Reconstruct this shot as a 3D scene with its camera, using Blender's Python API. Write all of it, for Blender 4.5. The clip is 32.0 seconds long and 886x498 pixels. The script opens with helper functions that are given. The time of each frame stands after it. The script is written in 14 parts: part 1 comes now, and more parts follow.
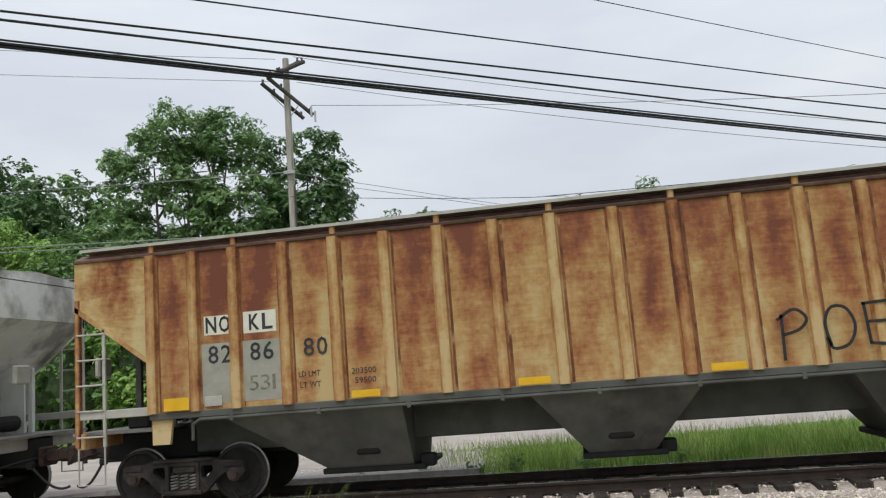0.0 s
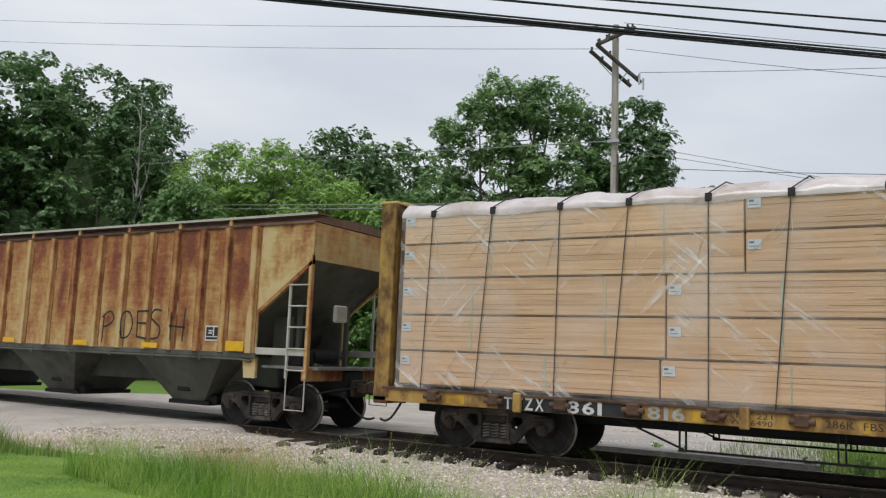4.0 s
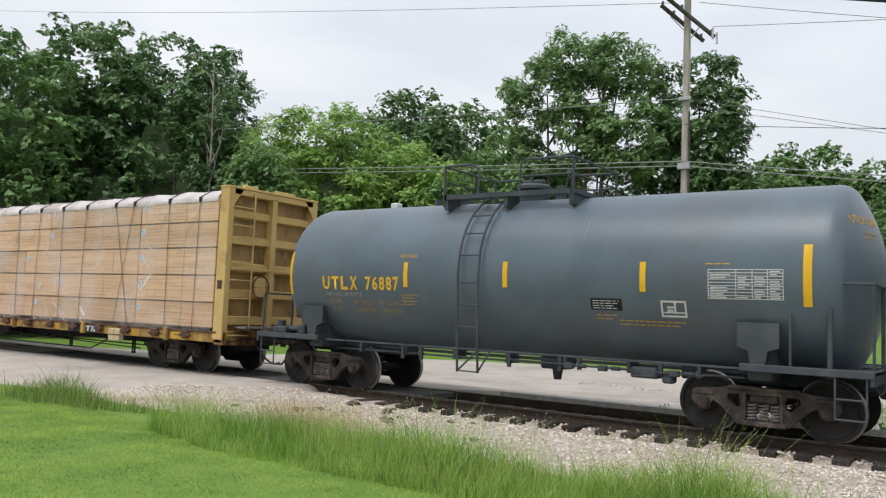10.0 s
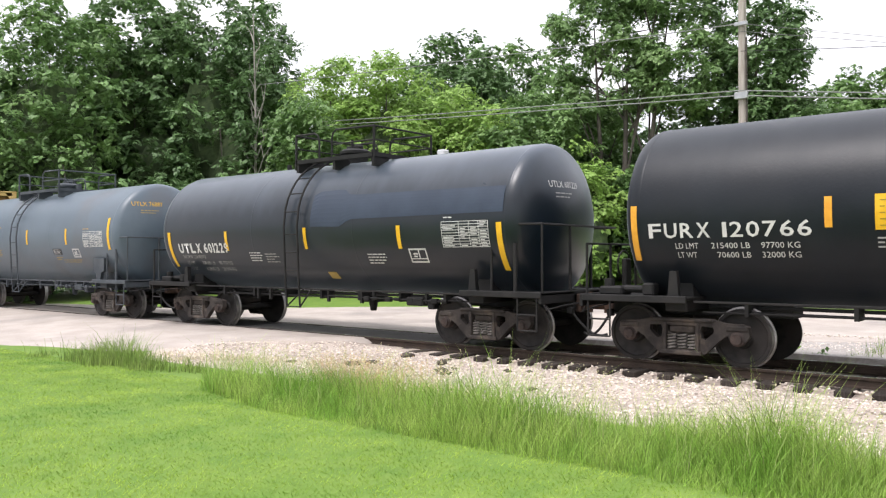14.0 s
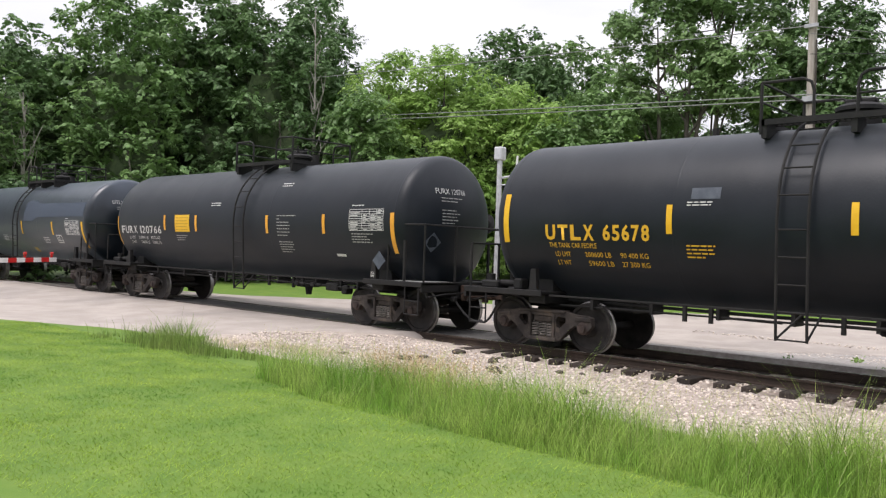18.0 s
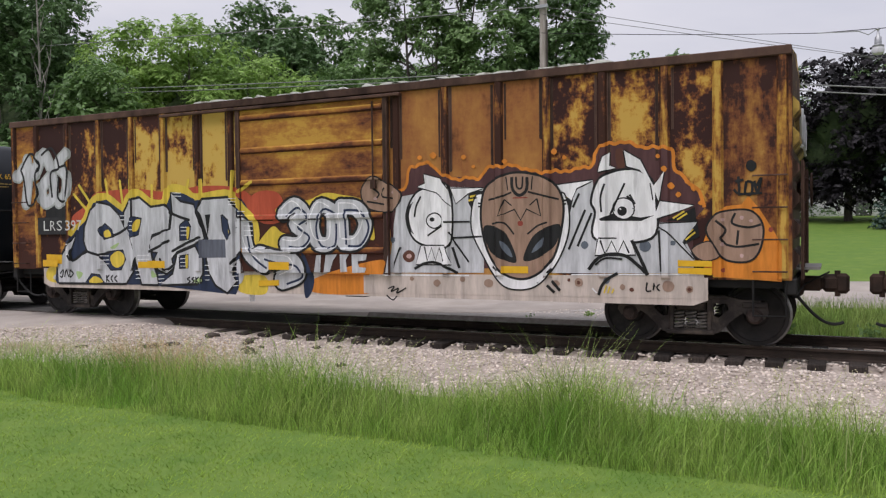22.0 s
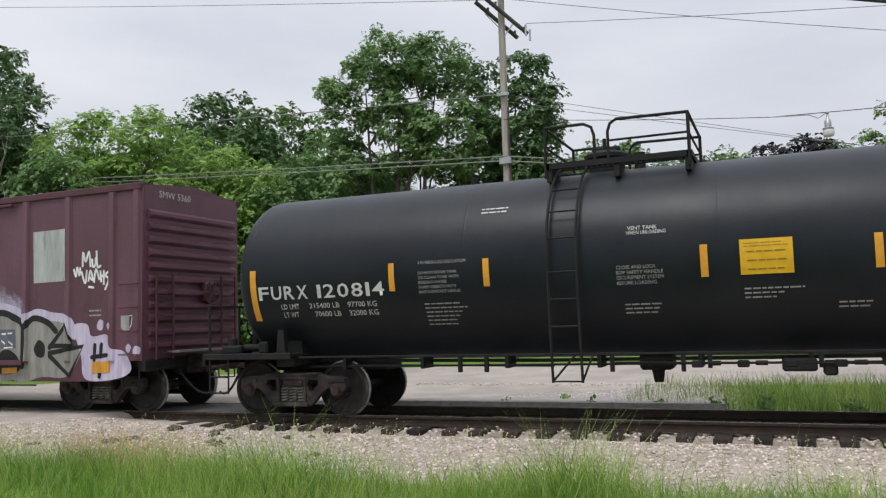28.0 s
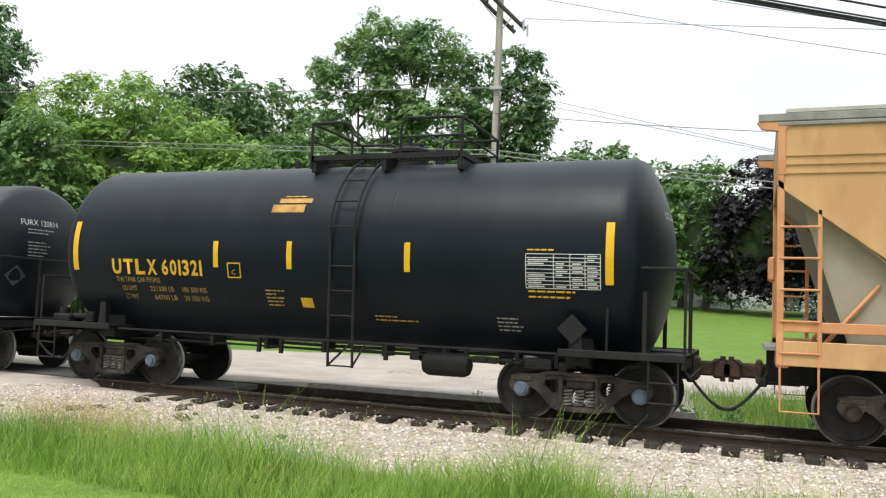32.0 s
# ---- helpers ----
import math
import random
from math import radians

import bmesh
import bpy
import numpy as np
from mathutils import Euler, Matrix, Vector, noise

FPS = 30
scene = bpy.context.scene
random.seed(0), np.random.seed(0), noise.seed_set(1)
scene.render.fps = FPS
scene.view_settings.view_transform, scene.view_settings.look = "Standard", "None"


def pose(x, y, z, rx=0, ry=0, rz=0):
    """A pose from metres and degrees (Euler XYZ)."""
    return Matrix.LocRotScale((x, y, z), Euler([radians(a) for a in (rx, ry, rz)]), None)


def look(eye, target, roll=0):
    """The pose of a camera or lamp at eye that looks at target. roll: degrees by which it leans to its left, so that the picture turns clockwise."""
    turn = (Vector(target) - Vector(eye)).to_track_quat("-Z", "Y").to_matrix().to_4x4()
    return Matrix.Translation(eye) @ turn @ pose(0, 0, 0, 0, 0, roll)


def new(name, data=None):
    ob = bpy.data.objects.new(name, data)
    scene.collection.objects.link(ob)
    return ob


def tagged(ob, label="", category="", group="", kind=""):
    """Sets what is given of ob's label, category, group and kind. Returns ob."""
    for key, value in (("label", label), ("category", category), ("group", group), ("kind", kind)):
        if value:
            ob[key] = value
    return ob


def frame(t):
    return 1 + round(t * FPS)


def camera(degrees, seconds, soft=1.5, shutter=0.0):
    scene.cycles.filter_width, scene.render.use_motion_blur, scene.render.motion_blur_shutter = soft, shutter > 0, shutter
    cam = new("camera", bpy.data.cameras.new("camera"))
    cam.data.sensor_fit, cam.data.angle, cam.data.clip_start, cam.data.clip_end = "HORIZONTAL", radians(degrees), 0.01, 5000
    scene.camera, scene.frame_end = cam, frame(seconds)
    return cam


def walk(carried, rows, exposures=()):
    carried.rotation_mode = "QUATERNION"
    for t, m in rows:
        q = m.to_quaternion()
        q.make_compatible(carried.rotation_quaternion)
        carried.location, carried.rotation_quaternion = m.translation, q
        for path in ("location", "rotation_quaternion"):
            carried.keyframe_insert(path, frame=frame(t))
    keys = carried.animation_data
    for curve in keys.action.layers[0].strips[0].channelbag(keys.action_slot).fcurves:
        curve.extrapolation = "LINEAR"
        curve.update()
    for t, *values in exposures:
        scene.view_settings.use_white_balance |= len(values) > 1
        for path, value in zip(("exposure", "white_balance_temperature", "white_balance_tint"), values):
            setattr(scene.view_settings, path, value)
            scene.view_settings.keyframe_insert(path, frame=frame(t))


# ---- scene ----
import collections
import itertools

from mathutils import geometry as mgeo

# ---- camera and its path ----
cam = camera(57.27, 32.0, 1.25)
PATH = [  # seconds, x, y, z, yaw, pitch, roll
    (0.0, 0.746, -0.355, 1.812, 9.75, 8.73, 4.40),
    (0.5, 0.706, -0.408, 1.797, 11.20, 9.08, 3.97),
    (1.0, 0.676, -0.389, 1.749, 13.59, 8.46, 3.94),
    (1.5, 0.608, -0.376, 1.690, 18.49, 6.82, 4.48),
    (2.0, 0.495, -0.318, 1.684, 24.86, 6.00, 1.94),
    (2.5, 0.438, -0.286, 1.652, 29.66, 5.93, -0.68),
    (4.5, 0.047, -0.328, 1.624, 29.31, 8.03, -2.82),
    (5.0, 0.060, -0.340, 1.612, 23.39, 9.15, -3.76),
    (5.5, 0.049, -0.343, 1.614, 19.20, 9.89, -4.63),
    (6.0, 0.062, -0.352, 1.622, 17.40, 10.45, -4.30),
    (6.5, 0.078, -0.353, 1.623, 16.67, 10.83, -3.92),
    (7.0, 0.097, -0.326, 1.644, 16.40, 11.05, -3.42),
    (7.5, 0.086, -0.273, 1.655, 16.97, 10.60, -2.45),
    (8.0, 0.114, -0.258, 1.655, 18.07, 9.55, -0.64),
    (8.5, 0.150, -0.323, 1.690, 20.30, 8.71, 0.62),
    (9.0, 0.197, -0.351, 1.704, 25.68, 7.82, 0.43),
    (9.5, 0.230, -0.372, 1.707, 30.84, 6.73, -0.80),
    (10.0, 0.203, -0.366, 1.690, 34.90, 4.44, -2.30),
    (10.5, 0.196, -0.311, 1.701, 33.89, 2.91, -0.90),
    (11.0, 0.122, -0.186, 1.737, 27.49, 2.60, -1.20),
    (11.5, 0.102, -0.016, 1.746, 26.72, 4.18, -2.59),
    (12.0, 0.088, 0.040, 1.741, 30.91, 4.31, -2.05),
    (12.5, 0.068, -0.006, 1.706, 35.41, 3.14, -1.42),
    (13.0, 0.018, -0.044, 1.713, 37.17, 1.68, 0.02),
    (13.5, -0.005, -0.060, 1.710, 37.30, 0.90, 0.72),
    (14.0, -0.035, 0.021, 1.713, 38.64, 0.63, 0.11),
    (14.5, -0.042, 0.152, 1.713, 38.24, 0.88, -0.49),
    (16.5, -0.018, 0.133, 1.729, 39.25, 2.23, -1.10),
    (17.0, -0.047, 0.173, 1.721, 44.06, 1.70, -1.07),
    (17.5, -0.118, 0.117, 1.756, 45.21, 0.76, -0.67),
    (18.0, -0.107, -0.016, 1.738, 42.22, 0.26, -1.97),
    (18.5, -0.130, 0.014, 1.727, 37.16, -0.18, -2.87),
    (19.0, -0.137, 0.000, 1.718, 34.30, -0.97, -3.05),
    (19.5, -0.124, -0.010, 1.720, 34.87, -1.78, -3.27),
    (20.0, -0.112, 0.043, 1.739, 35.19, -2.32, -3.56),
    (20.5, -0.132, 0.062, 1.725, 33.85, -2.08, -2.52),
    (21.0, -0.096, 0.083, 1.722, 32.01, -2.04, -0.03),
    (21.5, -0.046, 0.141, 1.721, 28.04, -1.90, 1.00),
    (22.0, -0.002, 0.168, 1.717, 25.62, -1.24, 0.60),
    (22.5, 0.035, 0.212, 1.737, 26.52, -0.40, 0.13),
    (23.0, 0.055, 0.244, 1.735, 29.67, 1.12, 0.35),
    (23.5, 0.046, 0.257, 1.716, 29.51, 2.74, -1.62),
    (24.0, -0.044, 0.279, 1.681, 28.21, 2.93, -2.09),
    (24.5, -0.123, 0.227, 1.678, 29.23, 3.19, -0.26),
    (26.5, -0.310, 0.127, 1.619, 31.20, 3.28, -2.07),
    (27.0, -0.310, 0.221, 1.636, 32.71, 5.47, -1.38),
    (27.5, -0.370, 0.347, 1.607, 28.91, 5.84, 1.51),
    (28.0, -0.376, 0.326, 1.590, 22.72, 4.99, 1.72),
    (28.5, -0.392, 0.333, 1.574, 20.54, 3.91, 2.06),
    (29.0, -0.407, 0.326, 1.589, 22.16, 3.67, 1.17),
    (29.5, -0.402, 0.300, 1.633, 25.67, 3.61, -0.08),
    (30.0, -0.436, 0.329, 1.626, 27.37, 3.46, -1.01),
    (30.5, -0.462, 0.339, 1.610, 27.58, 3.44, -1.89),
    (31.0, -0.440, 0.348, 1.601, 25.52, 3.48, -2.15),
    (31.5, -0.444, 0.392, 1.606, 23.34, 3.57, -1.04),
    (32.0, -0.436, 0.395, 1.606, 21.01, 4.28, -2.34),
]
EXPOSURE = [(0.0, 0.12, 6350, 10), (1.0, 0.18, 6350, 10), (2.2, 0.34, 6380, 10), (4.2, 0.0, 6350, 10), (7.0, -0.15, 6300, 10), (9.0, 0.15, 6400, 10), (10.0, 0.3, 6450, 10), (11.0, 0.58, 6520, 11), (12.0, 0.36, 6500, 12), (13.2, 0.74, 6550, 12), (14.0, 1.0, 6600, 16), (15.5, 0.75, 6680, 17), (17.0, 0.48, 6650, 17), (18.6, 0.64, 6580, 17), (20.0, 0.57, 6450, 18), (20.6, 0.46, 6440, 18), (22.0, 0.02, 6450, 19), (23.0, 0.12, 6500, 17), (24.0, 0.15, 6550, 17), (26.2, 0.5, 6600, 16), (27.0, 0.48, 6600, 15), (27.7, 0.08, 6420, 14), (29.0, 0.36, 6480, 7), (30.5, 0.76, 6650, 8), (32.0, 0.7, 6650, 8)]
walk(cam, [(t, pose(x, y, z, 90 + p, r, w)) for t, x, y, z, w, p, r in PATH], EXPOSURE)

# ---- light ----
world = bpy.data.worlds.new("overcast")
scene.world = world
world.use_nodes = True
wn, wl = world.node_tree.nodes, world.node_tree.links
wn.clear()
SUN_EL, SUN_AZ = 64.0, 195.0
sky = wn.new("ShaderNodeTexSky")
sky.sky_type, sky.sun_disc = "NISHITA", False
sky.sun_elevation, sky.sun_rotation = radians(SUN_EL), radians(SUN_AZ)
sky.air_density, sky.dust_density = 1.0, 4.0
grey = wn.new("ShaderNodeHueSaturation")
grey.inputs["Saturation"].default_value = 0.25
grey.inputs["Value"].default_value = 0.02
wl.new(sky.outputs[0], grey.inputs["Color"])
tc = wn.new("ShaderNodeTexCoord")
sep = wn.new("ShaderNodeSeparateXYZ")
wl.new(tc.outputs["Generated"], sep.inputs[0])
grad = wn.new("ShaderNodeMapRange")          # cloud deck: the zenith is brighter than the horizon
grad.inputs["From Min"].default_value, grad.inputs["From Max"].default_value = 0.0, 1.0
grad.inputs["To Min"].default_value, grad.inputs["To Max"].default_value = 0.57, 1.0
wl.new(sep.outputs["Z"], grad.inputs["Value"])
wmap = wn.new("ShaderNodeMapping")
wmap.inputs["Scale"].default_value = (1.6, 1.6, 6.0)
wl.new(tc.outputs["Generated"], wmap.inputs["Vector"])
cloud = wn.new("ShaderNodeTexNoise")
cloud.inputs["Scale"].default_value, cloud.inputs["Detail"].default_value = 1.7, 6.0
wl.new(wmap.outputs[0], cloud.inputs["Vector"])
cramp = wn.new("ShaderNodeValToRGB")
cramp.color_ramp.elements[0].position, cramp.color_ramp.elements[0].color = 0.32, (0.78, 0.83, 0.91, 1)
cramp.color_ramp.elements[1].position, cramp.color_ramp.elements[1].color = 0.68, (0.97, 1.0, 1.04, 1)
wl.new(cloud.outputs["Fac"], cramp.inputs["Fac"])
deck = wn.new("ShaderNodeVectorMath")
deck.operation = "SCALE"
wl.new(cramp.outputs["Color"], deck.inputs[0])
wl.new(grad.outputs[0], deck.inputs["Scale"])
both = wn.new("ShaderNodeVectorMath")
both.operation = "ADD"
wl.new(deck.outputs[0], both.inputs[0])
wl.new(grey.outputs[0], both.inputs[1])
bg = wn.new("ShaderNodeBackground")
bg.inputs["Strength"].default_value = 1.0
wl.new(both.outputs[0], bg.inputs["Color"])
wout = wn.new("ShaderNodeOutputWorld")
wl.new(bg.outputs[0], wout.inputs["Surface"])

sun_data = bpy.data.lights.new("sun", "SUN")
sun_data.energy, sun_data.angle, sun_data.color = 1.7, radians(24), (1.0, 0.98, 0.95)
sun = new("sun", sun_data)
saz, sel = radians(SUN_AZ), radians(SUN_EL)
sun.matrix_world = look((0, 0, 0), (-math.sin(saz) * math.cos(sel), -math.cos(saz) * math.cos(sel), -math.sin(sel)))


# ---- materials ----
def surf(name, base, other, scale=3.0, rough=0.6, metal=0.0, bump=0.15, fine=40.0, stretch=(1, 1, 1), low=0.38, high=0.66,
         coat=0.0, rand=0.0, island=0.0, third=None, third_scale=0.7, t_low=0.5, t_high=0.62, spec=0.32, coords="Object", trans=0.0):
    """Two-tone noise colour at one scale, a third colour in patches at another, fine bump."""
    m = bpy.data.materials.new(name)
    m.use_nodes = True
    n, l = m.node_tree.nodes, m.node_tree.links
    p = n["Principled BSDF"]
    t = n.new("ShaderNodeTexCoord")
    mp = n.new("ShaderNodeMapping")
    mp.inputs["Scale"].default_value = stretch
    l.new(t.outputs[coords], mp.inputs["Vector"])
    no = n.new("ShaderNodeTexNoise")
    no.inputs["Scale"].default_value, no.inputs["Detail"].default_value, no.inputs["Roughness"].default_value = scale, 7.0, 0.62
    l.new(mp.outputs[0], no.inputs["Vector"])
    ra = n.new("ShaderNodeValToRGB")
    e = ra.color_ramp.elements
    e[0].position, e[0].color, e[1].position, e[1].color = low, (*base, 1), high, (*other, 1)
    l.new(no.outputs["Fac"], ra.inputs["Fac"])
    col = ra.outputs["Color"]
    if third:
        n3 = n.new("ShaderNodeTexNoise")
        n3.inputs["Scale"].default_value, n3.inputs["Detail"].default_value, n3.inputs["Roughness"].default_value = third_scale, 9.0, 0.6
        l.new(mp.outputs[0], n3.inputs["Vector"])
        r3 = n.new("ShaderNodeMapRange")
        r3.inputs["From Min"].default_value, r3.inputs["From Max"].default_value = t_low, t_high
        l.new(n3.outputs["Fac"], r3.inputs["Value"])
        mx = n.new("ShaderNodeMixRGB")
        l.new(r3.outputs[0], mx.inputs["Fac"])
        l.new(col, mx.inputs["Color1"])
        mx.inputs["Color2"].default_value = (*third, 1)
        col = mx.outputs["Color"]
    if rand or island:
        hs = n.new("ShaderNodeHueSaturation")
        mr = n.new("ShaderNodeMapRange")
        if island:
            gi = n.new("ShaderNodeNewGeometry")
            l.new(gi.outputs["Random Per Island"], mr.inputs["Value"])
        else:
            oi = n.new("ShaderNodeObjectInfo")
            l.new(oi.outputs["Random"], mr.inputs["Value"])
        k = rand or island
        mr.inputs["To Min"].default_value, mr.inputs["To Max"].default_value = 1 - k, 1 + k
        l.new(mr.outputs[0], hs.inputs["Value"])
        l.new(col, hs.inputs["Color"])
        col = hs.outputs["Color"]
    l.new(col, p.inputs["Base Color"])
    p.inputs["Metallic"].default_value = metal
    p.inputs["Specular IOR Level"].default_value = spec
    rr = n.new("ShaderNodeMapRange")
    rr.inputs["To Min"].default_value, rr.inputs["To Max"].default_value = max(rough - 0.12, 0.02), min(rough + 0.12, 1)
    l.new(no.outputs["Fac"], rr.inputs["Value"])
    l.new(rr.outputs[0], p.inputs["Roughness"])
    if coat:
        p.inputs["Coat Weight"].default_value = coat
    if bump:
        nb = n.new("ShaderNodeTexNoise")
        nb.inputs["Scale"].default_value, nb.inputs["Detail"].default_value = fine, 4.0
        l.new(mp.outputs[0], nb.inputs["Vector"])
        bp = n.new("ShaderNodeBump")
        bp.inputs["Strength"].default_value, bp.inputs["Distance"].default_value = bump, 0.02
        l.new(nb.outputs["Fac"], bp.inputs["Height"])
        l.new(bp.outputs[0], p.inputs["Normal"])
    if trans:
        tr = n.new("ShaderNodeBsdfTranslucent")
        l.new(col, tr.inputs["Color"])
        ms = n.new("ShaderNodeMixShader")
        ms.inputs["Fac"].default_value = trans
        l.new(p.outputs[0], ms.inputs[1])
        l.new(tr.outputs[0], ms.inputs[2])
        l.new(ms.outputs[0], n["Material Output"].inputs["Surface"])
    return m


GRASS = surf("lawn_grass", (0.092, 0.175, 0.025), (0.145, 0.225, 0.038), 2.2, 0.85, bump=0.3, fine=45, third=(0.10, 0.185, 0.022), third_scale=0.9, t_low=0.45, t_high=0.75)
BLADE = surf("grass_blade", (0.262, 0.395, 0.05), (0.40, 0.505, 0.097), 0.9, 0.6, bump=0, island=0.3, trans=0.45, third=(0.115, 0.235, 0.028), third_scale=0.95, t_low=0.43, t_high=0.62)
REDSEED = surf("reddish_seed_head", (0.50, 0.36, 0.21), (0.62, 0.47, 0.29), 2.0, 0.8, bump=0, island=0.3, trans=0.2)
TALL = surf("tall_grass_blade", (0.17, 0.325, 0.048), (0.42, 0.53, 0.145), 0.8, 0.5, bump=0, island=0.5, trans=0.45)
STALK = surf("green_straw_stalk", (0.36, 0.42, 0.16), (0.46, 0.50, 0.22), 2.0, 0.8, bump=0, island=0.3, trans=0.2)
# darker than TALL: the train's shade on the verge is put into this green
VERGE = surf("verge_grass_blade", (0.15, 0.255, 0.05), (0.31, 0.38, 0.12), 0.8, 0.5, bump=0, island=0.5, trans=0.35)
SEED = surf("seed_head", (0.52, 0.46, 0.29), (0.64, 0.58, 0.38), 2.0, 0.8, bump=0, island=0.3, trans=0.2)
BALLAST = surf("ballast_bed", (0.36, 0.30, 0.25), (0.54, 0.475, 0.42), 22.0, 0.9, bump=1.0, fine=26, third=(0.24, 0.20, 0.17), third_scale=1.1, t_low=0.52, t_high=0.72)
STONE = surf("ballast_stone", (0.50, 0.43, 0.37), (0.66, 0.59, 0.53), 9.0, 0.9, bump=0.3, fine=50, island=0.42)
ASPHALT = surf("asphalt", (0.35, 0.31, 0.275), (0.43, 0.385, 0.345), 1.1, 0.85, bump=0.4, fine=70, third=(0.27, 0.245, 0.225), third_scale=0.35, t_low=0.5, t_high=0.7)
TARMAC = surf("crossing_asphalt", (0.07, 0.068, 0.064), (0.11, 0.105, 0.10), 2.0, 0.8, bump=0.4, fine=60)
GRAVEL = surf("gravel_apron", (0.27, 0.25, 0.23), (0.38, 0.36, 0.34), 9.0, 0.9, bump=0.7, fine=45)
RAIL_HEAD = surf("rail_steel", (0.45, 0.45, 0.46), (0.60, 0.60, 0.61), 6.0, 0.25, 1.0, 0.05, stretch=(0.2, 1, 1))
RAIL_SIDE = surf("rail_rust", (0.032, 0.023, 0.018), (0.06, 0.042, 0.032), 5.0, 0.8, 0.2, 0.3)
TIE = surf("creosote_tie", (0.025, 0.02, 0.017), (0.06, 0.048, 0.04), 5.0, 0.9, bump=0.6, fine=25, stretch=(8, 1, 1), rand=0.3)


# ---- mesh helpers ----
class Geo:
    """Collects vertices and faces of one part."""

    def __init__(self):
        self.v, self.f = [], []

    def add(self, vs, fs):
        k = len(self.v)
        self.v += [tuple(p) for p in vs]
        self.f += [tuple(i + k for i in q) for q in fs]
        return self

    def box(self, x0, x1, y0, y1, z0, z1, b=0.0):
        x0, x1, y0, y1, z0, z1 = min(x0, x1), max(x0, x1), min(y0, y1), max(y0, y1), min(z0, z1), max(z0, z1)
        b = min(b, 0.45 * min(x1 - x0, y1 - y0, z1 - z0))
        if b <= 0:
            vs = [(x, y, z) for x in (x0, x1) for y in (y0, y1) for z in (z0, z1)]
            return self.add(vs, [(0, 1, 3, 2), (4, 6, 7, 5), (0, 4, 5, 1), (2, 3, 7, 6), (0, 2, 6, 4), (1, 5, 7, 3)])
        vs, at = [], {}
        for ix, x in enumerate((x0, x1)):
            for iy, y in enumerate((y0, y1)):
                for iz, z in enumerate((z0, z1)):
                    sx, sy, sz = (1, -1)[ix], (1, -1)[iy], (1, -1)[iz]
                    for a, q in enumerate(((x, y + sy * b, z + sz * b), (x + sx * b, y, z + sz * b), (x + sx * b, y + sy * b, z))):
                        at[ix, iy, iz, a] = len(vs)
                        vs.append(q)
        fs = []
        for i in (0, 1):
            q = [at[i, 0, 0, 0], at[i, 0, 1, 0], at[i, 1, 1, 0], at[i, 1, 0, 0]]
            fs.append(q if i == 0 else q[::-1])
            q = [at[0, i, 0, 1], at[1, i, 0, 1], at[1, i, 1, 1], at[0, i, 1, 1]]
            fs.append(q if i == 0 else q[::-1])
            q = [at[0, 0, i, 2], at[0, 1, i, 2], at[1, 1, i, 2], at[1, 0, i, 2]]
            fs.append(q if i == 0 else q[::-1])
        for i in (0, 1):
            for j in (0, 1):
                fs.append((at[i, j, 0, 0], at[i, j, 1, 0], at[i, j, 1, 1], at[i, j, 0, 1]))
                fs.append((at[i, 0, j, 0], at[i, 1, j, 0], at[i, 1, j, 2], at[i, 0, j, 2]))
                fs.append((at[0, i, j, 1], at[1, i, j, 1], at[1, i, j, 2], at[0, i, j, 2]))
        for k in itertools.product((0, 1), repeat=3):
            fs.append((at[(*k, 0)], at[(*k, 1)], at[(*k, 2)]))
        return self.add(vs, fs)

    def cyl(self, a, b, r, r1=None, n=12, cap=True):
        a, b = Vector(a), Vector(b)
        r1 = r if r1 is None else r1
        d = (b - a).normalized()
        u = d.orthogonal().normalized()
        w = d.cross(u)
        vs = []
        for c, rr in ((a, r), (b, r1)):
            vs += [c + rr * (math.cos(2 * math.pi * i / n) * u + math.sin(2 * math.pi * i / n) * w) for i in range(n)]
        fs = [(i, (i + 1) % n, n + (i + 1) % n, n + i) for i in range(n)]
        if cap:
            fs += [tuple(range(n))[::-1], tuple(range(n, 2 * n))]
        return self.add(vs, fs)

    def tube(self, pts, r, n=6):
        pts = [Vector(p) for p in pts]
        vs, fs = [], []
        u = None
        for i, p in enumerate(pts):
            d = (pts[min(i + 1, len(pts) - 1)] - pts[max(i - 1, 0)]).normalized()
            u = d.orthogonal().normalized() if u is None else (u - d * u.dot(d)).normalized()
            w = d.cross(u)
            vs += [p + r * (math.cos(2 * math.pi * k / n) * u + math.sin(2 * math.pi * k / n) * w) for k in range(n)]
        for i in range(len(pts) - 1):
            fs += [(i * n + k, i * n + (k + 1) % n, (i + 1) * n + (k + 1) % n, (i + 1) * n + k) for k in range(n)]
        fs += [tuple(range(n))[::-1], tuple(range((len(pts) - 1) * n, len(pts) * n))]
        return self.add(vs, fs)

    def prism(self, poly, axis, a, b):
        """Extrudes a 2D polygon along an axis from a to b; the other two axes follow in x, y, z order."""
        n = len(poly)
        put = {"x": lambda p, t: (t, p[0], p[1]), "y": lambda p, t: (p[0], t, p[1]), "z": lambda p, t: (p[0], p[1], t)}[axis]
        vs = [put(p, a) for p in poly] + [put(p, b) for p in poly]
        fs = [(i, (i + 1) % n, n + (i + 1) % n, n + i) for i in range(n)] + [tuple(range(n))[::-1], tuple(range(n, 2 * n))]
        return self.add(vs, fs)

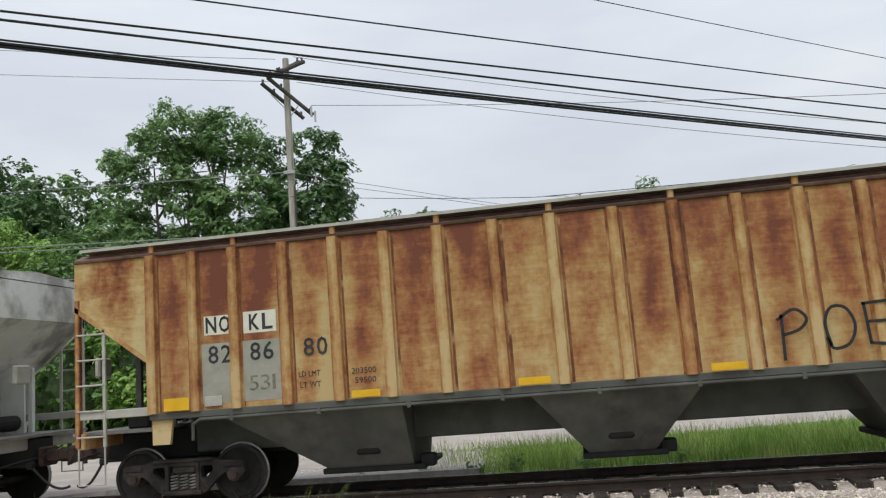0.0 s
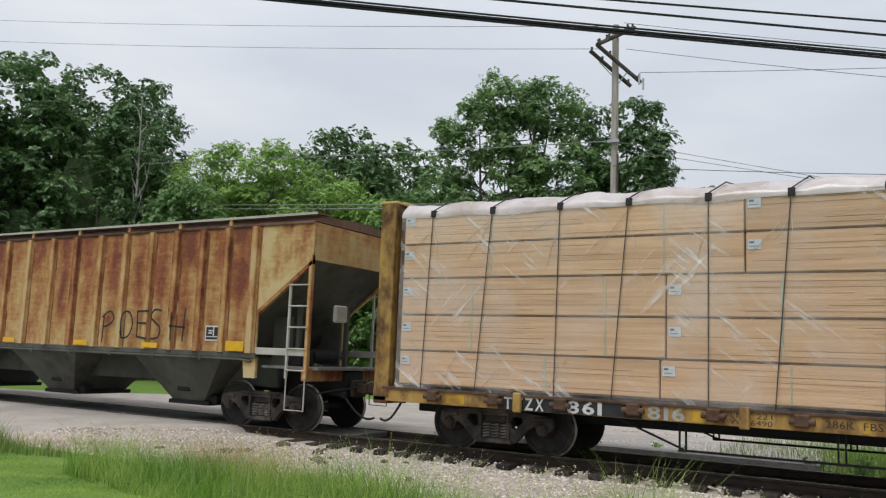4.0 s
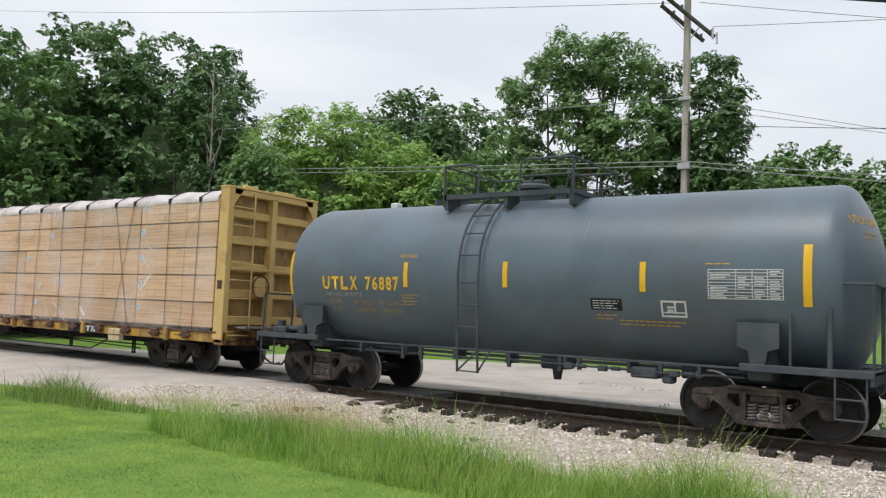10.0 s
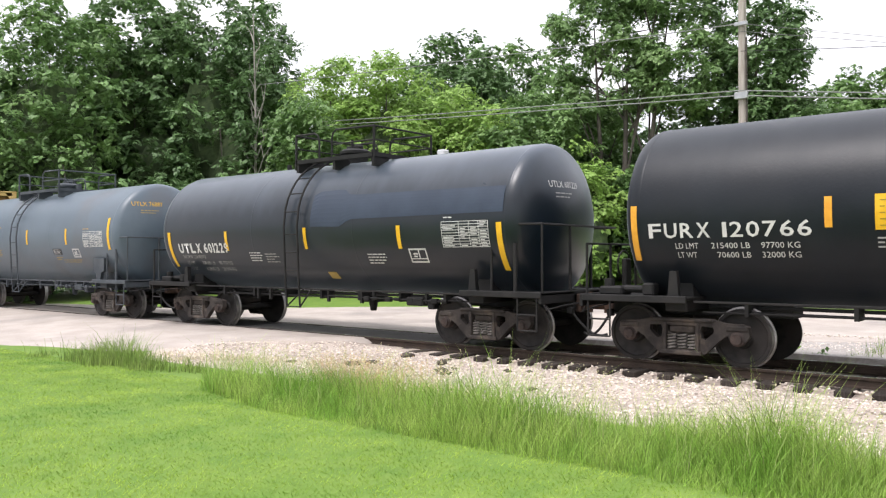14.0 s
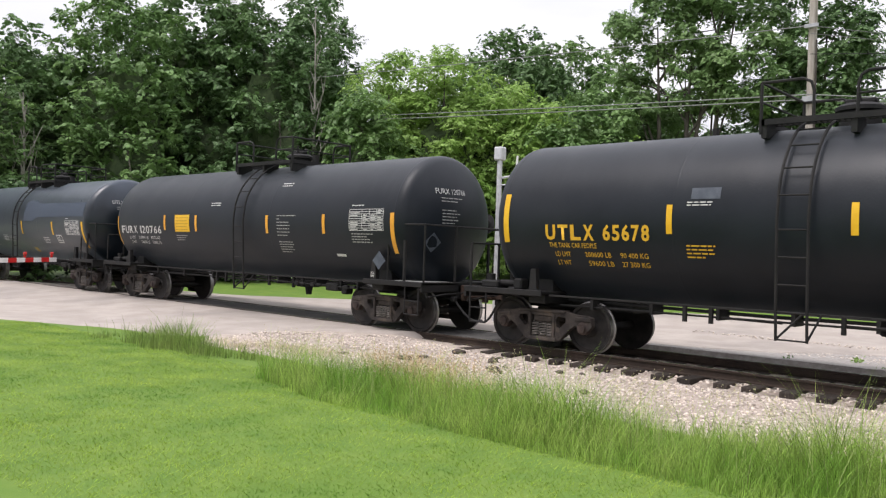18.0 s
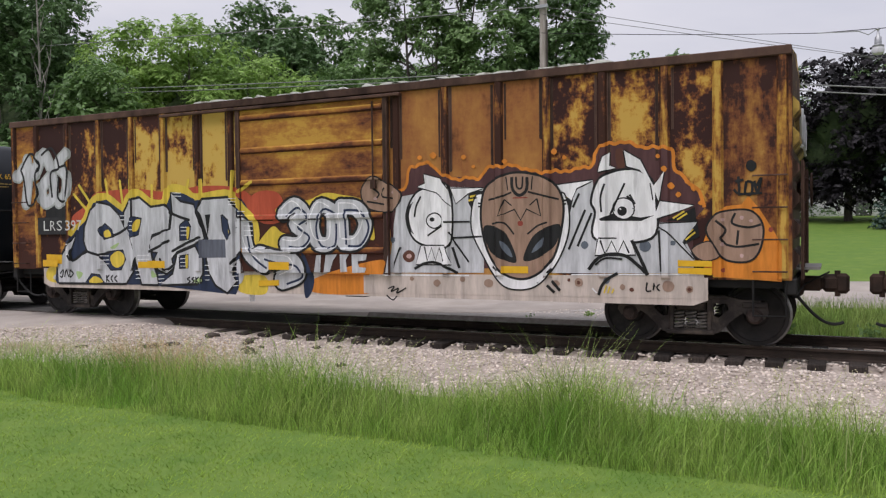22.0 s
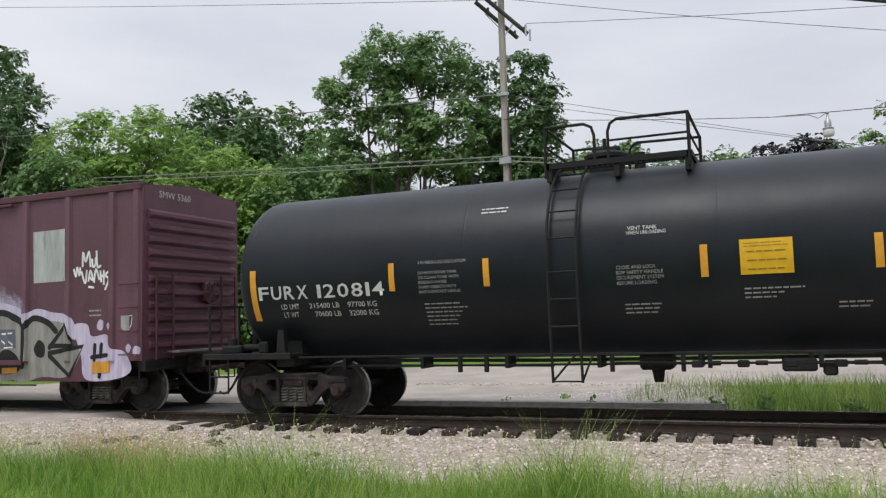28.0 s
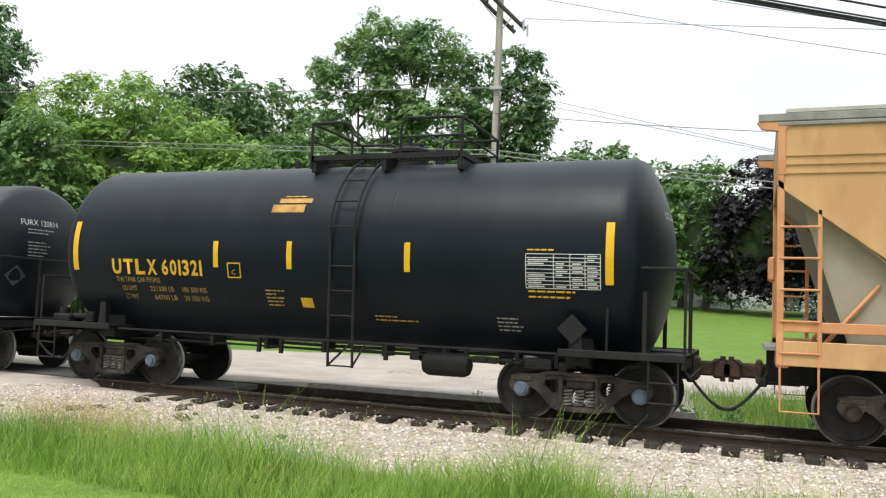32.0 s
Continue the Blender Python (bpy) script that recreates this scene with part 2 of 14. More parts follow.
    def lathe(self, prof, axis="x", c=(0, 0, 0), n=32):
        """prof: (along, radius) pairs, turned about an axis through c."""
        vs = []
        for s, r in prof:
            for i in range(n):
                ca, sa = r * math.cos(2 * math.pi * i / n), r * math.sin(2 * math.pi * i / n)
                q = {"x": (s, ca, sa), "y": (ca, s, sa), "z": (ca, sa, s)}[axis]
                vs.append((c[0] + q[0], c[1] + q[1], c[2] + q[2]))
        fs = []
        for j in range(len(prof) - 1):
            fs += [(j * n + i, j * n + (i + 1) % n, (j + 1) * n + (i + 1) % n, (j + 1) * n + i) for i in range(n)]
        fs += [tuple(range(n))[::-1], tuple(range((len(prof) - 1) * n, len(prof) * n))]
        return self.add(vs, fs)

    def mesh(self, name, mats, smooth=False):
        me = bpy.data.meshes.new(name)
        me.from_pydata(self.v, [], self.f)
        for m in (mats if isinstance(mats, (list, tuple)) else [mats]):
            me.materials.append(m)
        bm = bmesh.new()
        bm.from_mesh(me)
        bmesh.ops.recalc_face_normals(bm, faces=bm.faces)
        bm.to_mesh(me)
        bm.free()
        if smooth:
            me.polygons.foreach_set("use_smooth", [True] * len(me.polygons))
            me.set_sharp_from_angle(angle=radians(38))
        return me


def part(name, geo, mats, parent=None, label="", smooth=False, at=None):
    """Links one mesh object, from a Geo or a ready mesh, under a thing or a part."""
    me = geo.mesh(name, mats, smooth) if isinstance(geo, Geo) else geo
    ob = new(name, me)
    if parent:
        ob.parent = parent
    if at is not None:
        ob.location = at
    return tagged(ob, label) if label else ob


def raw_mesh(name, verts, faces_flat, size, mat):
    """A large mesh from numpy arrays, all faces of one size."""
    me = bpy.data.meshes.new(name)
    nf = len(faces_flat) // size
    me.vertices.add(len(verts))
    me.vertices.foreach_set("co", np.asarray(verts, dtype=np.float32).ravel())
    me.loops.add(len(faces_flat))
    me.loops.foreach_set("vertex_index", np.asarray(faces_flat, dtype=np.int32))
    me.polygons.add(nf)
    me.polygons.foreach_set("loop_start", np.arange(0, nf * size, size, dtype=np.int32))
    me.materials.append(mat)
    me.update(calc_edges=True)
    return me


# ---- plan of the ground ----
YC = 13.58                       # the track's centre line, which runs along x; z = 0 is the top of the rails
ROAD_NEAR = [(-60, -20), (-40, -9.0), (-21, 5.2), (-18.3, 7.8), (-16.3, 8.9), (-14, 11.0), (-11.2, 13.4), (-8.6, 15.4), (-5.6, 18.6), (-2.2, 20.3), (10, 22.0), (40, 25.5), (90, 31)]
ROAD_FAR = [(-70, -7), (-50, 4.5), (-33, 14.5), (-26, 18.8), (-21, 21.8), (-16, 23.9), (-10, 25.4), (-3, 26.4), (10, 28.0), (40, 31.8), (90, 37.5)]


def ground_z(x, y):
    """Height of the ground."""
    knots = [(-400, 0.6), (-5, 0.05), (5.0, 0.0), (6.0, -0.04), (8.2, -0.2), (16.0, -0.22), (20.0, -0.16), (27.0, 0.12), (36.0, 1.0), (50.0, 2.2), (80.0, 3.2), (400.0, 4.0)]
    z = float(np.interp(y, [k[0] for k in knots], [k[1] for k in knots]))
    return z + 0.03 * noise.noise((x * 0.15, y * 0.15, 0.0)) * (1 if 3 > y or y > 27 else 0.25)


def axis_steps(spec):
    out = []
    for a, b, s in spec:
        out += list(np.arange(a, b, s))
    return out + [spec[-1][1]]


gx = axis_steps([(-3000, -400, 650), (-400, -80, 40), (-80, -30, 5), (-30, 14, 1.0), (14, 60, 5), (60, 400, 42.5), (400, 3000, 650)])
gy = axis_steps([(-3000, -400, 650), (-400, -20, 38), (-20, 2, 2.2), (2, 28, 0.5), (28, 60, 2.0), (60, 400, 34), (400, 3000, 650)])
gv = [(x, y, ground_z(x, y) - (0.05 if 8.5 < y < 20 else 0.0)) for y in gy for x in gx]
nx = len(gx)
gf = [i for j in range(len(gy) - 1) for k in range(nx - 1) for i in (j * nx + k, j * nx + k + 1, (j + 1) * nx + k + 1, (j + 1) * nx + k)]
ground = new("ground", raw_mesh("ground", gv, gf, 4, GRASS))
tagged(ground, "mown green lawn and grassy field rising gently to the trees", "ground", kind="structure")


def strip(near, far, step, lift, ends=None):
    """A sheet between two polylines, draped on the ground."""
    def along(line, m):
        seg = [0]
        for a, b in zip(line, line[1:]):
            seg.append(seg[-1] + math.dist(a, b))
        s = np.linspace(0, seg[-1], m)
        return list(zip(np.interp(s, seg, [p[0] for p in line]), np.interp(s, seg, [p[1] for p in line])))
    m = int(sum(math.dist(a, b) for a, b in zip(near, near[1:])) / step)
    pn, pf = along(near, m), along(far, m)
    ks, g = [0.0, 0.03, 0.12, 0.25, 0.37, 0.5, 0.63, 0.75, 0.88, 0.97, 1.0], Geo()
    rows = len(ks)
    for i in range(m):
        for j, k in enumerate(ks):
            x, y = pn[i][0] * (1 - k) + pf[i][0] * k, pn[i][1] * (1 - k) + pf[i][1] * k
            z = ground_z(x, y) + lift
            if abs(y - YC) < 4.2:          # the crossing comes up to the rails
                z = z + (-0.015 - z) * min(1, max(0, (4.2 - abs(y - YC)) / 2.4))
            g.v.append((x, y, z if 0 < j < rows - 1 else min(z, ground_z(x, y)) - 0.12))
    g.f = [(i * rows + j, i * rows + j + 1, (i + 1) * rows + j + 1, (i + 1) * rows + j) for i in range(m - 1) for j in range(rows - 1)]
    return g


road = part("road", strip(ROAD_NEAR, ROAD_FAR, 1.0, 0.03), ASPHALT)
tagged(road, "worn pale grey asphalt road that crosses the track at a slant", "road", kind="structure")
apron = part("gravel_apron", strip([(-9.2, 15.2), (-3, 15.2), (-1.4, 15.3)], [(-5.0, 19.4), (-3.6, 20.0), (-1.8, 20.6)], 0.5, 0.012), GRAVEL)
tagged(apron, "pale gravel apron between the track and the road", "gravel", kind="structure")

bed = Geo()
bx = np.arange(-15.5, 40.1, 0.25)
BED_PROF = [(8.1, -0.26), (8.6, -0.22), (9.2, -0.20), (9.9, -0.19), (10.6, -0.18), (11.2, -0.175), (11.7, -0.19), (12.1, -0.225), (12.3, -0.24), (12.6, -0.21), (13.58, -0.185), (14.6, -0.16), (15.0, -0.17), (15.6, -0.2), (16.3, -0.3)]


def road_gap(x, y):
    """Distance from the near edge of the road."""
    best = 9.0
    for (ax, ay), (cx, cy) in zip(ROAD_NEAR, ROAD_NEAR[1:]):
        t = max(0.0, min(1.0, ((x - ax) * (cx - ax) + (y - ay) * (cy - ay)) / ((cx - ax) ** 2 + (cy - ay) ** 2)))
        best = min(best, math.hypot(x - ax - t * (cx - ax), y - ay - t * (cy - ay)))
    return best


def bed_z(x, y):
    z = float(np.interp(y, [p[0] for p in BED_PROF], [p[1] for p in BED_PROF])) + 0.02 * noise.noise((x * 1.3, y * 1.3, 3.0)) + 0.012 * noise.noise((x * 4.0, y * 4.0, 8.0))
    if 8.6 < y < 13.0:                       # the stone runs up to the road's edge
        k = max(0.0, 1 - road_gap(x, y) / 2.2) * min(1.0, (y - 8.6) / 1.5)
        z += (-0.055 - z) * k * (1 if y < 12.4 else 0.5)
    return z - 0.12 * max(0.0, min(1.0, -14.3 - x))


for x in bx:
    for y, z in BED_PROF:
        bed.v.append((x, y, bed_z(x, y) if y > 8.2 else z))
q = len(BED_PROF)
bed.f = [(i * q + j, i * q + j + 1, (i + 1) * q + j + 1, (i + 1) * q + j) for i in range(len(bx) - 1) for j in range(q - 1)]
ballast_bed = part("ballast_bed", bed, BALLAST)
tagged(ballast_bed, "bed of pinkish grey crushed stone under the track", "ballast", kind="structure")

# track: rails and ties
RAIL = [(-0.07, -0.16), (0.07, -0.16), (0.07, -0.148), (0.012, -0.13), (0.010, -0.05), (0.036, -0.04), (0.036, -0.006), (0.028, 0.0), (-0.028, 0.0), (-0.036, -0.006), (-0.036, -0.04), (-0.010, -0.05), (-0.012, -0.13), (-0.07, -0.148)]
for k, y in ((1, YC - 0.755), (2, YC + 0.755)):
    rail = part("rail", Geo().prism([(y + a, b) for a, b in RAIL], "x", -140, 160), RAIL_SIDE)
    tagged(rail, "rusty steel rail with a worn bright head", "rail", "rails of the track", kind="structure")
    part("running_surface", Geo().box(-140, 160, y - 0.024, y + 0.024, 0.0, 0.003), RAIL_HEAD, rail, "polished running surface")
tie_mesh = Geo().box(-0.115, 0.115, -1.3, 1.3, -0.31, -0.155, 0.012).mesh("tie", TIE)
# crossing asphalt; its dark tone paints in the shade under the cars
part("crossing_panel", Geo().box(-24.0, -9.6, YC - 0.66, YC + 0.66, -0.12, -0.012, 0.006), TARMAC)
tagged(bpy.data.objects["crossing_panel"], "asphalt between the rails at the road crossing, darkened for shade under the cars", "crossing panel", kind="structure")
track = new("track_ties")
tagged(track, "row of dark creosoted timber ties in the ballast", "railway ties", kind="structure")
random.seed(5)
for i in range(86):
    tie = part("tie", tie_mesh, None, track, at=(-13.2 + i * 0.52 + random.uniform(-0.02, 0.02), YC + random.uniform(-0.05, 0.05), random.uniform(0.0, 0.012)))
    tie.rotation_euler[2] = random.uniform(-0.025, 0.025)


# ---- the train: shared materials and running gear ----
BLACK = surf("black_tank_paint", (0.0026, 0.0056, 0.0098), (0.0052, 0.0092, 0.0148), 0.9, 0.44, 0, 0.05, 25, spec=0.17, low=0.3, high=0.7, third=(0.010, 0.013, 0.018), third_scale=0.5, t_low=0.5, t_high=0.8)
GLOSS = surf("glossy_black_tank_paint", (0.0018, 0.0056, 0.0100), (0.0038, 0.0088, 0.0150), 0.9, 0.32, 0, 0.04, 25, spec=0.45, third=(0.008, 0.0115, 0.017), third_scale=0.5)
SATIN = surf("matt_black_tank_paint", (0.0036, 0.0062, 0.0102), (0.0072, 0.0108, 0.0162), 0.9, 0.44, 0, 0.08, 25, spec=0.28, third=(0.0125, 0.0145, 0.018), third_scale=0.4, t_low=0.45, t_high=0.8)
GREY = surf("grey_tank_paint", (0.074, 0.099, 0.124), (0.098, 0.127, 0.156), 0.8, 0.42, 0, 0.06, 25, spec=0.42, third=(0.084, 0.096, 0.112), third_scale=0.5)


def dust_and_sky_top(m, c, z0, z1, amount):
    """Road dust plus painted sky sheen on the upper shell, stronger upwards in uneven runs."""
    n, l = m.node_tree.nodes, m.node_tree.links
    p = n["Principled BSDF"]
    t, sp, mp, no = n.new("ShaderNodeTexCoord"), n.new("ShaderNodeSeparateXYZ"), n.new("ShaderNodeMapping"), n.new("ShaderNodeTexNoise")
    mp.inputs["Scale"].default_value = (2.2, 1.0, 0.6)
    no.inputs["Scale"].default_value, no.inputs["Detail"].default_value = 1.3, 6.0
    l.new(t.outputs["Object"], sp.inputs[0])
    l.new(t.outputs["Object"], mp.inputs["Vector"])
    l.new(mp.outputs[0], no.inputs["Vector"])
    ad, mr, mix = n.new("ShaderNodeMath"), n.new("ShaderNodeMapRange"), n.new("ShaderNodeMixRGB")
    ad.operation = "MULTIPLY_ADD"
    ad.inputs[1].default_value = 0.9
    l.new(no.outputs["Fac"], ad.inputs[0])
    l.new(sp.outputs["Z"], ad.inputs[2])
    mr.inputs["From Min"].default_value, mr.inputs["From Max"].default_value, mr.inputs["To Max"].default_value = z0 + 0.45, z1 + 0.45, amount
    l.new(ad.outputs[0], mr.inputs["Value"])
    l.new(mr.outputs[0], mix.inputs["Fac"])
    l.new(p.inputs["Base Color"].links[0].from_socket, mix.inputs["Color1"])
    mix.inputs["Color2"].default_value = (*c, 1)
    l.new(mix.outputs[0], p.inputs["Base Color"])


dust_and_sky_top(GLOSS, (0.070, 0.088, 0.118), 2.75, 3.8, 0.62)
dust_and_sky_top(BLACK, (0.045, 0.050, 0.060), 2.9, 3.9, 0.35)
dust_and_sky_top(SATIN, (0.050, 0.054, 0.062), 2.9, 3.9, 0.40)
PATCH = surf("grey_blue_overpaint", (0.020, 0.031, 0.052), (0.029, 0.043, 0.068), 1.2, 0.5, 0, 0.05)
FRAME = surf("black_underframe", (0.007, 0.0072, 0.0075), (0.018, 0.017, 0.0165), 2.5, 0.7, 0, 0.2, 30, spec=0.3)
GFRAME = surf("grey_underframe", (0.04, 0.048, 0.057), (0.068, 0.077, 0.086), 2.5, 0.7, 0, 0.2, 30)
CAST = surf("dusty_truck_casting", (0.021, 0.018, 0.017), (0.068, 0.057, 0.050), 3.0, 0.85, 0.1, 0.35, 25, rand=0.35, third=(0.12, 0.095, 0.075), third_scale=2.2, t_low=0.55, t_high=0.72)
WHEEL = surf("wheel_steel", (0.014, 0.013, 0.013), (0.036, 0.033, 0.031), 4.0, 0.65, 0.4, 0.2, 30, third=(0.035, 0.03, 0.028), third_scale=1.5)
TREAD = surf("wheel_tread", (0.20, 0.19, 0.185), (0.33, 0.32, 0.31), 5.0, 0.45, 0.9, 0.05)
SPRING = surf("spring_steel", (0.13, 0.12, 0.11), (0.26, 0.24, 0.22), 5.0, 0.7, 0.3, 0.2)
BLUECAP = surf("blue_bearing_cap", (0.09, 0.125, 0.165), (0.15, 0.18, 0.215), 5.0, 0.7, 0.1, 0.2)
BROWNCAP = surf("rusty_bearing_cap", (0.028, 0.021, 0.019), (0.07, 0.05, 0.043), 5.0, 0.8, 0.1, 0.2)
YELLOW = surf("yellow_reflective_tape", (0.64, 0.36, 0.015), (0.72, 0.43, 0.025), 6.0, 0.4, 0, 0.05, third=(0.45, 0.30, 0.02), third_scale=2.5, t_low=0.6, t_high=0.8)
ORANGE = surf("amber_reflective_tape", (0.62, 0.28, 0.03), (0.72, 0.36, 0.04), 6.0, 0.4, 0, 0.05)
WHITE = surf("white_stencil_paint", (0.48, 0.48, 0.47), (0.60, 0.60, 0.58), 8.0, 0.6, 0, 0.05)
DIM = surf("faded_stencil_paint", (0.26, 0.26, 0.25), (0.36, 0.36, 0.35), 8.0, 0.7, 0, 0.05)
YTEXT = surf("yellow_stencil_paint", (0.58, 0.33, 0.02), (0.66, 0.40, 0.03), 8.0, 0.6, 0, 0.05)
YDIM = surf("faded_yellow_stencil", (0.33, 0.23, 0.07), (0.41, 0.29, 0.09), 8.0, 0.7, 0, 0.05)
OLDLABEL = surf("faded_orange_label", (0.42, 0.21, 0.045), (0.54, 0.31, 0.08), 9.0, 0.6, 0, 0.05, third=(0.26, 0.13, 0.04), third_scale=5.0, t_low=0.5, t_high=0.7)
PLACARD_INK = surf("olive_placard_ink", (0.20, 0.15, 0.02), (0.28, 0.21, 0.03), 8.0, 0.6, 0, 0.05)
PALE_GRATING = surf("pale_steel_grating", (0.30, 0.30, 0.29), (0.44, 0.44, 0.43), 6.0, 0.6, 0.3, 0.2)
HOSE = surf("rubber_hose", (0.015, 0.015, 0.015), (0.03, 0.03, 0.03), 8.0, 0.6, 0, 0.1)
RUSTY = surf("rusty_steel", (0.03, 0.02, 0.016), (0.07, 0.042, 0.03), 4.0, 0.85, 0.1, 0.3)
for m, w in ((BLACK, 0.06), (GLOSS, 0.28), (SATIN, 0.12), (GREY, 0.16), (PATCH, 0.28)):    # a film of dust
    q = m.node_tree.nodes["Principled BSDF"]
    q.inputs["Sheen Weight"].default_value, q.inputs["Sheen Roughness"].default_value = w, 0.35
    q.inputs["Sheen Tint"].default_value = (0.85, 0.93, 1.0, 1)
HR = 0.457                        # wheel radius


def build_wheelset():
    g = Geo()
    for s in (-1, 1):
        y = s * 0.755
        prof = [(y - s * 0.075, 0.10), (y - s * 0.075, 0.40), (y - s * 0.07, 0.487), (y - s * 0.045, 0.487), (y - s * 0.035, HR + 0.004), (y + s * 0.065, HR - 0.003), (y + s * 0.068, 0.40),
                (y + s * 0.045, 0.385), (y + s * 0.02, 0.30), (y + s * 0.035, 0.17), (y + s * 0.075, 0.14), (y + s * 0.078, 0.08)]
        g.lathe(prof, "y", n=40)
    g.cyl((0, -1.0, 0), (0, 1.0, 0), 0.075, n=14)
    me = g.mesh("wheelset", [WHEEL, TREAD], True)
    for p in me.polygons:                     # worn bright treads and rims
        if all(math.hypot(me.vertices[i].co.x, me.vertices[i].co.z) > 0.445 for i in p.vertices):
            p.material_index = 1
    return me


def build_cap(mat, s):
    g = Geo()
    if s:
        g.lathe([(s * 0.93, 0.12), (s * 1.05, 0.115), (s * 1.07, 0.085), (s * 1.10, 0.08), (s * 1.105, 0.02)], "y", n=18)
        for k in range(3):
            a = 2 * math.pi * k / 3
            g.cyl((0.06 * math.cos(a), s * 1.09, 0.06 * math.sin(a)), (0.06 * math.cos(a), s * 1.115, 0.06 * math.sin(a)), 0.02, n=6)
    return g.mesh("bearing", mat, True)


def ring_poly(pts, holes, y0, y1):
    """A plate cut from a 2D outline with holes, by triangle fill, between y0 and y1."""
    bm = bmesh.new()
    edges = []
    for loop in (pts, *holes):
        vs = [bm.verts.new((x, y0, z)) for x, z in loop]
        edges += [bm.edges.new((vs[i], vs[(i + 1) % len(vs)])) for i in range(len(vs))]
    bmesh.ops.triangle_fill(bm, use_beauty=True, use_dissolve=False, edges=edges)
    geo = bmesh.ops.extrude_face_region(bm, geom=list(bm.faces))
    bmesh.ops.translate(bm, verts=[e for e in geo["geom"] if isinstance(e, bmesh.types.BMVert)], vec=(0, y1 - y0, 0))
    bmesh.ops.recalc_face_normals(bm, faces=bm.faces)
    g = Geo()
    g.v = [tuple(v.co) for v in bm.verts]
    idx = {v: i for i, v in enumerate(bm.verts)}
    g.f = [tuple(idx[v] for v in f.verts) for f in bm.faces]
    bm.free()
    return g


def build_side_frame(s):
    top = [(-1.08, 0.50), (-1.06, 0.62), (-0.96, 0.68), (-0.70, 0.69), (-0.50, 0.735), (0.50, 0.735), (0.70, 0.69), (0.96, 0.68), (1.06, 0.62), (1.08, 0.50), (1.02, 0.42), (0.80, 0.42), (0.74, 0.50),
           (0.62, 0.42), (0.40, 0.20), (0.30, 0.165), (-0.30, 0.165), (-0.40, 0.20), (-0.62, 0.42), (-0.74, 0.50), (-0.80, 0.42), (-1.02, 0.42)]
    holes = [[(-0.52, 0.62), (-0.34, 0.63), (-0.31, 0.55), (-0.33, 0.44), (-0.40, 0.42), (-0.53, 0.54)], [(0.52, 0.62), (0.53, 0.54), (0.40, 0.42), (0.33, 0.44), (0.31, 0.55), (0.34, 0.63)],
             [(-0.25, 0.63), (0.25, 0.63), (0.25, 0.25), (-0.25, 0.25)]]
    g = ring_poly(top, holes, s * 0.93, s * 1.05)
    for k in (-1, 1):                       # flanges along the arms
        g.box(k * 0.27 - 0.03, k * 0.27 + 0.03, s * 0.90, s * 1.085, 0.20, 0.68, 0.01)
        g.box(k * 0.889 - 0.17, k * 0.889 + 0.17, s * 0.90, s * 1.07, 0.57, 0.66, 0.02)
    g.box(-0.34, 0.34, s * 0.88, s * 1.10, 0.165, 0.235, 0.015)
    g.box(-0.52, 0.52, s * 0.90, s * 1.085, 0.69, 0.745, 0.015)
    return g.mesh("side_frame", CAST)


def build_springs(s):
    g = Geo()
    for x in (-0.17, 0.0, 0.17):
        g.tube([(x + 0.068 * math.cos(a), s * 0.99 + 0.06 * math.sin(a), 0.24 + 0.27 * a / (2 * math.pi * 5.5)) for a in np.linspace(0, 2 * math.pi * 5.5, 50)], 0.0185, 5)
    return g.mesh("spring_pack", SPRING, True)


def build_bolster():
    g = Geo().box(-0.22, 0.22, -1.02, 1.02, 0.50, 0.64, 0.03)
    g.box(-0.16, 0.16, -0.6, 0.6, 0.42, 0.70, 0.03)
    g.cyl((0, 0, 0.6), (0, 0, 0.86), 0.2, n=16)
    for k in (-1, 1):                        # brake beams
        g.cyl((k * 0.36, -0.75, 0.36), (k * 0.36, 0.75, 0.36), 0.035, n=8)
    return g.mesh("truck", CAST)


TRUCK = dict(bolster=build_bolster(), wheelset=build_wheelset(), frames=[build_side_frame(s) for s in (-1, 1)], springs=[build_springs(s) for s in (-1, 1)],
             caps={"blue": [build_cap(BLUECAP, s) for s in (-1, 1)], "brown": [build_cap(BROWNCAP, s) for s in (-1, 1)]})
WHEELSETS, CARS = [], []


def add_truck(car, x, cap="brown", zs=1.0):
    t = part("truck", TRUCK["bolster"], None, car, "dusty cast steel truck", at=(x, 0, 0))
    for k in (0, 1):
        part("side_frame", TRUCK["frames"][k], None, t)
        part("spring_pack", TRUCK["springs"][k], None, t, "coil springs")
    for k in (-1, 1):
        w = part("wheelset", TRUCK["wheelset"], None, t, at=(k * 0.889, 0, HR))
        WHEELSETS.append(w)
        for q in (0, 1):
            part("bearing", TRUCK["caps"][cap][q], None, t, at=(k * 0.889, 0, HR))


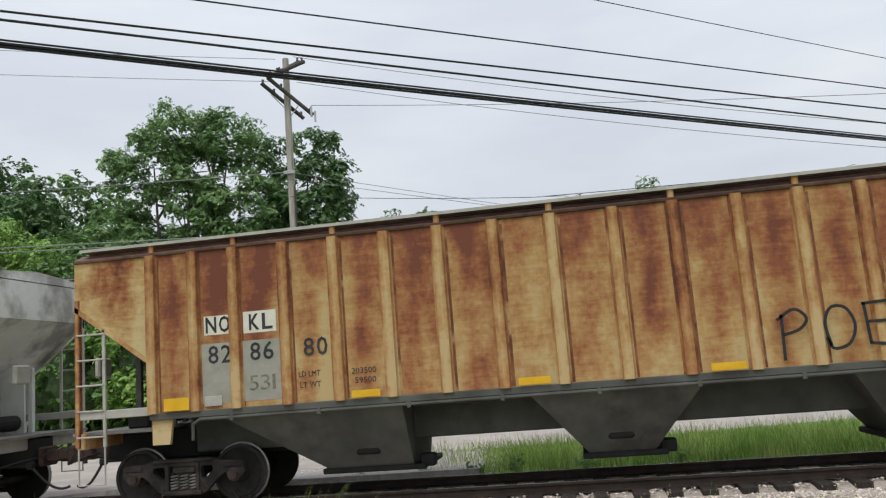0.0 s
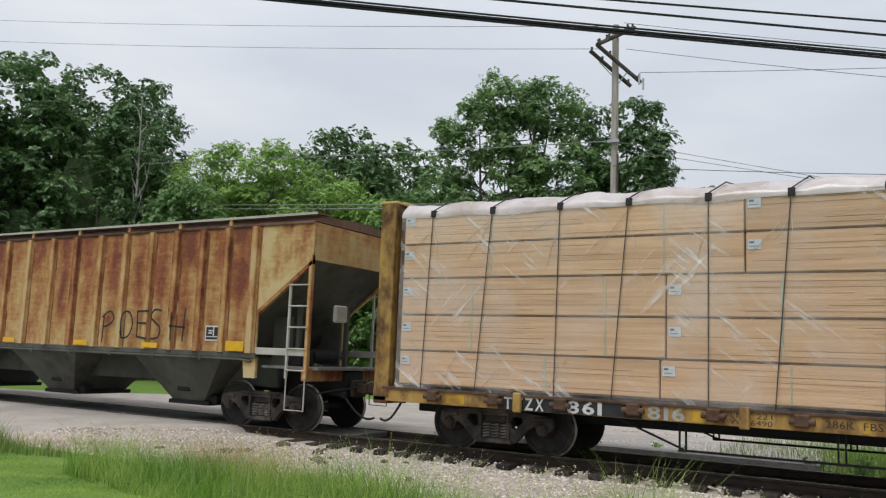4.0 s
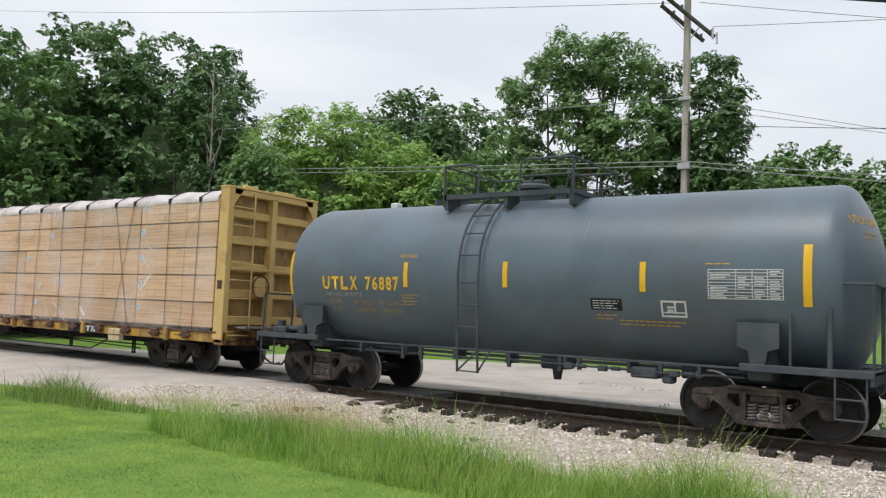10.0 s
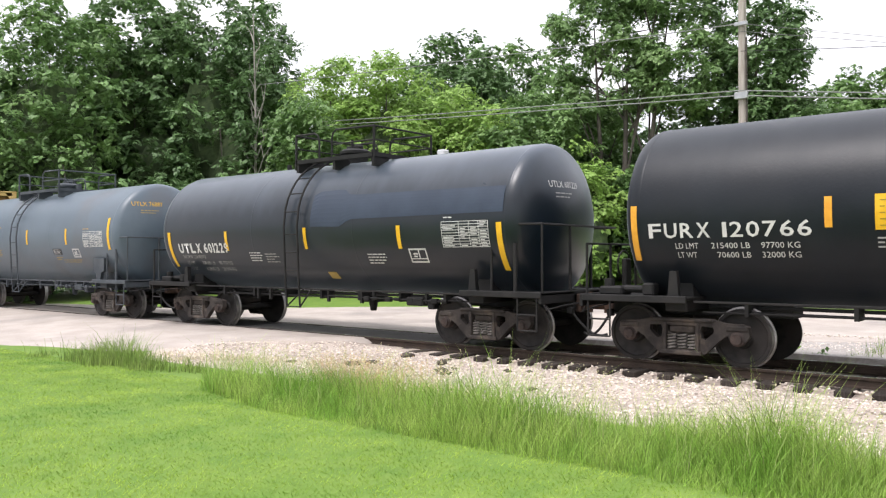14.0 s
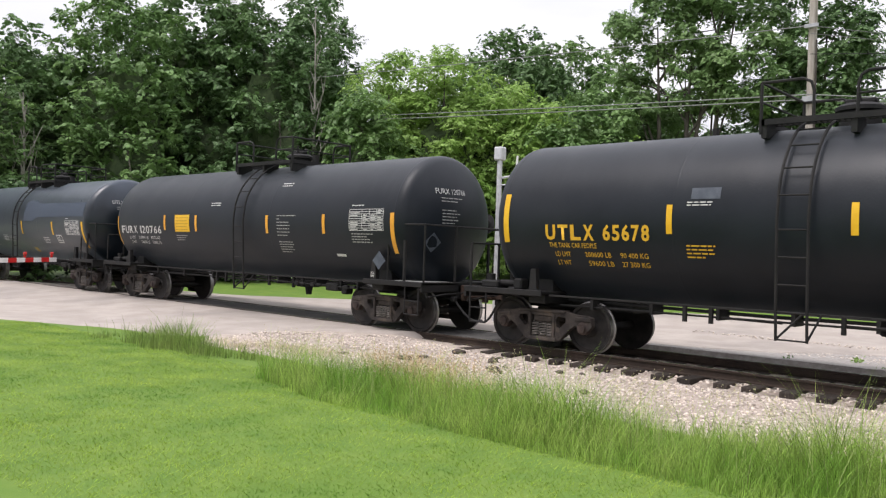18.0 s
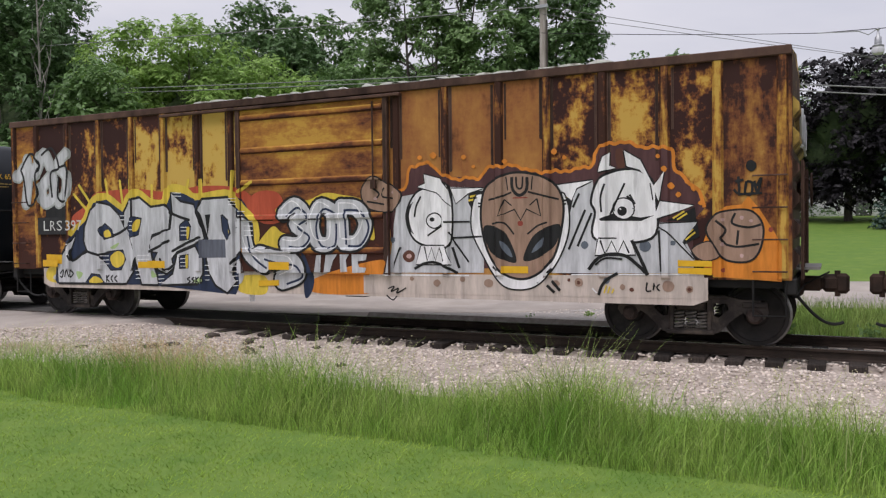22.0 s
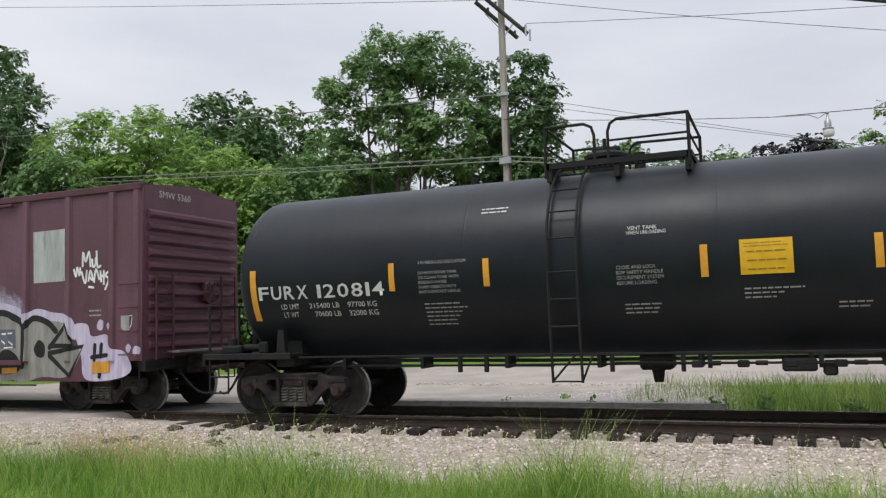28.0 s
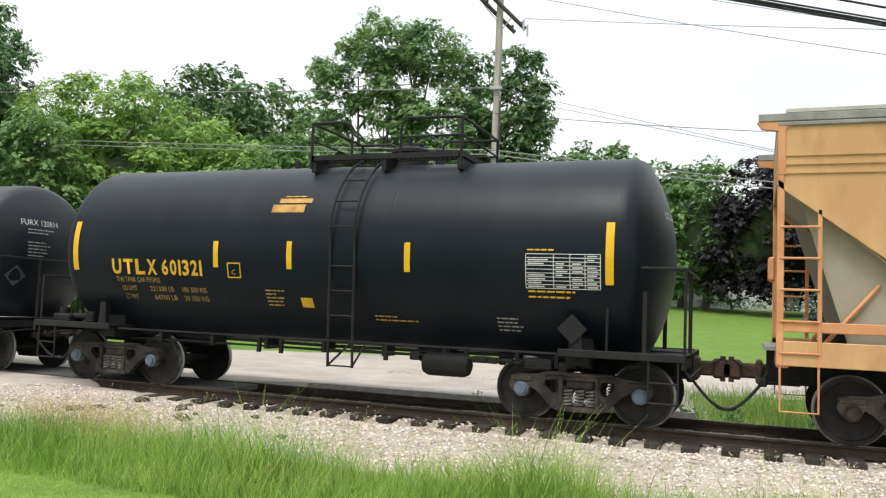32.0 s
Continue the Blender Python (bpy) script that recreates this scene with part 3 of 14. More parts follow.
def add_coupler(car, x, s, mat=None):
    """Knuckle coupler and air hose at the end x of a car; s points outwards."""
    g = Geo().box(x - s * 0.5, x + s * 0.35, -0.11, 0.11, 0.77, 0.99, 0.03)
    g.box(x + s * 0.34, x + s * 0.60, -0.16, 0.14, 0.76, 1.02, 0.06)
    g.box(x + s * 0.52, x + s * 0.72, -0.17, -0.05, 0.74, 1.04, 0.045)
    g.cyl((x + s * 0.56, -0.11, 0.70), (x + s * 0.56, -0.11, 1.08), 0.04, n=8)
    g.box(x + s * 0.0, x + s * 0.10, -0.24, 0.24, 0.70, 1.05, 0.03)
    part("coupler", g, mat or RUSTY, car, "rusty knuckle coupler")
    pts = [(x + s * (0.02 + 0.62 * u), -0.42 + 0.2 * u, 0.72 - 0.42 * math.sin(u * math.pi * 0.62)) for u in np.linspace(0, 1, 12)]
    part("air_hose", Geo().tube(pts, 0.024, 7), HOSE, car, "black rubber air hose", True)
    lever = [(x - s * 0.05, -1.35, 0.95), (x + s * 0.05, -1.35, 0.80), (x + s * 0.1, -0.8, 0.86), (x + s * 0.12, -0.3, 0.88), (x + s * 0.45, -0.14, 1.06)]
    part("uncoupling_lever", Geo().tube(lever, 0.014, 6), FRAME, car, "", True)
    part("angle_cock", Geo().box(x - s * 0.06, x + s * 0.06, -0.48, -0.36, 0.68, 0.80, 0.02).cyl((x - s * 0.5, -0.42, 0.74), (x, -0.42, 0.74), 0.025, n=7), FRAME, car)


def new_car(name, u0, label, category):
    car = new(name)
    tagged(car, label, category, "cars of the passing freight train")
    CARS.append((car, u0))
    return car


def letters(parent, text, size, x, z, mat, surface, width=None, bold=0.0, label="", shear=0.0, name="lettering"):
    """Stencilled words as a thin mesh: their left edge at x, baseline at z, laid on a surface (x, z) -> point."""
    if size >= 0.15 and len(text) > 1 and " " not in text and width:      # large letters are sprayed one by one
        share = [0.34 if ch in "1I" else 1.0 for ch in text]
        cell = width / (sum(share) + 0.24 * (len(text) - 1))
        for ch, w in zip(text, share):
            letters(parent, ch, size, x, z, mat, surface, cell * w, bold, label, shear, "letter")
            x += cell * (w + 0.24)
        return None
    c = bpy.data.curves.new("words", "FONT")
    c.body, c.size, c.offset, c.resolution_u, c.shear = text, size / 0.69, bold, 2, shear
    tmp = new("words", c)
    dg = bpy.context.evaluated_depsgraph_get()
    me = bpy.data.meshes.new_from_object(tmp.evaluated_get(dg))
    scene.collection.objects.unlink(tmp)
    bpy.data.objects.remove(tmp)
    co = np.empty(len(me.vertices) * 3, dtype=np.float32)
    me.vertices.foreach_get("co", co)
    co = co.reshape(-1, 3)
    if not len(co):
        return None
    x0, x1 = co[:, 0].min(), co[:, 0].max()
    k = width / (x1 - x0) if width else 1.0
    pts = [surface(x + (p[0] - x0) * k, z + p[1]) for p in co]
    me.vertices.foreach_set("co", np.array(pts, dtype=np.float32).ravel())
    me.materials.clear()
    me.materials.append(mat)
    me.update()
    me.name = name
    if size < 0.08 or name == "letter":
        word = part(name, me, None, parent, label)
        if name != "letter":                  # words too small to pick apart
            tagged(word, label or "small stencilled words", kind="stuff")
        return word
    home = list(range(len(me.vertices)))      # each letter of a larger word is a part of its own

    def root(i):
        while home[i] != i:
            home[i] = home[home[i]]
            i = home[i]
        return i
    for p in me.polygons:
        for i in p.vertices[1:]:
            home[root(i)] = root(p.vertices[0])
    groups = collections.defaultdict(list)
    for p in me.polygons:
        groups[root(p.vertices[0])].append(list(p.vertices))
    for faces in groups.values():
        used = sorted({i for f in faces for i in f})
        place = {i: k for k, i in enumerate(used)}
        one = bpy.data.meshes.new("letter")
        one.from_pydata([pts[i] for i in used], [], [[place[i] for i in f] for f in faces])
        one.materials.append(mat)
        part("letter", one, None, parent, label)
    bpy.data.meshes.remove(me)
    return None


def flat_patch(parent, name, x0, x1, z0, z1, mat, surface, label="", nx=1, nz=6):
    """A painted or taped rectangle on a surface."""
    g = Geo()
    for j in range(nz + 1):
        for i in range(nx + 1):
            g.v.append(surface(x0 + (x1 - x0) * i / nx, z0 + (z1 - z0) * j / nz))
    g.f = [(j * (nx + 1) + i, j * (nx + 1) + i + 1, (j + 1) * (nx + 1) + i + 1, (j + 1) * (nx + 1) + i) for j in range(nz) for i in range(nx)]
    return part(name, g, mat, parent, label)


def bars(parent, x, z, rows, mat, surface, h=0.035, gap=0.06, name="stencil_writing", label=""):
    """Small unreadable writing as rows of plain bars; rows: lengths in metres, broken into word-like pieces."""
    g = Geo()
    rng = random.Random(int(abs(x * 100 + z * 1000)))
    for k, length in enumerate(rows):
        zz, xx = z - k * gap, x
        while xx < x + length - 0.02:
            w = min(rng.uniform(0.05, 0.14), x + length - xx)
            i = len(g.v)
            g.v += [surface(xx, zz), surface(xx + w, zz), surface(xx + w, zz + h * 0.62), surface(xx, zz + h * 0.62)]
            g.f.append((i, i + 1, i + 2, i + 3))
            xx += w + 0.02
    rows_of_bars = part(name, g, mat, parent, label)
    tagged(rows_of_bars, label or "rows of small stencilled writing", kind="stuff")
    return rows_of_bars


# ---- tank cars ----
def on_tank(r, zc, xa, xb, lift=0.008):
    """Points on the near side of a lying tank; beyond xa or xb they follow the rounded heads."""
    def place(x, z):
        rr = r + lift
        if x < xa or x > xb:
            d = (xa - x) if x < xa else (x - xb)
            rr = r * float(np.interp(d, [q[0] for q in HEAD_PROF], [q[1] for q in HEAD_PROF])) + lift
        s = max(-0.999, min(0.999, (z - zc) / rr))
        return (x, -rr * math.sqrt(1 - s * s), z)
    return place


HEAD = 0.638                      # depth of the dished tank heads


def head_profile():
    """A tight knuckle that runs into a shallow crown: depth and share of the radius, from the barrel to the tip."""
    rk, rc, r = 0.30, 2.60, 1.50
    back = math.sqrt((rc - rk) ** 2 - (r - rk) ** 2)
    turn = math.atan2(back, r - rk)
    pts = [(rk * math.sin(a), (r - rk + rk * math.cos(a)) / r) for a in np.linspace(0, turn, 8)]
    lean = math.pi / 2 - turn
    pts += [(rc * math.cos(a) - back, rc * math.sin(a) / r) for a in np.linspace(lean, 0.01, 9)[1:]]
    return pts


HEAD_PROF = head_profile()


def tank_car(u0, name, label, ua, ub, paint, frame_mat, lad, tc, r=1.5, zc=2.42, plat=(-1.05, 1.75), cap="brown", tape=YELLOW, stripes=(), ends=(), reservoir=None, flange=0.0):
    """ua, ub: the tank's tips; lad: middle of the ladder; tc: the truck centres; all along the train."""
    car = new_car(name, u0, label, "tank car")
    a, b, ld = ua - u0 + HEAD, ub - u0 - HEAD, lad - u0
    prof = [(a - q[0], r * q[1]) for q in reversed(HEAD_PROF)]
    mid = [(x, r) for x in np.linspace(a, b, 9)[1:-1]]
    prof += mid + [(b + q[0], r * q[1]) for q in HEAD_PROF]
    tank = part("tank", Geo().lathe(prof, "x", (0, 0, zc), 72), paint, car, "", True)
    for x in (a, a + (b - a) * 0.33, a + (b - a) * 0.64, b):
        part("weld_seam", Geo().lathe([(x - 0.03, r - 0.002), (x - 0.015, r + 0.0014), (x + 0.015, r + 0.0014), (x + 0.03, r - 0.002)], "x", (0, 0, zc), 72), paint, tank, "", True)
    on = on_tank(r, zc, a, b)
    # underframe: end sills, end platforms and the long side rail
    for s, x in ((-1, tc[0] - u0), (1, tc[1] - u0)):
        end = x + s * 1.55
        sill = Geo().box(x - s * 1.5, end, -0.3, 0.3, 0.74, 1.06, 0.02)
        sill.box(x - s * 0.18, x + s * 0.18, -1.25, 1.25, 0.86, 1.04, 0.02)
        part("stub_sill", sill, frame_mat, car)
        pl = Geo().box(x - s * 0.25, end, -1.45, -0.3, 1.04, 1.09, 0.01)
        pl.box(x - s * 0.25, end, 0.3, 1.45, 1.04, 1.09, 0.01)
        pl.box(x - s * 0.25, end, -1.47, -1.42, 1.0, 1.11, 0.01)
        pl.box(x - s * 0.25, end, 1.42, 1.47, 1.0, 1.11, 0.01)
        pl.box(end - 0.06, end, -1.45, 1.45, 0.90, 1.11, 0.01)
        deck = part("end_platform", pl, frame_mat, car)
        if s > 0 and paint is SATIN:
            part("grating", Geo().box(x + 0.5, end - 0.07, -1.41, -0.32, 1.092, 1.104), PALE_GRATING, deck, "pale steel grating")
        saddle = Geo().prism([(x - 0.2, 1.05), (x + 0.2, 1.05), (x + 0.16, 1.45), (x - 0.16, 1.45)], "y", -1.0, 1.0)
        part("saddle", saddle, frame_mat, car)
        br = Geo().prism([(x - 0.1, 1.06), (x + 0.1, 1.06), (x + 0.14, 1.3), (x + 0.3, 1.36), (x + 0.3, 1.72), (x - 0.3, 1.72), (x - 0.3, 1.36), (x - 0.14, 1.3)] if flange else
                         [(x - 0.12, 1.06), (x + 0.14, 1.06), (x + 0.10, 1.14), (x + 0.07, 1.5), (x - 0.04, 1.5), (x - 0.07, 1.14)], "y", -1.40, -1.30)
        part("jacking_bracket", br, frame_mat, car)
        for sy in (-1, 1) if s > 0 else ():
            q = [(x + 0.45, sy * 1.38, 1.08), (x + 0.45, sy * 1.38, 2.18), (x + 0.50, sy * 1.38, 2.28), (x + 0.60, sy * 1.38, 2.32), (end, sy * 1.38, 2.31)]
            part("end_handrail", Geo().tube(q, 0.022, 6), frame_mat, car, "", True)
            part("end_post", Geo().tube([(x + 0.98, sy * 1.40, 0.98), (x + 0.98, sy * 1.40, 1.98)], 0.036, 8), frame_mat, car, "", True)
        if s > 0:
            rails = Geo().tube([(end - 0.02, -1.38, 2.31), (end - 0.02, 1.38, 2.31)], 0.022, 6)
            rails.tube([(end - 0.02, -0.4, 1.08), (end - 0.02, -0.4, 2.31)], 0.03, 6).tube([(end - 0.02, -1.38, 1.08), (end - 0.02, -1.38, 2.31)], 0.022, 6)
            part("cross_handrail", rails, frame_mat, car, "", True)
        else:
            for y in (-1.36, -0.5, 0.5, 1.36):
                part("end_post", Geo().tube([(end + 0.04, y, 1.06), (end + 0.04, y, 1.95)], 0.024, 6), frame_mat, car, "", True)
            part("cross_handrail", Geo().tube([(end + 0.04, -1.36, 1.95), (end + 0.04, 1.36, 1.95)], 0.02, 6), frame_mat, car, "", True)
            gear = Geo().box(end + 0.2, end + 0.62, -1.25, -0.85, 1.09, 1.24, 0.03).cyl((end + 0.3, -1.05, 1.2), (end + 0.3, -1.05, 1.36), 0.09, n=12)
            gear.cyl((end + 0.62, -1.1, 1.2), (end + 1.0, -1.1, 1.2), 0.06, n=10).box(end + 0.95, end + 1.15, -1.2, -0.95, 1.09, 1.3, 0.03)
            part("brake_valve", gear, frame_mat, car)
            part("hand_brake", Geo().tube([(end + 0.1, -0.1 + 0.24 * math.cos(k * math.pi / 8), 1.6 + 0.24 * math.sin(k * math.pi / 8)) for k in range(17)], 0.016, 6).box(end + 0.1, end + 0.2, -0.2, 0.0, 1.1, 1.7, 0.02), frame_mat, car, "round hand brake wheel on its box")
        st = Geo()
        for sx in (0.1, 0.5):
            st.tube([(end - s * sx, -1.44, 1.02), (end - s * sx, -1.44, 0.42)], 0.016, 6)
        for z in (0.42, 0.70):
            st.tube([(end - s * 0.1, -1.44, z), (end - s * 0.5, -1.44, z)], 0.016, 6)
        part("sill_step", st, frame_mat, car, "", True)
        add_truck(car, x, cap)
        add_coupler(car, end, s)
    x0, x1 = tc[0] - u0 + 0.3, tc[1] - u0 - 0.3
    for sy in (-1, 1):
        part("side_rail", Geo().box(x0, x1, sy * 1.24, sy * 1.29, 1.005, 1.04, 0.006), frame_mat, car)
    pipes = Geo()
    pipes.tube([(x0, -0.6, 0.93), (ld - 0.6, -0.6, 0.90), (x1, -0.6, 0.93)], 0.03, 6)
    pipes.tube([(x0, -0.9, 0.84), (x1, -0.9, 0.86)], 0.018, 6)
    for x in np.linspace(x0 + 0.7, x1 - 0.7, 7):
        pipes.box(x - 0.03, x + 0.03, -0.95, -0.55, 0.80, 1.0)
    part("brake_pipe", pipes, frame_mat, car)
    valve = Geo().box(ld + 0.85, ld + 1.35, -0.35, 0.15, 0.72, 0.98, 0.04)
    valve.cyl((ld + 1.1, -0.1, 0.8), (ld + 1.1, -0.1, 0.52), 0.12, 0.07, 12)
    part("bottom_outlet", valve, frame_mat, car)
    rig = Geo().tube([(ld + 0.6, -1.02, 0.88), (x1 - 0.6, -1.02, 0.84)], 0.016, 6).tube([(x0 + 0.4, -0.75, 0.86), (ld - 0.4, -0.75, 0.82)], 0.016, 6)
    for k in range(4):
        rx = ld + 1.7 + k * 0.62
        rig.box(rx, rx + 0.16, -1.06, -0.96, 0.80, 0.90, 0.015).cyl((rx + 0.24, -1.02, 0.86), (rx + 0.40, -1.02, 0.86), 0.035, n=8)
    rig.box(ld + 2.9, ld + 3.35, -1.05, -0.7, 0.74, 0.92, 0.03).box(ld + 3.42, ld + 3.6, -1.0, -0.75, 0.68, 0.88, 0.03)
    part("brake_rigging", rig, frame_mat, car, "rods and levers of the brake gear")
    for dx in (-1.9, -1.45, 0.55, 1.58, 1.95, 3.4):
        part("hanger", Geo().box(ld + dx - 0.03, ld + dx + 0.03, -1.0, -0.94, 0.74 + 0.05 * (dx > 1.7), 0.99), frame_mat, car)
    if reservoir:
        rx = reservoir - u0
        res = Geo().lathe([(rx - 0.42, 0.06), (rx - 0.38, 0.15), (rx - 0.3, 0.19), (rx + 0.3, 0.19), (rx + 0.38, 0.15), (rx + 0.42, 0.06)], "x", (0, -0.95, 0.74), 18)
        res.box(rx - 0.62, rx - 0.44, -1.05, -0.8, 0.78, 0.92, 0.02).box(rx + 0.44, rx + 0.7, -1.05, -0.85, 0.80, 0.90, 0.02)
        res.tube([(rx + 0.7, -0.95, 0.86), (rx + 1.6, -0.95, 0.88)], 0.02, 6).tube([(rx - 0.6, -0.95, 0.86), (rx - 1.7, -0.95, 0.88)], 0.02, 6)
        part("air_reservoir", res, frame_mat, car, "", True)
    # ladder on the near side
    top = zc + r * 0.97
    for dx in (-0.22, 0.22):
        pts = [(ld + dx, -1.52, 0.62), (ld + dx, -1.56, 1.1), (ld + dx, -1.62, 2.4)]
        pts += [(ld + dx, -(r + 0.12) * math.cos(t), zc + (r + 0.12) * math.sin(t)) for t in np.linspace(0.25, 1.25, 8)]
        lg = Geo().tube(pts, 0.024, 6)
        lg.tube([(ld + dx + (0.12 if dx > 0 else 0.30), -1.30, 1.02), (ld + dx, -1.52, 0.64)], 0.018, 6)
        part("ladder_rail", lg, frame_mat, car, "", True)
    for k in range(9):
        z = 0.64 + k * 0.40
        if z < 2.5:
            y = -1.53 - (z - 0.6) * 0.05
        else:
            t = 0.12 + (k - 4.7) * 0.27
            y, z = -(r + 0.12) * math.cos(t), zc + (r + 0.12) * math.sin(t)
        part("rung", Geo().cyl((ld - 0.22, y, z), (ld + 0.22, y, z), 0.014, n=6), frame_mat, car)
    # platform, manway and rails on top
    p0, p1, pz = ld + plat[0], ld + plat[1], zc + r + 0.03
    wk = Geo()
    for sy in (-1, 1):
        wk.box(p0, p1, sy * 0.92, sy * 0.98, pz - 0.06, pz + 0.03)
        wk.box(p0, p1, sy * 0.52, sy * 0.56, pz - 0.03, pz + 0.02)
        for x in (p0 + 0.05, p1 - 0.05, (p0 + p1) / 2):
            wk.box(x - 0.04, x + 0.04, sy * 0.5, sy * 0.96, pz - 0.26, pz)
    for x in np.arange(p0, p1, 0.085):
        wk.box(x, x + 0.02, -0.96, -0.54, pz - 0.01, pz + 0.015).box(x, x + 0.02, 0.54, 0.96, pz - 0.01, pz + 0.015)
    wk.box(p0 - 0.02, p0 + 0.06, -0.98, 0.98, pz - 0.06, pz + 0.03).box(p1 - 0.06, p1 + 0.02, -0.98, 0.98, pz - 0.06, pz + 0.03)
    part("top_platform", wk, frame_mat, car)
    mw = Geo().lathe([(zc + r - 0.1, 0.30), (zc + r + 0.20, 0.30), (zc + r + 0.22, 0.36), (zc + r + 0.28, 0.36), (zc + r + 0.33, 0.28), (zc + r + 0.36, 0.05)], "z", (ld + 0.42, 0, 0), 24)
    mw.box(ld + 0.2, ld + 0.66, -0.09, 0.05, zc + r + 0.34, zc + r + 0.42, 0.02).cyl((ld + 0.42, -0.1, zc + r + 0.3), (ld + 0.42, -0.1, zc + r + 0.55), 0.03, n=8)
    part("manway", mw, frame_mat, car, "", True)
    part("relief_valve", Geo().cyl((ld + 0.95, 0.1, zc + r - 0.05), (ld + 0.95, 0.1, zc + r + 0.3), 0.09, n=12), frame_mat, car)
    part("vent_cap", Geo().cyl((ld - 1.9, 0, zc + r - 0.05), (ld - 1.9, 0, zc + r + 0.14), 0.06, n=10), frame_mat, car)
    def hand(pts, rad):
        part("handrail", Geo().tube(pts, rad, 6), frame_mat, car, "", True)
    h = pz + 0.6
    for sy in (-1, 1):
        y = sy * 0.96
        hand([(p0, y, pz - 0.2), (p0, y, h)], 0.028)
        hand([(p1 - 0.02, y, pz - 0.2), (p1 - 0.02, y, h)], 0.028)
        hand([(p1, y, h), (ld + 0.78, y, h + 0.02), (ld + 0.68, y, h - 0.04), (ld + 0.64, y, h - 0.16), (ld + 0.64, y, pz)], 0.024)
        hand([(p0, y, h), (p0 + 0.62, y, h), (p0 + 0.74, y, h - 0.06), (p0 + 0.78, y, h - 0.2), (p0 + 0.78, y, pz)], 0.024)
        hand([(p1, y, pz + 0.3), (ld + 0.64, y, pz + 0.3)], 0.018)
    for x in (p0, p1 - 0.02):
        hand([(x, -0.96, h), (x, 0.96, h)], 0.024)
        hand([(x, -0.96, pz + 0.3), (x, 0.96, pz + 0.3)], 0.018)
    for u, z, hh in stripes:
        flat_patch(car, "reflector_stripe", u - u0 - 0.05, u - u0 + 0.05, z - hh / 2, z + hh / 2, tape, on, "amber reflective stripe" if tape is ORANGE else "yellow reflective stripe")
    for u, z, hh in ends:
        flat_patch(car, "reflector_stripe", u - u0 - 0.06, u - u0 + 0.06, z - hh / 2, z + hh / 2, tape, on, "long reflective stripe near the tank's end", nx=5, nz=12)
    return car, on


def data_table(car, on, x0, x1, z0, z1, mat=WHITE, cols=(0.38, 0.6, 0.8), rows=9):
    """A ruled table of small stencilled data."""
    g = Geo()

    def quad(xa, xb, za, zb):
        i = len(g.v)
        g.v += [on(xa, za), on(xb, za), on(xb, zb), on(xa, zb)]
        g.f.append((i, i + 1, i + 2, i + 3))
    w = 0.011
    for k in range(rows + 1):
        z = z0 + (z1 - z0) * k / rows
        quad(x0, x1, z - w / 2, z + w / 2)
    for c in (0.0, *cols, 1.0):
        x = x0 + (x1 - x0) * c
        for k in range(rows):
            quad(x - w / 2, x + w / 2, z0 + (z1 - z0) * k / rows, z0 + (z1 - z0) * (k + 1) / rows)
    rng = random.Random(3)
    for k in range(rows):
        z = z0 + (z1 - z0) * (k + 0.3) / rows
        for ca, cb in zip((0.0, *cols), (*cols, 1.0)):
            if rng.random() < 0.85:
                xa = x0 + (x1 - x0) * (ca + 0.03)
                quad(xa, xa + (x1 - x0) * (cb - ca) * rng.uniform(0.4, 0.75), z, z + (z1 - z0) / rows * 0.34)
    return part("data_table", g, mat, car, "ruled white table of small data")


def white_box(car, on, x0, x1, z0, z1, mat=WHITE):
    g = Geo()
    w = 0.03
    xm = x0 + (x1 - x0) * 0.52
    zm = z0 + (z1 - z0) * 0.28
    for xa, xb, za, zb in ((x0, x1, z0, z0 + w), (x0, x1, z1 - w, z1), (x0, x0 + w, z0 + w, z1 - w), (x1 - w, x1, z0 + w, z1 - w), (xm, xm + w, zm, z1 - w), (x0 + w, x1 - w, zm - 0.01, zm + 0.01), (x0 + 0.1, x0 + 0.22, z1 - 0.12, z1 - 0.09), (x0 + 0.1, x0 + 0.2, z1 - 0.17, z1 - 0.14)):
        i = len(g.v)
        g.v += [on(xa, za), on(xb, za), on(xb, zb), on(xa, zb)]
        g.f.append((i, i + 1, i + 2, i + 3))
    return part("stencil_box", g, mat, car, "white ruled stencil box")


def std_words(car, on, u0, mark, num, x, xn, z, mat, small, dim, size=0.25, ld=("200100 LB", "90 750 KG"), lt=("62900 LB", "28 550 KG"), sub=True, w1=0.95, w2=0.9):
    letters(car, mark, size, x - u0, z, mat, on, w1, 0.013)
    letters(car, num, size, xn - u0, z, mat, on, w2, 0.010)
    if sub:
        letters(car, "THE TANK CAR PEOPLE", 0.085, x - u0 + 0.06, z - 0.145, small, on, 0.98)
    letters(car, "LD LMT", 0.085, x - u0 + 0.16, z - 0.30, dim, on, 0.32)
    letters(car, ld[0], 0.085, x - u0 + 0.78, z - 0.30, dim, on, 0.52)
    letters(car, ld[1], 0.085, x - u0 + 1.48, z - 0.30, dim, on, 0.52)
    letters(car, "LT WT", 0.085, x - u0 + 0.18, z - 0.45, dim, on, 0.27)
    letters(car, lt[0], 0.085, x - u0 + 0.82, z - 0.45, dim, on, 0.50)
    letters(car, lt[1], 0.085, x - u0 + 1.48, z - 0.45, dim, on, 0.52)


# grey tank car

def on_head(b, r, zc):
    """Points on the rounded right-hand head of a tank: across, up."""
    def place(y, z):
        k = math.hypot(y, z - zc) / r
        return (b + float(np.interp(k, [q[1] for q in reversed(HEAD_PROF)], [q[0] for q in reversed(HEAD_PROF)])) + 0.006, y, z)
    return place

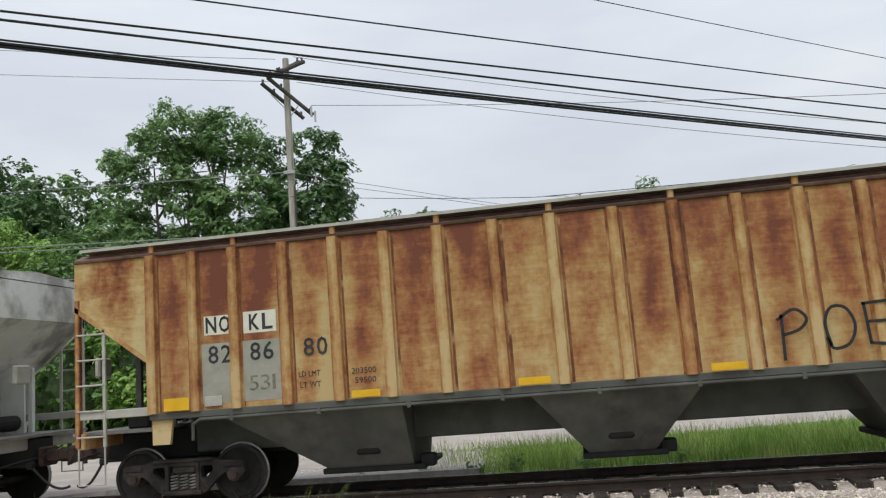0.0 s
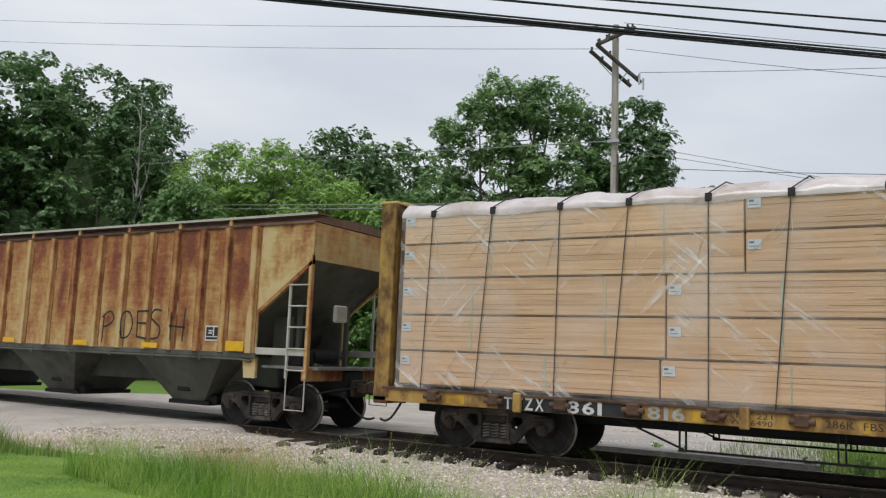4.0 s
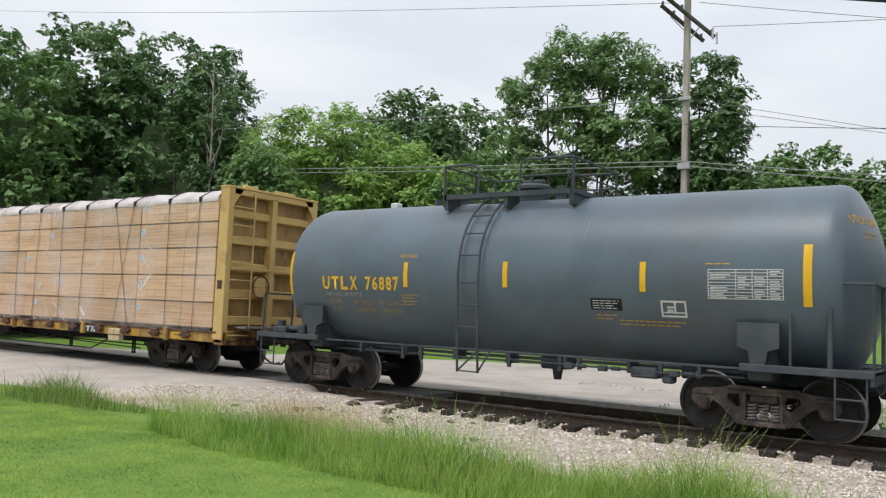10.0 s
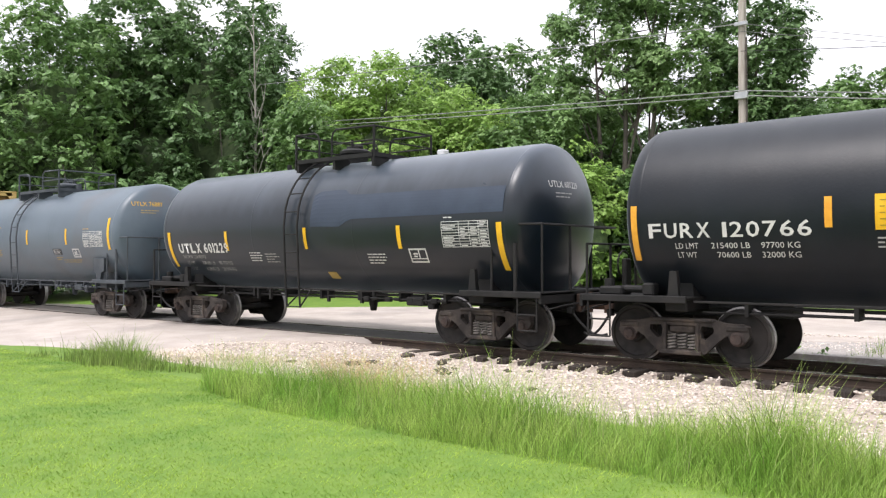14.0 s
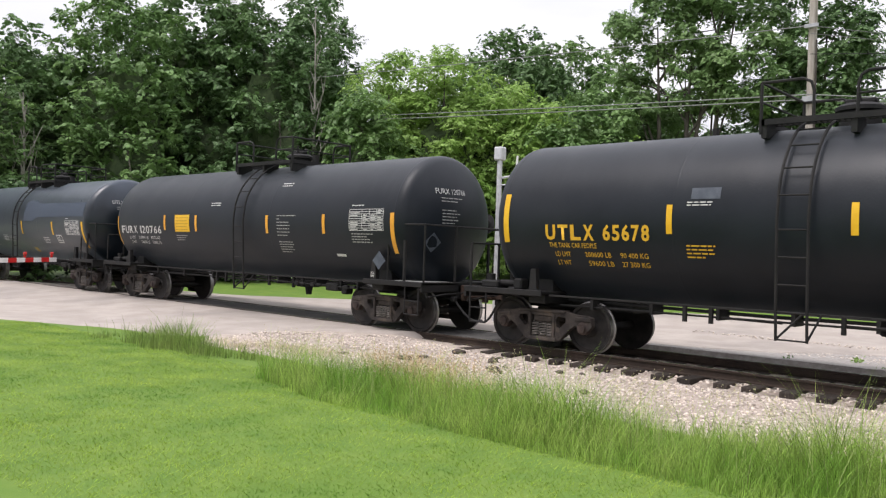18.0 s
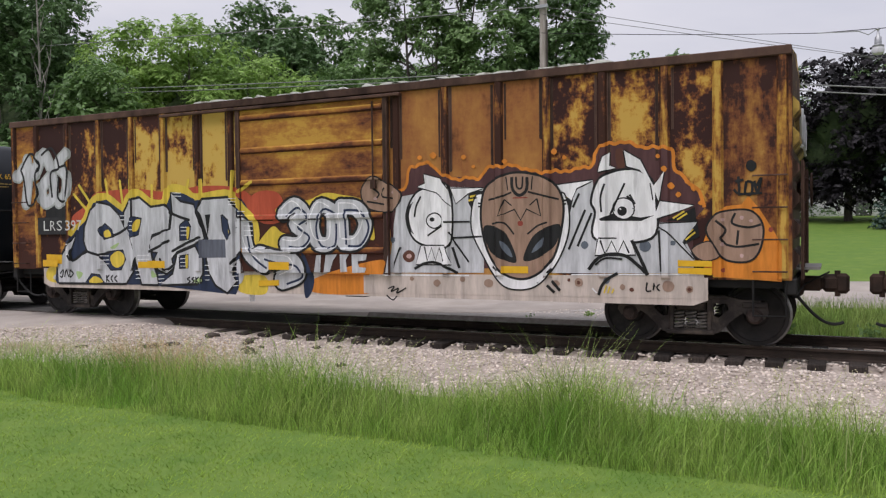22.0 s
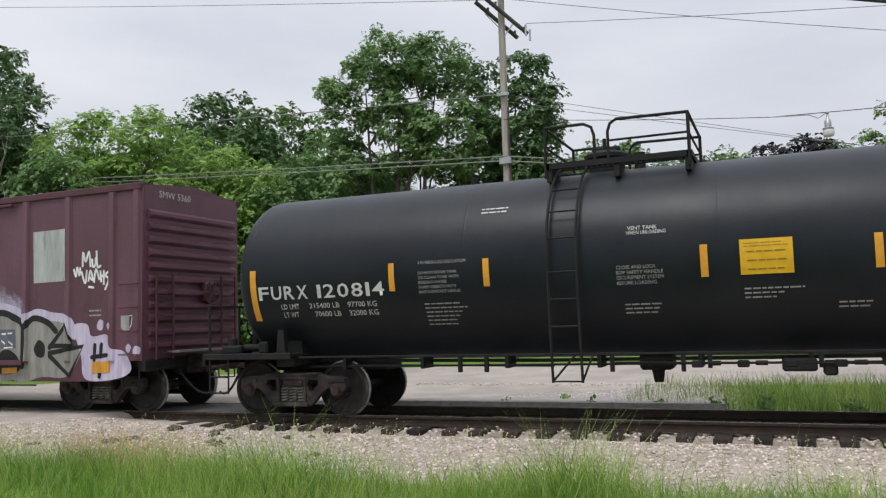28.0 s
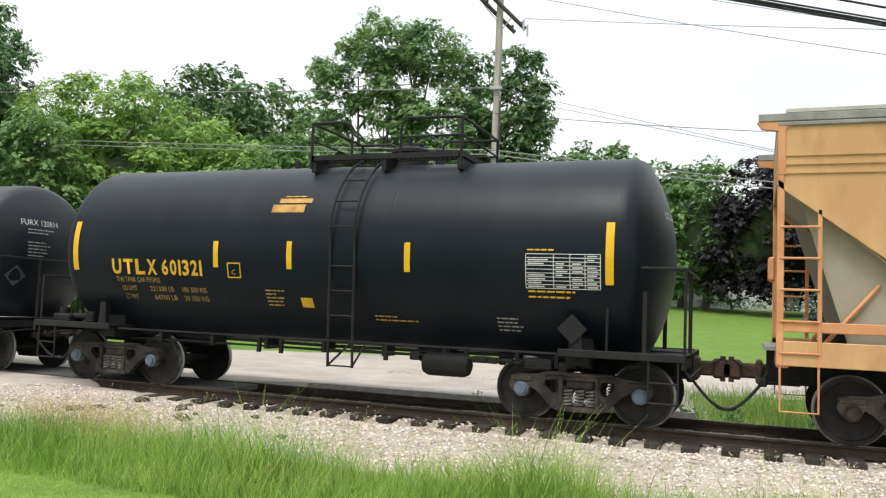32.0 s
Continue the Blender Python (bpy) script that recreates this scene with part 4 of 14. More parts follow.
U = 41.3
car, on = tank_car(U, "tank_car", "grey tank car with yellow stencils and yellow stripes", 35.62, 47.35, GREY, GFRAME, 40.79, (36.75, 45.80), flange=1.0,
                   stripes=[(39.27, 2.38, 0.48), (41.5, 2.4, 0.46), (44.05, 2.38, 0.48)], ends=[(36.14, 2.4, 0.9), (46.5, 2.42, 0.9)])
std_words(car, on, U, "UTLX", "76887", 37.09, 38.25, 2.08, YTEXT, DIM, YDIM, ld=("201100 LB", "91 150 KG"), lt=("61900 LB", "28 050 KG"), w2=0.85)
data_table(car, on, 45.09 - U, 46.17 - U, 2.06, 2.50)
white_box(car, on, 44.33 - U, 44.74 - U, 1.75, 2.01)
flat_patch(car, "black_label", 43.13 - U, 43.68 - U, 1.83, 2.02, SATIN, on, "small black label")
bars(car, 43.17 - U, 1.975, [0.46, 0.44, 0.36, 0.42], WHITE, on_tank(1.5, 2.42, -9, 9, 0.012), 0.02, 0.04)
bars(car, 43.2 - U, 1.74, [0.4, 0.3], YDIM, on)
bars(car, 43.6 - U, 1.66, [1.1, 1.0], YDIM, on)
bars(car, 39.11 - U, 2.76, [0.42, 0.42], YTEXT, on, 0.02, 0.04)
bars(car, 39.15 - U, 1.98, [0.42, 0.3, 0.36, 0.3], YDIM, on)
bars(car, 45.05 - U, 2.58, [0.36], YTEXT, on, 0.02)

# glossy black tank car with a grey overpainted patch
HEADS = on_head(47.35 - U - HEAD, 1.5, 2.42)
letters(car, "UTLX 76887", 0.12, -1.05, 3.22, YTEXT, HEADS, 0.85)
bars(car, -0.85, 3.08, [0.5, 0.4], YDIM, HEADS, 0.035, 0.07)

U = 54.72
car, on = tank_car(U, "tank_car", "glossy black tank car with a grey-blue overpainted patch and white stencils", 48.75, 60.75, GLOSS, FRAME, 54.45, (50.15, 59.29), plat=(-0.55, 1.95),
                   stripes=[(51.94, 2.13, 0.46), (54.77, 2.15, 0.47), (57.54, 2.13, 0.46)], ends=[(49.55, 1.94, 0.88), (59.98, 1.92, 0.88)])
std_words(car, on, U, "UTLX", "601229", 49.91, 50.98, 1.86, WHITE, DIM, DIM, 0.22, w2=0.98)
data_table(car, on, 58.65 - U, 59.74 - U, 1.92, 2.40)
white_box(car, on, 57.74 - U, 58.19 - U, 1.62, 1.90)
bars(car, 52.72 - U, 1.83, [0.42, 0.44, 0.38, 0.42], WHITE, on)
bars(car, 53.28 - U, 1.80, [0.42, 0.48, 0.3, 0.46], DIM, on)
bars(car, 56.58 - U, 1.78, [0.5, 0.52, 0.5, 0.4], WHITE, on)
bars(car, 58.7 - U, 2.47, [0.2], WHITE, on)
flat_patch(car, "sticker", 55.13 - U, 55.4 - U, 1.26, 1.41, YDIM, on, "small yellowed sticker")
g = Geo()
for i in range(29):                               # a tall block that steps down to a long band
    x = 54.97 + i * 5.1 / 28
    za = float(np.interp(x, [54.97, 55.9, 56.15, 60.07], [2.40, 2.38, 2.53, 2.55]))
    zb = float(np.interp(x, [54.97, 55.1, 55.85, 56.1, 60.07], [3.10, 3.17, 3.19, 3.05, 3.03]))
    g.v += [on(x - U, za + (zb - za) * j / 8) for j in range(9)]
g.f = [(i * 9 + j, i * 9 + j + 1, i * 9 + j + 10, i * 9 + j + 9) for i in range(28) for j in range(8)]
part("overpainted_patch", g, PATCH, car, "grey-blue overpainted patch")
HEADS = on_head(60.75 - U - HEAD, 1.5, 2.42)
letters(car, "UTLX 601229", 0.12, -0.72, 3.02, WHITE, HEADS, 0.85)
bars(car, -0.6, 2.9, [0.5, 0.4], DIM, HEADS, 0.035, 0.07)

# black tank car with amber stripes
U = 68.8
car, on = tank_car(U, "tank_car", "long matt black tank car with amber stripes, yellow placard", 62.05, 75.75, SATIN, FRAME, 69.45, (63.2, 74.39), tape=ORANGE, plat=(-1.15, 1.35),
                   stripes=[(65.5, 2.34, 0.43), (67.2, 2.32, 0.45), (70.53, 2.3, 0.45), (72.75, 2.31, 0.45)], ends=[(62.6, 2.1, 0.87), (75.05, 2.12, 0.87)])


def furx(car, on, U, num, s):
    letters(car, "FURX", 0.22, s - U, 2.02, WHITE, on, 0.98, 0.005)
    letters(car, num, 0.22, s + 1.17 - U, 2.02, WHITE, on, 1.26, 0.003)
    letters(car, "LD LMT", 0.085, s + 0.42 - U, 1.85, WHITE, on, 0.36)
    letters(car, "215400 LB", 0.085, s + 0.98 - U, 1.85, WHITE, on, 0.58)
    letters(car, "97700 KG", 0.085, s + 1.72 - U, 1.85, WHITE, on, 0.54)
    letters(car, "LT WT", 0.085, s + 0.44 - U, 1.71, WHITE, on, 0.30)
    letters(car, "70600 LB", 0.085, s + 1.06 - U, 1.71, WHITE, on, 0.50)
    letters(car, "32000 KG", 0.085, s + 1.72 - U, 1.71, WHITE, on, 0.54)


furx(car, on, U, "120766", 62.85)
flat_patch(car, "placard", 66.08 - U, 66.86 - U, 2.08, 2.56, YELLOW, on, "yellow emergency placard with small writing")
bars(car, 66.14 - U, 2.47, [0.66, 0.6, 0.64, 0.6, 0.62], PLACARD_INK, on_tank(1.5, 2.42, -9, 9, 0.012), 0.022, 0.085)
data_table(car, on, 73.66 - U, 74.77 - U, 2.17, 2.64)
bars(car, 67.9 - U, 2.86, [0.46, 0.46], WHITE, on)
bars(car, 70.95 - U, 2.5, [0.75, 0.1, 0.5, 0.55, 0.5, 0.5, 0.4], DIM, on, 0.035, 0.08)
bars(car, 70.95 - U, 1.86, [0.55, 0.6, 0.5, 0.55, 0.4], DIM, on)
bars(car, 70.8 - U, 3.32, [0.42, 0.40], WHITE, on)
bars(car, 73.72 - U, 2.08, [0.7, 0.5, 0.6, 0.65], DIM, on)
bars(car, 66.1 - U, 1.96, [0.6, 0.5, 0.4], DIM, on)
flat_patch(car, "placard_holder", 73.02 - U, 73.34 - U, 1.57, 1.63, WHITE, on, "small white plate")
bars(car, 73.72 - U, 2.72, [0.4], WHITE, on)
DIAMOND = surf("placard_metal", (0.05, 0.06, 0.078), (0.08, 0.094, 0.115), 6.0, 0.6)


def diamond(car, on, x, z, s=0.22, mat=None, label="grey diamond placard holder"):
    g = Geo()
    for k in range(4):
        a = k * math.pi / 2
        p = on(x + s * math.cos(a), z + s * math.sin(a))
        g.v += [(p[0], -1.43, p[2]), (p[0], -1.415, p[2])]
    g.f = [(0, 2, 4, 6), (1, 7, 5, 3)] + [(2 * k, (2 * k + 2) % 8, (2 * k + 3) % 8, 2 * k + 1) for k in range(4)]
    part("placard_holder", g, mat or DIAMOND, car, label)


diamond(car, on, 74.6 - U, 1.52, 0.2)
for k, w in enumerate(("JACK", "HERE")):
    letters(car, w, 0.05, 74.33 - U, 1.22 - 0.07 * k, WHITE, lambda x, z: (x, -1.415, z), 0.13)

# black tank car with yellow stencils
HEADS = on_head(75.75 - U - HEAD, 1.5, 2.42)
letters(car, "FURX 120766", 0.12, -0.72, 3.02, WHITE, HEADS, 0.85)
bars(car, -0.6, 2.92, [0.6, 0.45], DIM, HEADS, 0.035, 0.07)
bars(car, -0.6, 2.65, [0.4, 0.5, 0.4, 0.45, 0.35], DIM, HEADS, 0.035, 0.07)
g = Geo()
g.v = [HEADS(y, z) for y, z in ((-0.98, 1.95), (-0.78, 2.17), (-0.58, 1.95), (-0.78, 1.73))]
g.f = [(0, 1, 2, 3)]
part("placard_holder", g, DIAMOND, car, "grey diamond placard holder")

U = 83.22
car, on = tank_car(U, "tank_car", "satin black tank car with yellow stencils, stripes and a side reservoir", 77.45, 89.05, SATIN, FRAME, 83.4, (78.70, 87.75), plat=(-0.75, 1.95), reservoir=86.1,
                   stripes=[(81.43, 2.4, 0.47), (84.2, 2.4, 0.46), (86.03, 2.38, 0.46)], ends=[(78.13, 2.43, 0.9), (88.45, 2.42, 0.9)])
std_words(car, on, U, "UTLX", "65678", 79.02, 80.2, 2.05, YTEXT, YTEXT, YTEXT, ld=("200600 LB", "90 400 KG"), lt=("59600 LB", "27 300 KG"), w2=0.88, w1=1.0)
data_table(car, on, 87.22 - U, 88.36 - U, 2.02, 2.48)
white_box(car, on, 86.29 - U, 86.75 - U, 1.65, 1.90)
flat_patch(car, "overpainted_patch", 81.78 - U, 82.26 - U, 2.72, 2.9, DIAMOND, on, "small grey patch")
bars(car, 81.72 - U, 2.66, [0.42, 0.40], WHITE, on, 0.03, 0.045)
bars(car, 81.71 - U, 1.97, [0.48, 0.44, 0.46, 0.3], YTEXT, on)
bars(car, 85.03 - U, 1.88, [0.42, 0.4, 0.36, 0.3], WHITE, on)
bars(car, 86.34 - U, 1.58, [0.42, 0.3], YDIM, on)
bars(car, 87.24 - U, 2.54, [0.4], YTEXT, on)
x = 88.45 - U
tank_side = Geo().lathe([(x - 0.5, 0.05), (x - 0.46, 0.14), (x - 0.4, 0.18), (x + 0.4, 0.18), (x + 0.46, 0.14), (x + 0.5, 0.05)], "x", (0, -1.28, 1.30), 20)
part("side_reservoir", tank_side, FRAME, car, "black air reservoir", True)
HEADS = on_head(89.05 - U - HEAD, 1.5, 2.42)
letters(car, "UTLX 65678", 0.12, -0.85, 3.08, YTEXT, HEADS, 0.85)
bars(car, -0.75, 2.95, [0.5, 0.4], YDIM, HEADS, 0.035, 0.07)

# second black tank car with amber stripes
U = 131.9
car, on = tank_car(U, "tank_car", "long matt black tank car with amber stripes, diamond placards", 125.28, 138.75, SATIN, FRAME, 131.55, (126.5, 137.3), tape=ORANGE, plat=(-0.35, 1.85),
                   stripes=[(128.71, 2.3, 0.45), (130.33, 2.3, 0.43), (133.54, 2.3, 0.45), (135.7, 2.32, 0.45)], ends=[(126.03, 2.1, 0.87), (137.9, 2.12, 0.87)])
furx(car, on, U, "120814", 126.13)
flat_patch(car, "placard", 134.01 - U, 134.68 - U, 2.08, 2.56, YELLOW, on, "yellow emergency placard with small writing")
bars(car, 134.06 - U, 2.50, [0.52, 0.56], PLACARD_INK, on_tank(1.5, 2.42, -9, 9, 0.012), 0.014, 0.04)
bars(car, 134.1 - U, 2.38, [0.5, 0.52, 0.5], PLACARD_INK, on_tank(1.5, 2.42, -9, 9, 0.012), 0.03, 0.12)
data_table(car, on, 136.61 - U, 137.66 - U, 2.15, 2.64)
bars(car, 136.6 - U, 2.74, [0.42], WHITE, on)
bars(car, 136.62 - U, 2.06, [0.6, 0.36, 0.45, 0.8], DIM, on)
bars(car, 130.2 - U, 3.30, [0.44, 0.42], WHITE, on)
letters(car, "VENT TANK", 0.055, 132.5 - U, 2.80, WHITE, on, 0.42)
letters(car, "WHEN UNLOADING", 0.055, 132.48 - U, 2.73, WHITE, on, 0.56)
letters(car, "CLOSE AND LOCK", 0.05, 132.32 - U, 2.24, DIM, on, 0.56)
letters(car, "BOP SAFETY HANDLE", 0.05, 132.32 - U, 2.165, DIM, on, 0.66)
letters(car, "SECUREMENT SYSTEM", 0.05, 132.32 - U, 2.09, DIM, on, 0.66)
letters(car, "BEFORE LOADING", 0.05, 132.32 - U, 2.015, DIM, on, 0.56)
bars(car, 132.4 - U, 1.72, [0.55, 0.5, 0.45], DIM, on)
letters(car, "4 IN FIBERGLASS INSULATION", 0.05, 129.18 - U, 2.48, DIM, on, 0.82)
for k, w in enumerate(("DO NOT STEAM TANK", "OR CLEAN TANK WITH", "BOILING WATER", "SHARP OBJECTS MUST", "NOT CONTACT LINING")):
    letters(car, w, 0.045, 129.18 - U, 2.32 - k * 0.075, DIM, on)
bars(car, 129.24 - U, 1.84, [0.6, 0.72, 0.62, 0.6, 0.5, 0.5], DIM, on, 0.03, 0.065)
bars(car, 134.04 - U, 1.88, [0.76, 0.5, 0.4], DIM, on)
bars(car, 135.2 - U, 1.66, [0.4, 0.4], DIM, on)
flat_patch(car, "placard_holder", 135.9 - U, 136.25 - U, 1.63, 1.70, WHITE, on, "small white plate")
diamond(car, on, 137.27 - U, 1.5, 0.22)
letters(car, "JACK", 0.06, 137.22 - U, 1.235, WHITE, lambda x, z: (x, -1.415, z), 0.15)
letters(car, "HERE", 0.06, 137.22 - U, 1.16, WHITE, lambda x, z: (x, -1.415, z), 0.15)
x = 137.95 - U
part("side_reservoir", Geo().lathe([(x - 0.42, 0.05), (x - 0.38, 0.12), (x - 0.3, 0.15), (x + 0.3, 0.15), (x + 0.38, 0.12), (x + 0.42, 0.05)], "x", (0, -1.2, 1.24), 20), FRAME, car, "black air reservoir", True)

# last black tank car
HEADS = on_head(138.75 - U - HEAD, 1.5, 2.42)
letters(car, "FURX 120814", 0.12, -0.72, 3.02, WHITE, HEADS, 0.85)
bars(car, -0.6, 2.92, [0.6, 0.45], DIM, HEADS, 0.035, 0.07)
bars(car, -0.6, 2.65, [0.4, 0.5, 0.4, 0.45, 0.35], DIM, HEADS, 0.035, 0.07)
g = Geo()
g.v = [HEADS(y, z) for y, z in ((-0.98, 1.95), (-0.78, 2.17), (-0.58, 1.95), (-0.78, 1.73))]
g.f = [(0, 1, 2, 3)]
part("placard_holder", g, DIAMOND, car, "grey diamond placard holder")

U = 145.95
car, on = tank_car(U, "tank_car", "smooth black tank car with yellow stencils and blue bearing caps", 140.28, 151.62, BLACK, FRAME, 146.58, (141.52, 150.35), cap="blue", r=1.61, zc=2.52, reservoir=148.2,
                   stripes=[(144.12, 2.4, 0.45), (145.58, 2.4, 0.46), (147.71, 2.4, 0.46)], ends=[(141.0, 2.52, 0.9), (150.85, 2.5, 0.9)])
std_words(car, on, U, "UTLX", "601321", 141.85, 142.96, 2.03, YTEXT, YDIM, YDIM, ld=("221300 LB", "100 350 KG"), lt=("64700 LB", "29 350 KG"), w1=1.0, w2=0.86)
data_table(car, on, 149.62 - U, 150.72 - U, 1.98, 2.48)
bars(car, 149.64 - U, 2.53, [0.4], YTEXT, on)
bars(car, 149.65 - U, 1.92, [0.7], YTEXT, on, 0.04)
bars(car, 149.65 - U, 1.84, [0.62], YTEXT, on, 0.04)
flat_patch(car, "orange_label", 145.12 - U, 145.75 - U, 3.13, 3.27, OLDLABEL, on, "faded orange label", nz=3)
flat_patch(car, "orange_label", 145.22 - U, 145.85 - U, 3.30, 3.38, OLDLABEL, on, "faded orange label", nz=3)
bars(car, 145.3 - U, 3.41, [0.42], YTEXT, on, 0.025)
g = Geo()
for xa, xb, za, zb in ((0, 0.27, 0, 0.02), (0, 0.27, 0.24, 0.26), (0, 0.02, 0.02, 0.24), (0.25, 0.27, 0.02, 0.24)):
    k = len(g.v)
    g.v += [on(144.35 - U + xa, 2.0 + za), on(144.35 - U + xb, 2.0 + za), on(144.35 - U + xb, 2.0 + zb), on(144.35 - U + xa, 2.0 + zb)]
    g.f.append((k, k + 1, k + 2, k + 3))
part("stencil_box", g, YTEXT, car, "small yellow ruled box")
letters(car, "C", 0.08, 144.44 - U, 2.06, YTEXT, on)
flat_patch(car, "sticker", 145.72 - U, 145.94 - U, 1.55, 1.71, YTEXT, on, "small yellow sticker")
bars(car, 145.06 - U, 1.80, [0.36, 0.2, 0.34, 0.3, 0.3], YDIM, on)
bars(car, 147.02 - U, 1.45, [0.4, 0.75], YDIM, on)
bars(car, 149.1 - U, 1.5, [0.34, 0.32, 0.4, 0.34], DIM, on)
diamond(car, on, 150.3 - U, 1.4, 0.22, FRAME, "black diamond placard holder")
HEADS = on_head(151.62 - U - HEAD, 1.61, 2.52)
letters(car, "UTLX 601321", 0.11, -0.55, 3.12, WHITE, HEADS, 0.85)


# ---- covered hoppers ----
def rust_paint(name, base, base2, rust, rust2, amount=0.5, centre=0.3, sharp=0.12, rough=0.7, scale=(1.6, 1.6, 0.9), speck=0.0, spread=0.25, top=0.0):
    """Weathered paint: rust in ragged patches, heavier in the middle of each panel, varied from panel to panel."""
    m = bpy.data.materials.new(name)
    m.use_nodes = True
    n, l = m.node_tree.nodes, m.node_tree.links
    p = n["Principled BSDF"]
    p.inputs["Specular IOR Level"].default_value = 0.25
    t = n.new("ShaderNodeTexCoord")
    oi = n.new("ShaderNodeObjectInfo")
    off = n.new("ShaderNodeVectorMath")
    off.operation = "SCALE"
    off.inputs[0].default_value = (37.0, 11.0, 23.0)
    l.new(oi.outputs["Random"], off.inputs["Scale"])
    ad = n.new("ShaderNodeVectorMath")
    l.new(t.outputs["Object"], ad.inputs[0])
    l.new(off.outputs[0], ad.inputs[1])
    mp = n.new("ShaderNodeMapping")
    mp.inputs["Scale"].default_value = scale
    l.new(ad.outputs[0], mp.inputs["Vector"])

    def tex(sc, det, ro=0.6):
        q = n.new("ShaderNodeTexNoise")
        q.inputs["Scale"].default_value, q.inputs["Detail"].default_value, q.inputs["Roughness"].default_value = sc, det, ro
        l.new(mp.outputs[0], q.inputs["Vector"])
        return q.outputs["Fac"]

    def math_node(op, a, b):
        q = n.new("ShaderNodeMath")
        q.operation = op
        for i, v in enumerate((a, b)):
            if isinstance(v, (int, float)):
                q.inputs[i].default_value = v
            else:
                l.new(v, q.inputs[i])
        return q.outputs[0]
    sepn = n.new("ShaderNodeSeparateXYZ")
    l.new(t.outputs["Generated"], sepn.inputs[0])
    cx = math_node("ABSOLUTE", math_node("SUBTRACT", sepn.outputs["X"], 0.5), 0.0)
    mid = math_node("SUBTRACT", 0.25, cx)
    fac = math_node("ADD", tex(1.3, 9.0, 0.66), math_node("MULTIPLY", mid, centre * 2))
    fac = math_node("ADD", fac, math_node("MULTIPLY", math_node("SUBTRACT", oi.outputs["Random"], 0.5), spread))
    if top:                                   # rust runs down from the roof edge
        fac = math_node("ADD", fac, math_node("MULTIPLY", math_node("SUBTRACT", sepn.outputs["Z"], 0.45), top))
    mr = n.new("ShaderNodeMapRange")
    edge = 1.0 - amount
    mr.inputs["From Min"].default_value, mr.inputs["From Max"].default_value = edge - sharp, edge + sharp
    l.new(fac, mr.inputs["Value"])

    def ramp(src, c0, c1, lo, hi):
        r = n.new("ShaderNodeValToRGB")
        e = r.color_ramp.elements
        e[0].position, e[0].color, e[1].position, e[1].color = lo, (*c0, 1), hi, (*c1, 1)
        l.new(src, r.inputs["Fac"])
        return r.outputs["Color"]
    mx = n.new("ShaderNodeMixRGB")
    l.new(mr.outputs[0], mx.inputs["Fac"])
    l.new(ramp(tex(2.2, 6.0), base, base2, 0.35, 0.65), mx.inputs["Color1"])
    l.new(ramp(tex(5.0, 6.0), rust, rust2, 0.35, 0.65), mx.inputs["Color2"])
    l.new(mx.outputs["Color"], p.inputs["Base Color"])
    rr = n.new("ShaderNodeMapRange")
    rr.inputs["To Min"].default_value, rr.inputs["To Max"].default_value = rough - 0.15, min(1.0, rough + 0.2)
    l.new(mr.outputs[0], rr.inputs["Value"])
    l.new(rr.outputs[0], p.inputs["Roughness"])
    bp = n.new("ShaderNodeBump")
    bp.inputs["Strength"].default_value, bp.inputs["Distance"].default_value = 0.12, 0.02
    l.new(tex(9.0, 5.0), bp.inputs["Height"])
    l.new(bp.outputs[0], p.inputs["Normal"])
    return m




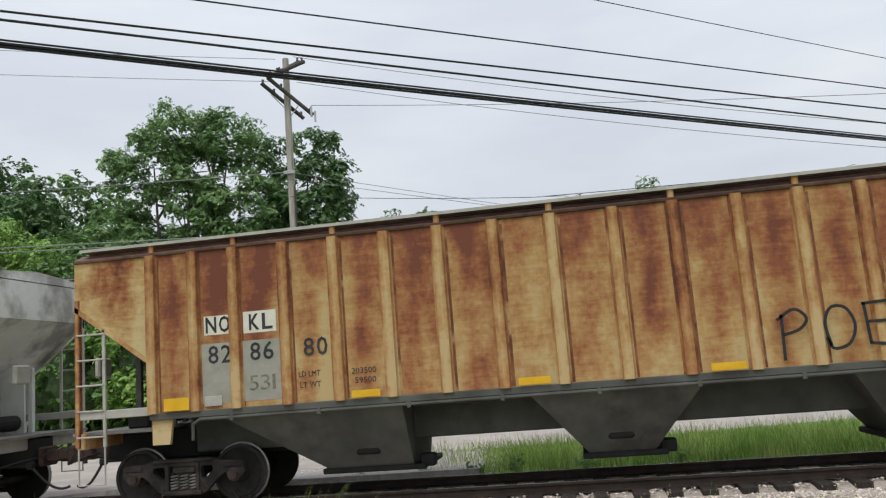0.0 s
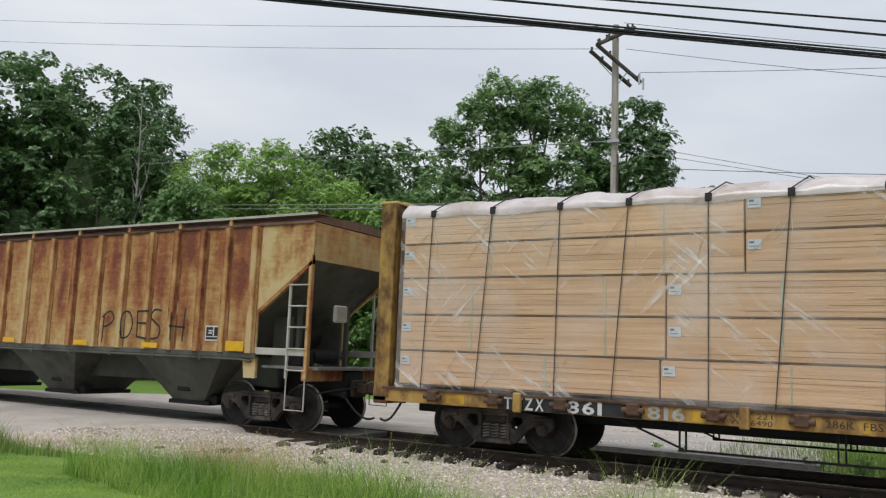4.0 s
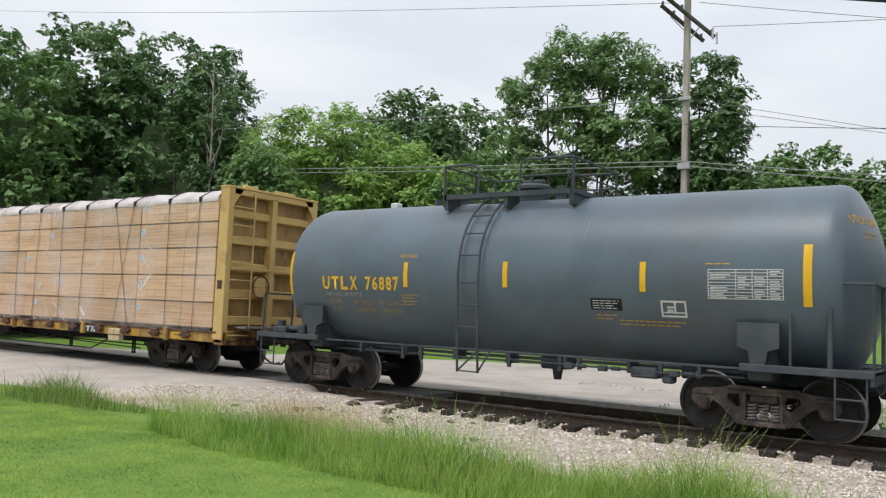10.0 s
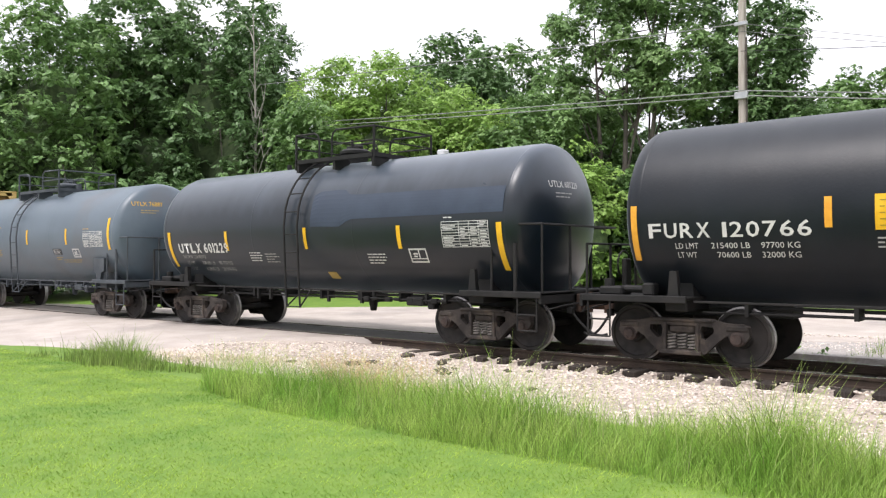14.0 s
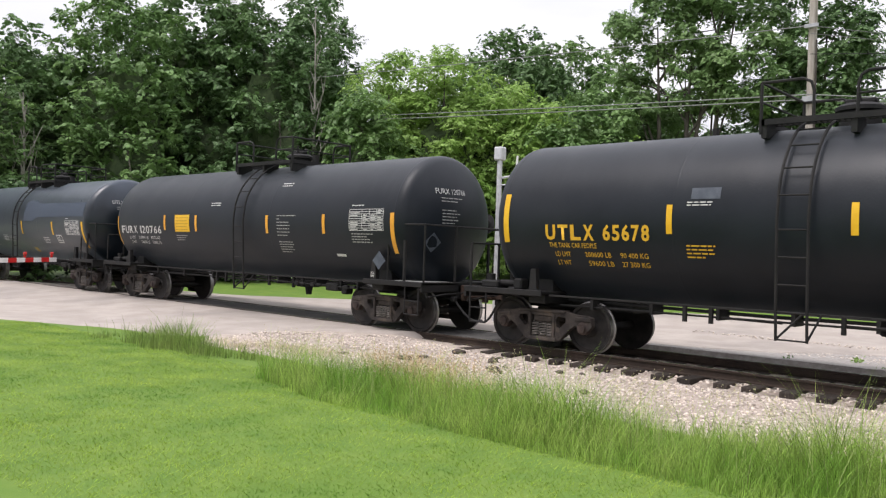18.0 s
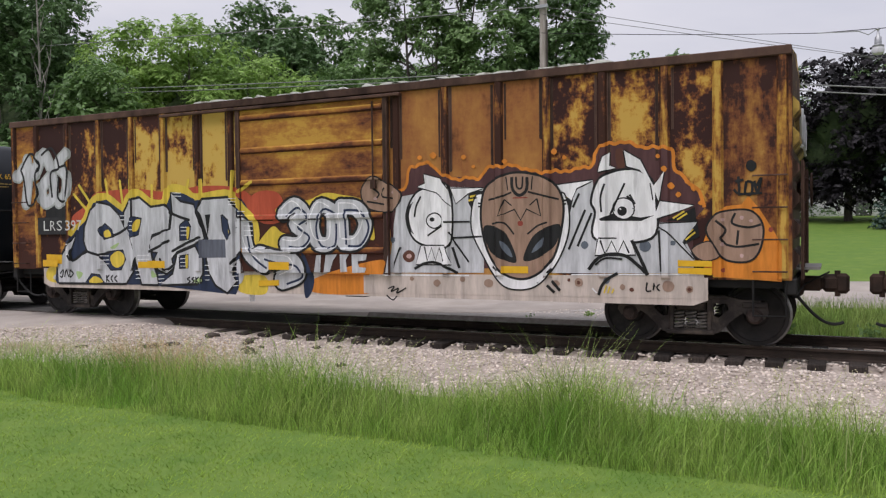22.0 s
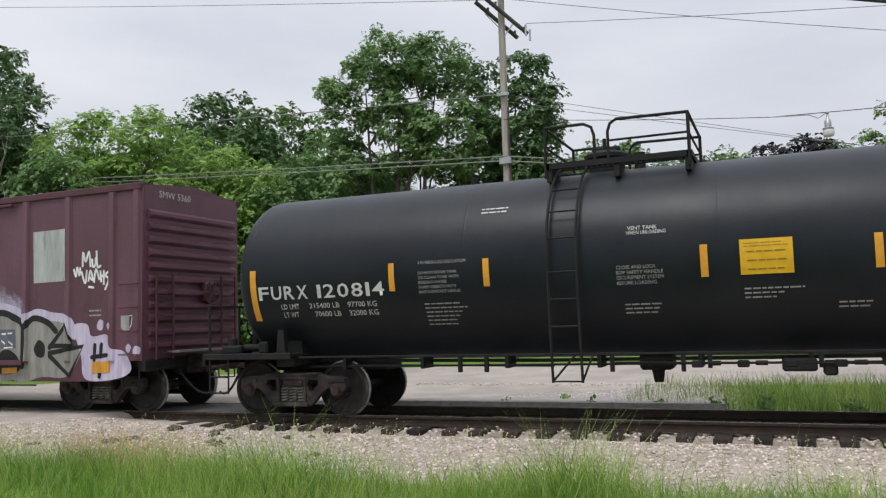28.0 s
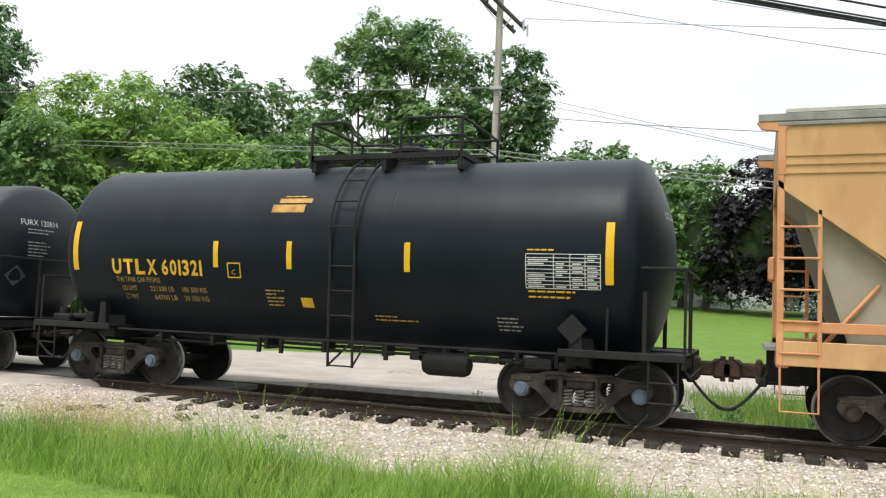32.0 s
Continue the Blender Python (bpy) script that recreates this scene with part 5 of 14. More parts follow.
def streaked_rust(name, cream, ochre, rust, dark, bias, centre, top, spread, fine=(2.6, 2.6, 13.0), broad=(1.9, 1.9, 1.0), gain=1.0, rough=0.75, spec=0.2):
    """Faded paint that rusts through in soft tall patches with fine level streaks, different on each panel."""
    m = bpy.data.materials.new(name)
    m.use_nodes = True
    n, l = m.node_tree.nodes, m.node_tree.links
    p = n["Principled BSDF"]
    p.inputs["Specular IOR Level"].default_value = spec
    t, oi = n.new("ShaderNodeTexCoord"), n.new("ShaderNodeObjectInfo")
    off, ad = n.new("ShaderNodeVectorMath"), n.new("ShaderNodeVectorMath")
    off.operation = "SCALE"
    off.inputs[0].default_value = (41.0, 13.0, 29.0)
    l.new(oi.outputs["Random"], off.inputs["Scale"])
    l.new(t.outputs["Object"], ad.inputs[0])
    l.new(off.outputs[0], ad.inputs[1])

    def tex(scale, detail, rough=0.6):
        mp = n.new("ShaderNodeMapping")
        mp.inputs["Scale"].default_value = scale
        l.new(ad.outputs[0], mp.inputs["Vector"])
        q = n.new("ShaderNodeTexNoise")
        q.inputs["Scale"].default_value, q.inputs["Detail"].default_value, q.inputs["Roughness"].default_value = 1.0, detail, rough
        l.new(mp.outputs[0], q.inputs["Vector"])
        return q.outputs["Fac"]

    def calc(op, a, b):
        q = n.new("ShaderNodeMath")
        q.operation = op
        for i, v in enumerate((a, b)):
            if isinstance(v, (int, float)):
                q.inputs[i].default_value = v
            else:
                l.new(v, q.inputs[i])
        return q.outputs[0]

    def centred(src, k, c=0.5):
        return calc("MULTIPLY", calc("SUBTRACT", src, c), k)
    sp = n.new("ShaderNodeSeparateXYZ")
    l.new(t.outputs["Generated"], sp.inputs[0])
    edge = calc("ABSOLUTE", calc("SUBTRACT", sp.outputs["X"], 0.5), 0.0)
    fac = calc("ADD", centred(tex(broad, 6.0, 0.62), 1.7), bias)
    fac = calc("ADD", fac, centred(tex(fine, 5.0, 0.7), 0.55))
    fac = calc("ADD", fac, centred(tex((11.0, 11.0, 16.0), 3.0), 0.35))
    fac = calc("ADD", fac, centred(edge, -centre, 0.28))
    fac = calc("ADD", fac, centred(sp.outputs["Z"], top, 0.42))
    fac = calc("ADD", fac, centred(oi.outputs["Random"], spread))
    fac = calc("ADD", centred(fac, gain), 0.5)
    r = n.new("ShaderNodeValToRGB")
    e = r.color_ramp.elements
    e[0].position, e[0].color, e[1].position, e[1].color = 0.18, (*cream, 1), 0.92, (*dark, 1)
    for pos, c in ((0.38, ochre), (0.56, tuple(0.45 * u + 0.55 * v for u, v in zip(ochre, rust))), (0.72, rust)):
        x = e.new(pos)
        x.color = (*c, 1)
    l.new(fac, r.inputs["Fac"])
    l.new(r.outputs["Color"], p.inputs["Base Color"])
    p.inputs["Roughness"].default_value = rough
    bp = n.new("ShaderNodeBump")
    bp.inputs["Strength"].default_value, bp.inputs["Distance"].default_value = 0.15, 0.02
    l.new(tex((12.0, 12.0, 14.0), 4.0), bp.inputs["Height"])
    l.new(bp.outputs[0], p.inputs["Normal"])
    return m


BEIGE = streaked_rust("rusty_beige_paint", (0.47, 0.345, 0.17), (0.42, 0.25, 0.10), (0.275, 0.102, 0.045), (0.165, 0.056, 0.034), 0.51, 0.75, 0.35, 0.3, (1.7, 1.7, 11.0))
BEIGE_END = streaked_rust("faded_beige_paint", (0.52, 0.40, 0.21), (0.46, 0.30, 0.13), (0.27, 0.10, 0.042), (0.12, 0.042, 0.027), 0.26, 0.2, 0.5, 0.1)
BEIGE_RIB = streaked_rust("beige_rib_paint", (0.49, 0.35, 0.18), (0.43, 0.255, 0.105), (0.28, 0.11, 0.045), (0.13, 0.046, 0.028), 0.52, -0.7, 0.25, 0.35, (14.0, 14.0, 4.0))
ROOF_RUST = rust_paint("dark_roof_rust", (0.12, 0.06, 0.04), (0.18, 0.10, 0.07), (0.05, 0.03, 0.022), (0.09, 0.05, 0.035), 0.5)
HOPPER_GREY = surf("grimy_green_grey", (0.070, 0.072, 0.063), (0.108, 0.108, 0.094), 1.4, 0.8, bump=0.1, third=(0.055, 0.053, 0.046), third_scale=0.8)
PALE_STEEL = surf("pale_painted_steel", (0.36, 0.34, 0.30), (0.46, 0.44, 0.40), 3.0, 0.7, bump=0.1)
WHITE_GREY = surf("dirty_white_paint", (0.64, 0.65, 0.63), (0.76, 0.76, 0.74), 1.5, 0.6, bump=0.08, third=(0.30, 0.29, 0.27), third_scale=0.8)
TAN = surf("orange_tan_paint", (0.47, 0.27, 0.125), (0.55, 0.33, 0.155), 1.2, 0.6, bump=0.06, stretch=(2.0, 2.0, 0.6), third=(0.36, 0.19, 0.085), third_scale=0.9, t_low=0.52, t_high=0.75)
TAN_SHEET = surf("greyish_tan_sheet", (0.30, 0.26, 0.20), (0.37, 0.33, 0.26), 1.2, 0.7, bump=0.06)
TAN_POST = surf("rusty_orange_post", (0.50, 0.22, 0.10), (0.60, 0.30, 0.14), 3.0, 0.7, bump=0.1)
GALV_W = surf("walkway_steel", (0.20, 0.19, 0.18), (0.30, 0.29, 0.28), 4.0, 0.6, 0.4, 0.1)
WELD_EDGE = surf("weld_rust_and_shade", (0.12, 0.04, 0.022), (0.26, 0.11, 0.05), 3.0, 0.85, bump=0.2, third=(0.40, 0.25, 0.12), third_scale=1.4, t_low=0.55, t_high=0.65)
NB = dict(lip=PALE_STEEL, chord=ROOF_RUST, panel=BEIGE, end=BEIGE_END, rib=BEIGE_RIB, roof=ROOF_RUST, low=HOPPER_GREY, post=BEIGE_RIB, sheet=HOPPER_GREY, rail=PALE_STEEL, board=ROOF_RUST)
WB = dict(lip=PALE_STEEL, panel=WHITE_GREY, rib=WHITE_GREY, roof=WHITE_GREY, low=WHITE_GREY, post=PALE_STEEL, sheet=WHITE_GREY, rail=PALE_STEEL, board=GALV_W)
TB = dict(lip=PALE_STEEL, support=GALV_W, panel=TAN, rib=TAN, roof=GALV_W, low=TAN, post=TAN_POST, sheet=TAN_SHEET, rail=TAN_POST, board=GALV_W)


def side_of(y):
    return lambda x, z: (x, y, z)


def covered_hopper(u0, label, xa, xb, inset, slope, ribs, pal, z0=1.52, zt=4.15, tc=(), hoppers=(), zs=3.4, sill=1.42, zd=2.4):
    """xa, xb: the ends of the roof; inset: how far the lower side stands back from them; slope: z of the slanted cut."""
    car = new_car("covered_hopper", u0, label, "hopper car")
    a, b = xa - u0, xb - u0
    la, lb = a + inset, b - inset
    Y = 1.45
    edges = [la] + [r - u0 for r in ribs] + [lb]
    for sy in (-1, 1):
        for i in range(len(edges) - 1):
            if edges[i + 1] - edges[i] > 0.05:
                part("side_panel", Geo().box(edges[i], edges[i + 1], sy * (Y - 0.04), sy * Y, z0, zt), pal["panel"], car)
        for x, s in ((a, 1), (b, -1)):          # slanted end panels
            tri = [(x, zt), (x + s * inset, zt), (x + s * inset, slope), (x, zs)]
            part("end_panel", Geo().prism(tri, "y", sy * (Y - 0.04), sy * Y), pal.get("end", pal["panel"]), car)
            part("corner_plate", Geo().prism([(x, zs), (x + s * inset, slope), (x + s * inset, slope - 0.09), (x, zs - 0.09)], "y", sy * (Y - 0.06), sy * (Y + 0.02)), pal["rib"], car)
        for r in ribs:
            x = r - u0
            g = Geo().prism([(x - 0.115, sy * Y), (x - 0.115, sy * (Y + 0.006)), (x - 0.092, sy * (Y + 0.01)), (x - 0.075, sy * (Y + 0.07)), (x + 0.075, sy * (Y + 0.07)), (x + 0.092, sy * (Y + 0.01)), (x + 0.115, sy * (Y + 0.006)), (x + 0.115, sy * Y)], "z", z0, zt - 0.02)
            part("rib", g, pal["rib"], car)
            if pal is NB:                     # rust from the weld beside each rib, with the rib's shade painted in
                part("weld_rust", Geo().box(x + 0.115, x + 0.145 + 0.02 * math.sin(x * 7), sy * (Y - 0.002), sy * (Y + 0.003), z0 + 0.02, zt - 0.1), WELD_EDGE, car, "rusty weld line, darkened for the rib's shaded side")
        part("top_chord", Geo().box(a, b, sy * (Y - 0.02), sy * (Y + 0.03), zt - 0.03, zt + 0.03, 0.012), pal.get("chord", pal["roof"]), car)
        part("side_sill", Geo().box(la - 0.02, lb + 0.02, sy * (Y - 0.06), sy * (Y + 0.035), sill, z0 + 0.01, 0.01), pal["low"], car)
        pipe = Geo().tube([(la + 0.7, sy * 1.42, sill - 0.36), (la + 0.72, sy * 1.45, sill - 0.1), (la + 0.85, sy * 1.47, sill - 0.03), (lb - 0.4, sy * 1.47, sill - 0.03), (lb - 0.1, sy * 1.45, sill - 0.06)], 0.028, 7)
        part("train_line_pipe", pipe, pal["low"], car, "", True)
        for x in np.arange(la + 1.4, lb - 0.5, 1.45):
            part("pipe_clamp", Geo().box(x - 0.03, x + 0.03, sy * 1.45, sy * 1.50, sill - 0.08, sill + 0.02), pal["low"], car)
    part("roof_sheet", Geo().prism([(-1.47, zt + 0.02), (-1.2, zt + 0.14), (0, zt + 0.22), (1.2, zt + 0.14), (1.47, zt + 0.02)], "x", a, b), pal["roof"], car)
    # running boards over the roof
    for sy in (-1, 1):
        for k in range(3):
            y = sy * (0.98 + k * 0.16)
            part("running_board", Geo().box(a + 0.1, b + 0.05, y, y + sy * 0.13, zt + 0.17, zt + 0.195), pal["board"], car)
        part("board_edge", Geo().box(a + 0.1, b + 0.05, sy * 1.445, sy * 1.465, zt + 0.155, zt + 0.205), pal.get("lip", pal["board"]), car, "steel edge of the running board")
        for x in ([q - u0 for q in ribs[::2]] or list(np.arange(a + 0.6, b, 1.9))):
            part("board_support", Geo().box(x - 0.05, x + 0.05, sy * 1.36, sy * 1.44, zt + 0.02, zt + 0.17, 0.008), pal.get("support", pal["rib"]), car)
    for x in np.arange(a + 1.2, b - 3.2, 3.6):
        part("hatch", Geo().box(x, x + 3.0, -0.32, 0.32, zt + 0.18, zt + 0.30, 0.03), pal["roof"], car, "long roof hatch")
    # ends
    for x, s, t in ((a, 1, tc[0] - u0), (b, -1, tc[1] - u0)):
        sheet = Geo()
        sheet.add([(x + s * 0.02, -1.40, zs + 0.02), (x + s * 0.02, 1.40, zs + 0.02), (x + s * zd, 1.40, 1.45), (x + s * zd, -1.40, 1.45),
                   (x + s * 0.06, -1.40, zs + 0.02), (x + s * 0.06, 1.40, zs + 0.02), (x + s * (zd + 0.05), 1.40, 1.45), (x + s * (zd + 0.05), -1.40, 1.45)],
                  [(0, 1, 2, 3), (4, 7, 6, 5), (0, 3, 7, 4), (1, 5, 6, 2), (0, 4, 5, 1), (3, 2, 6, 7)])
        part("slope_sheet", sheet, pal["sheet"], car, "sloping end sheet")
        for sy in (-1, 1):
            part("web_plate", Geo().box(x + s * (inset - 0.42), x + s * (inset + 0.1), sy * 0.78, sy * 0.83, 1.29, 2.3), pal["sheet"], car, "grey upright web plate")
            part("web_post", Geo().box(x + s * (inset - 0.62), x + s * (inset - 0.52), sy * 0.76, sy * 0.85, 1.29, 2.55, 0.01), pal["sheet"], car)
        part("end_wall", Geo().box(x, x + s * 0.05, -1.42, 1.42, zs, zt), pal["panel"], car)
        part("end_sill", Geo().box(x, x + s * 0.16, -1.44, 1.44, 1.02, 1.28, 0.02), pal["post"], car)
        for sy in (-1, 1):
            part("corner_post", Geo().box(x, x + s * 0.09, sy * 1.38, sy * 1.47, 1.05, zs + 0.1, 0.01), pal["post"], car)
            part("ladder_rail", Geo().box(x + s * 0.50, x + s * 0.555, sy * 1.42, sy * 1.47, 1.05, zs - 0.42, 0.008), pal["rail"], car)
            part("side_beam", Geo().box(x + s * 0.05, x + s * inset, sy * 1.37, sy * 1.46, 1.50, 1.64, 0.01), pal["rail"], car)
            for k in range(5):
                z = 1.22 + k * 0.42
                if z < zs - 0.25:
                    part("rung", Geo().cyl((x + s * 0.04, sy * 1.475, z), (x + s * 0.53, sy * 1.475, z), 0.016, n=6), pal["rail"], car)
            q = Geo().tube([(x + s * 0.05, sy * 1.44, 1.05), (x + s * 0.05, sy * 1.44, 0.45), (x + s * 0.52, sy * 1.44, 0.45), (x + s * 0.52, sy * 1.44, 1.05)], 0.016, 6)
            part("sill_step", q, pal["rail"], car, "", True)
            part("bolster_plate", Geo().prism([(x + s * inset, 1.45), (x + s * (inset + 0.36), 1.45), (x + s * (inset + 0.30), 1.02), (x + s * inset, 1.02)], "y", sy * 1.36, sy * 1.43), pal.get("end", pal["panel"]), car)
            if pal is TB:
                part("strut", Geo().cyl((x + s * 0.55, sy * 1.3, 1.3), (x + s * 1.25, sy * 1.25, 2.15), 0.03, n=6), pal["rail"], car)
        part("end_platform", Geo().box(x - s * 0.15, x + s * 1.3, -1.3, 1.3, 1.24, 1.29), GALV_W, car)
        part("draft_sill", Geo().box(x - s * 0.1, t - s * -1.6, -0.3, 0.3, 0.72, 1.22, 0.02), FRAME, car)
        part("control_valve", Geo().box(x + s * 0.6, x + s * 1.0, -0.9, -0.5, 1.29, 1.62, 0.03), FRAME, car)
        part("air_reservoir", Geo().cyl((x + s * 0.8, -0.4, 1.5), (x + s * 0.8, 0.4, 1.5), 0.15, n=14), FRAME, car)
        part("brake_wheel_box", Geo().box(x - s * 0.1, x, -0.75, -0.35, 2.2, 2.55, 0.03), pal["rail"], car)
        add_coupler(car, x - s * 0.15, -s)
        add_truck(car, t)
    # hopper bottoms
    for h0, h1, b0, b1 in hoppers:
        h0, h1, b0, b1 = h0 - u0, h1 - u0, b0 - u0, b1 - u0
        vs = [(h0, -1.40, sill + 0.02), (h1, -1.40, sill + 0.02), (h1, 1.40, sill + 0.02), (h0, 1.40, sill + 0.02), (b0, -0.75, 0.40), (b1, -0.75, 0.40), (b1, 0.75, 0.40), (b0, 0.75, 0.40)]
        hp = part("hopper_bottom", Geo().add(vs, [(0, 1, 5, 4), (1, 2, 6, 5), (2, 3, 7, 6), (3, 0, 4, 7), (4, 5, 6, 7), (0, 3, 2, 1)]), pal["low"], car, "tapered hopper bottom")
        part("outlet_gate", Geo().box(b0 - 0.12, b1 + 0.2, -0.8, 0.8, 0.33, 0.42, 0.015).box(b1 + 0.1, b1 + 0.34, -0.72, -0.5, 0.36, 0.56, 0.02), FRAME, hp)
        part("gate_lock", Geo().box((b0 + b1) / 2 - 0.2, (b0 + b1) / 2 + 0.2, -0.95, -0.85, 0.62, 0.78, 0.03), FRAME, hp)
    part("centre_sill", Geo().box(tc[0] - u0, tc[1] - u0, -0.55, 0.55, 0.80, 1.45, 0.03), HOPPER_GREY if pal is NB else FRAME, car)
    return car


RIBS = [-6.22, -5.47, -4.76, -3.90, -3.05, -2.2, -1.33, -0.45, 0.45, 1.40, 2.30, 3.22, 4.10, 4.97, 5.78, 6.59, 7.32, 8.1]
U = 1.0
car = covered_hopper(U, "rust-streaked beige covered hopper with black spray-painted letters", -7.62, 9.62, 1.36, 2.40, RIBS, NB, tc=(-5.95, 8.12), hoppers=[(-5.15, -2.1, -3.5, -2.1), (-0.15, 2.5, 0.72, 1.7), (4.5, 7.3, 5.25, 6.2)])
SIDE = side_of(-1.457)
PROUD = side_of(-1.532)
STENCIL = surf("black_stencil_paint", (0.02, 0.02, 0.022), (0.05, 0.05, 0.055), 5.0, 0.7, bump=0)
OLDSTENCIL = surf("weathered_stencil_paint", (0.10, 0.095, 0.08), (0.26, 0.23, 0.17), 9.0, 0.75, bump=0)
CREAM = surf("cream_paint_patch", (0.62, 0.58, 0.48), (0.72, 0.69, 0.60), 4.0, 0.7, bump=0.05)
GREYPATCH = surf("faded_grey_patch", (0.27, 0.26, 0.22), (0.36, 0.34, 0.29), 3.0, 0.75, bump=0.05)
flat_patch(car, "name_patch", -5.30 - U, -4.84 - U, 2.72, 3.03, CREAM, side_of(-1.454), "cream painted patch", nz=1)
flat_patch(car, "name_patch", -4.62 - U, -4.06 - U, 2.70, 3.05, CREAM, side_of(-1.454), "cream painted patch", nz=1)
for k, (x0, x1) in enumerate(((-5.38, -4.86), (-4.66, -4.0))):
    flat_patch(car, "number_patch", x0 - U, x1 - U, 1.62, 2.58, GREYPATCH, side_of(-1.4535), "faded grey patch", nz=1)
letters(car, "NO", 0.25, -5.27 - U, 2.76, STENCIL, SIDE, 0.42, 0.008)
letters(car, "KL", 0.25, -4.52 - U, 2.75, STENCIL, SIDE, 0.40, 0.008)
for txt, x in (("82", -5.24), ("86", -4.52), ("80", -3.62)):
    letters(car, txt, 0.28, x - U, 2.26, STENCIL, SIDE, 0.40, 0.004)
letters(car, "531", 0.24, -4.55 - U, 1.78, OLDSTENCIL, SIDE, 0.44)
letters(car, "LD LMT", 0.09, -3.72 - U, 1.93, STENCIL, SIDE, 0.36)
letters(car, "LT WT", 0.09, -3.70 - U, 1.76, STENCIL, SIDE, 0.34)
letters(car, "203500", 0.09, -2.85 - U, 1.92, STENCIL, SIDE, 0.40)
letters(car, "59500", 0.09, -2.80 - U, 1.77, STENCIL, SIDE, 0.34)
for u, w in ((-5.78, 0.44), (-2.62, 0.46), (0.0, 0.48), (2.82, 0.5), (5.2, 0.5), (7.75, 0.5)):
    h = 0.2 if u in (-5.78, 7.75) else 0.11
    flat_patch(car, "reflector", u - U - w / 2, u - U + w / 2, 1.55, 1.55 + h, YELLOW, PROUD, "yellow reflector plate", nz=1)
part("data_frame", Geo().box(-5.32 - U, -5.02 - U, -1.47, -1.452, 1.58, 1.74, 0.004), PALE_STEEL, car)
flat_patch(car, "data_box", 6.82 - U, 7.26 - U, 1.74, 2.06, STENCIL, SIDE, "black stencil box with white rules", nz=1)
white_box(car, side_of(-1.461), 6.82 - U, 7.26 - U, 1.74, 2.06)


def curve_pts(pts, closed=False, k=6):
    """A smooth line through a few points."""
    n, out = len(pts), []
    for i in range(n if closed else n - 1):
        p0, p1, p2, p3 = (pts[(i + d) % n] if closed else pts[max(0, min(n - 1, i + d))] for d in (-1, 0, 1, 2))
        for j in range(k):
            t = j / k
            out.append(tuple(0.5 * (2 * p1[c] + (p2[c] - p0[c]) * t + (2 * p0[c] - 5 * p1[c] + 4 * p2[c] - p3[c]) * t * t + (3 * p1[c] - p0[c] - 3 * p2[c] + p3[c]) * t ** 3) for c in (0, 1)))
    return out if closed else out + [tuple(pts[-1])]


def stroke(car, pts, width, mat, y, name="painted_line", closed=False, smooth=True, label=""):
    """A sprayed or brushed line on the side of a car, in the plane y."""
    q = curve_pts(pts, closed) if smooth else list(pts) + ([pts[0]] if closed else [])
    if closed and smooth:
        q.append(q[0])
    g, n = Geo(), len(q)
    for i, (x, z) in enumerate(q):
        xa, za = q[max(0, i - 1)]
        xb, zb = q[min(n - 1, i + 1)]
        d = math.hypot(xb - xa, zb - za) or 1
        nx_, nz_ = -(zb - za) / d * width / 2, (xb - xa) / d * width / 2
        g.v += [(x + nx_, y, z + nz_), (x - nx_, y, z - nz_)]
    g.f = [(2 * i, 2 * i + 2, 2 * i + 3, 2 * i + 1) for i in range(n - 1)]
    return part(name, g, mat, car, label)


SPRAY = surf("black_spray_paint", (0.016, 0.016, 0.018), (0.03, 0.03, 0.032), 6.0, 0.6, bump=0)


def lines(car, U, y, mat, width, *shapes, **kw):
    for s in shapes:
        stroke(car, [(a - U, b) for a, b in s], width, mat, y, **kw)


lines(car, U, -1.535, SPRAY, 0.045, [(3.60, 1.62), (3.62, 2.28)], [(3.55, 2.2), (3.8, 2.34), (3.96, 2.2), (3.85, 2.05), (3.62, 1.98)],
      [(4.25, 1.78), (4.2, 2.1), (4.3, 2.32), (4.5, 2.3), (4.6, 2.05), (4.5, 1.8), (4.28, 1.74), (4.2, 1.9)], [(4.75, 2.35), (4.78, 1.78)], [(4.72, 2.34), (5.1, 2.36)], [(4.78, 2.08), (5.05, 2.08)], [(4.76, 1.78), (5.1, 1.74)],
      [(5.52, 2.36), (5.3, 2.38), (5.2, 2.22), (5.35, 2.1), (5.5, 1.98), (5.46, 1.78), (5.22, 1.74)], [(5.83, 2.34), (5.85, 1.70)], [(6.26, 2.42), (6.22, 1.70)], [(5.78, 2.04), (6.3, 2.0)], name="spray_paint_stroke", label="black spray paint")

# grey-white hopper ahead of it and tan hopper at the train's end
covered_hopper(-17.9, "dirty white covered hopper at the head of the passing cars", -26.5, -9.35, 1.3, 2.4, [-25 + k * 1.2 for k in range(13)], WB, tc=(-24.9, -11.0), hoppers=[(-23.5, -20.5, -22.5, -21.5), (-19, -16.5, -18.3, -17.3), (-15, -12.4, -14.2, -13.2)], zt=4.1)
U = 161.6
car = covered_hopper(U, "smooth orange-tan covered hopper with a rusty end ladder", 153.05, 170.15, 2.2, 1.9, [], TB, z0=1.38, zt=4.3, tc=(154.9, 168.3), hoppers=[(157, 160, 158, 159), (161.5, 164.5, 162.5, 163.5)], sill=1.3, zs=3.55)
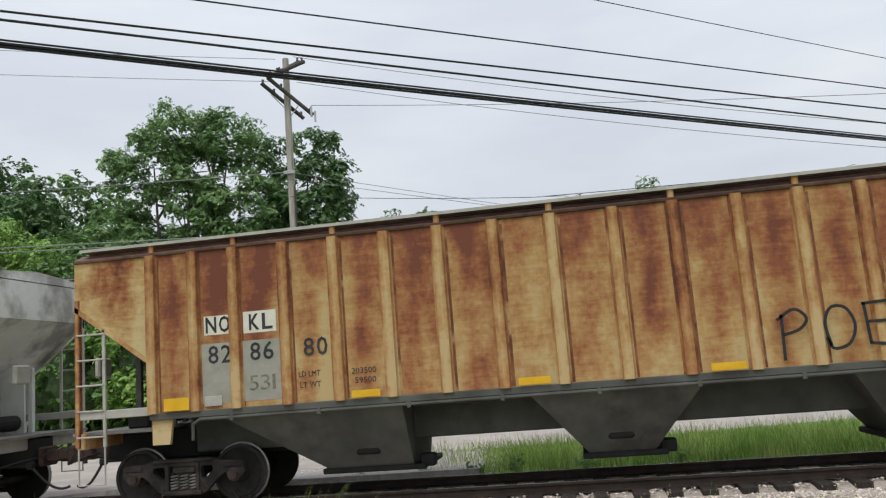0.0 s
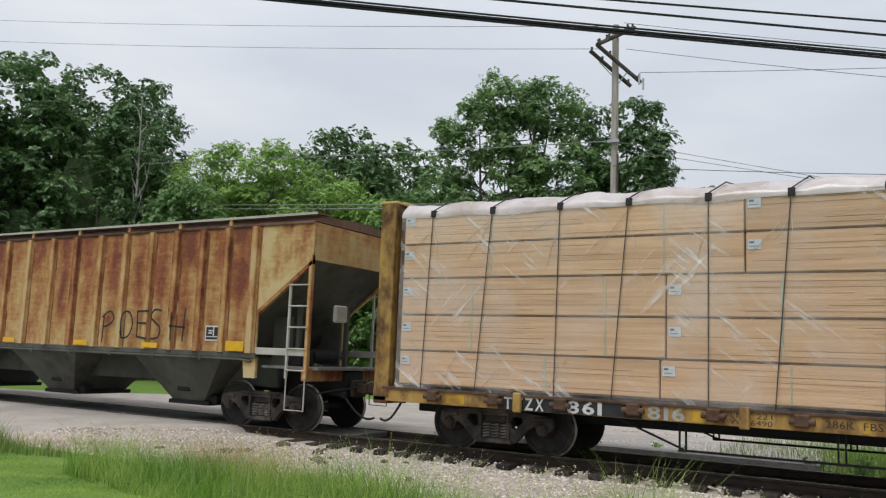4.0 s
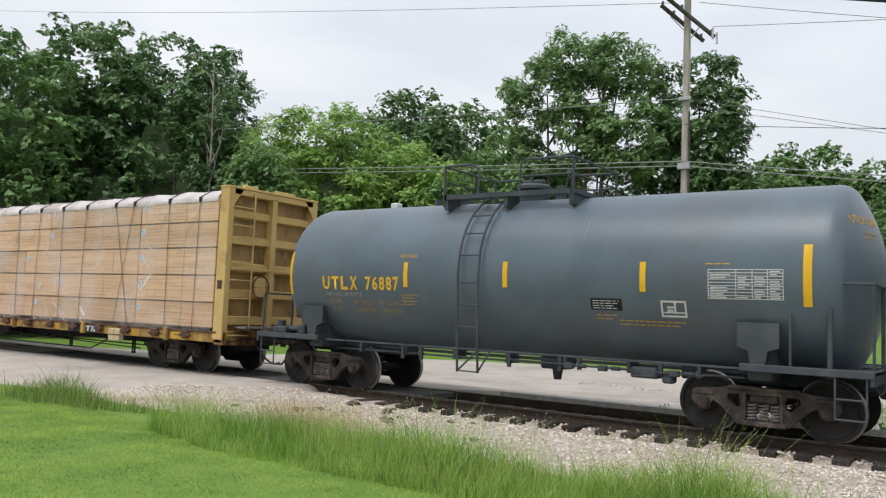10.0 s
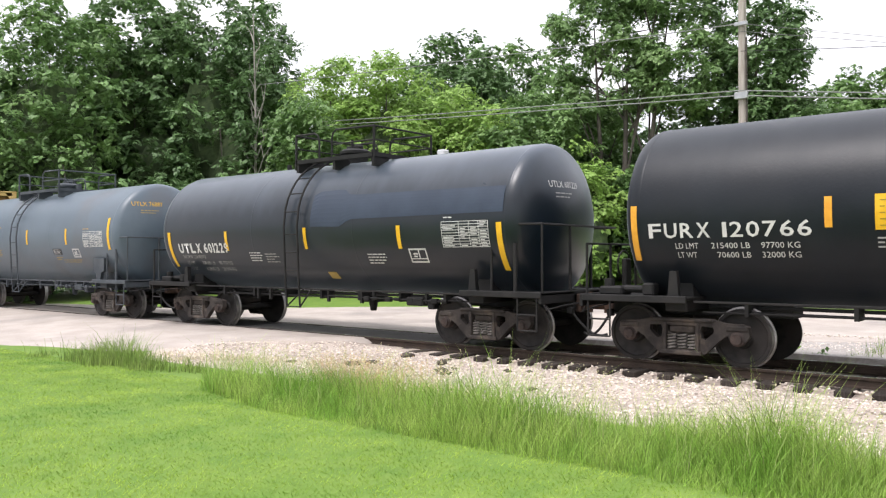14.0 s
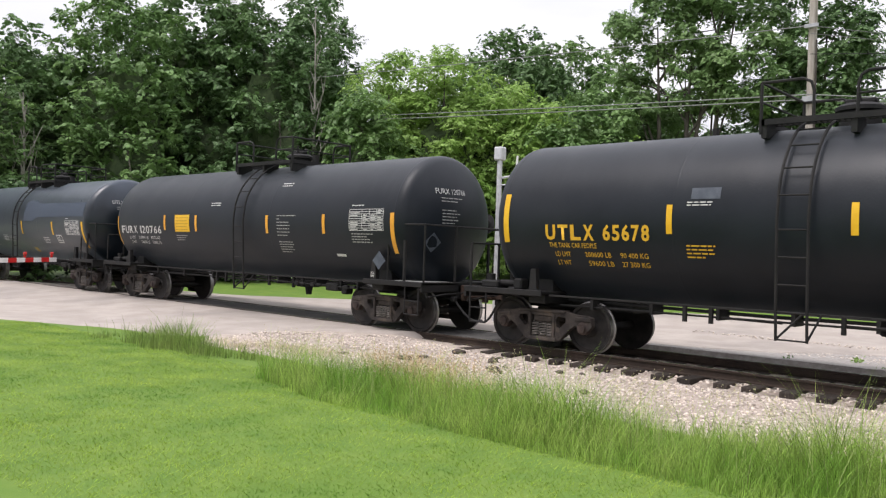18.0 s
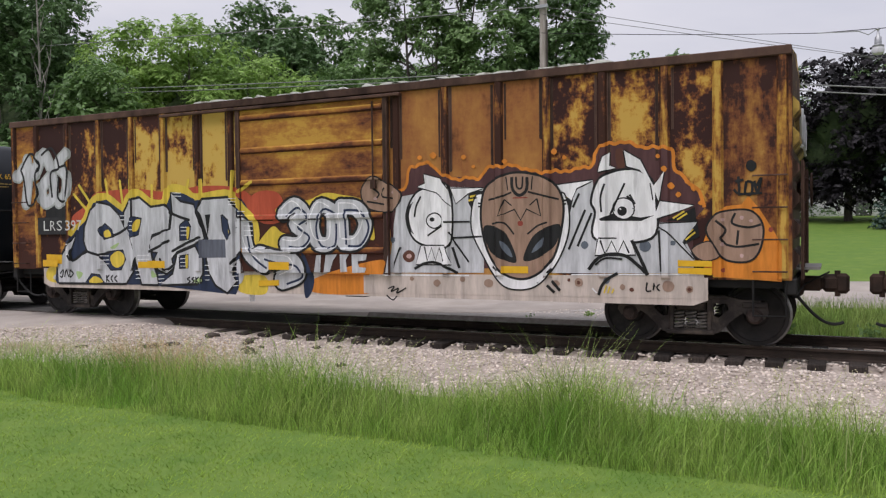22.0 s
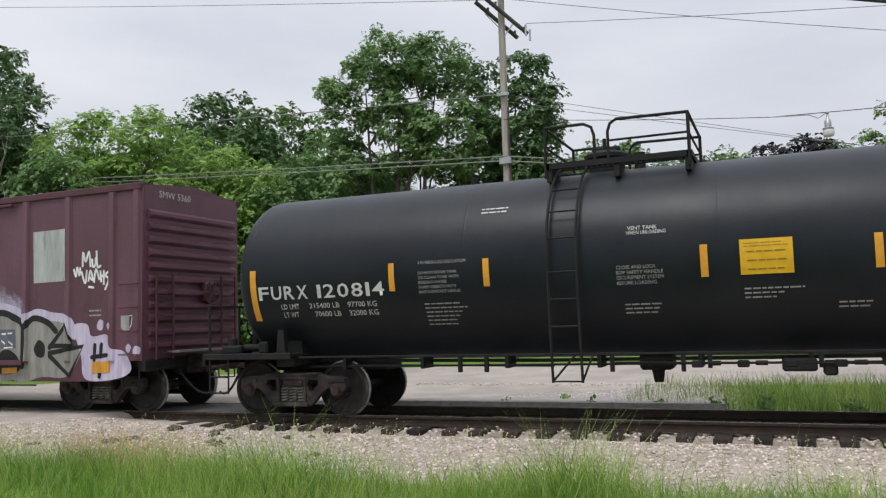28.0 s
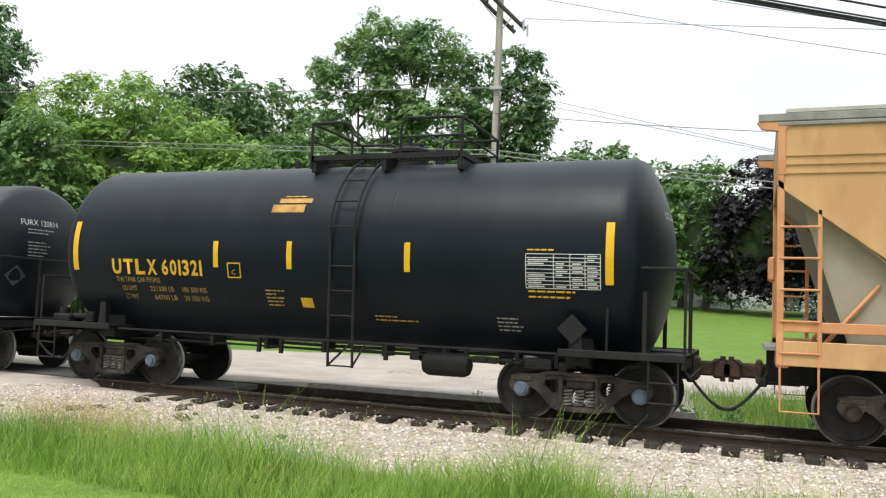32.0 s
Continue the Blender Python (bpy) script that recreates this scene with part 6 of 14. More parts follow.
for sy in (-1, 1):
    part("side_plate", Geo().box(153.05 - U, 170.15 - U, sy * 1.38, sy * 1.46, 1.05, 1.38, 0.01), TAN, car)
    part("roof_fascia", Geo().box(152.8 - U, 170.4 - U, sy * 1.40, sy * 1.48, 4.335, 4.445, 0.01), GALV_W, car, "grey roof edge")
    part("roof_overhang", Geo().prism([(152.78 - U, 4.33), (153.3 - U, 4.33), (153.1 - U, 4.20), (152.84 - U, 4.24)], "y", sy * 1.40, sy * 1.47), TAN_POST, car, "ragged rusty roof corner")
    part("tall_post", Geo().box(153.05 - U, 153.15 - U, sy * 1.385, sy * 1.475, 3.6, 4.32, 0.01), TAN_POST, car, "rusty corner post")
    part("slope_web", Geo().prism([(153.32 - U, 3.38), (153.95 - U, 1.3), (155.2 - U, 1.4), (155.2 - U, 1.95)], "y", sy * 1.20, sy * 1.23), TAN_SHEET, car, "grey-brown web under the slope")
for k in range(3):
    part("crease", Geo().box(153.1 - U, 170 - U, -1.47, -1.45, 3.62 + k * 0.12, 3.66 + k * 0.12), TAN, car)


# ---- the lumber car ----
MUSTARD = rust_paint("worn_mustard_paint", (0.34, 0.20, 0.05), (0.42, 0.27, 0.085), (0.07, 0.035, 0.02), (0.15, 0.08, 0.04), 0.48, 0.0, 0.09)
MUSTARD2 = surf("mustard_bulkhead_paint", (0.47, 0.315, 0.115), (0.55, 0.385, 0.155), 1.2, 0.65, bump=0.06, third=(0.33, 0.20, 0.075), third_scale=1.6, t_low=0.6, t_high=0.75)
BULKHEAD = rust_paint("weathered_brown_bulkhead", (0.30, 0.19, 0.075), (0.36, 0.235, 0.10), (0.12, 0.065, 0.032), (0.19, 0.11, 0.055), 0.5, 0.0, 0.14)
BROWNBOX = surf("rusty_brown_winch", (0.06, 0.032, 0.02), (0.12, 0.07, 0.045), 5.0, 0.8, bump=0.2)
STRAP = surf("dark_webbing_strap", (0.035, 0.032, 0.03), (0.08, 0.07, 0.06), 9.0, 0.7, bump=0)
GREENBAND = surf("pale_green_band", (0.30, 0.36, 0.26), (0.38, 0.42, 0.32), 6.0, 0.6, bump=0)
LABEL = surf("white_pack_label", (0.44, 0.48, 0.53), (0.54, 0.57, 0.60), 20.0, 0.5, bump=0)
BATTEN = surf("dark_wood_batten", (0.085, 0.055, 0.036), (0.17, 0.11, 0.07), 3.0, 0.85, bump=0.2)
LUMBER = surf("wrapped_lumber", (0.48, 0.295, 0.168), (0.61, 0.40, 0.24), 5.0, 0.45, bump=0.3, fine=26, stretch=(0.10, 1, 3.6), spec=0.5, third=(0.38, 0.235, 0.12), third_scale=1.2, t_low=0.52, t_high=0.75, rand=0.12)
LUMBER_DK = surf("board_gap", (0.20, 0.12, 0.06), (0.30, 0.19, 0.10), 3.0, 0.8, bump=0.1)


def film_material():
    m = bpy.data.materials.new("clear_plastic_film")
    m.use_nodes = True
    n, l = m.node_tree.nodes, m.node_tree.links
    p = n["Principled BSDF"]
    p.inputs["Base Color"].default_value = (0.86, 0.82, 0.78, 1)
    p.inputs["Roughness"].default_value = 0.28
    tr = n.new("ShaderNodeBsdfTransparent")
    mx = n.new("ShaderNodeMixShader")
    t = n.new("ShaderNodeTexCoord")

    def tex(scale, detail, turn=0.0, stretch=(1, 1, 1)):
        mp = n.new("ShaderNodeMapping")
        mp.vector_type = "TEXTURE"
        mp.inputs["Rotation"].default_value = (0, radians(turn), 0)
        mp.inputs["Scale"].default_value = [1 / v for v in stretch]
        l.new(t.outputs["Object"], mp.inputs["Vector"])
        q = n.new("ShaderNodeTexNoise")
        q.inputs["Scale"].default_value, q.inputs["Detail"].default_value = scale, detail
        l.new(mp.outputs[0], q.inputs["Vector"])
        return q.outputs["Fac"]

    def span(src, a, b, c, d):
        mr = n.new("ShaderNodeMapRange")
        for k, v in zip(("From Min", "From Max", "To Min", "To Max"), (a, b, c, d)):
            mr.inputs[k].default_value = v
        l.new(src, mr.inputs["Value"])
        return mr.outputs[0]

    def calc(op, a, b):
        q = n.new("ShaderNodeMath")
        q.operation = op
        for i, v in enumerate((a, b)):
            if isinstance(v, float):
                q.inputs[i].default_value = v
            else:
                l.new(v, q.inputs[i])
        return q.outputs[0]
    haze = span(tex(0.8, 5.0), 0.42, 0.72, 0.04, 0.34)
    # slantwise slack creases gathered in patches, their whitish sheen painted as film opacity
    creases = calc("MULTIPLY", span(tex(1.0, 3.0, 38, (1.2, 1, 11.0)), 0.56, 0.72, 0.0, 0.45), span(tex(0.55, 2.0), 0.47, 0.60, 0.0, 1.0))
    more = calc("MULTIPLY", span(tex(1.0, 3.0, -48, (1.0, 1, 10.0)), 0.60, 0.76, 0.0, 0.4), span(tex(0.7, 2.0, 20), 0.50, 0.62, 0.0, 1.0))
    cover = calc("MINIMUM", calc("ADD", haze, calc("ADD", creases, more)), 0.8)
    l.new(cover, mx.inputs["Fac"])
    bp = n.new("ShaderNodeBump")
    bp.inputs["Strength"].default_value, bp.inputs["Distance"].default_value = 0.5, 0.03
    l.new(tex(1.0, 4.0, 38, (1.6, 1, 9.0)), bp.inputs["Height"])
    l.new(bp.outputs[0], p.inputs["Normal"])
    l.new(tr.outputs[0], mx.inputs[1])
    l.new(p.outputs[0], mx.inputs[2])
    l.new(mx.outputs[0], n["Material Output"].inputs["Surface"])
    return m


FILM = film_material()
MILKY = surf("milky_plastic_sheet", (0.46, 0.40, 0.39), (0.60, 0.54, 0.53), 1.6, 0.3, bump=0.35, fine=4, spec=0.5, third=(0.38, 0.31, 0.27), third_scale=0.9)
FOLD_SHEEN = surf("fold_sheen", (0.60, 0.45, 0.29), (0.68, 0.53, 0.37), 6.0, 0.35, bump=0)
U = 22.6
car = new_car("lumber_flatcar", U, "mustard yellow centre-beam flatcar loaded with wrapped lumber", "flatcar")
for x, s in ((11.2 - U, 1), (34.0 - U, -1)):
    b = part("bulkhead", Geo().box(x + s * 0.26, x + s * 0.31, -1.34, 1.34, 1.0, 4.42), BULKHEAD, car, "ribbed end bulkhead of weathered brown sheet")
    for sy in (-1, 1):
        part("corner_post", Geo().box(x + s * 0.02, x + s * 0.34, sy * 1.30, sy * 1.47, 0.84, 4.43, 0.012), MUSTARD if s > 0 else MUSTARD2, b)
        part("gusset", Geo().prism([(sy * 1.30, 4.40), (sy * 1.02, 4.40), (sy * 1.30, 4.02)], "x", x + s * 0.03, x + s * 0.05), MUSTARD2, b)
    part("top_plate", Geo().box(x + s * 0.01, x + s * 0.36, -1.48, 1.48, 4.40, 4.45, 0.01), MUSTARD2, b)
    part("top_beam", Geo().box(x + s * 0.03, x + s * 0.26, -1.30, 1.30, 4.26, 4.40, 0.01), MUSTARD2, b)
    for y0, y1 in ((-0.95, -0.5), (0.1, 0.75)):
        part("lifting_lug", Geo().box(x + s * 0.12, x + s * 0.22, y0, y1, 4.45, 4.53, 0.015), MUSTARD2, b)
    part("bulkhead_post", Geo().box(x + s * 0.03, x + s * 0.26, -0.08, 0.08, 1.0, 4.30, 0.012), MUSTARD2, b)
    for z in (1.28, 1.92, 2.56, 3.2, 3.82):
        part("bulkhead_rib", Geo().prism([(x + s * 0.26, z - 0.12), (x + s * 0.11, z - 0.08), (x + s * 0.11, z + 0.08), (x + s * 0.26, z + 0.12)], "y", -1.29, -0.085), MUSTARD2, b)
        part("bulkhead_rib", Geo().prism([(x + s * 0.26, z - 0.12), (x + s * 0.11, z - 0.08), (x + s * 0.11, z + 0.08), (x + s * 0.26, z + 0.12)], "y", 0.085, 1.29), MUSTARD2, b)
    part("ladder_rail", Geo().tube([(x - s * 0.04, -0.72, 1.05), (x - s * 0.04, -0.72, 4.30), (x + s * 0.05, -0.72, 4.34)], 0.02, 6), MUSTARD2, b)
    for k in range(8):
        part("rung", Geo().cyl((x - s * 0.04, -0.72, 0.95 + 0.43 * k), (x - s * 0.04, -1.34, 0.95 + 0.43 * k), 0.016, n=6), MUSTARD2, b)
    part("ladder_rail", Geo().tube([(x - s * 0.04, 0.78, 1.05), (x - s * 0.04, 0.78, 2.5)], 0.02, 6), MUSTARD2, b)
    for z in (1.75, 2.1):
        part("rung", Geo().cyl((x - s * 0.04, 0.78, z), (x - s * 0.04, 1.34, z), 0.016, n=6), MUSTARD2, b)
    part("cross_handrail", Geo().cyl((x - s * 0.04, -1.34, 2.52), (x - s * 0.04, 1.34, 2.52), 0.018, n=6), MUSTARD2, b)
    if s < 0:
        part("post_plate", Geo().box(x + s * 0.1, x + s * 0.26, -1.482, -1.468, 2.02, 2.22, 0.03), BROWNBOX, b)
    part("end_beam", Geo().box(x, x + s * 0.3, -1.45, 1.45, 0.72, 1.05, 0.02), MUSTARD, car)
    add_coupler(car, x, -s)
brake = Geo().tube([(34.09 - U, -0.45 + 0.26 * math.cos(k * math.pi / 10), 2.1 + 0.26 * math.sin(k * math.pi / 10)) for k in range(21)], 0.018, 6)
for k in range(6):
    a = k * math.pi / 3
    brake.cyl((34.09 - U, -0.45, 2.1), (34.09 - U, -0.45 + 0.26 * math.cos(a), 2.1 + 0.26 * math.sin(a)), 0.012, n=5)
part("brake_wheel", brake, BROWNBOX, car, "hand brake wheel")
part("brake_gear_box", Geo().box(33.99 - U, 34.1 - U, -0.62, -0.3, 1.85, 2.35, 0.03), MUSTARD2, car)
part("crossover_step", Geo().box(34.0 - U, 34.35 - U, -1.1, 1.1, 1.12, 1.16), GALV_W, car, "steel grating step")
part("deck", Geo().box(11.3 - U, 33.9 - U, -1.40, 1.40, 0.86, 1.02, 0.01), FRAME, car)
part("centre_sill", Geo().box(11.5 - U, 33.7 - U, -0.32, 0.32, 0.55, 0.88, 0.02), FRAME, car)
for sy in (-1, 1):
    part("side_sill", Geo().box(11.2 - U, 34.0 - U, sy * 1.38, sy * 1.45, 0.77, 1.0, 0.008), MUSTARD, car)
    part("sill_edge", Geo().box(11.4 - U, 33.8 - U, sy * 1.36, sy * 1.475, 0.985, 1.03, 0.006), BROWNBOX, car)
    for k, x in enumerate(np.arange(12.5, 33.6, 1.19)):
        part("winch", Geo().box(x - 0.10 - U, x + 0.10 - U, sy * 1.44, sy * 1.56, 0.82, 1.01, 0.025).cyl((x - 0.17 - U, sy * 1.51, 0.90), (x + 0.17 - U, sy * 1.51, 0.90), 0.045, n=9), BROWNBOX, car)
        if k % 3 == 1:
            part("stake_pocket", Geo().box(x + 0.36 - U, x + 0.50 - U, sy * 1.44, sy * 1.53, 0.74, 1.06, 0.015), MUSTARD, car)
SILLYEL = surf("worn_yellow_sill_paint", (0.44, 0.25, 0.02), (0.54, 0.33, 0.035), 4.0, 0.6, bump=0.05, third=(0.25, 0.14, 0.03), third_scale=2.5, t_low=0.5, t_high=0.7)
FACE = side_of(-1.4535)
BLACKP = surf("black_name_panel", (0.015, 0.015, 0.016), (0.03, 0.03, 0.032), 4.0, 0.6, bump=0.05)
BLKTXT = surf("brown_black_stencil", (0.03, 0.022, 0.018), (0.07, 0.05, 0.04), 8.0, 0.7, bump=0)
for x0, x1 in ((13.75, 16.2), (27.62, 29.02)):
    flat_patch(car, "name_panel", x0 - U, x1 - U, 0.775, 0.98, BLACKP, side_of(-1.4525), "black name panel", nz=1)
letters(car, "TTZX", 0.19, 13.86 - U, 0.79, WHITE, FACE, 0.72, 0.006)
letters(car, "861", 0.19, 14.98 - U, 0.79, WHITE, FACE, 0.58, 0.006)
letters(car, "816", 0.19, 16.28 - U, 0.79, DIM, FACE, 0.56, 0.006)
letters(car, "LDLMT 221", 0.075, 17.28 - U, 0.895, BLKTXT, FACE, 0.78)
letters(car, "LT WT 6490", 0.075, 17.28 - U, 0.80, BLKTXT, FACE, 0.78)
letters(car, "286K  FBS", 0.10, 18.74 - U, 0.84, BLKTXT, FACE, 0.70)
letters(car, "IH 11-5", 0.08, 25.80 - U, 0.895, BLKTXT, FACE, 0.40)
letters(car, "IL 73-0  L 75-0", 0.08, 25.78 - U, 0.79, BLKTXT, FACE, 0.86)
letters(car, "NSH 75", 0.14, 27.22 - U, 0.815, BLKTXT, FACE, 0.48)
logo = Geo()
for x0, z0, x1, z1 in ((28.24, 0.80, 28.30, 0.94), (28.24, 0.91, 28.44, 0.95), (28.24, 0.85, 28.40, 0.88), (28.46, 0.91, 28.68, 0.95), (28.54, 0.80, 28.61, 0.92), (28.72, 0.80, 28.80, 0.95), (28.84, 0.80, 28.92, 0.95), (28.74, 0.85, 28.90, 0.90)):
    logo.box(x0 - U, x1 - U, -1.4545, -1.453, z0, z1)
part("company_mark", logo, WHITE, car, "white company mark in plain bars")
for x0, x1, m in ((12.75, 13.1, SILLYEL), (16.95, 17.15, SILLYEL), (20.05, 20.75, SILLYEL), (22.1, 23.0, SILLYEL), (19.2, 19.3, SILLYEL), (26.9, 27.15, SILLYEL), (30.45, 30.8, SILLYEL), (32.1, 32.9, SILLYEL), (24.55, 24.8, ORANGE)):
    flat_patch(car, "reflector", x0 - U, x1 - U, 0.80, 0.955, m, side_of(-1.4528), "faded yellow sill panel", nz=1)
for x in (20.2, 22.2, 23.6, 31.2, 32.25):
    bars(car, x - U, 0.87, [0.6], BLKTXT, side_of(-1.4545), 0.045, 0.07)
tool = part("tool_box", Geo().box(29.68 - U, 30.16 - U, -1.56, -1.42, 0.62, 0.93, 0.015), surf("cream_tag_box", (0.42, 0.34, 0.20), (0.52, 0.43, 0.28), 5.0, 0.7), car, "cream steel box")
part("box_band", Geo().box(29.66 - U, 30.18 - U, -1.566, -1.559, 0.76, 0.785), MUSTARD, tool)
part("box_band", Geo().box(29.91 - U, 29.93 - U, -1.566, -1.559, 0.63, 0.92), MUSTARD, tool)
for sy in (-1, 1):
    part("truss_rod", Geo().tube([(15.6 - U, sy * 1.2, 0.80), (16.8 - U, sy * 1.2, 0.34), (28.4 - U, sy * 1.2, 0.34), (29.6 - U, sy * 1.2, 0.80)], 0.02, 6), FRAME, car, "", True)
    part("brake_rod", Geo().tube([(20.5 - U, sy * 1.0, 0.62), (30.3 - U, sy * 1.0, 0.44)], 0.016, 6), FRAME, car)
    for x in (16.75, 18.92, 21.07, 27.4, 30.3):
        part("rod_hanger", Geo().box(x - 0.06 - U, x - 0.035 - U, sy * 1.18, sy * 1.22, 0.34, 0.78).box(x + 0.035 - U, x + 0.06 - U, sy * 1.18, sy * 1.22, 0.34, 0.78).box(x - 0.06 - U, x + 0.06 - U, sy * 1.17, sy * 1.23, 0.32, 0.35), FRAME, car)
part("brake_cylinder", Geo().cyl((21.4 - U, -0.9, 0.62), (22.1 - U, -0.9, 0.62), 0.15, n=14).box(22.3 - U, 23.4 - U, -1.0, -0.5, 0.48, 0.78, 0.05).box(23.5 - U, 23.8 - U, -1.1, -0.7, 0.55, 0.8, 0.04), FRAME, car)
for t in (13.5, 31.7):
    add_truck(car, t - U)
part("centre_beam", Geo().box(11.6 - U, 33.6 - U, -0.06, 0.06, 1.0, 4.25), MUSTARD2, car)

ROWZ = [1.06, 1.66, 2.30, 2.96, 3.58, 4.16]
SEAMS = [[16.46, 22.58, 25.66, 30.57], [16.55, 22.04, 26.85, 30.57], [16.55, 22.04, 25.05, 30.57], [17.71, 22.04, 26.29, 30.57], [17.71, 22.04, 26.29, 30.57]]
for r in range(5):
    xs = [11.72] + SEAMS[r] + [33.58]
    for x0, x1 in zip(xs, xs[1:]):
        mid = (x0 + x1) / 2
        pack = new("lumber_pack")
        tagged(pack, "pack of pale sawn boards wrapped in clear plastic", "lumber", "packs stacked on the flatcar")
        CARS.append((pack, mid))
        h = (x1 - x0) / 2 - 0.012
        for sy in (-1, 1):
            part("pack_body", Geo().box(-h, h, sy * 0.10, sy * 1.42, ROWZ[r] + 0.045, ROWZ[r + 1] + 0.022, 0.012), LUMBER, pack)
            nb = 7
            for k in range(1, nb):                 # gaps between board layers
                z = ROWZ[r] + 0.045 + (ROWZ[r + 1] - ROWZ[r] - 0.05) * k / nb
                rng = random.Random(r * 31 + k * 7 + int(x0 * 10))
                xa = -h + rng.uniform(0.0, 0.6) * 2 * h
                xb = min(h - 0.02, xa + rng.uniform(0.15, 0.6) * 2 * h)
                if sy < 0:
                    part("board_gap", Geo().box(xa, xb, -1.4225, -1.41, z - 0.004, z + 0.003), LUMBER_DK, pack)
            part("batten", Geo().box(-h, h, sy * 0.12, sy * 1.424, ROWZ[r] + 0.024, ROWZ[r] + 0.042), BATTEN, pack, "dark wooden batten")
        tag = part("pack_label", Geo().box(-h + 0.03, -h + 0.22, -1.431, -1.4255, ROWZ[r] + 0.38, ROWZ[r] + 0.53), LABEL, pack, "white paper label")
        part("label_print", Geo().box(-h + 0.05, -h + 0.12, -1.433, -1.4312, ROWZ[r] + 0.47, ROWZ[r] + 0.50).box(-h + 0.05, -h + 0.18, -1.433, -1.4312, ROWZ[r] + 0.42, ROWZ[r] + 0.43), GREY, tag)
        for k in range(max(1, int((x1 - x0) / 2.4))):
            x = -h + (k + 0.6) * 2 * h / max(1, int((x1 - x0) / 2.4))
            part("green_band", Geo().box(x, x + 0.022, -1.428, -1.4225, ROWZ[r] + 0.05, ROWZ[r + 1] - 0.01), GREENBAND, pack)
        if r in (3, 4) and x0 in (30.57, 22.04):
            part("end_gap", Geo().box(-h - 0.02, -h + 0.004, -1.427, -1.42, ROWZ[r] + 0.05, ROWZ[r + 1]), BATTEN, pack)

STRAPS = [(12.34, 12.21), (13.54, 13.29), (14.79, 14.74), (15.96, 15.7), (17.19, 17.18), (18.36, 18.1), (19.6, 19.47), (20.79, 20.5), (22.27, 23.07), (23.02, 22.18), (24.56, 24.71), (25.76, 25.67),
          (26.93, 27.03), (28.11, 28.05), (29.45, 30.3), (30.28, 29.68), (31.73, 31.82), (32.91, 32.88)]
for i, (xt, xb) in enumerate(STRAPS):
    st = new("cargo_strap")
    tagged(st, "dark tie-down strap stretched over the lumber packs", "strap", "straps over the lumber")
    CARS.append((st, xt))
    for sy in (-1, 1):
        d = 0.004 if i % 2 else 0.0
        part("webbing", Geo().add([(-0.008, sy * (1.446 + d), 4.20), (0.008, sy * (1.446 + d), 4.20), (xb - xt + 0.008, sy * (1.452 + d), 1.0), (xb - xt - 0.008, sy * (1.452 + d), 1.0),
                                   (-0.008, sy * (1.449 + d), 4.20), (0.008, sy * (1.449 + d), 4.20), (xb - xt + 0.008, sy * (1.455 + d), 1.0), (xb - xt - 0.008, sy * (1.455 + d), 1.0)],
                                  [(0, 1, 2, 3), (4, 7, 6, 5), (0, 4, 5, 1), (1, 5, 6, 2), (2, 6, 7, 3), (3, 7, 4, 0)]), STRAP, st)
        part("corner_protector", Geo().box(-0.05, 0.05, sy * 1.43, sy * 1.46, 4.10, 4.21, 0.01).box(-0.05, 0.05, sy * 1.33, sy * 1.46, 4.205, 4.225, 0.008), HOSE, st, "black corner protector")
    part("top_webbing", Geo().tube([(0, -1.44, 4.22), (0.22, -1.22, 4.42), (0.25, -0.6, 4.5), (0.25, 0.6, 4.5), (0.22, 1.22, 4.42), (0, 1.44, 4.22)], 0.012, 5), STRAP, st)

sheet = Geo()
rng = random.Random(4)
xs = np.arange(11.66, 33.62, 0.11)
prof = [(-1.434, 4.10), (-1.436, 4.17), (-1.40, 4.24), (-1.22, 4.39), (-0.6, 4.47), (0.0, 4.49), (0.6, 4.47), (1.22, 4.39), (1.40, 4.24), (1.436, 4.17), (1.434, 4.10)]
for i, x in enumerate(xs):
    sag = 0.5 + 0.5 * math.cos((x - 12.34) * 2 * math.pi / 1.2)
    for j, (y, z) in enumerate(prof):
        w = 0.03 * noise.noise((x * 2.2, y * 2.0, 1.0)) + 0.02 * noise.noise((x * 6, y * 1.5, 5.0))
        hem = 0.05 * noise.noise((x * 0.9, 7.0, 0)) if j in (0, 10) else 0
        sheet.v.append((x - U, y - (0.008 if y < 0 else -0.008) * abs(w) * 20 * (j in (0, 1, 9, 10)), z + (w - 0.03 * sag) * (1 if 2 <= j <= 8 else 0.2) + hem))
nj = len(prof)
sheet.f = [(i * nj + j, i * nj + j + 1, (i + 1) * nj + j + 1, (i + 1) * nj + j) for i in range(len(xs) - 1) for j in range(nj - 1)]
cover = new("plastic_cover", sheet.mesh("plastic_cover", MILKY, True))
tagged(cover, "milky plastic sheet laid wrinkled over the lumber", "plastic sheet")
CARS.append((cover, U))
wrap = Geo()                                            # the clear film down the sides, in slack folds
zs_ = np.linspace(1.0, 4.12, 40)
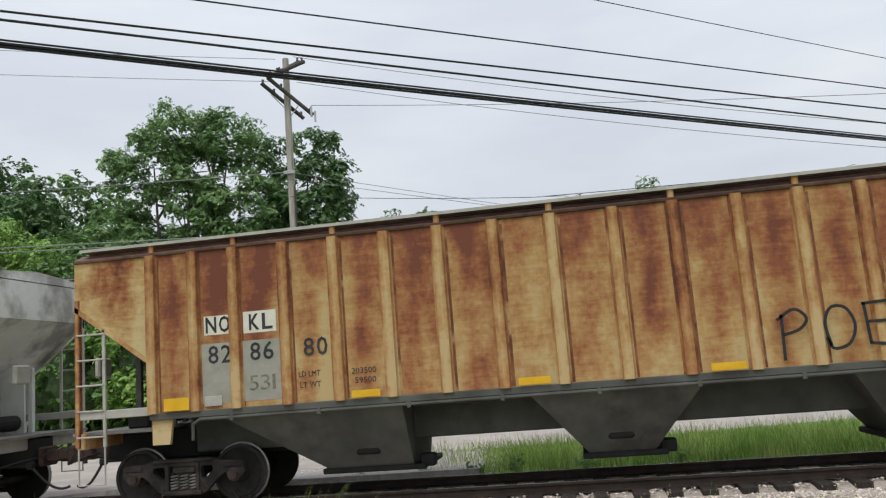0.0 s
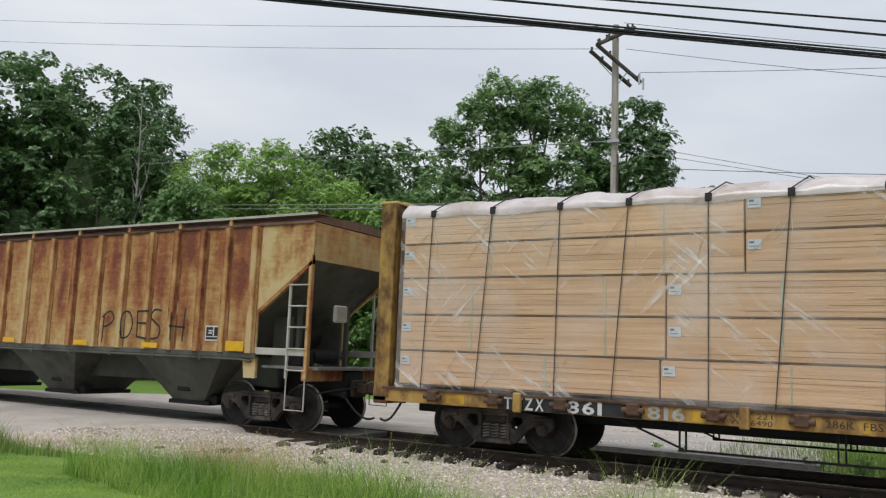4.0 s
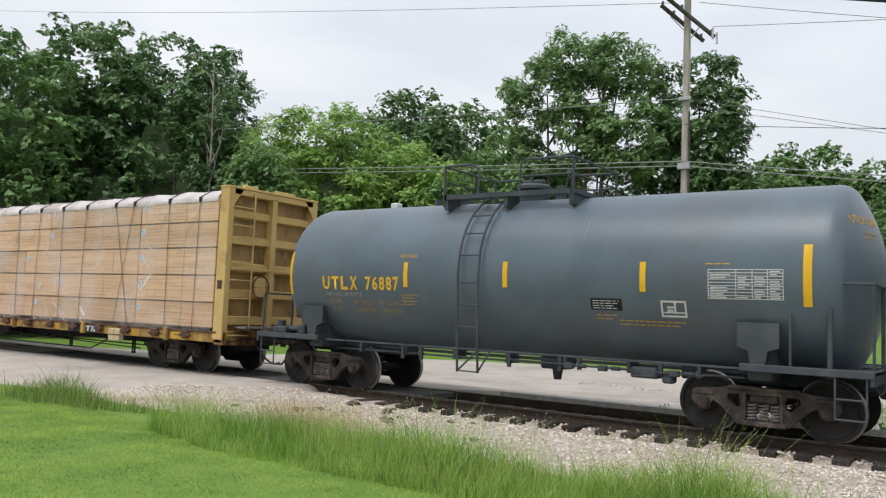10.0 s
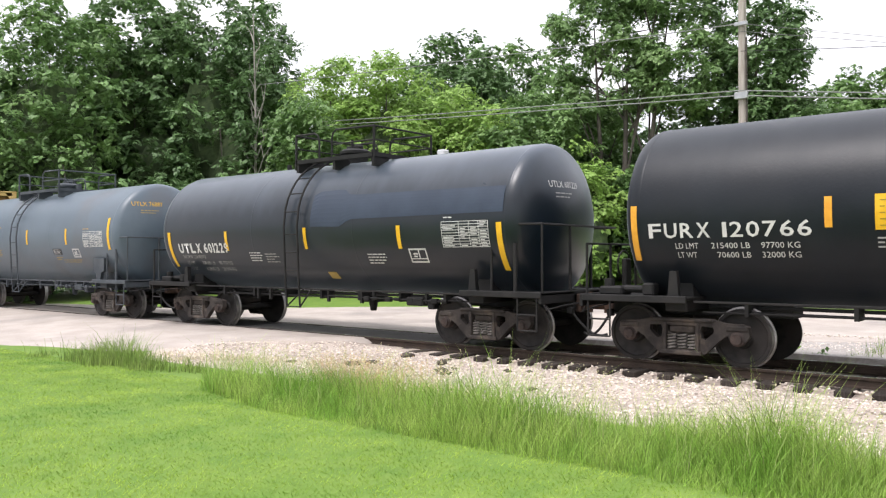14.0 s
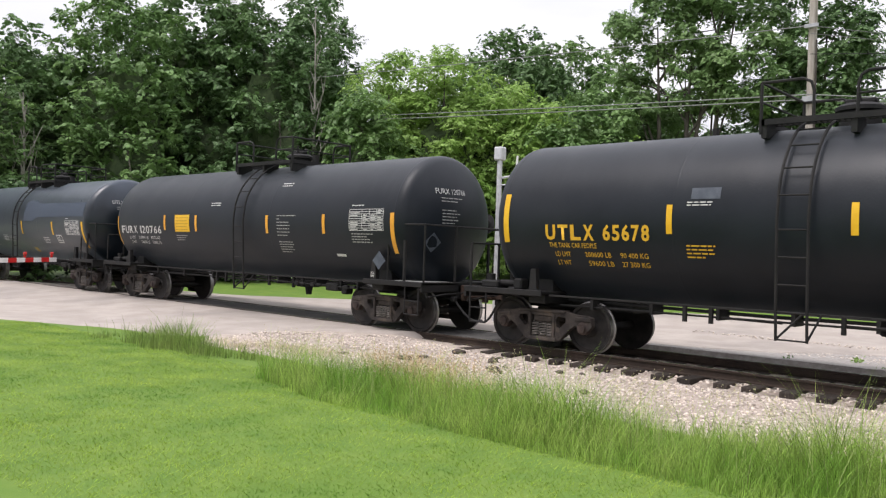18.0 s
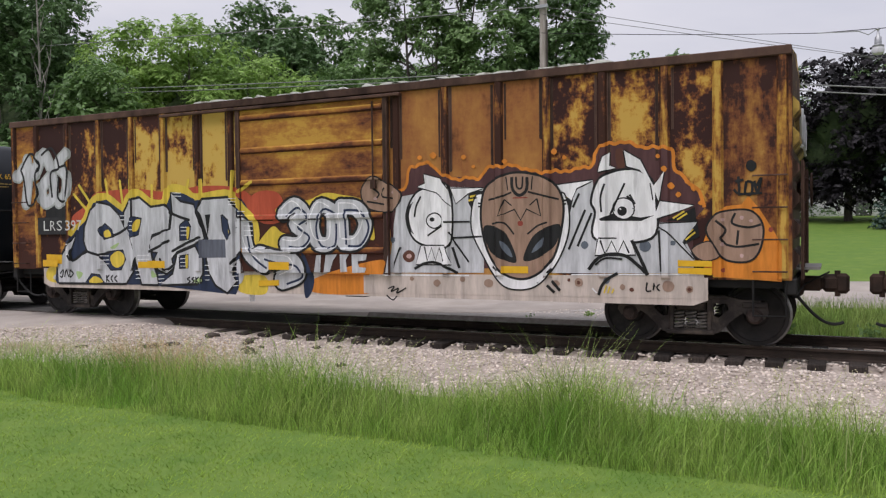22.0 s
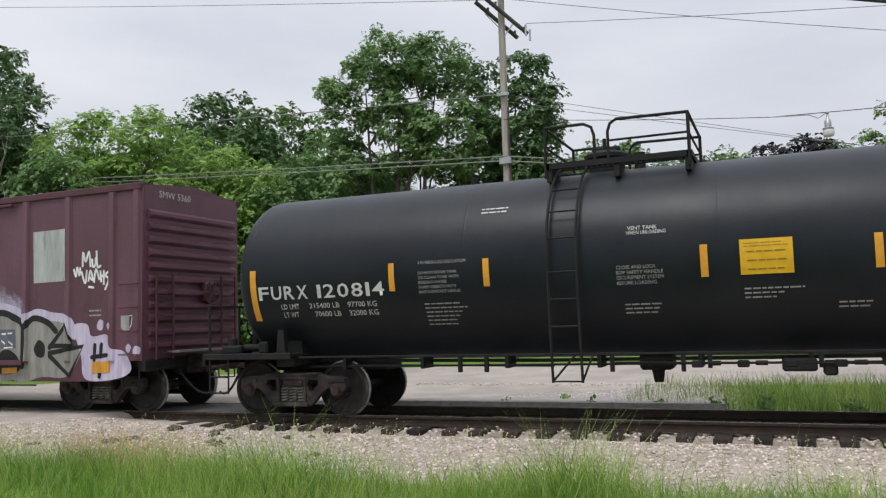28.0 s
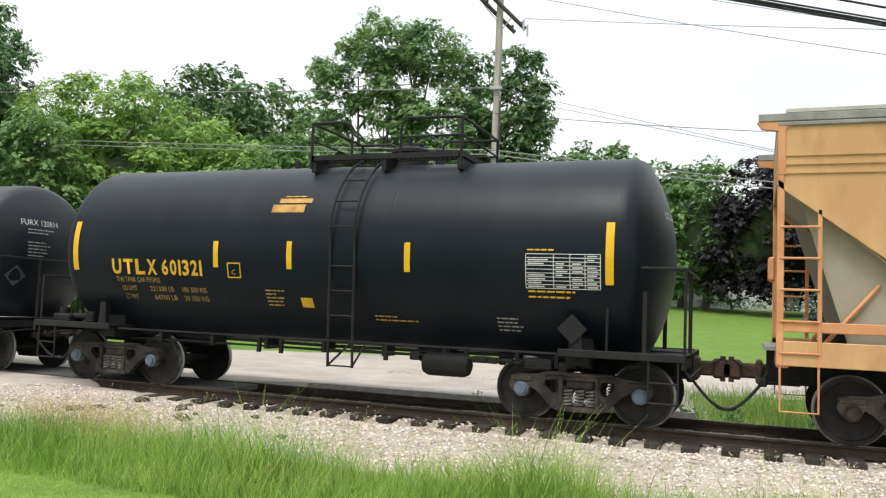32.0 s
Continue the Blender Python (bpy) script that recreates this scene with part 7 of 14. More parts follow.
for sy in (-1, 1):
    k0 = len(wrap.v)
    for x in xs:
        for z in zs_:
            a = noise.noise((x * 1.1 + z * 0.9, z * 0.5, 2.0 + sy))
            ridge = max(0.0, 1 - abs(a) * 9) * max(0, noise.noise((x * 0.6, z * 0.7, 9.0)) + 0.35)
            b_ = noise.noise((x * 1.6 - z * 1.7, z * 0.6, 6.0 + sy))
            ridge += max(0.0, 1 - abs(b_) * 10) * max(0, noise.noise((x * 0.5, z * 0.6, 4.0)) + 0.2)
            wrap.v.append((x - U, sy * (1.4335 + 0.022 * min(1, ridge)), z))
    m_ = len(zs_)
    wrap.f += [(k0 + i * m_ + j, k0 + i * m_ + j + 1, k0 + (i + 1) * m_ + j + 1, k0 + (i + 1) * m_ + j) for i in range(len(xs) - 1) for j in range(m_ - 1)]
film_ob = new("plastic_wrap", wrap.mesh("plastic_wrap", FILM, True))
tagged(film_ob, "thin clear plastic film hanging over the lumber side", "plastic sheet")
CARS.append((film_ob, U))
rng = random.Random(9)
folds = [(xt, 4.1) for xt, xb in STRAPS for k in range(3)] + [(rng.uniform(12, 33.4), 1.7) for k in range(14)]
for x, z in folds:                                      # pale strips painting the sheen of film creases, most fanning out from the straps
    dx, dz, w = rng.uniform(-0.7, 0.2), -rng.uniform(0.3, 0.9), rng.uniform(0.004, 0.009)
    z = min(z - rng.uniform(0, 0.3), 4.08)
    dz = max(dz, 1.08 - z)
    pts = curve_pts([(x, z), (x + dx * 0.45, z + dz * 0.5 + rng.uniform(-0.06, 0.06)), (x + dx, z + dz)], False, 5)
    g = Geo()
    for i, (px_, pz_) in enumerate(pts):
        k = math.sin(math.pi * (i + 0.4) / (len(pts) + 0.2)) * w
        g.v += [(px_ - U - k, -1.4375, pz_), (px_ - U, -1.4375 - 0.5 * k - 0.002, pz_ + 0.3 * k), (px_ - U + k, -1.4375, pz_)]
    g.f = [q for i in range(len(pts) - 1) for q in ((3 * i, 3 * i + 1, 3 * i + 4, 3 * i + 3), (3 * i + 1, 3 * i + 2, 3 * i + 5, 3 * i + 4))]
    part("fold", g, FOLD_SHEEN, film_ob)
for sy in (-1, 1):
    hem = Geo()
    for x in np.arange(11.7, 33.5, 0.16):
        hem.box(x - U, x + 0.11 - U, sy * 1.436, sy * 1.442, 1.005, 1.03)
    part("white_hem", hem, WHITE, film_ob, "white stapled hem")


# ---- boxcars and their graffiti ----
LAYER = collections.Counter()


def relief(feats):
    """Height of ribs and doors over a car's side; feats: x0, x1, z0, z1, height, slope."""
    def h(x, z):
        best = 0.0
        for x0, x1, z0, z1, d, s in feats:
            if x0 <= x <= x1 and z0 <= z <= z1:
                k = min(1.0, (x - x0) / s if s else 1, (x1 - x) / s if s else 1, (z - z0) / s if s else 1, (z1 - z) / s if s else 1)
                best = max(best, d * k)
        return best
    return h


def lay(car, layer, pts, tris, mat, name, label):
    """Lays a flat painted shape over the ribs and doors of a car's side."""
    feats, base = car_side[car.name]
    LAYER[car.name, layer] += 1
    y0 = 0.004 + 0.0024 * layer + 0.00004 * min(29, LAYER[car.name, layer])
    bm = bmesh.new()
    vs = [bm.verts.new((x, 0.000012 * min(i, 60), z)) for i, (x, z) in enumerate(pts)]
    for t in tris:
        if len(set(t)) == len(t):
            try:
                bm.faces.new([vs[i] for i in t])
            except ValueError:
                pass
    xa, xb = min(p[0] for p in pts), max(p[0] for p in pts)
    za, zb = min(p[1] for p in pts), max(p[1] for p in pts)
    cuts = set()
    for x0, x1, z0, z1, d, s in feats:
        if x1 < xa or x0 > xb or z1 < za or z0 > zb:
            continue
        for q in (x0, x0 + s, x1 - s, x1):
            if xa < q < xb:
                cuts.add((0, round(q, 4)))
        for q in (z0, z0 + s, z1 - s, z1):
            if za < q < zb:
                cuts.add((1, round(q, 4)))
    for ax, q in cuts:
        bmesh.ops.bisect_plane(bm, geom=list(bm.verts) + list(bm.edges) + list(bm.faces), dist=0.0005, plane_co=(q, 0, 0) if ax == 0 else (0, 0, q), plane_no=(1, 0, 0) if ax == 0 else (0, 0, 1))
    h = relief(feats)
    for v in bm.verts:
        v.co.y = -(base + h(v.co.x, v.co.z) + y0 + v.co.y)
    me = bpy.data.meshes.new(name)
    bm.to_mesh(me)
    bm.free()
    me.materials.append(mat)
    return part(name, me, None, car, label)


car_side = {}


def fill(car, U, layer, mat, pts, smooth=True, name="painted_shape", label=""):
    q = [(x - U, z) for x, z in pts]
    q = curve_pts(q, True) if smooth else q
    tri = mgeo.tessellate_polygon([[Vector((x, z, 0)) for x, z in q]])
    return lay(car, layer, q, [tuple(t) for t in tri], mat, name, label or mat.name.replace("_", " "))


def ribbon(car, U, layer, pts, width, mat, closed=False, smooth=True, name="painted_line", label="", wavy=0.0):
    """A painted line with round ends, wavy like drips or flames if asked."""
    q = [(x - U, z) for x, z in pts]
    q = curve_pts(q, closed) if smooth and len(q) > 2 else q + ([q[0]] if closed else [])
    if closed and smooth and len(pts) > 2:
        q.append(q[0])
    if wavy:
        q = [(a[0] + (b_[0] - a[0]) * k / 5, a[1] + (b_[1] - a[1]) * k / 5) for a, b_ in zip(q, q[1:]) for k in range(5)]
        q = [(x, z + wavy * (math.sin(x * 17) + 0.7 * math.sin(x * 41 + z * 9) + noise.noise((x * 6, z * 6, 0)))) for x, z in q]
    n, r, out, tris = len(q), width / 2, [], []
    for i, (x, z) in enumerate(q):
        xa, za = q[max(0, i - 1)]
        xb, zb = q[min(n - 1, i + 1)]
        d = math.hypot(xb - xa, zb - za) or 1
        out += [(x - (zb - za) / d * r, z + (xb - xa) / d * r), (x + (zb - za) / d * r, z - (xb - xa) / d * r)]
    tris = [(2 * i, 2 * i + 2, 2 * i + 3, 2 * i + 1) for i in range(n - 1)]
    if not closed and width > 0.05:          # half-round ends
        for i, j in ((0, 1), (n - 1, n - 2)):
            dx, dz = q[i][0] - q[j][0], q[i][1] - q[j][1]
            a0, k = math.atan2(dz, dx), len(out)
            out += [(q[i][0] + r * math.cos(a0 + a), q[i][1] + r * math.sin(a0 + a)) for a in (-1.2, -0.75, -0.25, 0.25, 0.75, 1.2)]
            first, last = (2 * i, 2 * i + 1) if i == 0 else (2 * i + 1, 2 * i)
            tris.append((first, *range(k, k + 6), last) if i else (last, *reversed(range(k, k + 6)), first)[::-1])
    return lay(car, layer, out, tris, mat, name, label or mat.name.replace("_", " "))


def paint_lines(car, U, layer, mat, width, *shapes, **kw):
    for s in shapes:
        ribbon(car, U, layer, s, width, mat, **kw)


def bubble(car, U, layer, mat, width, pts, **kw):
    """A fat letter stroke with a black outline."""
    ribbon(car, U, layer, pts, width + 0.09, G_BLACK, name="letter_outline", **kw)
    ribbon(car, U, layer + 0.5, pts, width, mat, name="letter_stroke", **kw)
    if width > 0.14:                          # white gleam and dark inner shade of a fat letter
        d = width * 0.27
        ribbon(car, U, layer + 0.8, [(x - d * 0.8, z + d) for x, z in pts], 0.02, G_WHITE, name="highlight_line", **kw)
        ribbon(car, U, layer + 0.8, [(x + d, z - d * 0.8) for x, z in pts], 0.04, G_NAVY, name="shade_line", **kw)


def spray(name, c, k=1.18):
    return surf(name, tuple(v * 0.86 for v in c), tuple(min(0.9, v * k + 0.01) for v in c), 2.4, 0.5, bump=0.04, stretch=(3.2, 1.0, 0.55), third=tuple(v * 0.45 for v in c), third_scale=2.6, t_low=0.54, t_high=0.82)


def fading_spray(name, c, low, z0, z1):
    """Spray paint that fades from one colour into another between two heights."""
    m = spray(name, c)
    n, l = m.node_tree.nodes, m.node_tree.links
    p = n["Principled BSDF"]
    t, sp, no = n.new("ShaderNodeTexCoord"), n.new("ShaderNodeSeparateXYZ"), n.new("ShaderNodeTexNoise")
    no.inputs["Scale"].default_value, no.inputs["Detail"].default_value = 5.0, 4.0
    l.new(t.outputs["Object"], sp.inputs[0])
    l.new(t.outputs["Object"], no.inputs["Vector"])
    ad, mr, mix = n.new("ShaderNodeMath"), n.new("ShaderNodeMapRange"), n.new("ShaderNodeMixRGB")
    ad.operation = "MULTIPLY_ADD"
    ad.inputs[1].default_value = 0.35
    l.new(no.outputs["Fac"], ad.inputs[0])
    l.new(sp.outputs["Z"], ad.inputs[2])
    mr.inputs["From Min"].default_value, mr.inputs["From Max"].default_value = z0 + 0.175, z1 + 0.175
    l.new(ad.outputs[0], mr.inputs["Value"])
    old = p.inputs["Base Color"].links[0].from_socket
    l.new(mr.outputs[0], mix.inputs["Fac"])
    mix.inputs["Color1"].default_value = (*low, 1)
    l.new(old, mix.inputs["Color2"])
    l.new(mix.outputs[0], p.inputs["Base Color"])
    return m


def misty_spray(name, c, level=1.15, grain=1.3):
    """Thin overspray: covers in the middle of its patch and breaks up into specks towards its edge."""
    m = spray(name, c)
    n, l = m.node_tree.nodes, m.node_tree.links
    t, ce, le, no = n.new("ShaderNodeTexCoord"), n.new("ShaderNodeVectorMath"), n.new("ShaderNodeVectorMath"), n.new("ShaderNodeTexNoise")
    ce.operation, le.operation = "MULTIPLY_ADD", "LENGTH"
    ce.inputs[1].default_value, ce.inputs[2].default_value = (2.0, 0.0, 2.0), (-1.0, 0.0, -1.0)
    l.new(t.outputs["Generated"], ce.inputs[0])
    l.new(ce.outputs[0], le.inputs[0])
    no.inputs["Scale"].default_value, no.inputs["Detail"].default_value = 7.0, 8.0
    l.new(t.outputs["Object"], no.inputs["Vector"])
    a, b = n.new("ShaderNodeMath"), n.new("ShaderNodeMath")
    a.operation = b.operation = "MULTIPLY_ADD"
    a.use_clamp = True
    b.inputs[1].default_value, b.inputs[2].default_value = grain, level - grain * 0.5
    l.new(no.outputs["Fac"], b.inputs[0])
    a.inputs[1].default_value = -1.0
    l.new(le.outputs["Value"], a.inputs[0])
    l.new(b.outputs[0], a.inputs[2])
    l.new(a.outputs[0], n["Principled BSDF"].inputs["Alpha"])
    return m


G_MIST = misty_spray("orange_red_overspray", (0.34, 0.055, 0.03))
G_HAZE = misty_spray("lavender_overspray", (0.50, 0.45, 0.58), 0.95, 0.9)
G_FADE = fading_spray("blue_paint_fading_to_green", (0.19, 0.32, 0.56), (0.25, 0.37, 0.29), 1.2, 1.5)
G_RED, G_YEL, G_SILVER = spray("red_paint", (0.42, 0.07, 0.03)), spray("yellow_paint", (0.62, 0.46, 0.05)), spray("silver_paint", (0.46, 0.47, 0.49), 1.3)
G_NAVY, G_LIME, G_BLACK = spray("navy_paint", (0.013, 0.024, 0.06)), spray("lime_paint", (0.32, 0.45, 0.20)), spray("black_paint", (0.006, 0.006, 0.007))
G_ORANGE, G_BROWNR, G_CONC = spray("orange_paint", (0.60, 0.20, 0.02)), spray("red_brown_paint", (0.10, 0.035, 0.022)), spray("pale_sill_paint", (0.50, 0.43, 0.38))
G_WHITE, G_TAN, G_DRED = spray("white_paint", (0.74, 0.74, 0.75)), spray("skin_tan_paint", (0.30, 0.19, 0.135)), spray("dark_red_paint", (0.25, 0.045, 0.03))
G_PALE, G_BLUE, G_GREEN = spray("pale_green_paint", (0.25, 0.35, 0.28)), spray("light_blue_paint", (0.20, 0.31, 0.50)), spray("bottle_green_paint", (0.06, 0.17, 0.12))
G_ROSEW, G_GREYP = spray("pale_rose_paint", (0.45, 0.30, 0.28)), spray("grey_panel_paint", (0.34, 0.36, 0.35))
G_AMBER, G_PINK, G_TEAL = spray("amber_reflector_tape", (0.60, 0.28, 0.03)), spray("pink_paint", (0.30, 0.07, 0.13)), spray("teal_paint", (0.06, 0.27, 0.22))
G_LAV, G_SILVER2 = spray("lavender_paint", (0.50, 0.45, 0.58)), spray("stone_grey_paint", (0.225, 0.22, 0.20), 1.35)
G_INK = spray("blue_black_paint", (0.012, 0.024, 0.028))
G_SLATE, G_LAVB, G_PALEB = spray("slate_paint", (0.10, 0.12, 0.15)), spray("pale_lilac_blue_paint", (0.27, 0.35, 0.56)), spray("pale_blue_green_paint", (0.28, 0.38, 0.40))
G_CORAL, G_STAIN2 = spray("bright_coral_paint", (0.52, 0.06, 0.075)), misty_spray("brown_smudge", (0.09, 0.035, 0.03))
G_HALO = spray("maroon_paint", (0.075, 0.028, 0.03))
G_STAIN = spray("brown_stain", (0.30, 0.20, 0.15))
SLATE, PANEL_GREY = spray("slate_paint", (0.10, 0.11, 0.14)), spray("light_grey_panel", (0.38, 0.40, 0.39))


def boxcar(u0, label, a, b, z0, zt, peak, ribs, door, pal, tc, sill, rib_w=0.1, door_ribs=(), end_pitch=0.27):
    """A box car: side panels between posts, a sliding door, a ribbed end, a shallow peaked roof."""
    car = new_car("boxcar", u0, label, "boxcar")
    Y, A, B = 1.44, a - u0, b - u0
    feats = []
    d0, d1 = door[0] - u0, door[1] - u0
    xs = sorted([A] + [r - u0 for r in ribs] + [B, d0, d1])
    for sy in (-1, 1):
        for i in range(len(xs) - 1):
            if not (xs[i] >= d0 - 0.01 and xs[i + 1] <= d1 + 0.01):
                mid = (xs[i] + xs[i + 1]) / 2 + u0
                m = next((q for x0, x1, q in pal.get("worn", ()) if x0 < mid < x1), pal["panel"])
                part("side_panel", Geo().box(xs[i], xs[i + 1], sy * (Y - 0.05), sy * Y, z0, zt), m, car)
        for r in ribs:
            x, w = r - u0, rib_w
            part("post", Geo().prism([(x - w, sy * Y), (x - w + 0.03, sy * (Y + 0.045)), (x + w - 0.03, sy * (Y + 0.045)), (x + w, sy * Y)], "z", z0 + 0.03, zt - 0.02), pal["rib"], car)
            if sy < 0:
                feats.append((x - w, x + w, z0 - 0.01, zt, 0.045, 0.03))
        dr = part("sliding_door", Geo().box(d0, d1, sy * (Y + 0.01), sy * (Y + 0.06), z0 + 0.02, zt - 0.14, 0.01), pal["door"], car, "sliding door")
        if sy < 0:
            feats.append((d0, d1, z0, zt - 0.1, 0.06, 0.001))
        for z in door_ribs:
            part("door_rib", Geo().prism([(sy * (Y + 0.06), z - 0.06), (sy * (Y + 0.095), z - 0.03), (sy * (Y + 0.095), z + 0.03), (sy * (Y + 0.06), z + 0.06)], "x", d0 + 0.06, d1 - 0.06), pal["door"], dr)
            if sy < 0:
                feats.append((d0 + 0.06, d1 - 0.06, z - 0.06, z + 0.06, 0.095, 0.03))
        for x in (d0, d1):
            part("door_edge", Geo().box(x - 0.045, x + 0.045, sy * (Y + 0.01), sy * (Y + 0.10), z0 - 0.02, zt - 0.1, 0.01), pal["edge"], dr)
            if sy < 0:
                feats.append((x - 0.045, x + 0.045, z0 - 0.02, zt - 0.1, 0.10, 0.002))
        part("lock_rod", Geo().cyl((d1 - 0.22, sy * (Y + 0.12), z0 + 1.55), (d1 - 0.22, sy * (Y + 0.12), zt - 0.2), 0.016, n=6).box(d1 - 0.27, d1 - 0.17, sy * (Y + 0.08), sy * (Y + 0.14), z0 + 1.45, z0 + 1.6, 0.01), pal["edge"], dr)
        part("door_track", Geo().box(d0 - 0.3 - (d1 - d0) * 0.5 * (pal["track"] < 0), d1 + 0.3 + (d1 - d0) * 0.9 * (pal["track"] > 0), sy * (Y + 0.045), sy * (Y + 0.13), zt - 0.14, zt - 0.09, 0.008), pal["roof"], car)
        part("top_chord", Geo().box(A, B, sy * (Y - 0.03), sy * (Y + 0.055), zt - 0.06, zt + 0.07, 0.012), pal["chord"], car)
        s0, s1 = sill[0] - u0, sill[1] - u0
        part("side_sill", Geo().prism([(s0, z0 + 0.02), (s1, z0 + 0.02), (s1, sill[2] + 0.08), (s1 - 0.2, sill[2]), (s0 + 0.2, sill[2]), (s0, sill[2] + 0.08)], "y", sy * (Y - 0.03), sy * (Y + 0.003)), pal["sill"], car)
        for x, s in ((A, 1), (B, -1)):
            for k in range(4):
                z = z0 + 0.12 + k * 0.44
                part("rung", Geo().tube([(x + s * 0.06, sy * Y, z), (x + s * 0.06, sy * (Y + 0.07), z), (x + s * 0.50, sy * (Y + 0.07), z), (x + s * 0.50, sy * Y, z)], 0.012, 5), pal["chord"], car)
            part("sill_step", Geo().tube([(x + s * 0.08, sy * 1.42, z0), (x + s * 0.08, sy * 1.42, 0.5), (x + s * 0.5, sy * 1.42, 0.5), (x + s * 0.5, sy * 1.42, z0)], 0.018, 6), FRAME, car, "", True)
    for x, s in ((A, 1), (B, -1)):
        low, split = pal.get("end_low", pal["end"]), pal.get("low_to", z0 + 1.6)
        end = part("end_wall", Geo().box(x - s * 0.003, x + s * 0.05, -Y + 0.055, Y - 0.055, split, zt + 0.03), pal["end"], car, "corrugated steel end")
        part("lower_end_sheet", Geo().box(x - s * 0.003, x + s * 0.05, -Y + 0.055, Y - 0.055, z0, split), low, end)
        n = int((zt - z0 - 0.3) / end_pitch)
        for k in range(n):
            z = z0 + 0.28 + k * end_pitch
            part("corrugation", Geo().prism([(x, z - end_pitch * 0.36), (x - s * 0.085, z - end_pitch * 0.12), (x - s * 0.085, z + end_pitch * 0.12), (x, z + end_pitch * 0.36)], "y", -Y + 0.14, Y - 0.14), pal["end"] if z > split else low, end)
        for sy in (-1, 1):
            for dy in (0.25, 0.70):
                part("ladder_rail", Geo().box(x - s * 0.14, x - s * 0.10, sy * (Y - dy) - 0.02, sy * (Y - dy) + 0.02, z0, z0 + 1.65, 0.005), pal["chord"], end)
            for k in range(5):
                part("rung", Geo().cyl((x - s * 0.12, sy * (Y - 0.25), z0 + 0.12 + 0.36 * k), (x - s * 0.12, sy * (Y - 0.70), z0 + 0.12 + 0.36 * k), 0.013, n=6), pal["chord"], end)
        part("end_peak", Geo().prism([(-Y + 0.06, zt + 0.03), (0, peak - 0.05), (Y - 0.06, zt + 0.03)], "x", x - s * 0.003, x + s * 0.05), pal["end"], end)
        part("end_sill", Geo().box(x - s * 0.06, x + s * 0.1, -1.42, 1.42, z0 - 0.2, z0 + 0.02, 0.015), FRAME, car)
        part("brake_platform", Geo().box(x - s * 0.34, x - s * 0.03, -0.8, 0.5, z0 + 0.12, z0 + 0.16), GALV_W, car, "steel grating platform")
        add_coupler(car, x, -s)
    wheel = Geo().tube([(B + 0.2, 0.35 + 0.25 * math.cos(k * math.pi / 10), z0 + 1.3 + 0.25 * math.sin(k * math.pi / 10)) for k in range(21)], 0.016, 6)
    for k in range(3):
        wheel.cyl((B + 0.2, 0.35 - 0.25 * math.cos(k * math.pi / 3), z0 + 1.3 - 0.25 * math.sin(k * math.pi / 3)), (B + 0.2, 0.35 + 0.25 * math.cos(k * math.pi / 3), z0 + 1.3 + 0.25 * math.sin(k * math.pi / 3)), 0.012, n=5)
    part("brake_wheel", wheel, pal["chord"], car, "hand brake wheel")
    part("brake_housing", Geo().box(B, B + 0.15, 0.22, 0.48, z0 + 1.1, z0 + 1.5, 0.03), pal["chord"], car)
    n = int((B - A) / 1.28)
    for k in range(n):                       # roof panels with raised seams
        x0, x1 = A + (B - A) * k / n, A + (B - A) * (k + 1) / n
        part("roof_panel", Geo().prism([(-Y - 0.03, zt + 0.04), (0, peak - 0.04), (Y + 0.03, zt + 0.04), (Y, zt), (-Y, zt)], "x", x0 + 0.01, x1 - 0.01), pal["roof"], car)
        part("roof_seam", Geo().prism([(-Y - 0.04, zt + 0.05), (0, peak), (Y + 0.04, zt + 0.05), (0, peak - 0.06)], "x", x0 - 0.04, x0 + 0.04), pal["roof"], car)
    part("floor_frame", Geo().box(A + 0.1, B - 0.1, -1.3, 1.3, z0 - 0.12, z0 + 0.02).box(A, B, -0.3, 0.3, 0.68, z0), FRAME, car)
    part("brake_gear", Geo().cyl((-1.2, -0.7, 0.7), (-0.5, -0.7, 0.7), 0.15, n=14).box(0.3, 0.8, -0.9, -0.5, 0.55, 0.85, 0.04).cyl((-4.5, -0.5, 0.58), (4.5, -0.5, 0.58), 0.02, n=6), FRAME, car)
    for t in tc:
        add_truck(car, t - u0)
    car_side[car.name] = (feats, Y)
    return car


RUSTYEL = streaked_rust("flaking_yellow_paint", (0.55, 0.36, 0.085), (0.49, 0.28, 0.05), (0.20, 0.072, 0.026), (0.05, 0.018, 0.014), 0.37, -0.1, 0.30, 0.3, (6.5, 6.5, 4.4), (3.0, 3.0, 1.9), 2.6)
DARKYEL = streaked_rust("rust_eaten_yellow_paint", (0.52, 0.32, 0.07), (0.44, 0.22, 0.04), (0.15, 0.05, 0.02), (0.036, 0.014, 0.012), 0.58, -0.1, 0.12, 0.25, (6.5, 6.5, 4.4), (2.4, 2.4, 1.5), 2.7)
YELRIB = streaked_rust("rusty_yellow_rib_paint", (0.50, 0.31, 0.065), (0.40, 0.20, 0.038), (0.16, 0.058, 0.022), (0.045, 0.018, 0.012), 0.6, -0.3, 0.25, 0.5, (9.0, 9.0, 3.0), (6.0, 6.0, 1.1), 1.9)
OCHRE = streaked_rust("ochre_stained_paint", (0.46, 0.24, 0.07), (0.39, 0.18, 0.05), (0.27, 0.105, 0.036), (0.10, 0.036, 0.018), 0.40, -0.3, 0.5, 0.2, (4.0, 4.0, 1.2), (1.6, 1.6, 0.7), 0.9)
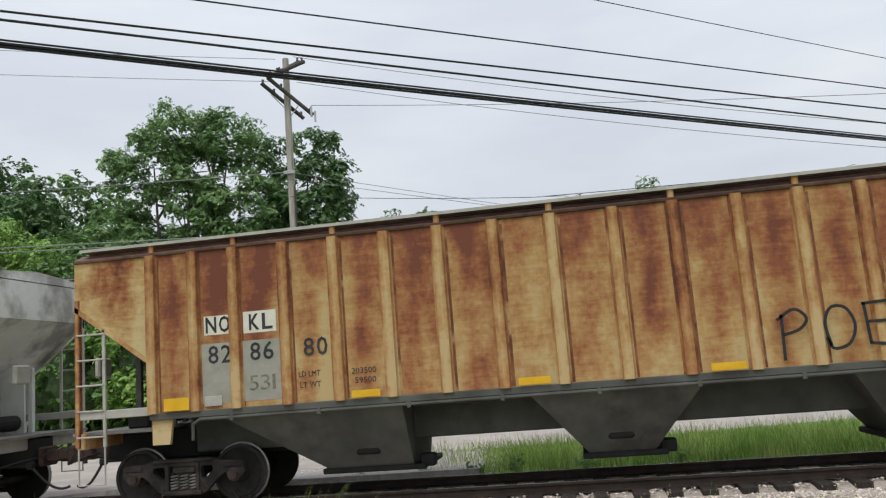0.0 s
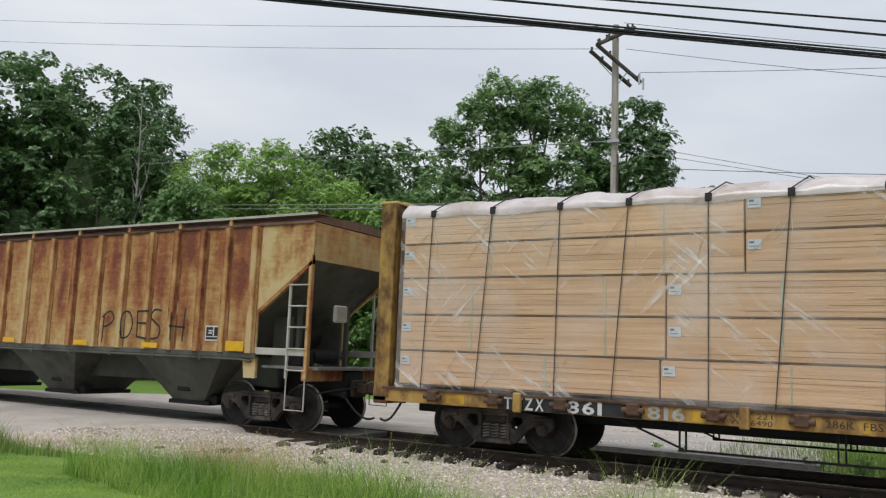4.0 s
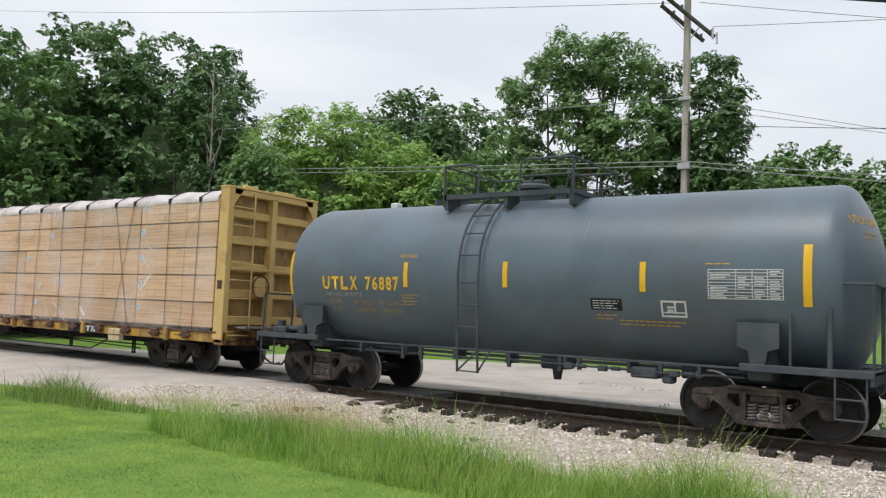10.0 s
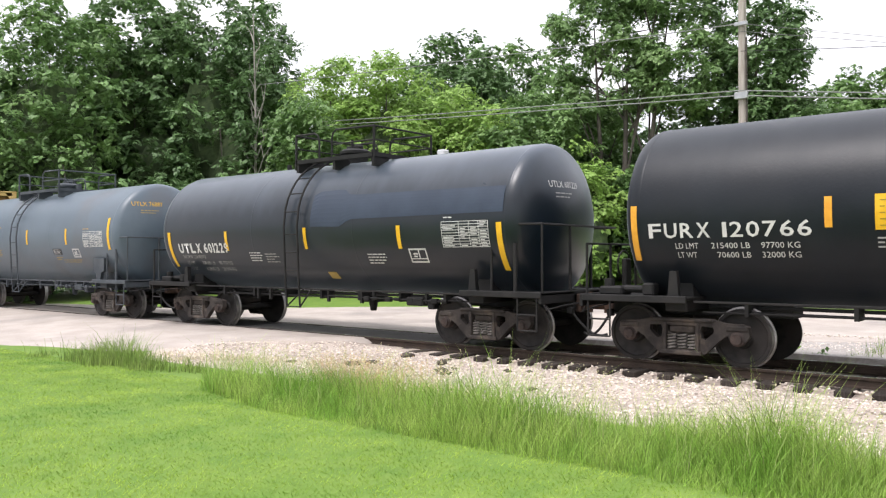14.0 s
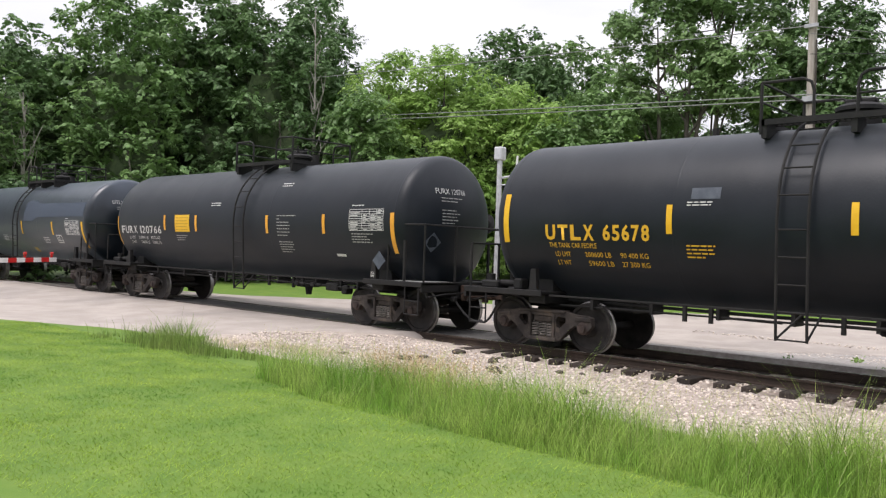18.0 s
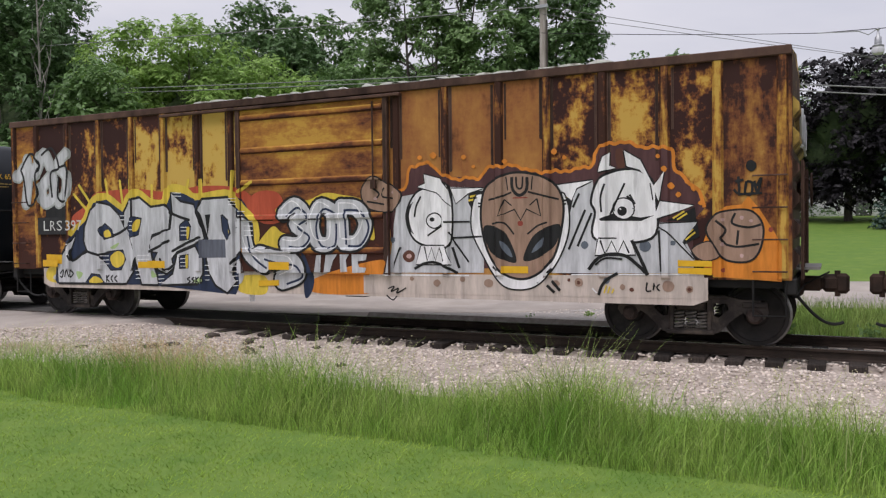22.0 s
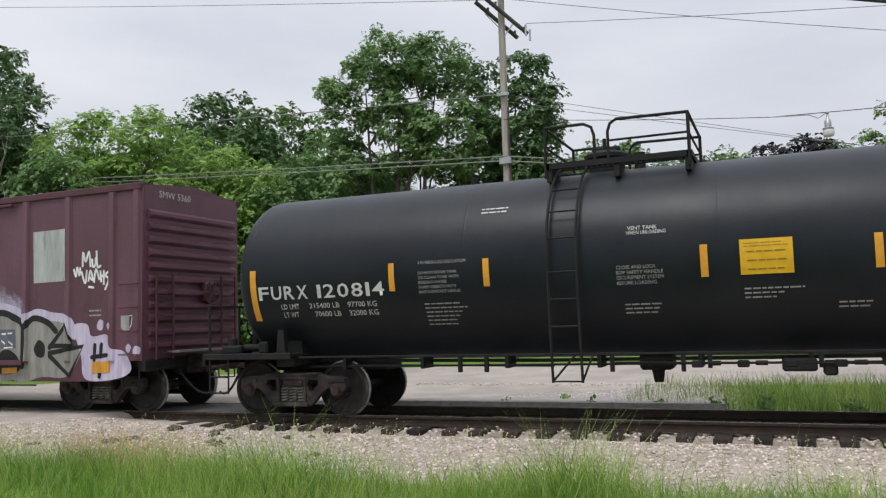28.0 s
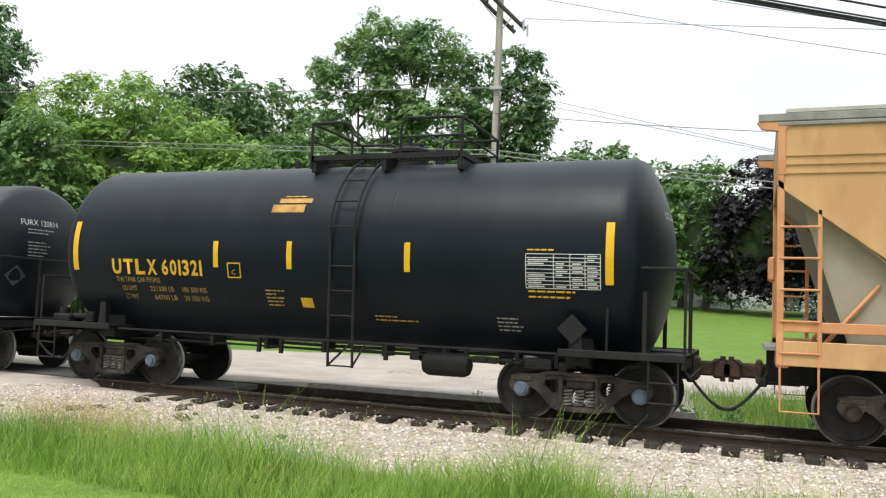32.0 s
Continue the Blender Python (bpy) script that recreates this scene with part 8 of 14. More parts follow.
CORNERBROWN = streaked_rust("brown_stained_corner_paint", (0.40, 0.21, 0.055), (0.31, 0.14, 0.036), (0.15, 0.052, 0.022), (0.04, 0.016, 0.013), 0.56, -0.2, 0.3, 0.2, (4.0, 4.0, 1.6), (2.0, 2.0, 0.8), 1.6)
RUSTDOOR = streaked_rust("rusty_yellow_door_paint", (0.48, 0.27, 0.05), (0.36, 0.16, 0.034), (0.17, 0.06, 0.024), (0.055, 0.02, 0.014), 0.62, -0.25, -0.55, 0.1, (1.3, 1.3, 7.0), (0.8, 0.8, 1.6), 1.4)
RUSTROOF = rust_paint("dark_rust_roof", (0.065, 0.032, 0.024), (0.11, 0.06, 0.042), (0.028, 0.015, 0.012), (0.05, 0.028, 0.02), 0.5)
ENDYEL = rust_paint("rusty_yellow_end_paint", (0.46, 0.29, 0.06), (0.56, 0.37, 0.09), (0.05, 0.028, 0.018), (0.10, 0.055, 0.03), 0.5, 0.0, 0.08, scale=(1.0, 0.8, 1.1))
U = 98.45
RIBS_L = [90.69, 91.4, 92.34, 93.25, 94.16, 95.01, 95.87, 96.68, 100.2, 101.1, 102.04, 102.83, 103.7, 104.61, 105.34, 106.18]
car = boxcar(U, "rusty yellow boxcar covered in colourful graffiti along its side", 90.6, 106.3, 1.0, 4.12, 4.38, RIBS_L, (96.9, 100.02),
             dict(panel=RUSTYEL, rib=YELRIB, worn=((90.5, 91.5, RUSTDOOR), (91.5, 94.2, DARKYEL), (100.0, 102.5, OCHRE), (102.5, 105.0, DARKYEL), (105.0, 106.4, CORNERBROWN)), end_low=RUSTROOF, low_to=2.85, door=RUSTDOOR, edge=RUSTROOF, roof=RUSTROOF, chord=RUSTROOF, sill=G_CONC, end=ENDYEL, track=-1), (92.17, 104.9), (91.55, 105.2, 0.62), 0.075, (3.83, 3.23, 2.64, 2.0, 1.4), 0.42)
fill(car, U, 0, G_RED, [(92.43, 2.08), (92.94, 2.37), (93.17, 2.58), (94.25, 2.63), (95.06, 2.55), (95.94, 2.63), (96.76, 2.58), (97.21, 2.38), (97.35, 1.96), (96.88, 1.86), (94.39, 1.76), (92.78, 1.76)])
fill(car, U, 0, G_YEL, [(91.70, 1.03), (92.15, 1.01), (92.93, 0.72), (91.74, 0.74)])
fill(car, U, 1, G_SILVER, [(92.03, 1.01), (92.47, 1.52), (93.82, 1.29), (95.06, 1.37), (96.06, 1.38), (96.85, 1.34), (96.89, 0.81), (96.31, 0.79), (94.39, 0.77), (92.03, 0.75)])
paint_lines(car, U, 2, G_YEL, 0.06, [(92.67, 2.75), (93.02, 2.34)])
paint_lines(car, U, 2, G_YEL, 0.06, [(92.51, 2.57), (92.94, 2.19)])
paint_lines(car, U, 2, G_YEL, 0.06, [(93.43, 2.84), (93.50, 2.45)])
paint_lines(car, U, 2, G_YEL, 0.06, [(93.83, 2.80), (93.90, 2.35)])
paint_lines(car, U, 2, G_YEL, 0.06, [(94.11, 2.81), (94.10, 2.52)])
paint_lines(car, U, 2, G_YEL, 0.06, [(94.69, 2.68), (94.69, 2.33)])
paint_lines(car, U, 2, G_YEL, 0.06, [(95.63, 2.75), (95.57, 2.48)])
paint_lines(car, U, 2, G_YEL, 0.06, [(95.95, 2.74), (95.95, 2.41)])
paint_lines(car, U, 2, G_YEL, 0.06, [(96.73, 2.87), (96.70, 2.45)])
paint_lines(car, U, 2, G_YEL, 0.06, [(96.90, 2.49), (97.21, 2.66)])
bubble(car, U, 3, G_SILVER, 0.3, [(96.99, 1.86), (97.11, 1.39), (97.44, 1.14)])
fill(car, U, 5, G_LIME, [(92.55, 0.96), (92.74, 0.93), (92.62, 0.80)])
fill(car, U, 5, G_LIME, [(93.54, 1.46), (93.79, 1.56), (93.68, 1.44)])
fill(car, U, 5, G_LIME, [(94.66, 1.01), (94.79, 0.90), (94.66, 0.87)])
fill(car, U, 5, G_LIME, [(95.70, 0.82), (95.94, 0.88), (95.88, 0.77)])
for pts in ([(90.82, 3.0), (91.08, 3.2), (91.36, 3.02)], [(91.1, 3.34), (91.12, 2.9), (91.04, 2.42)], [(91.42, 3.12), (91.62, 3.45), (91.82, 3.18)],
            [(91.80, 2.95), (91.56, 2.72), (91.64, 2.42), (91.90, 2.56), (91.88, 2.95)], [(92.30, 3.42), (92.06, 3.2), (92.30, 2.95), (92.26, 2.58), (92.06, 2.42)]):
    ribbon(car, U, 2, pts, 0.3, G_GREYP, name="letter_outline", label="grey painted outline")
    ribbon(car, U, 3, pts, 0.22, G_SILVER, name="letter_stroke", label="silver bubble letter")
fill(car, U, 6, YELLOW, [(91.66, 1.32), (92.13, 1.31), (92.13, 1.12), (91.66, 1.13)], smooth=False)
fill(car, U, 6, YELLOW, [(94.30, 1.18), (94.75, 1.18), (94.75, 1.06), (94.30, 1.05)], smooth=False)
fill(car, U, 0, G_RED, [(97.13, 2.32), (97.36, 2.48), (97.75, 2.46), (97.91, 2.25), (97.86, 1.94), (97.48, 1.89), (97.25, 2.05)])
fill(car, U, 1, G_YEL, [(97.25, 1.41), (97.64, 1.83), (97.86, 1.73), (98.13, 1.63), (97.81, 1.41), (97.37, 1.14)])
fill(car, U, 0, G_YEL, [(96.85, 0.91), (97.43, 0.93), (97.43, 0.61), (96.85, 0.63)])
fill(car, U, 0, G_ORANGE, [(98.55, 0.92), (99.89, 1.25), (99.94, 1.01), (99.71, 0.68), (98.50, 0.66)])
fill(car, U, 1, G_NAVY, [(96.90, 2.38), (97.14, 2.11), (97.25, 1.62), (97.02, 1.62), (96.85, 2.06)])
fill(car, U, 1, G_NAVY, [(98.29, 1.37), (98.50, 0.96), (98.45, 0.66), (98.30, 0.60)])
paint_lines(car, U, 2, G_YEL, 0.1, [(97.78, 2.12), (98.12, 2.32), (98.43, 2.24), (98.79, 2.36), (99.13, 2.32), (99.51, 2.24), (99.69, 2.02), (99.75, 1.63)])
bubble(car, U, 3, G_SILVER, 0.26, [(97.91, 2.07), (98.15, 2.22), (98.36, 2.04), (98.15, 1.88), (98.39, 1.70), (98.23, 1.52), (97.94, 1.53)])
bubble(car, U, 3, G_SILVER, 0.26, [(98.94, 2.10), (98.69, 2.18), (98.54, 1.88), (98.64, 1.55), (98.92, 1.55), (98.96, 1.93)])
bubble(car, U, 3, G_SILVER, 0.26, [(99.13, 2.17), (99.16, 1.56)])
bubble(car, U, 3, G_SILVER, 0.26, [(99.13, 2.16), (99.46, 2.12), (99.61, 1.85), (99.45, 1.56), (99.19, 1.54)])
bubble(car, U, 3, G_SILVER, 0.34, [(97.37, 1.32), (97.70, 1.24), (98.06, 1.20), (98.16, 1.00), (97.82, 0.87)])
fill(car, U, 3, G_SILVER, [(98.60, 1.32), (98.70, 1.33), (98.68, 1.02), (98.55, 1.02)], smooth=False)
fill(car, U, 3, G_SILVER, [(98.80, 1.33), (99.04, 1.34), (98.95, 1.23), (98.88, 1.03), (98.75, 1.02)], smooth=False)
fill(car, U, 3, G_SILVER, [(99.09, 1.34), (99.28, 1.34), (99.21, 1.24), (99.24, 1.04), (99.10, 1.03)], smooth=False)
fill(car, U, 3, G_SILVER, [(99.33, 1.34), (99.64, 1.34), (99.61, 1.24), (99.45, 1.22), (99.48, 1.12), (99.62, 1.11), (99.59, 1.03), (99.34, 1.02)], smooth=False)
fill(car, U, 6, YELLOW, [(97.29, 0.85), (97.75, 0.87), (97.75, 0.77), (97.29, 0.75)], smooth=False)
fill(car, U, 0, G_HALO, [(100.01, 2.36), (100.36, 2.45), (100.45, 2.77), (100.82, 2.83), (101.11, 2.61), (101.68, 2.57), (101.85, 2.72), (102.16, 2.75), (102.42, 2.70), (102.68, 2.62), (103.11, 2.62), (103.53, 2.69), (103.61, 2.91), (103.94, 3.01), (104.40, 2.90), (104.70, 2.88), (104.75, 2.58), (104.95, 2.38), (105.09, 2.24), (105.16, 2.01), (105.00, 1.83), (105.00, 1.24), (100.13, 1.06)], smooth=False)
paint_lines(car, U, 0.6, G_ORANGE, 0.05, [(100.01, 2.36), (100.36, 2.45), (100.45, 2.77), (100.82, 2.83), (101.11, 2.61), (101.68, 2.57), (101.85, 2.72), (102.16, 2.75), (102.42, 2.70), (102.68, 2.62), (103.11, 2.62), (103.53, 2.69), (103.61, 2.91), (103.94, 3.01), (104.40, 2.90), (104.70, 2.88), (104.75, 2.58), (104.95, 2.38), (105.09, 2.24), (105.16, 2.01)], wavy=0.016)
fill(car, U, 0.2, G_ORANGE, [(105.07, 1.24), (105.12, 1.47), (105.28, 1.92), (105.45, 2.03), (105.65, 2.05), (105.74, 2.17), (105.88, 1.99), (106.03, 1.74), (106.17, 1.49), (106.17, 0.98), (105.30, 1.04)], smooth=False)
fill(car, U, 0.8, G_DRED, [(105.43, 1.13), (105.43, 1.11), (105.41, 1.10), (105.39, 1.11), (105.38, 1.13), (105.39, 1.15), (105.41, 1.16), (105.43, 1.16)])
fill(car, U, 0.8, G_DRED, [(106.06, 1.69), (106.05, 1.67), (106.03, 1.66), (106.01, 1.67), (106.00, 1.69), (106.01, 1.72), (106.03, 1.73), (106.05, 1.72)])
fill(car, U, 0.8, G_DRED, [(105.17, 1.45), (105.16, 1.42), (105.14, 1.42), (105.12, 1.42), (105.11, 1.45), (105.12, 1.47), (105.14, 1.48), (105.16, 1.47)])
fill(car, U, 1, G_SILVER, [(100.24, 2.30), (101.16, 2.44), (101.77, 2.41), (101.77, 1.05), (100.01, 1.03)], smooth=False)
fill(car, U, 1, G_SILVER, [(102.95, 2.37), (103.55, 2.46), (103.60, 1.84), (105.05, 1.81), (104.91, 1.52), (105.02, 1.29), (105.00, 1.08), (102.90, 1.06)], smooth=False)
fill(car, U, 1, G_CONC, [(99.53, 0.98), (105.15, 1.06), (105.15, 0.72), (99.53, 0.67)], smooth=False)
paint_lines(car, U, 2, G_BLACK, 0.07, [(100.73, 2.42), (101.15, 2.44), (101.18, 1.56), (100.88, 1.48), (100.53, 1.60), (100.39, 1.96), (100.51, 2.28)], closed=True)
fill(car, U, 2.4, G_WHITE, [(100.73, 2.42), (101.15, 2.44), (101.18, 1.56), (100.88, 1.48), (100.53, 1.60), (100.39, 1.96), (100.51, 2.28)])
paint_lines(car, U, 2.8, G_BLACK, 0.04, [(100.71, 2.66), (101.00, 2.58), (101.16, 2.39), (101.20, 2.13), (100.94, 2.36), (100.59, 2.46), (100.73, 2.51)], closed=True, smooth=False)
fill(car, U, 3.2, G_WHITE, [(100.71, 2.66), (101.00, 2.58), (101.16, 2.39), (101.20, 2.13), (100.94, 2.36), (100.59, 2.46), (100.73, 2.51)], smooth=False)
paint_lines(car, U, 2.8, G_BLACK, 0.035, [(101.20, 2.41), (101.77, 2.40), (101.51, 2.33), (101.29, 2.17)], closed=True, smooth=False)
fill(car, U, 3.2, G_WHITE, [(101.20, 2.41), (101.77, 2.40), (101.51, 2.33), (101.29, 2.17)], smooth=False)
paint_lines(car, U, 3.2, G_BLACK, 0.045, [(101.03, 1.89), (100.99, 1.82), (100.90, 1.78), (100.80, 1.82), (100.76, 1.90), (100.80, 1.97), (100.90, 2.01), (100.99, 1.97)], closed=True)
fill(car, U, 3.6, G_WHITE, [(101.03, 1.89), (100.99, 1.82), (100.90, 1.78), (100.80, 1.82), (100.76, 1.90), (100.80, 1.97), (100.90, 2.01), (100.99, 1.97)])
fill(car, U, 4, G_BLACK, [(100.90, 1.91), (100.89, 1.89), (100.86, 1.88), (100.82, 1.89), (100.81, 1.92), (100.82, 1.94), (100.86, 1.95), (100.89, 1.94)])
paint_lines(car, U, 4, G_BLACK, 0.03, [(100.77, 1.65), (101.03, 1.81)], [(101.08, 1.87), (101.53, 1.87)], [(100.65, 2.30), (100.56, 2.13), (100.53, 1.96)], [(101.22, 1.61), (101.74, 1.63)], [(101.25, 1.56), (101.51, 1.22)])
paint_lines(car, U, 2.8, G_BLACK, 0.045, [(100.65, 1.48), (101.08, 1.48), (101.19, 1.18), (100.55, 1.18)], closed=True, smooth=False)
fill(car, U, 3.2, G_WHITE, [(100.65, 1.48), (101.08, 1.48), (101.19, 1.18), (100.55, 1.18)], smooth=False)
paint_lines(car, U, 3.8, G_BLACK, 0.03, [(100.71, 1.47), (100.76, 1.24), (100.84, 1.45), (100.91, 1.24), (100.98, 1.45), (101.06, 1.23)], smooth=False)
paint_lines(car, U, 3.8, G_BLACK, 0.045, [(100.52, 1.10), (100.71, 1.19), (100.94, 1.20), (101.31, 1.04)], [(101.22, 1.46), (101.34, 1.12)])
paint_lines(car, U, 3.8, G_BLACK, 0.025, [(100.27, 1.46), (100.13, 1.11)], [(101.16, 1.71), (101.29, 1.49)])
fill(car, U, 3, G_BROWNR, [(100.53, 1.31), (100.50, 1.24), (100.42, 1.21), (100.34, 1.24), (100.30, 1.31), (100.34, 1.38), (100.42, 1.41), (100.50, 1.38)])
fill(car, U, 3.4, G_ROSEW, [(100.47, 1.31), (100.45, 1.28), (100.42, 1.27), (100.39, 1.28), (100.37, 1.31), (100.39, 1.34), (100.42, 1.35), (100.45, 1.34)])
paint_lines(car, U, 3, G_BLACK, 0.05, [(101.63, 2.24), (101.57, 1.76), (101.77, 1.32), (102.05, 0.90), (102.34, 0.80), (102.68, 0.89), (103.00, 1.27), (103.17, 1.75), (103.12, 2.22), (102.90, 2.29), (101.86, 2.30)], closed=True)
fill(car, U, 3.4, G_WHITE, [(101.63, 2.24), (101.57, 1.76), (101.77, 1.32), (102.05, 0.90), (102.34, 0.80), (102.68, 0.89), (103.00, 1.27), (103.17, 1.75), (103.12, 2.22), (102.90, 2.29), (101.86, 2.30)])
paint_lines(car, U, 4.2, G_BLACK, 0.075, [(101.77, 2.24), (101.88, 2.45), (102.22, 2.60), (102.58, 2.58), (102.90, 2.45), (103.06, 2.20), (103.06, 1.84), (102.92, 1.32), (102.63, 1.04), (102.34, 0.98), (102.06, 1.10), (101.85, 1.42), (101.75, 1.85)], closed=True)
fill(car, U, 4.6, G_TAN, [(101.77, 2.24), (101.88, 2.45), (102.22, 2.60), (102.58, 2.58), (102.90, 2.45), (103.06, 2.20), (103.06, 1.84), (102.92, 1.32), (102.63, 1.04), (102.34, 0.98), (102.06, 1.10), (101.85, 1.42), (101.75, 1.85)])
fill(car, U, 5.2, G_BLACK, [(101.77, 1.77), (101.96, 1.79), (102.17, 1.65), (102.33, 1.24), (102.11, 1.26), (101.87, 1.41)])
fill(car, U, 5.2, G_BLACK, [(103.04, 1.80), (102.79, 1.75), (102.58, 1.60), (102.44, 1.26), (102.68, 1.29), (102.96, 1.49)])
fill(car, U, 5.6, G_SLATE, [(102.06, 1.56), (102.19, 1.46), (102.26, 1.30), (102.12, 1.39)])
fill(car, U, 5.6, G_SLATE, [(102.79, 1.61), (102.66, 1.51), (102.58, 1.37), (102.74, 1.47)])
paint_lines(car, U, 5.2, G_BLACK, 0.028, [(101.92, 1.83), (102.12, 1.84), (102.29, 1.66)], [(102.51, 1.66), (102.68, 1.79), (102.85, 1.84)])
paint_lines(car, U, 5.2, G_BLACK, 0.03, [(101.86, 2.21), (102.06, 2.25), (102.25, 2.32)], [(102.52, 2.32), (102.79, 2.25), (103.02, 2.19)])
paint_lines(car, U, 5.2, G_BLACK, 0.05, [(102.26, 2.56), (102.27, 2.37), (102.38, 2.27), (102.50, 2.35), (102.51, 2.55)])
paint_lines(car, U, 5.2, G_BLACK, 0.03, [(102.33, 2.56), (102.34, 2.41), (102.39, 2.37), (102.43, 2.41), (102.44, 2.56)])
paint_lines(car, U, 5.2, G_BLACK, 0.02, [(102.16, 2.57), (102.19, 2.35)], [(102.60, 2.56), (102.58, 2.35)])
paint_lines(car, U, 5.2, G_BLACK, 0.026, [(102.13, 2.21), (102.03, 1.95), (102.30, 2.05), (102.40, 1.88), (102.50, 2.05), (102.73, 1.94), (102.67, 2.21)], smooth=False)
paint_lines(car, U, 5.2, G_BLACK, 0.02, [(102.13, 2.21), (102.25, 2.11)], [(102.67, 2.21), (102.55, 2.11)])
fill(car, U, 5.6, G_DRED, [(102.44, 1.83), (102.43, 1.80), (102.40, 1.79), (102.36, 1.80), (102.35, 1.83), (102.36, 1.86), (102.40, 1.87), (102.43, 1.86)])
paint_lines(car, U, 5.6, G_DRED, 0.018, [(102.27, 2.23), (102.52, 2.23)])
paint_lines(car, U, 4, G_BLACK, 0.03, [(101.68, 2.16), (101.81, 2.15)], [(101.68, 2.11), (101.79, 2.10)], [(103.05, 2.17), (103.14, 2.17)], [(103.04, 2.11), (103.14, 2.12)], [(101.92, 1.15), (102.00, 1.08)], [(102.90, 1.13), (102.83, 1.06)])
paint_lines(car, U, 2.4, G_YEL, 0.03, [(101.54, 2.27), (101.77, 2.31)], [(101.51, 2.21), (101.68, 2.23)], [(103.06, 2.28), (103.23, 2.31)], [(103.09, 2.22), (103.24, 2.24)])
fill(car, U, 2, G_BLACK, [(101.51, 2.36), (101.77, 2.36), (101.71, 2.19), (101.58, 2.05), (101.51, 2.17)], smooth=False)
fill(car, U, 2, G_BLACK, [(103.03, 2.34), (103.26, 2.34), (103.24, 2.17), (103.20, 1.99), (103.11, 2.15)], smooth=False)
paint_lines(car, U, 2, G_BLACK, 0.04, [(102.93, 2.40), (103.55, 2.46), (103.30, 2.35), (103.22, 2.17)], closed=True, smooth=False)
fill(car, U, 2.4, G_WHITE, [(102.93, 2.40), (103.55, 2.46), (103.30, 2.35), (103.22, 2.17)], smooth=False)
paint_lines(car, U, 2.4, G_BLACK, 0.035, [(103.43, 2.02), (103.17, 1.42)], [(103.53, 1.97), (103.31, 1.47)], [(103.34, 2.27), (103.24, 2.06)], smooth=False)
paint_lines(car, U, 2.8, G_BLACK, 0.075, [(103.61, 1.58), (103.60, 1.98), (103.54, 2.15), (103.64, 2.44), (103.90, 2.57), (104.22, 2.57), (104.43, 2.39), (104.47, 2.11), (104.41, 1.60)], closed=True)
fill(car, U, 3.2, G_WHITE, [(103.61, 1.58), (103.60, 1.98), (103.54, 2.15), (103.64, 2.44), (103.90, 2.57), (104.22, 2.57), (104.43, 2.39), (104.47, 2.11), (104.41, 1.60)])
fill(car, U, 3.6, G_BLACK, [(103.65, 1.88), (103.86, 1.96), (104.26, 1.89), (104.46, 1.92), (104.27, 1.84), (103.68, 1.85)], smooth=False)
paint_lines(car, U, 3.8, G_BLACK, 0.04, [(104.16, 2.02), (104.13, 1.93), (104.04, 1.88), (103.94, 1.90), (103.87, 1.97), (103.87, 2.08), (103.94, 2.16), (104.04, 2.17), (104.13, 2.12)], closed=True)
fill(car, U, 4.2, G_WHITE, [(104.16, 2.02), (104.13, 1.93), (104.04, 1.88), (103.94, 1.90), (103.87, 1.97), (103.87, 2.08), (103.94, 2.16), (104.04, 2.17), (104.13, 2.12)])
fill(car, U, 4.6, G_BLACK, [(104.06, 1.99), (104.04, 1.94), (103.99, 1.92), (103.94, 1.94), (103.92, 1.99), (103.94, 2.04), (103.99, 2.06), (104.04, 2.04)])
fill(car, U, 5, G_WHITE, [(103.98, 2.02), (103.97, 2.01), (103.96, 2.01), (103.95, 2.02), (103.96, 2.03), (103.97, 2.03)])
paint_lines(car, U, 4.6, G_BLACK, 0.03, [(103.81, 1.94), (104.03, 2.40)], [(104.10, 2.23), (104.18, 2.09)], [(104.06, 2.21), (104.13, 2.14)], [(103.74, 2.40), (103.68, 2.21), (103.69, 1.98)])
paint_lines(car, U, 4.6, G_BLACK, 0.018, [(104.40, 2.39), (104.44, 2.14)])
paint_lines(car, U, 3.2, G_BLACK, 0.04, [(103.63, 2.58), (103.71, 2.80), (103.81, 2.86), (103.80, 2.67), (103.90, 2.63)], closed=True, smooth=False)
fill(car, U, 3.6, G_WHITE, [(103.63, 2.58), (103.71, 2.80), (103.81, 2.86), (103.80, 2.67), (103.90, 2.63)], smooth=False)
paint_lines(car, U, 3.2, G_BLACK, 0.04, [(104.02, 2.88), (104.26, 2.73), (104.43, 2.38), (104.25, 2.59), (104.06, 2.65)], closed=True, smooth=False)
fill(car, U, 3.6, G_WHITE, [(104.02, 2.88), (104.26, 2.73), (104.43, 2.38), (104.25, 2.59), (104.06, 2.65)], smooth=False)
paint_lines(car, U, 3.2, G_BLACK, 0.035, [(104.44, 2.34), (104.61, 2.55), (104.52, 2.12)], closed=True, smooth=False)
fill(car, U, 3.6, G_WHITE, [(104.44, 2.34), (104.61, 2.55), (104.52, 2.12)], smooth=False)
fill(car, U, 2.2, G_BROWNR, [(103.90, 2.89), (104.01, 2.90), (104.03, 2.65), (103.92, 2.65)])
paint_lines(car, U, 3.2, G_BLACK, 0.04, [(104.44, 1.86), (104.54, 2.12), (105.01, 2.05), (104.68, 1.93)], closed=True, smooth=False)
fill(car, U, 3.6, G_WHITE, [(104.44, 1.86), (104.54, 2.12), (105.01, 2.05), (104.68, 1.93)], smooth=False)
paint_lines(car, U, 2.4, G_BLACK, 0.045, [(104.46, 1.79), (105.06, 1.81), (104.85, 1.53), (105.02, 1.29), (104.64, 1.69)], closed=True, smooth=False)
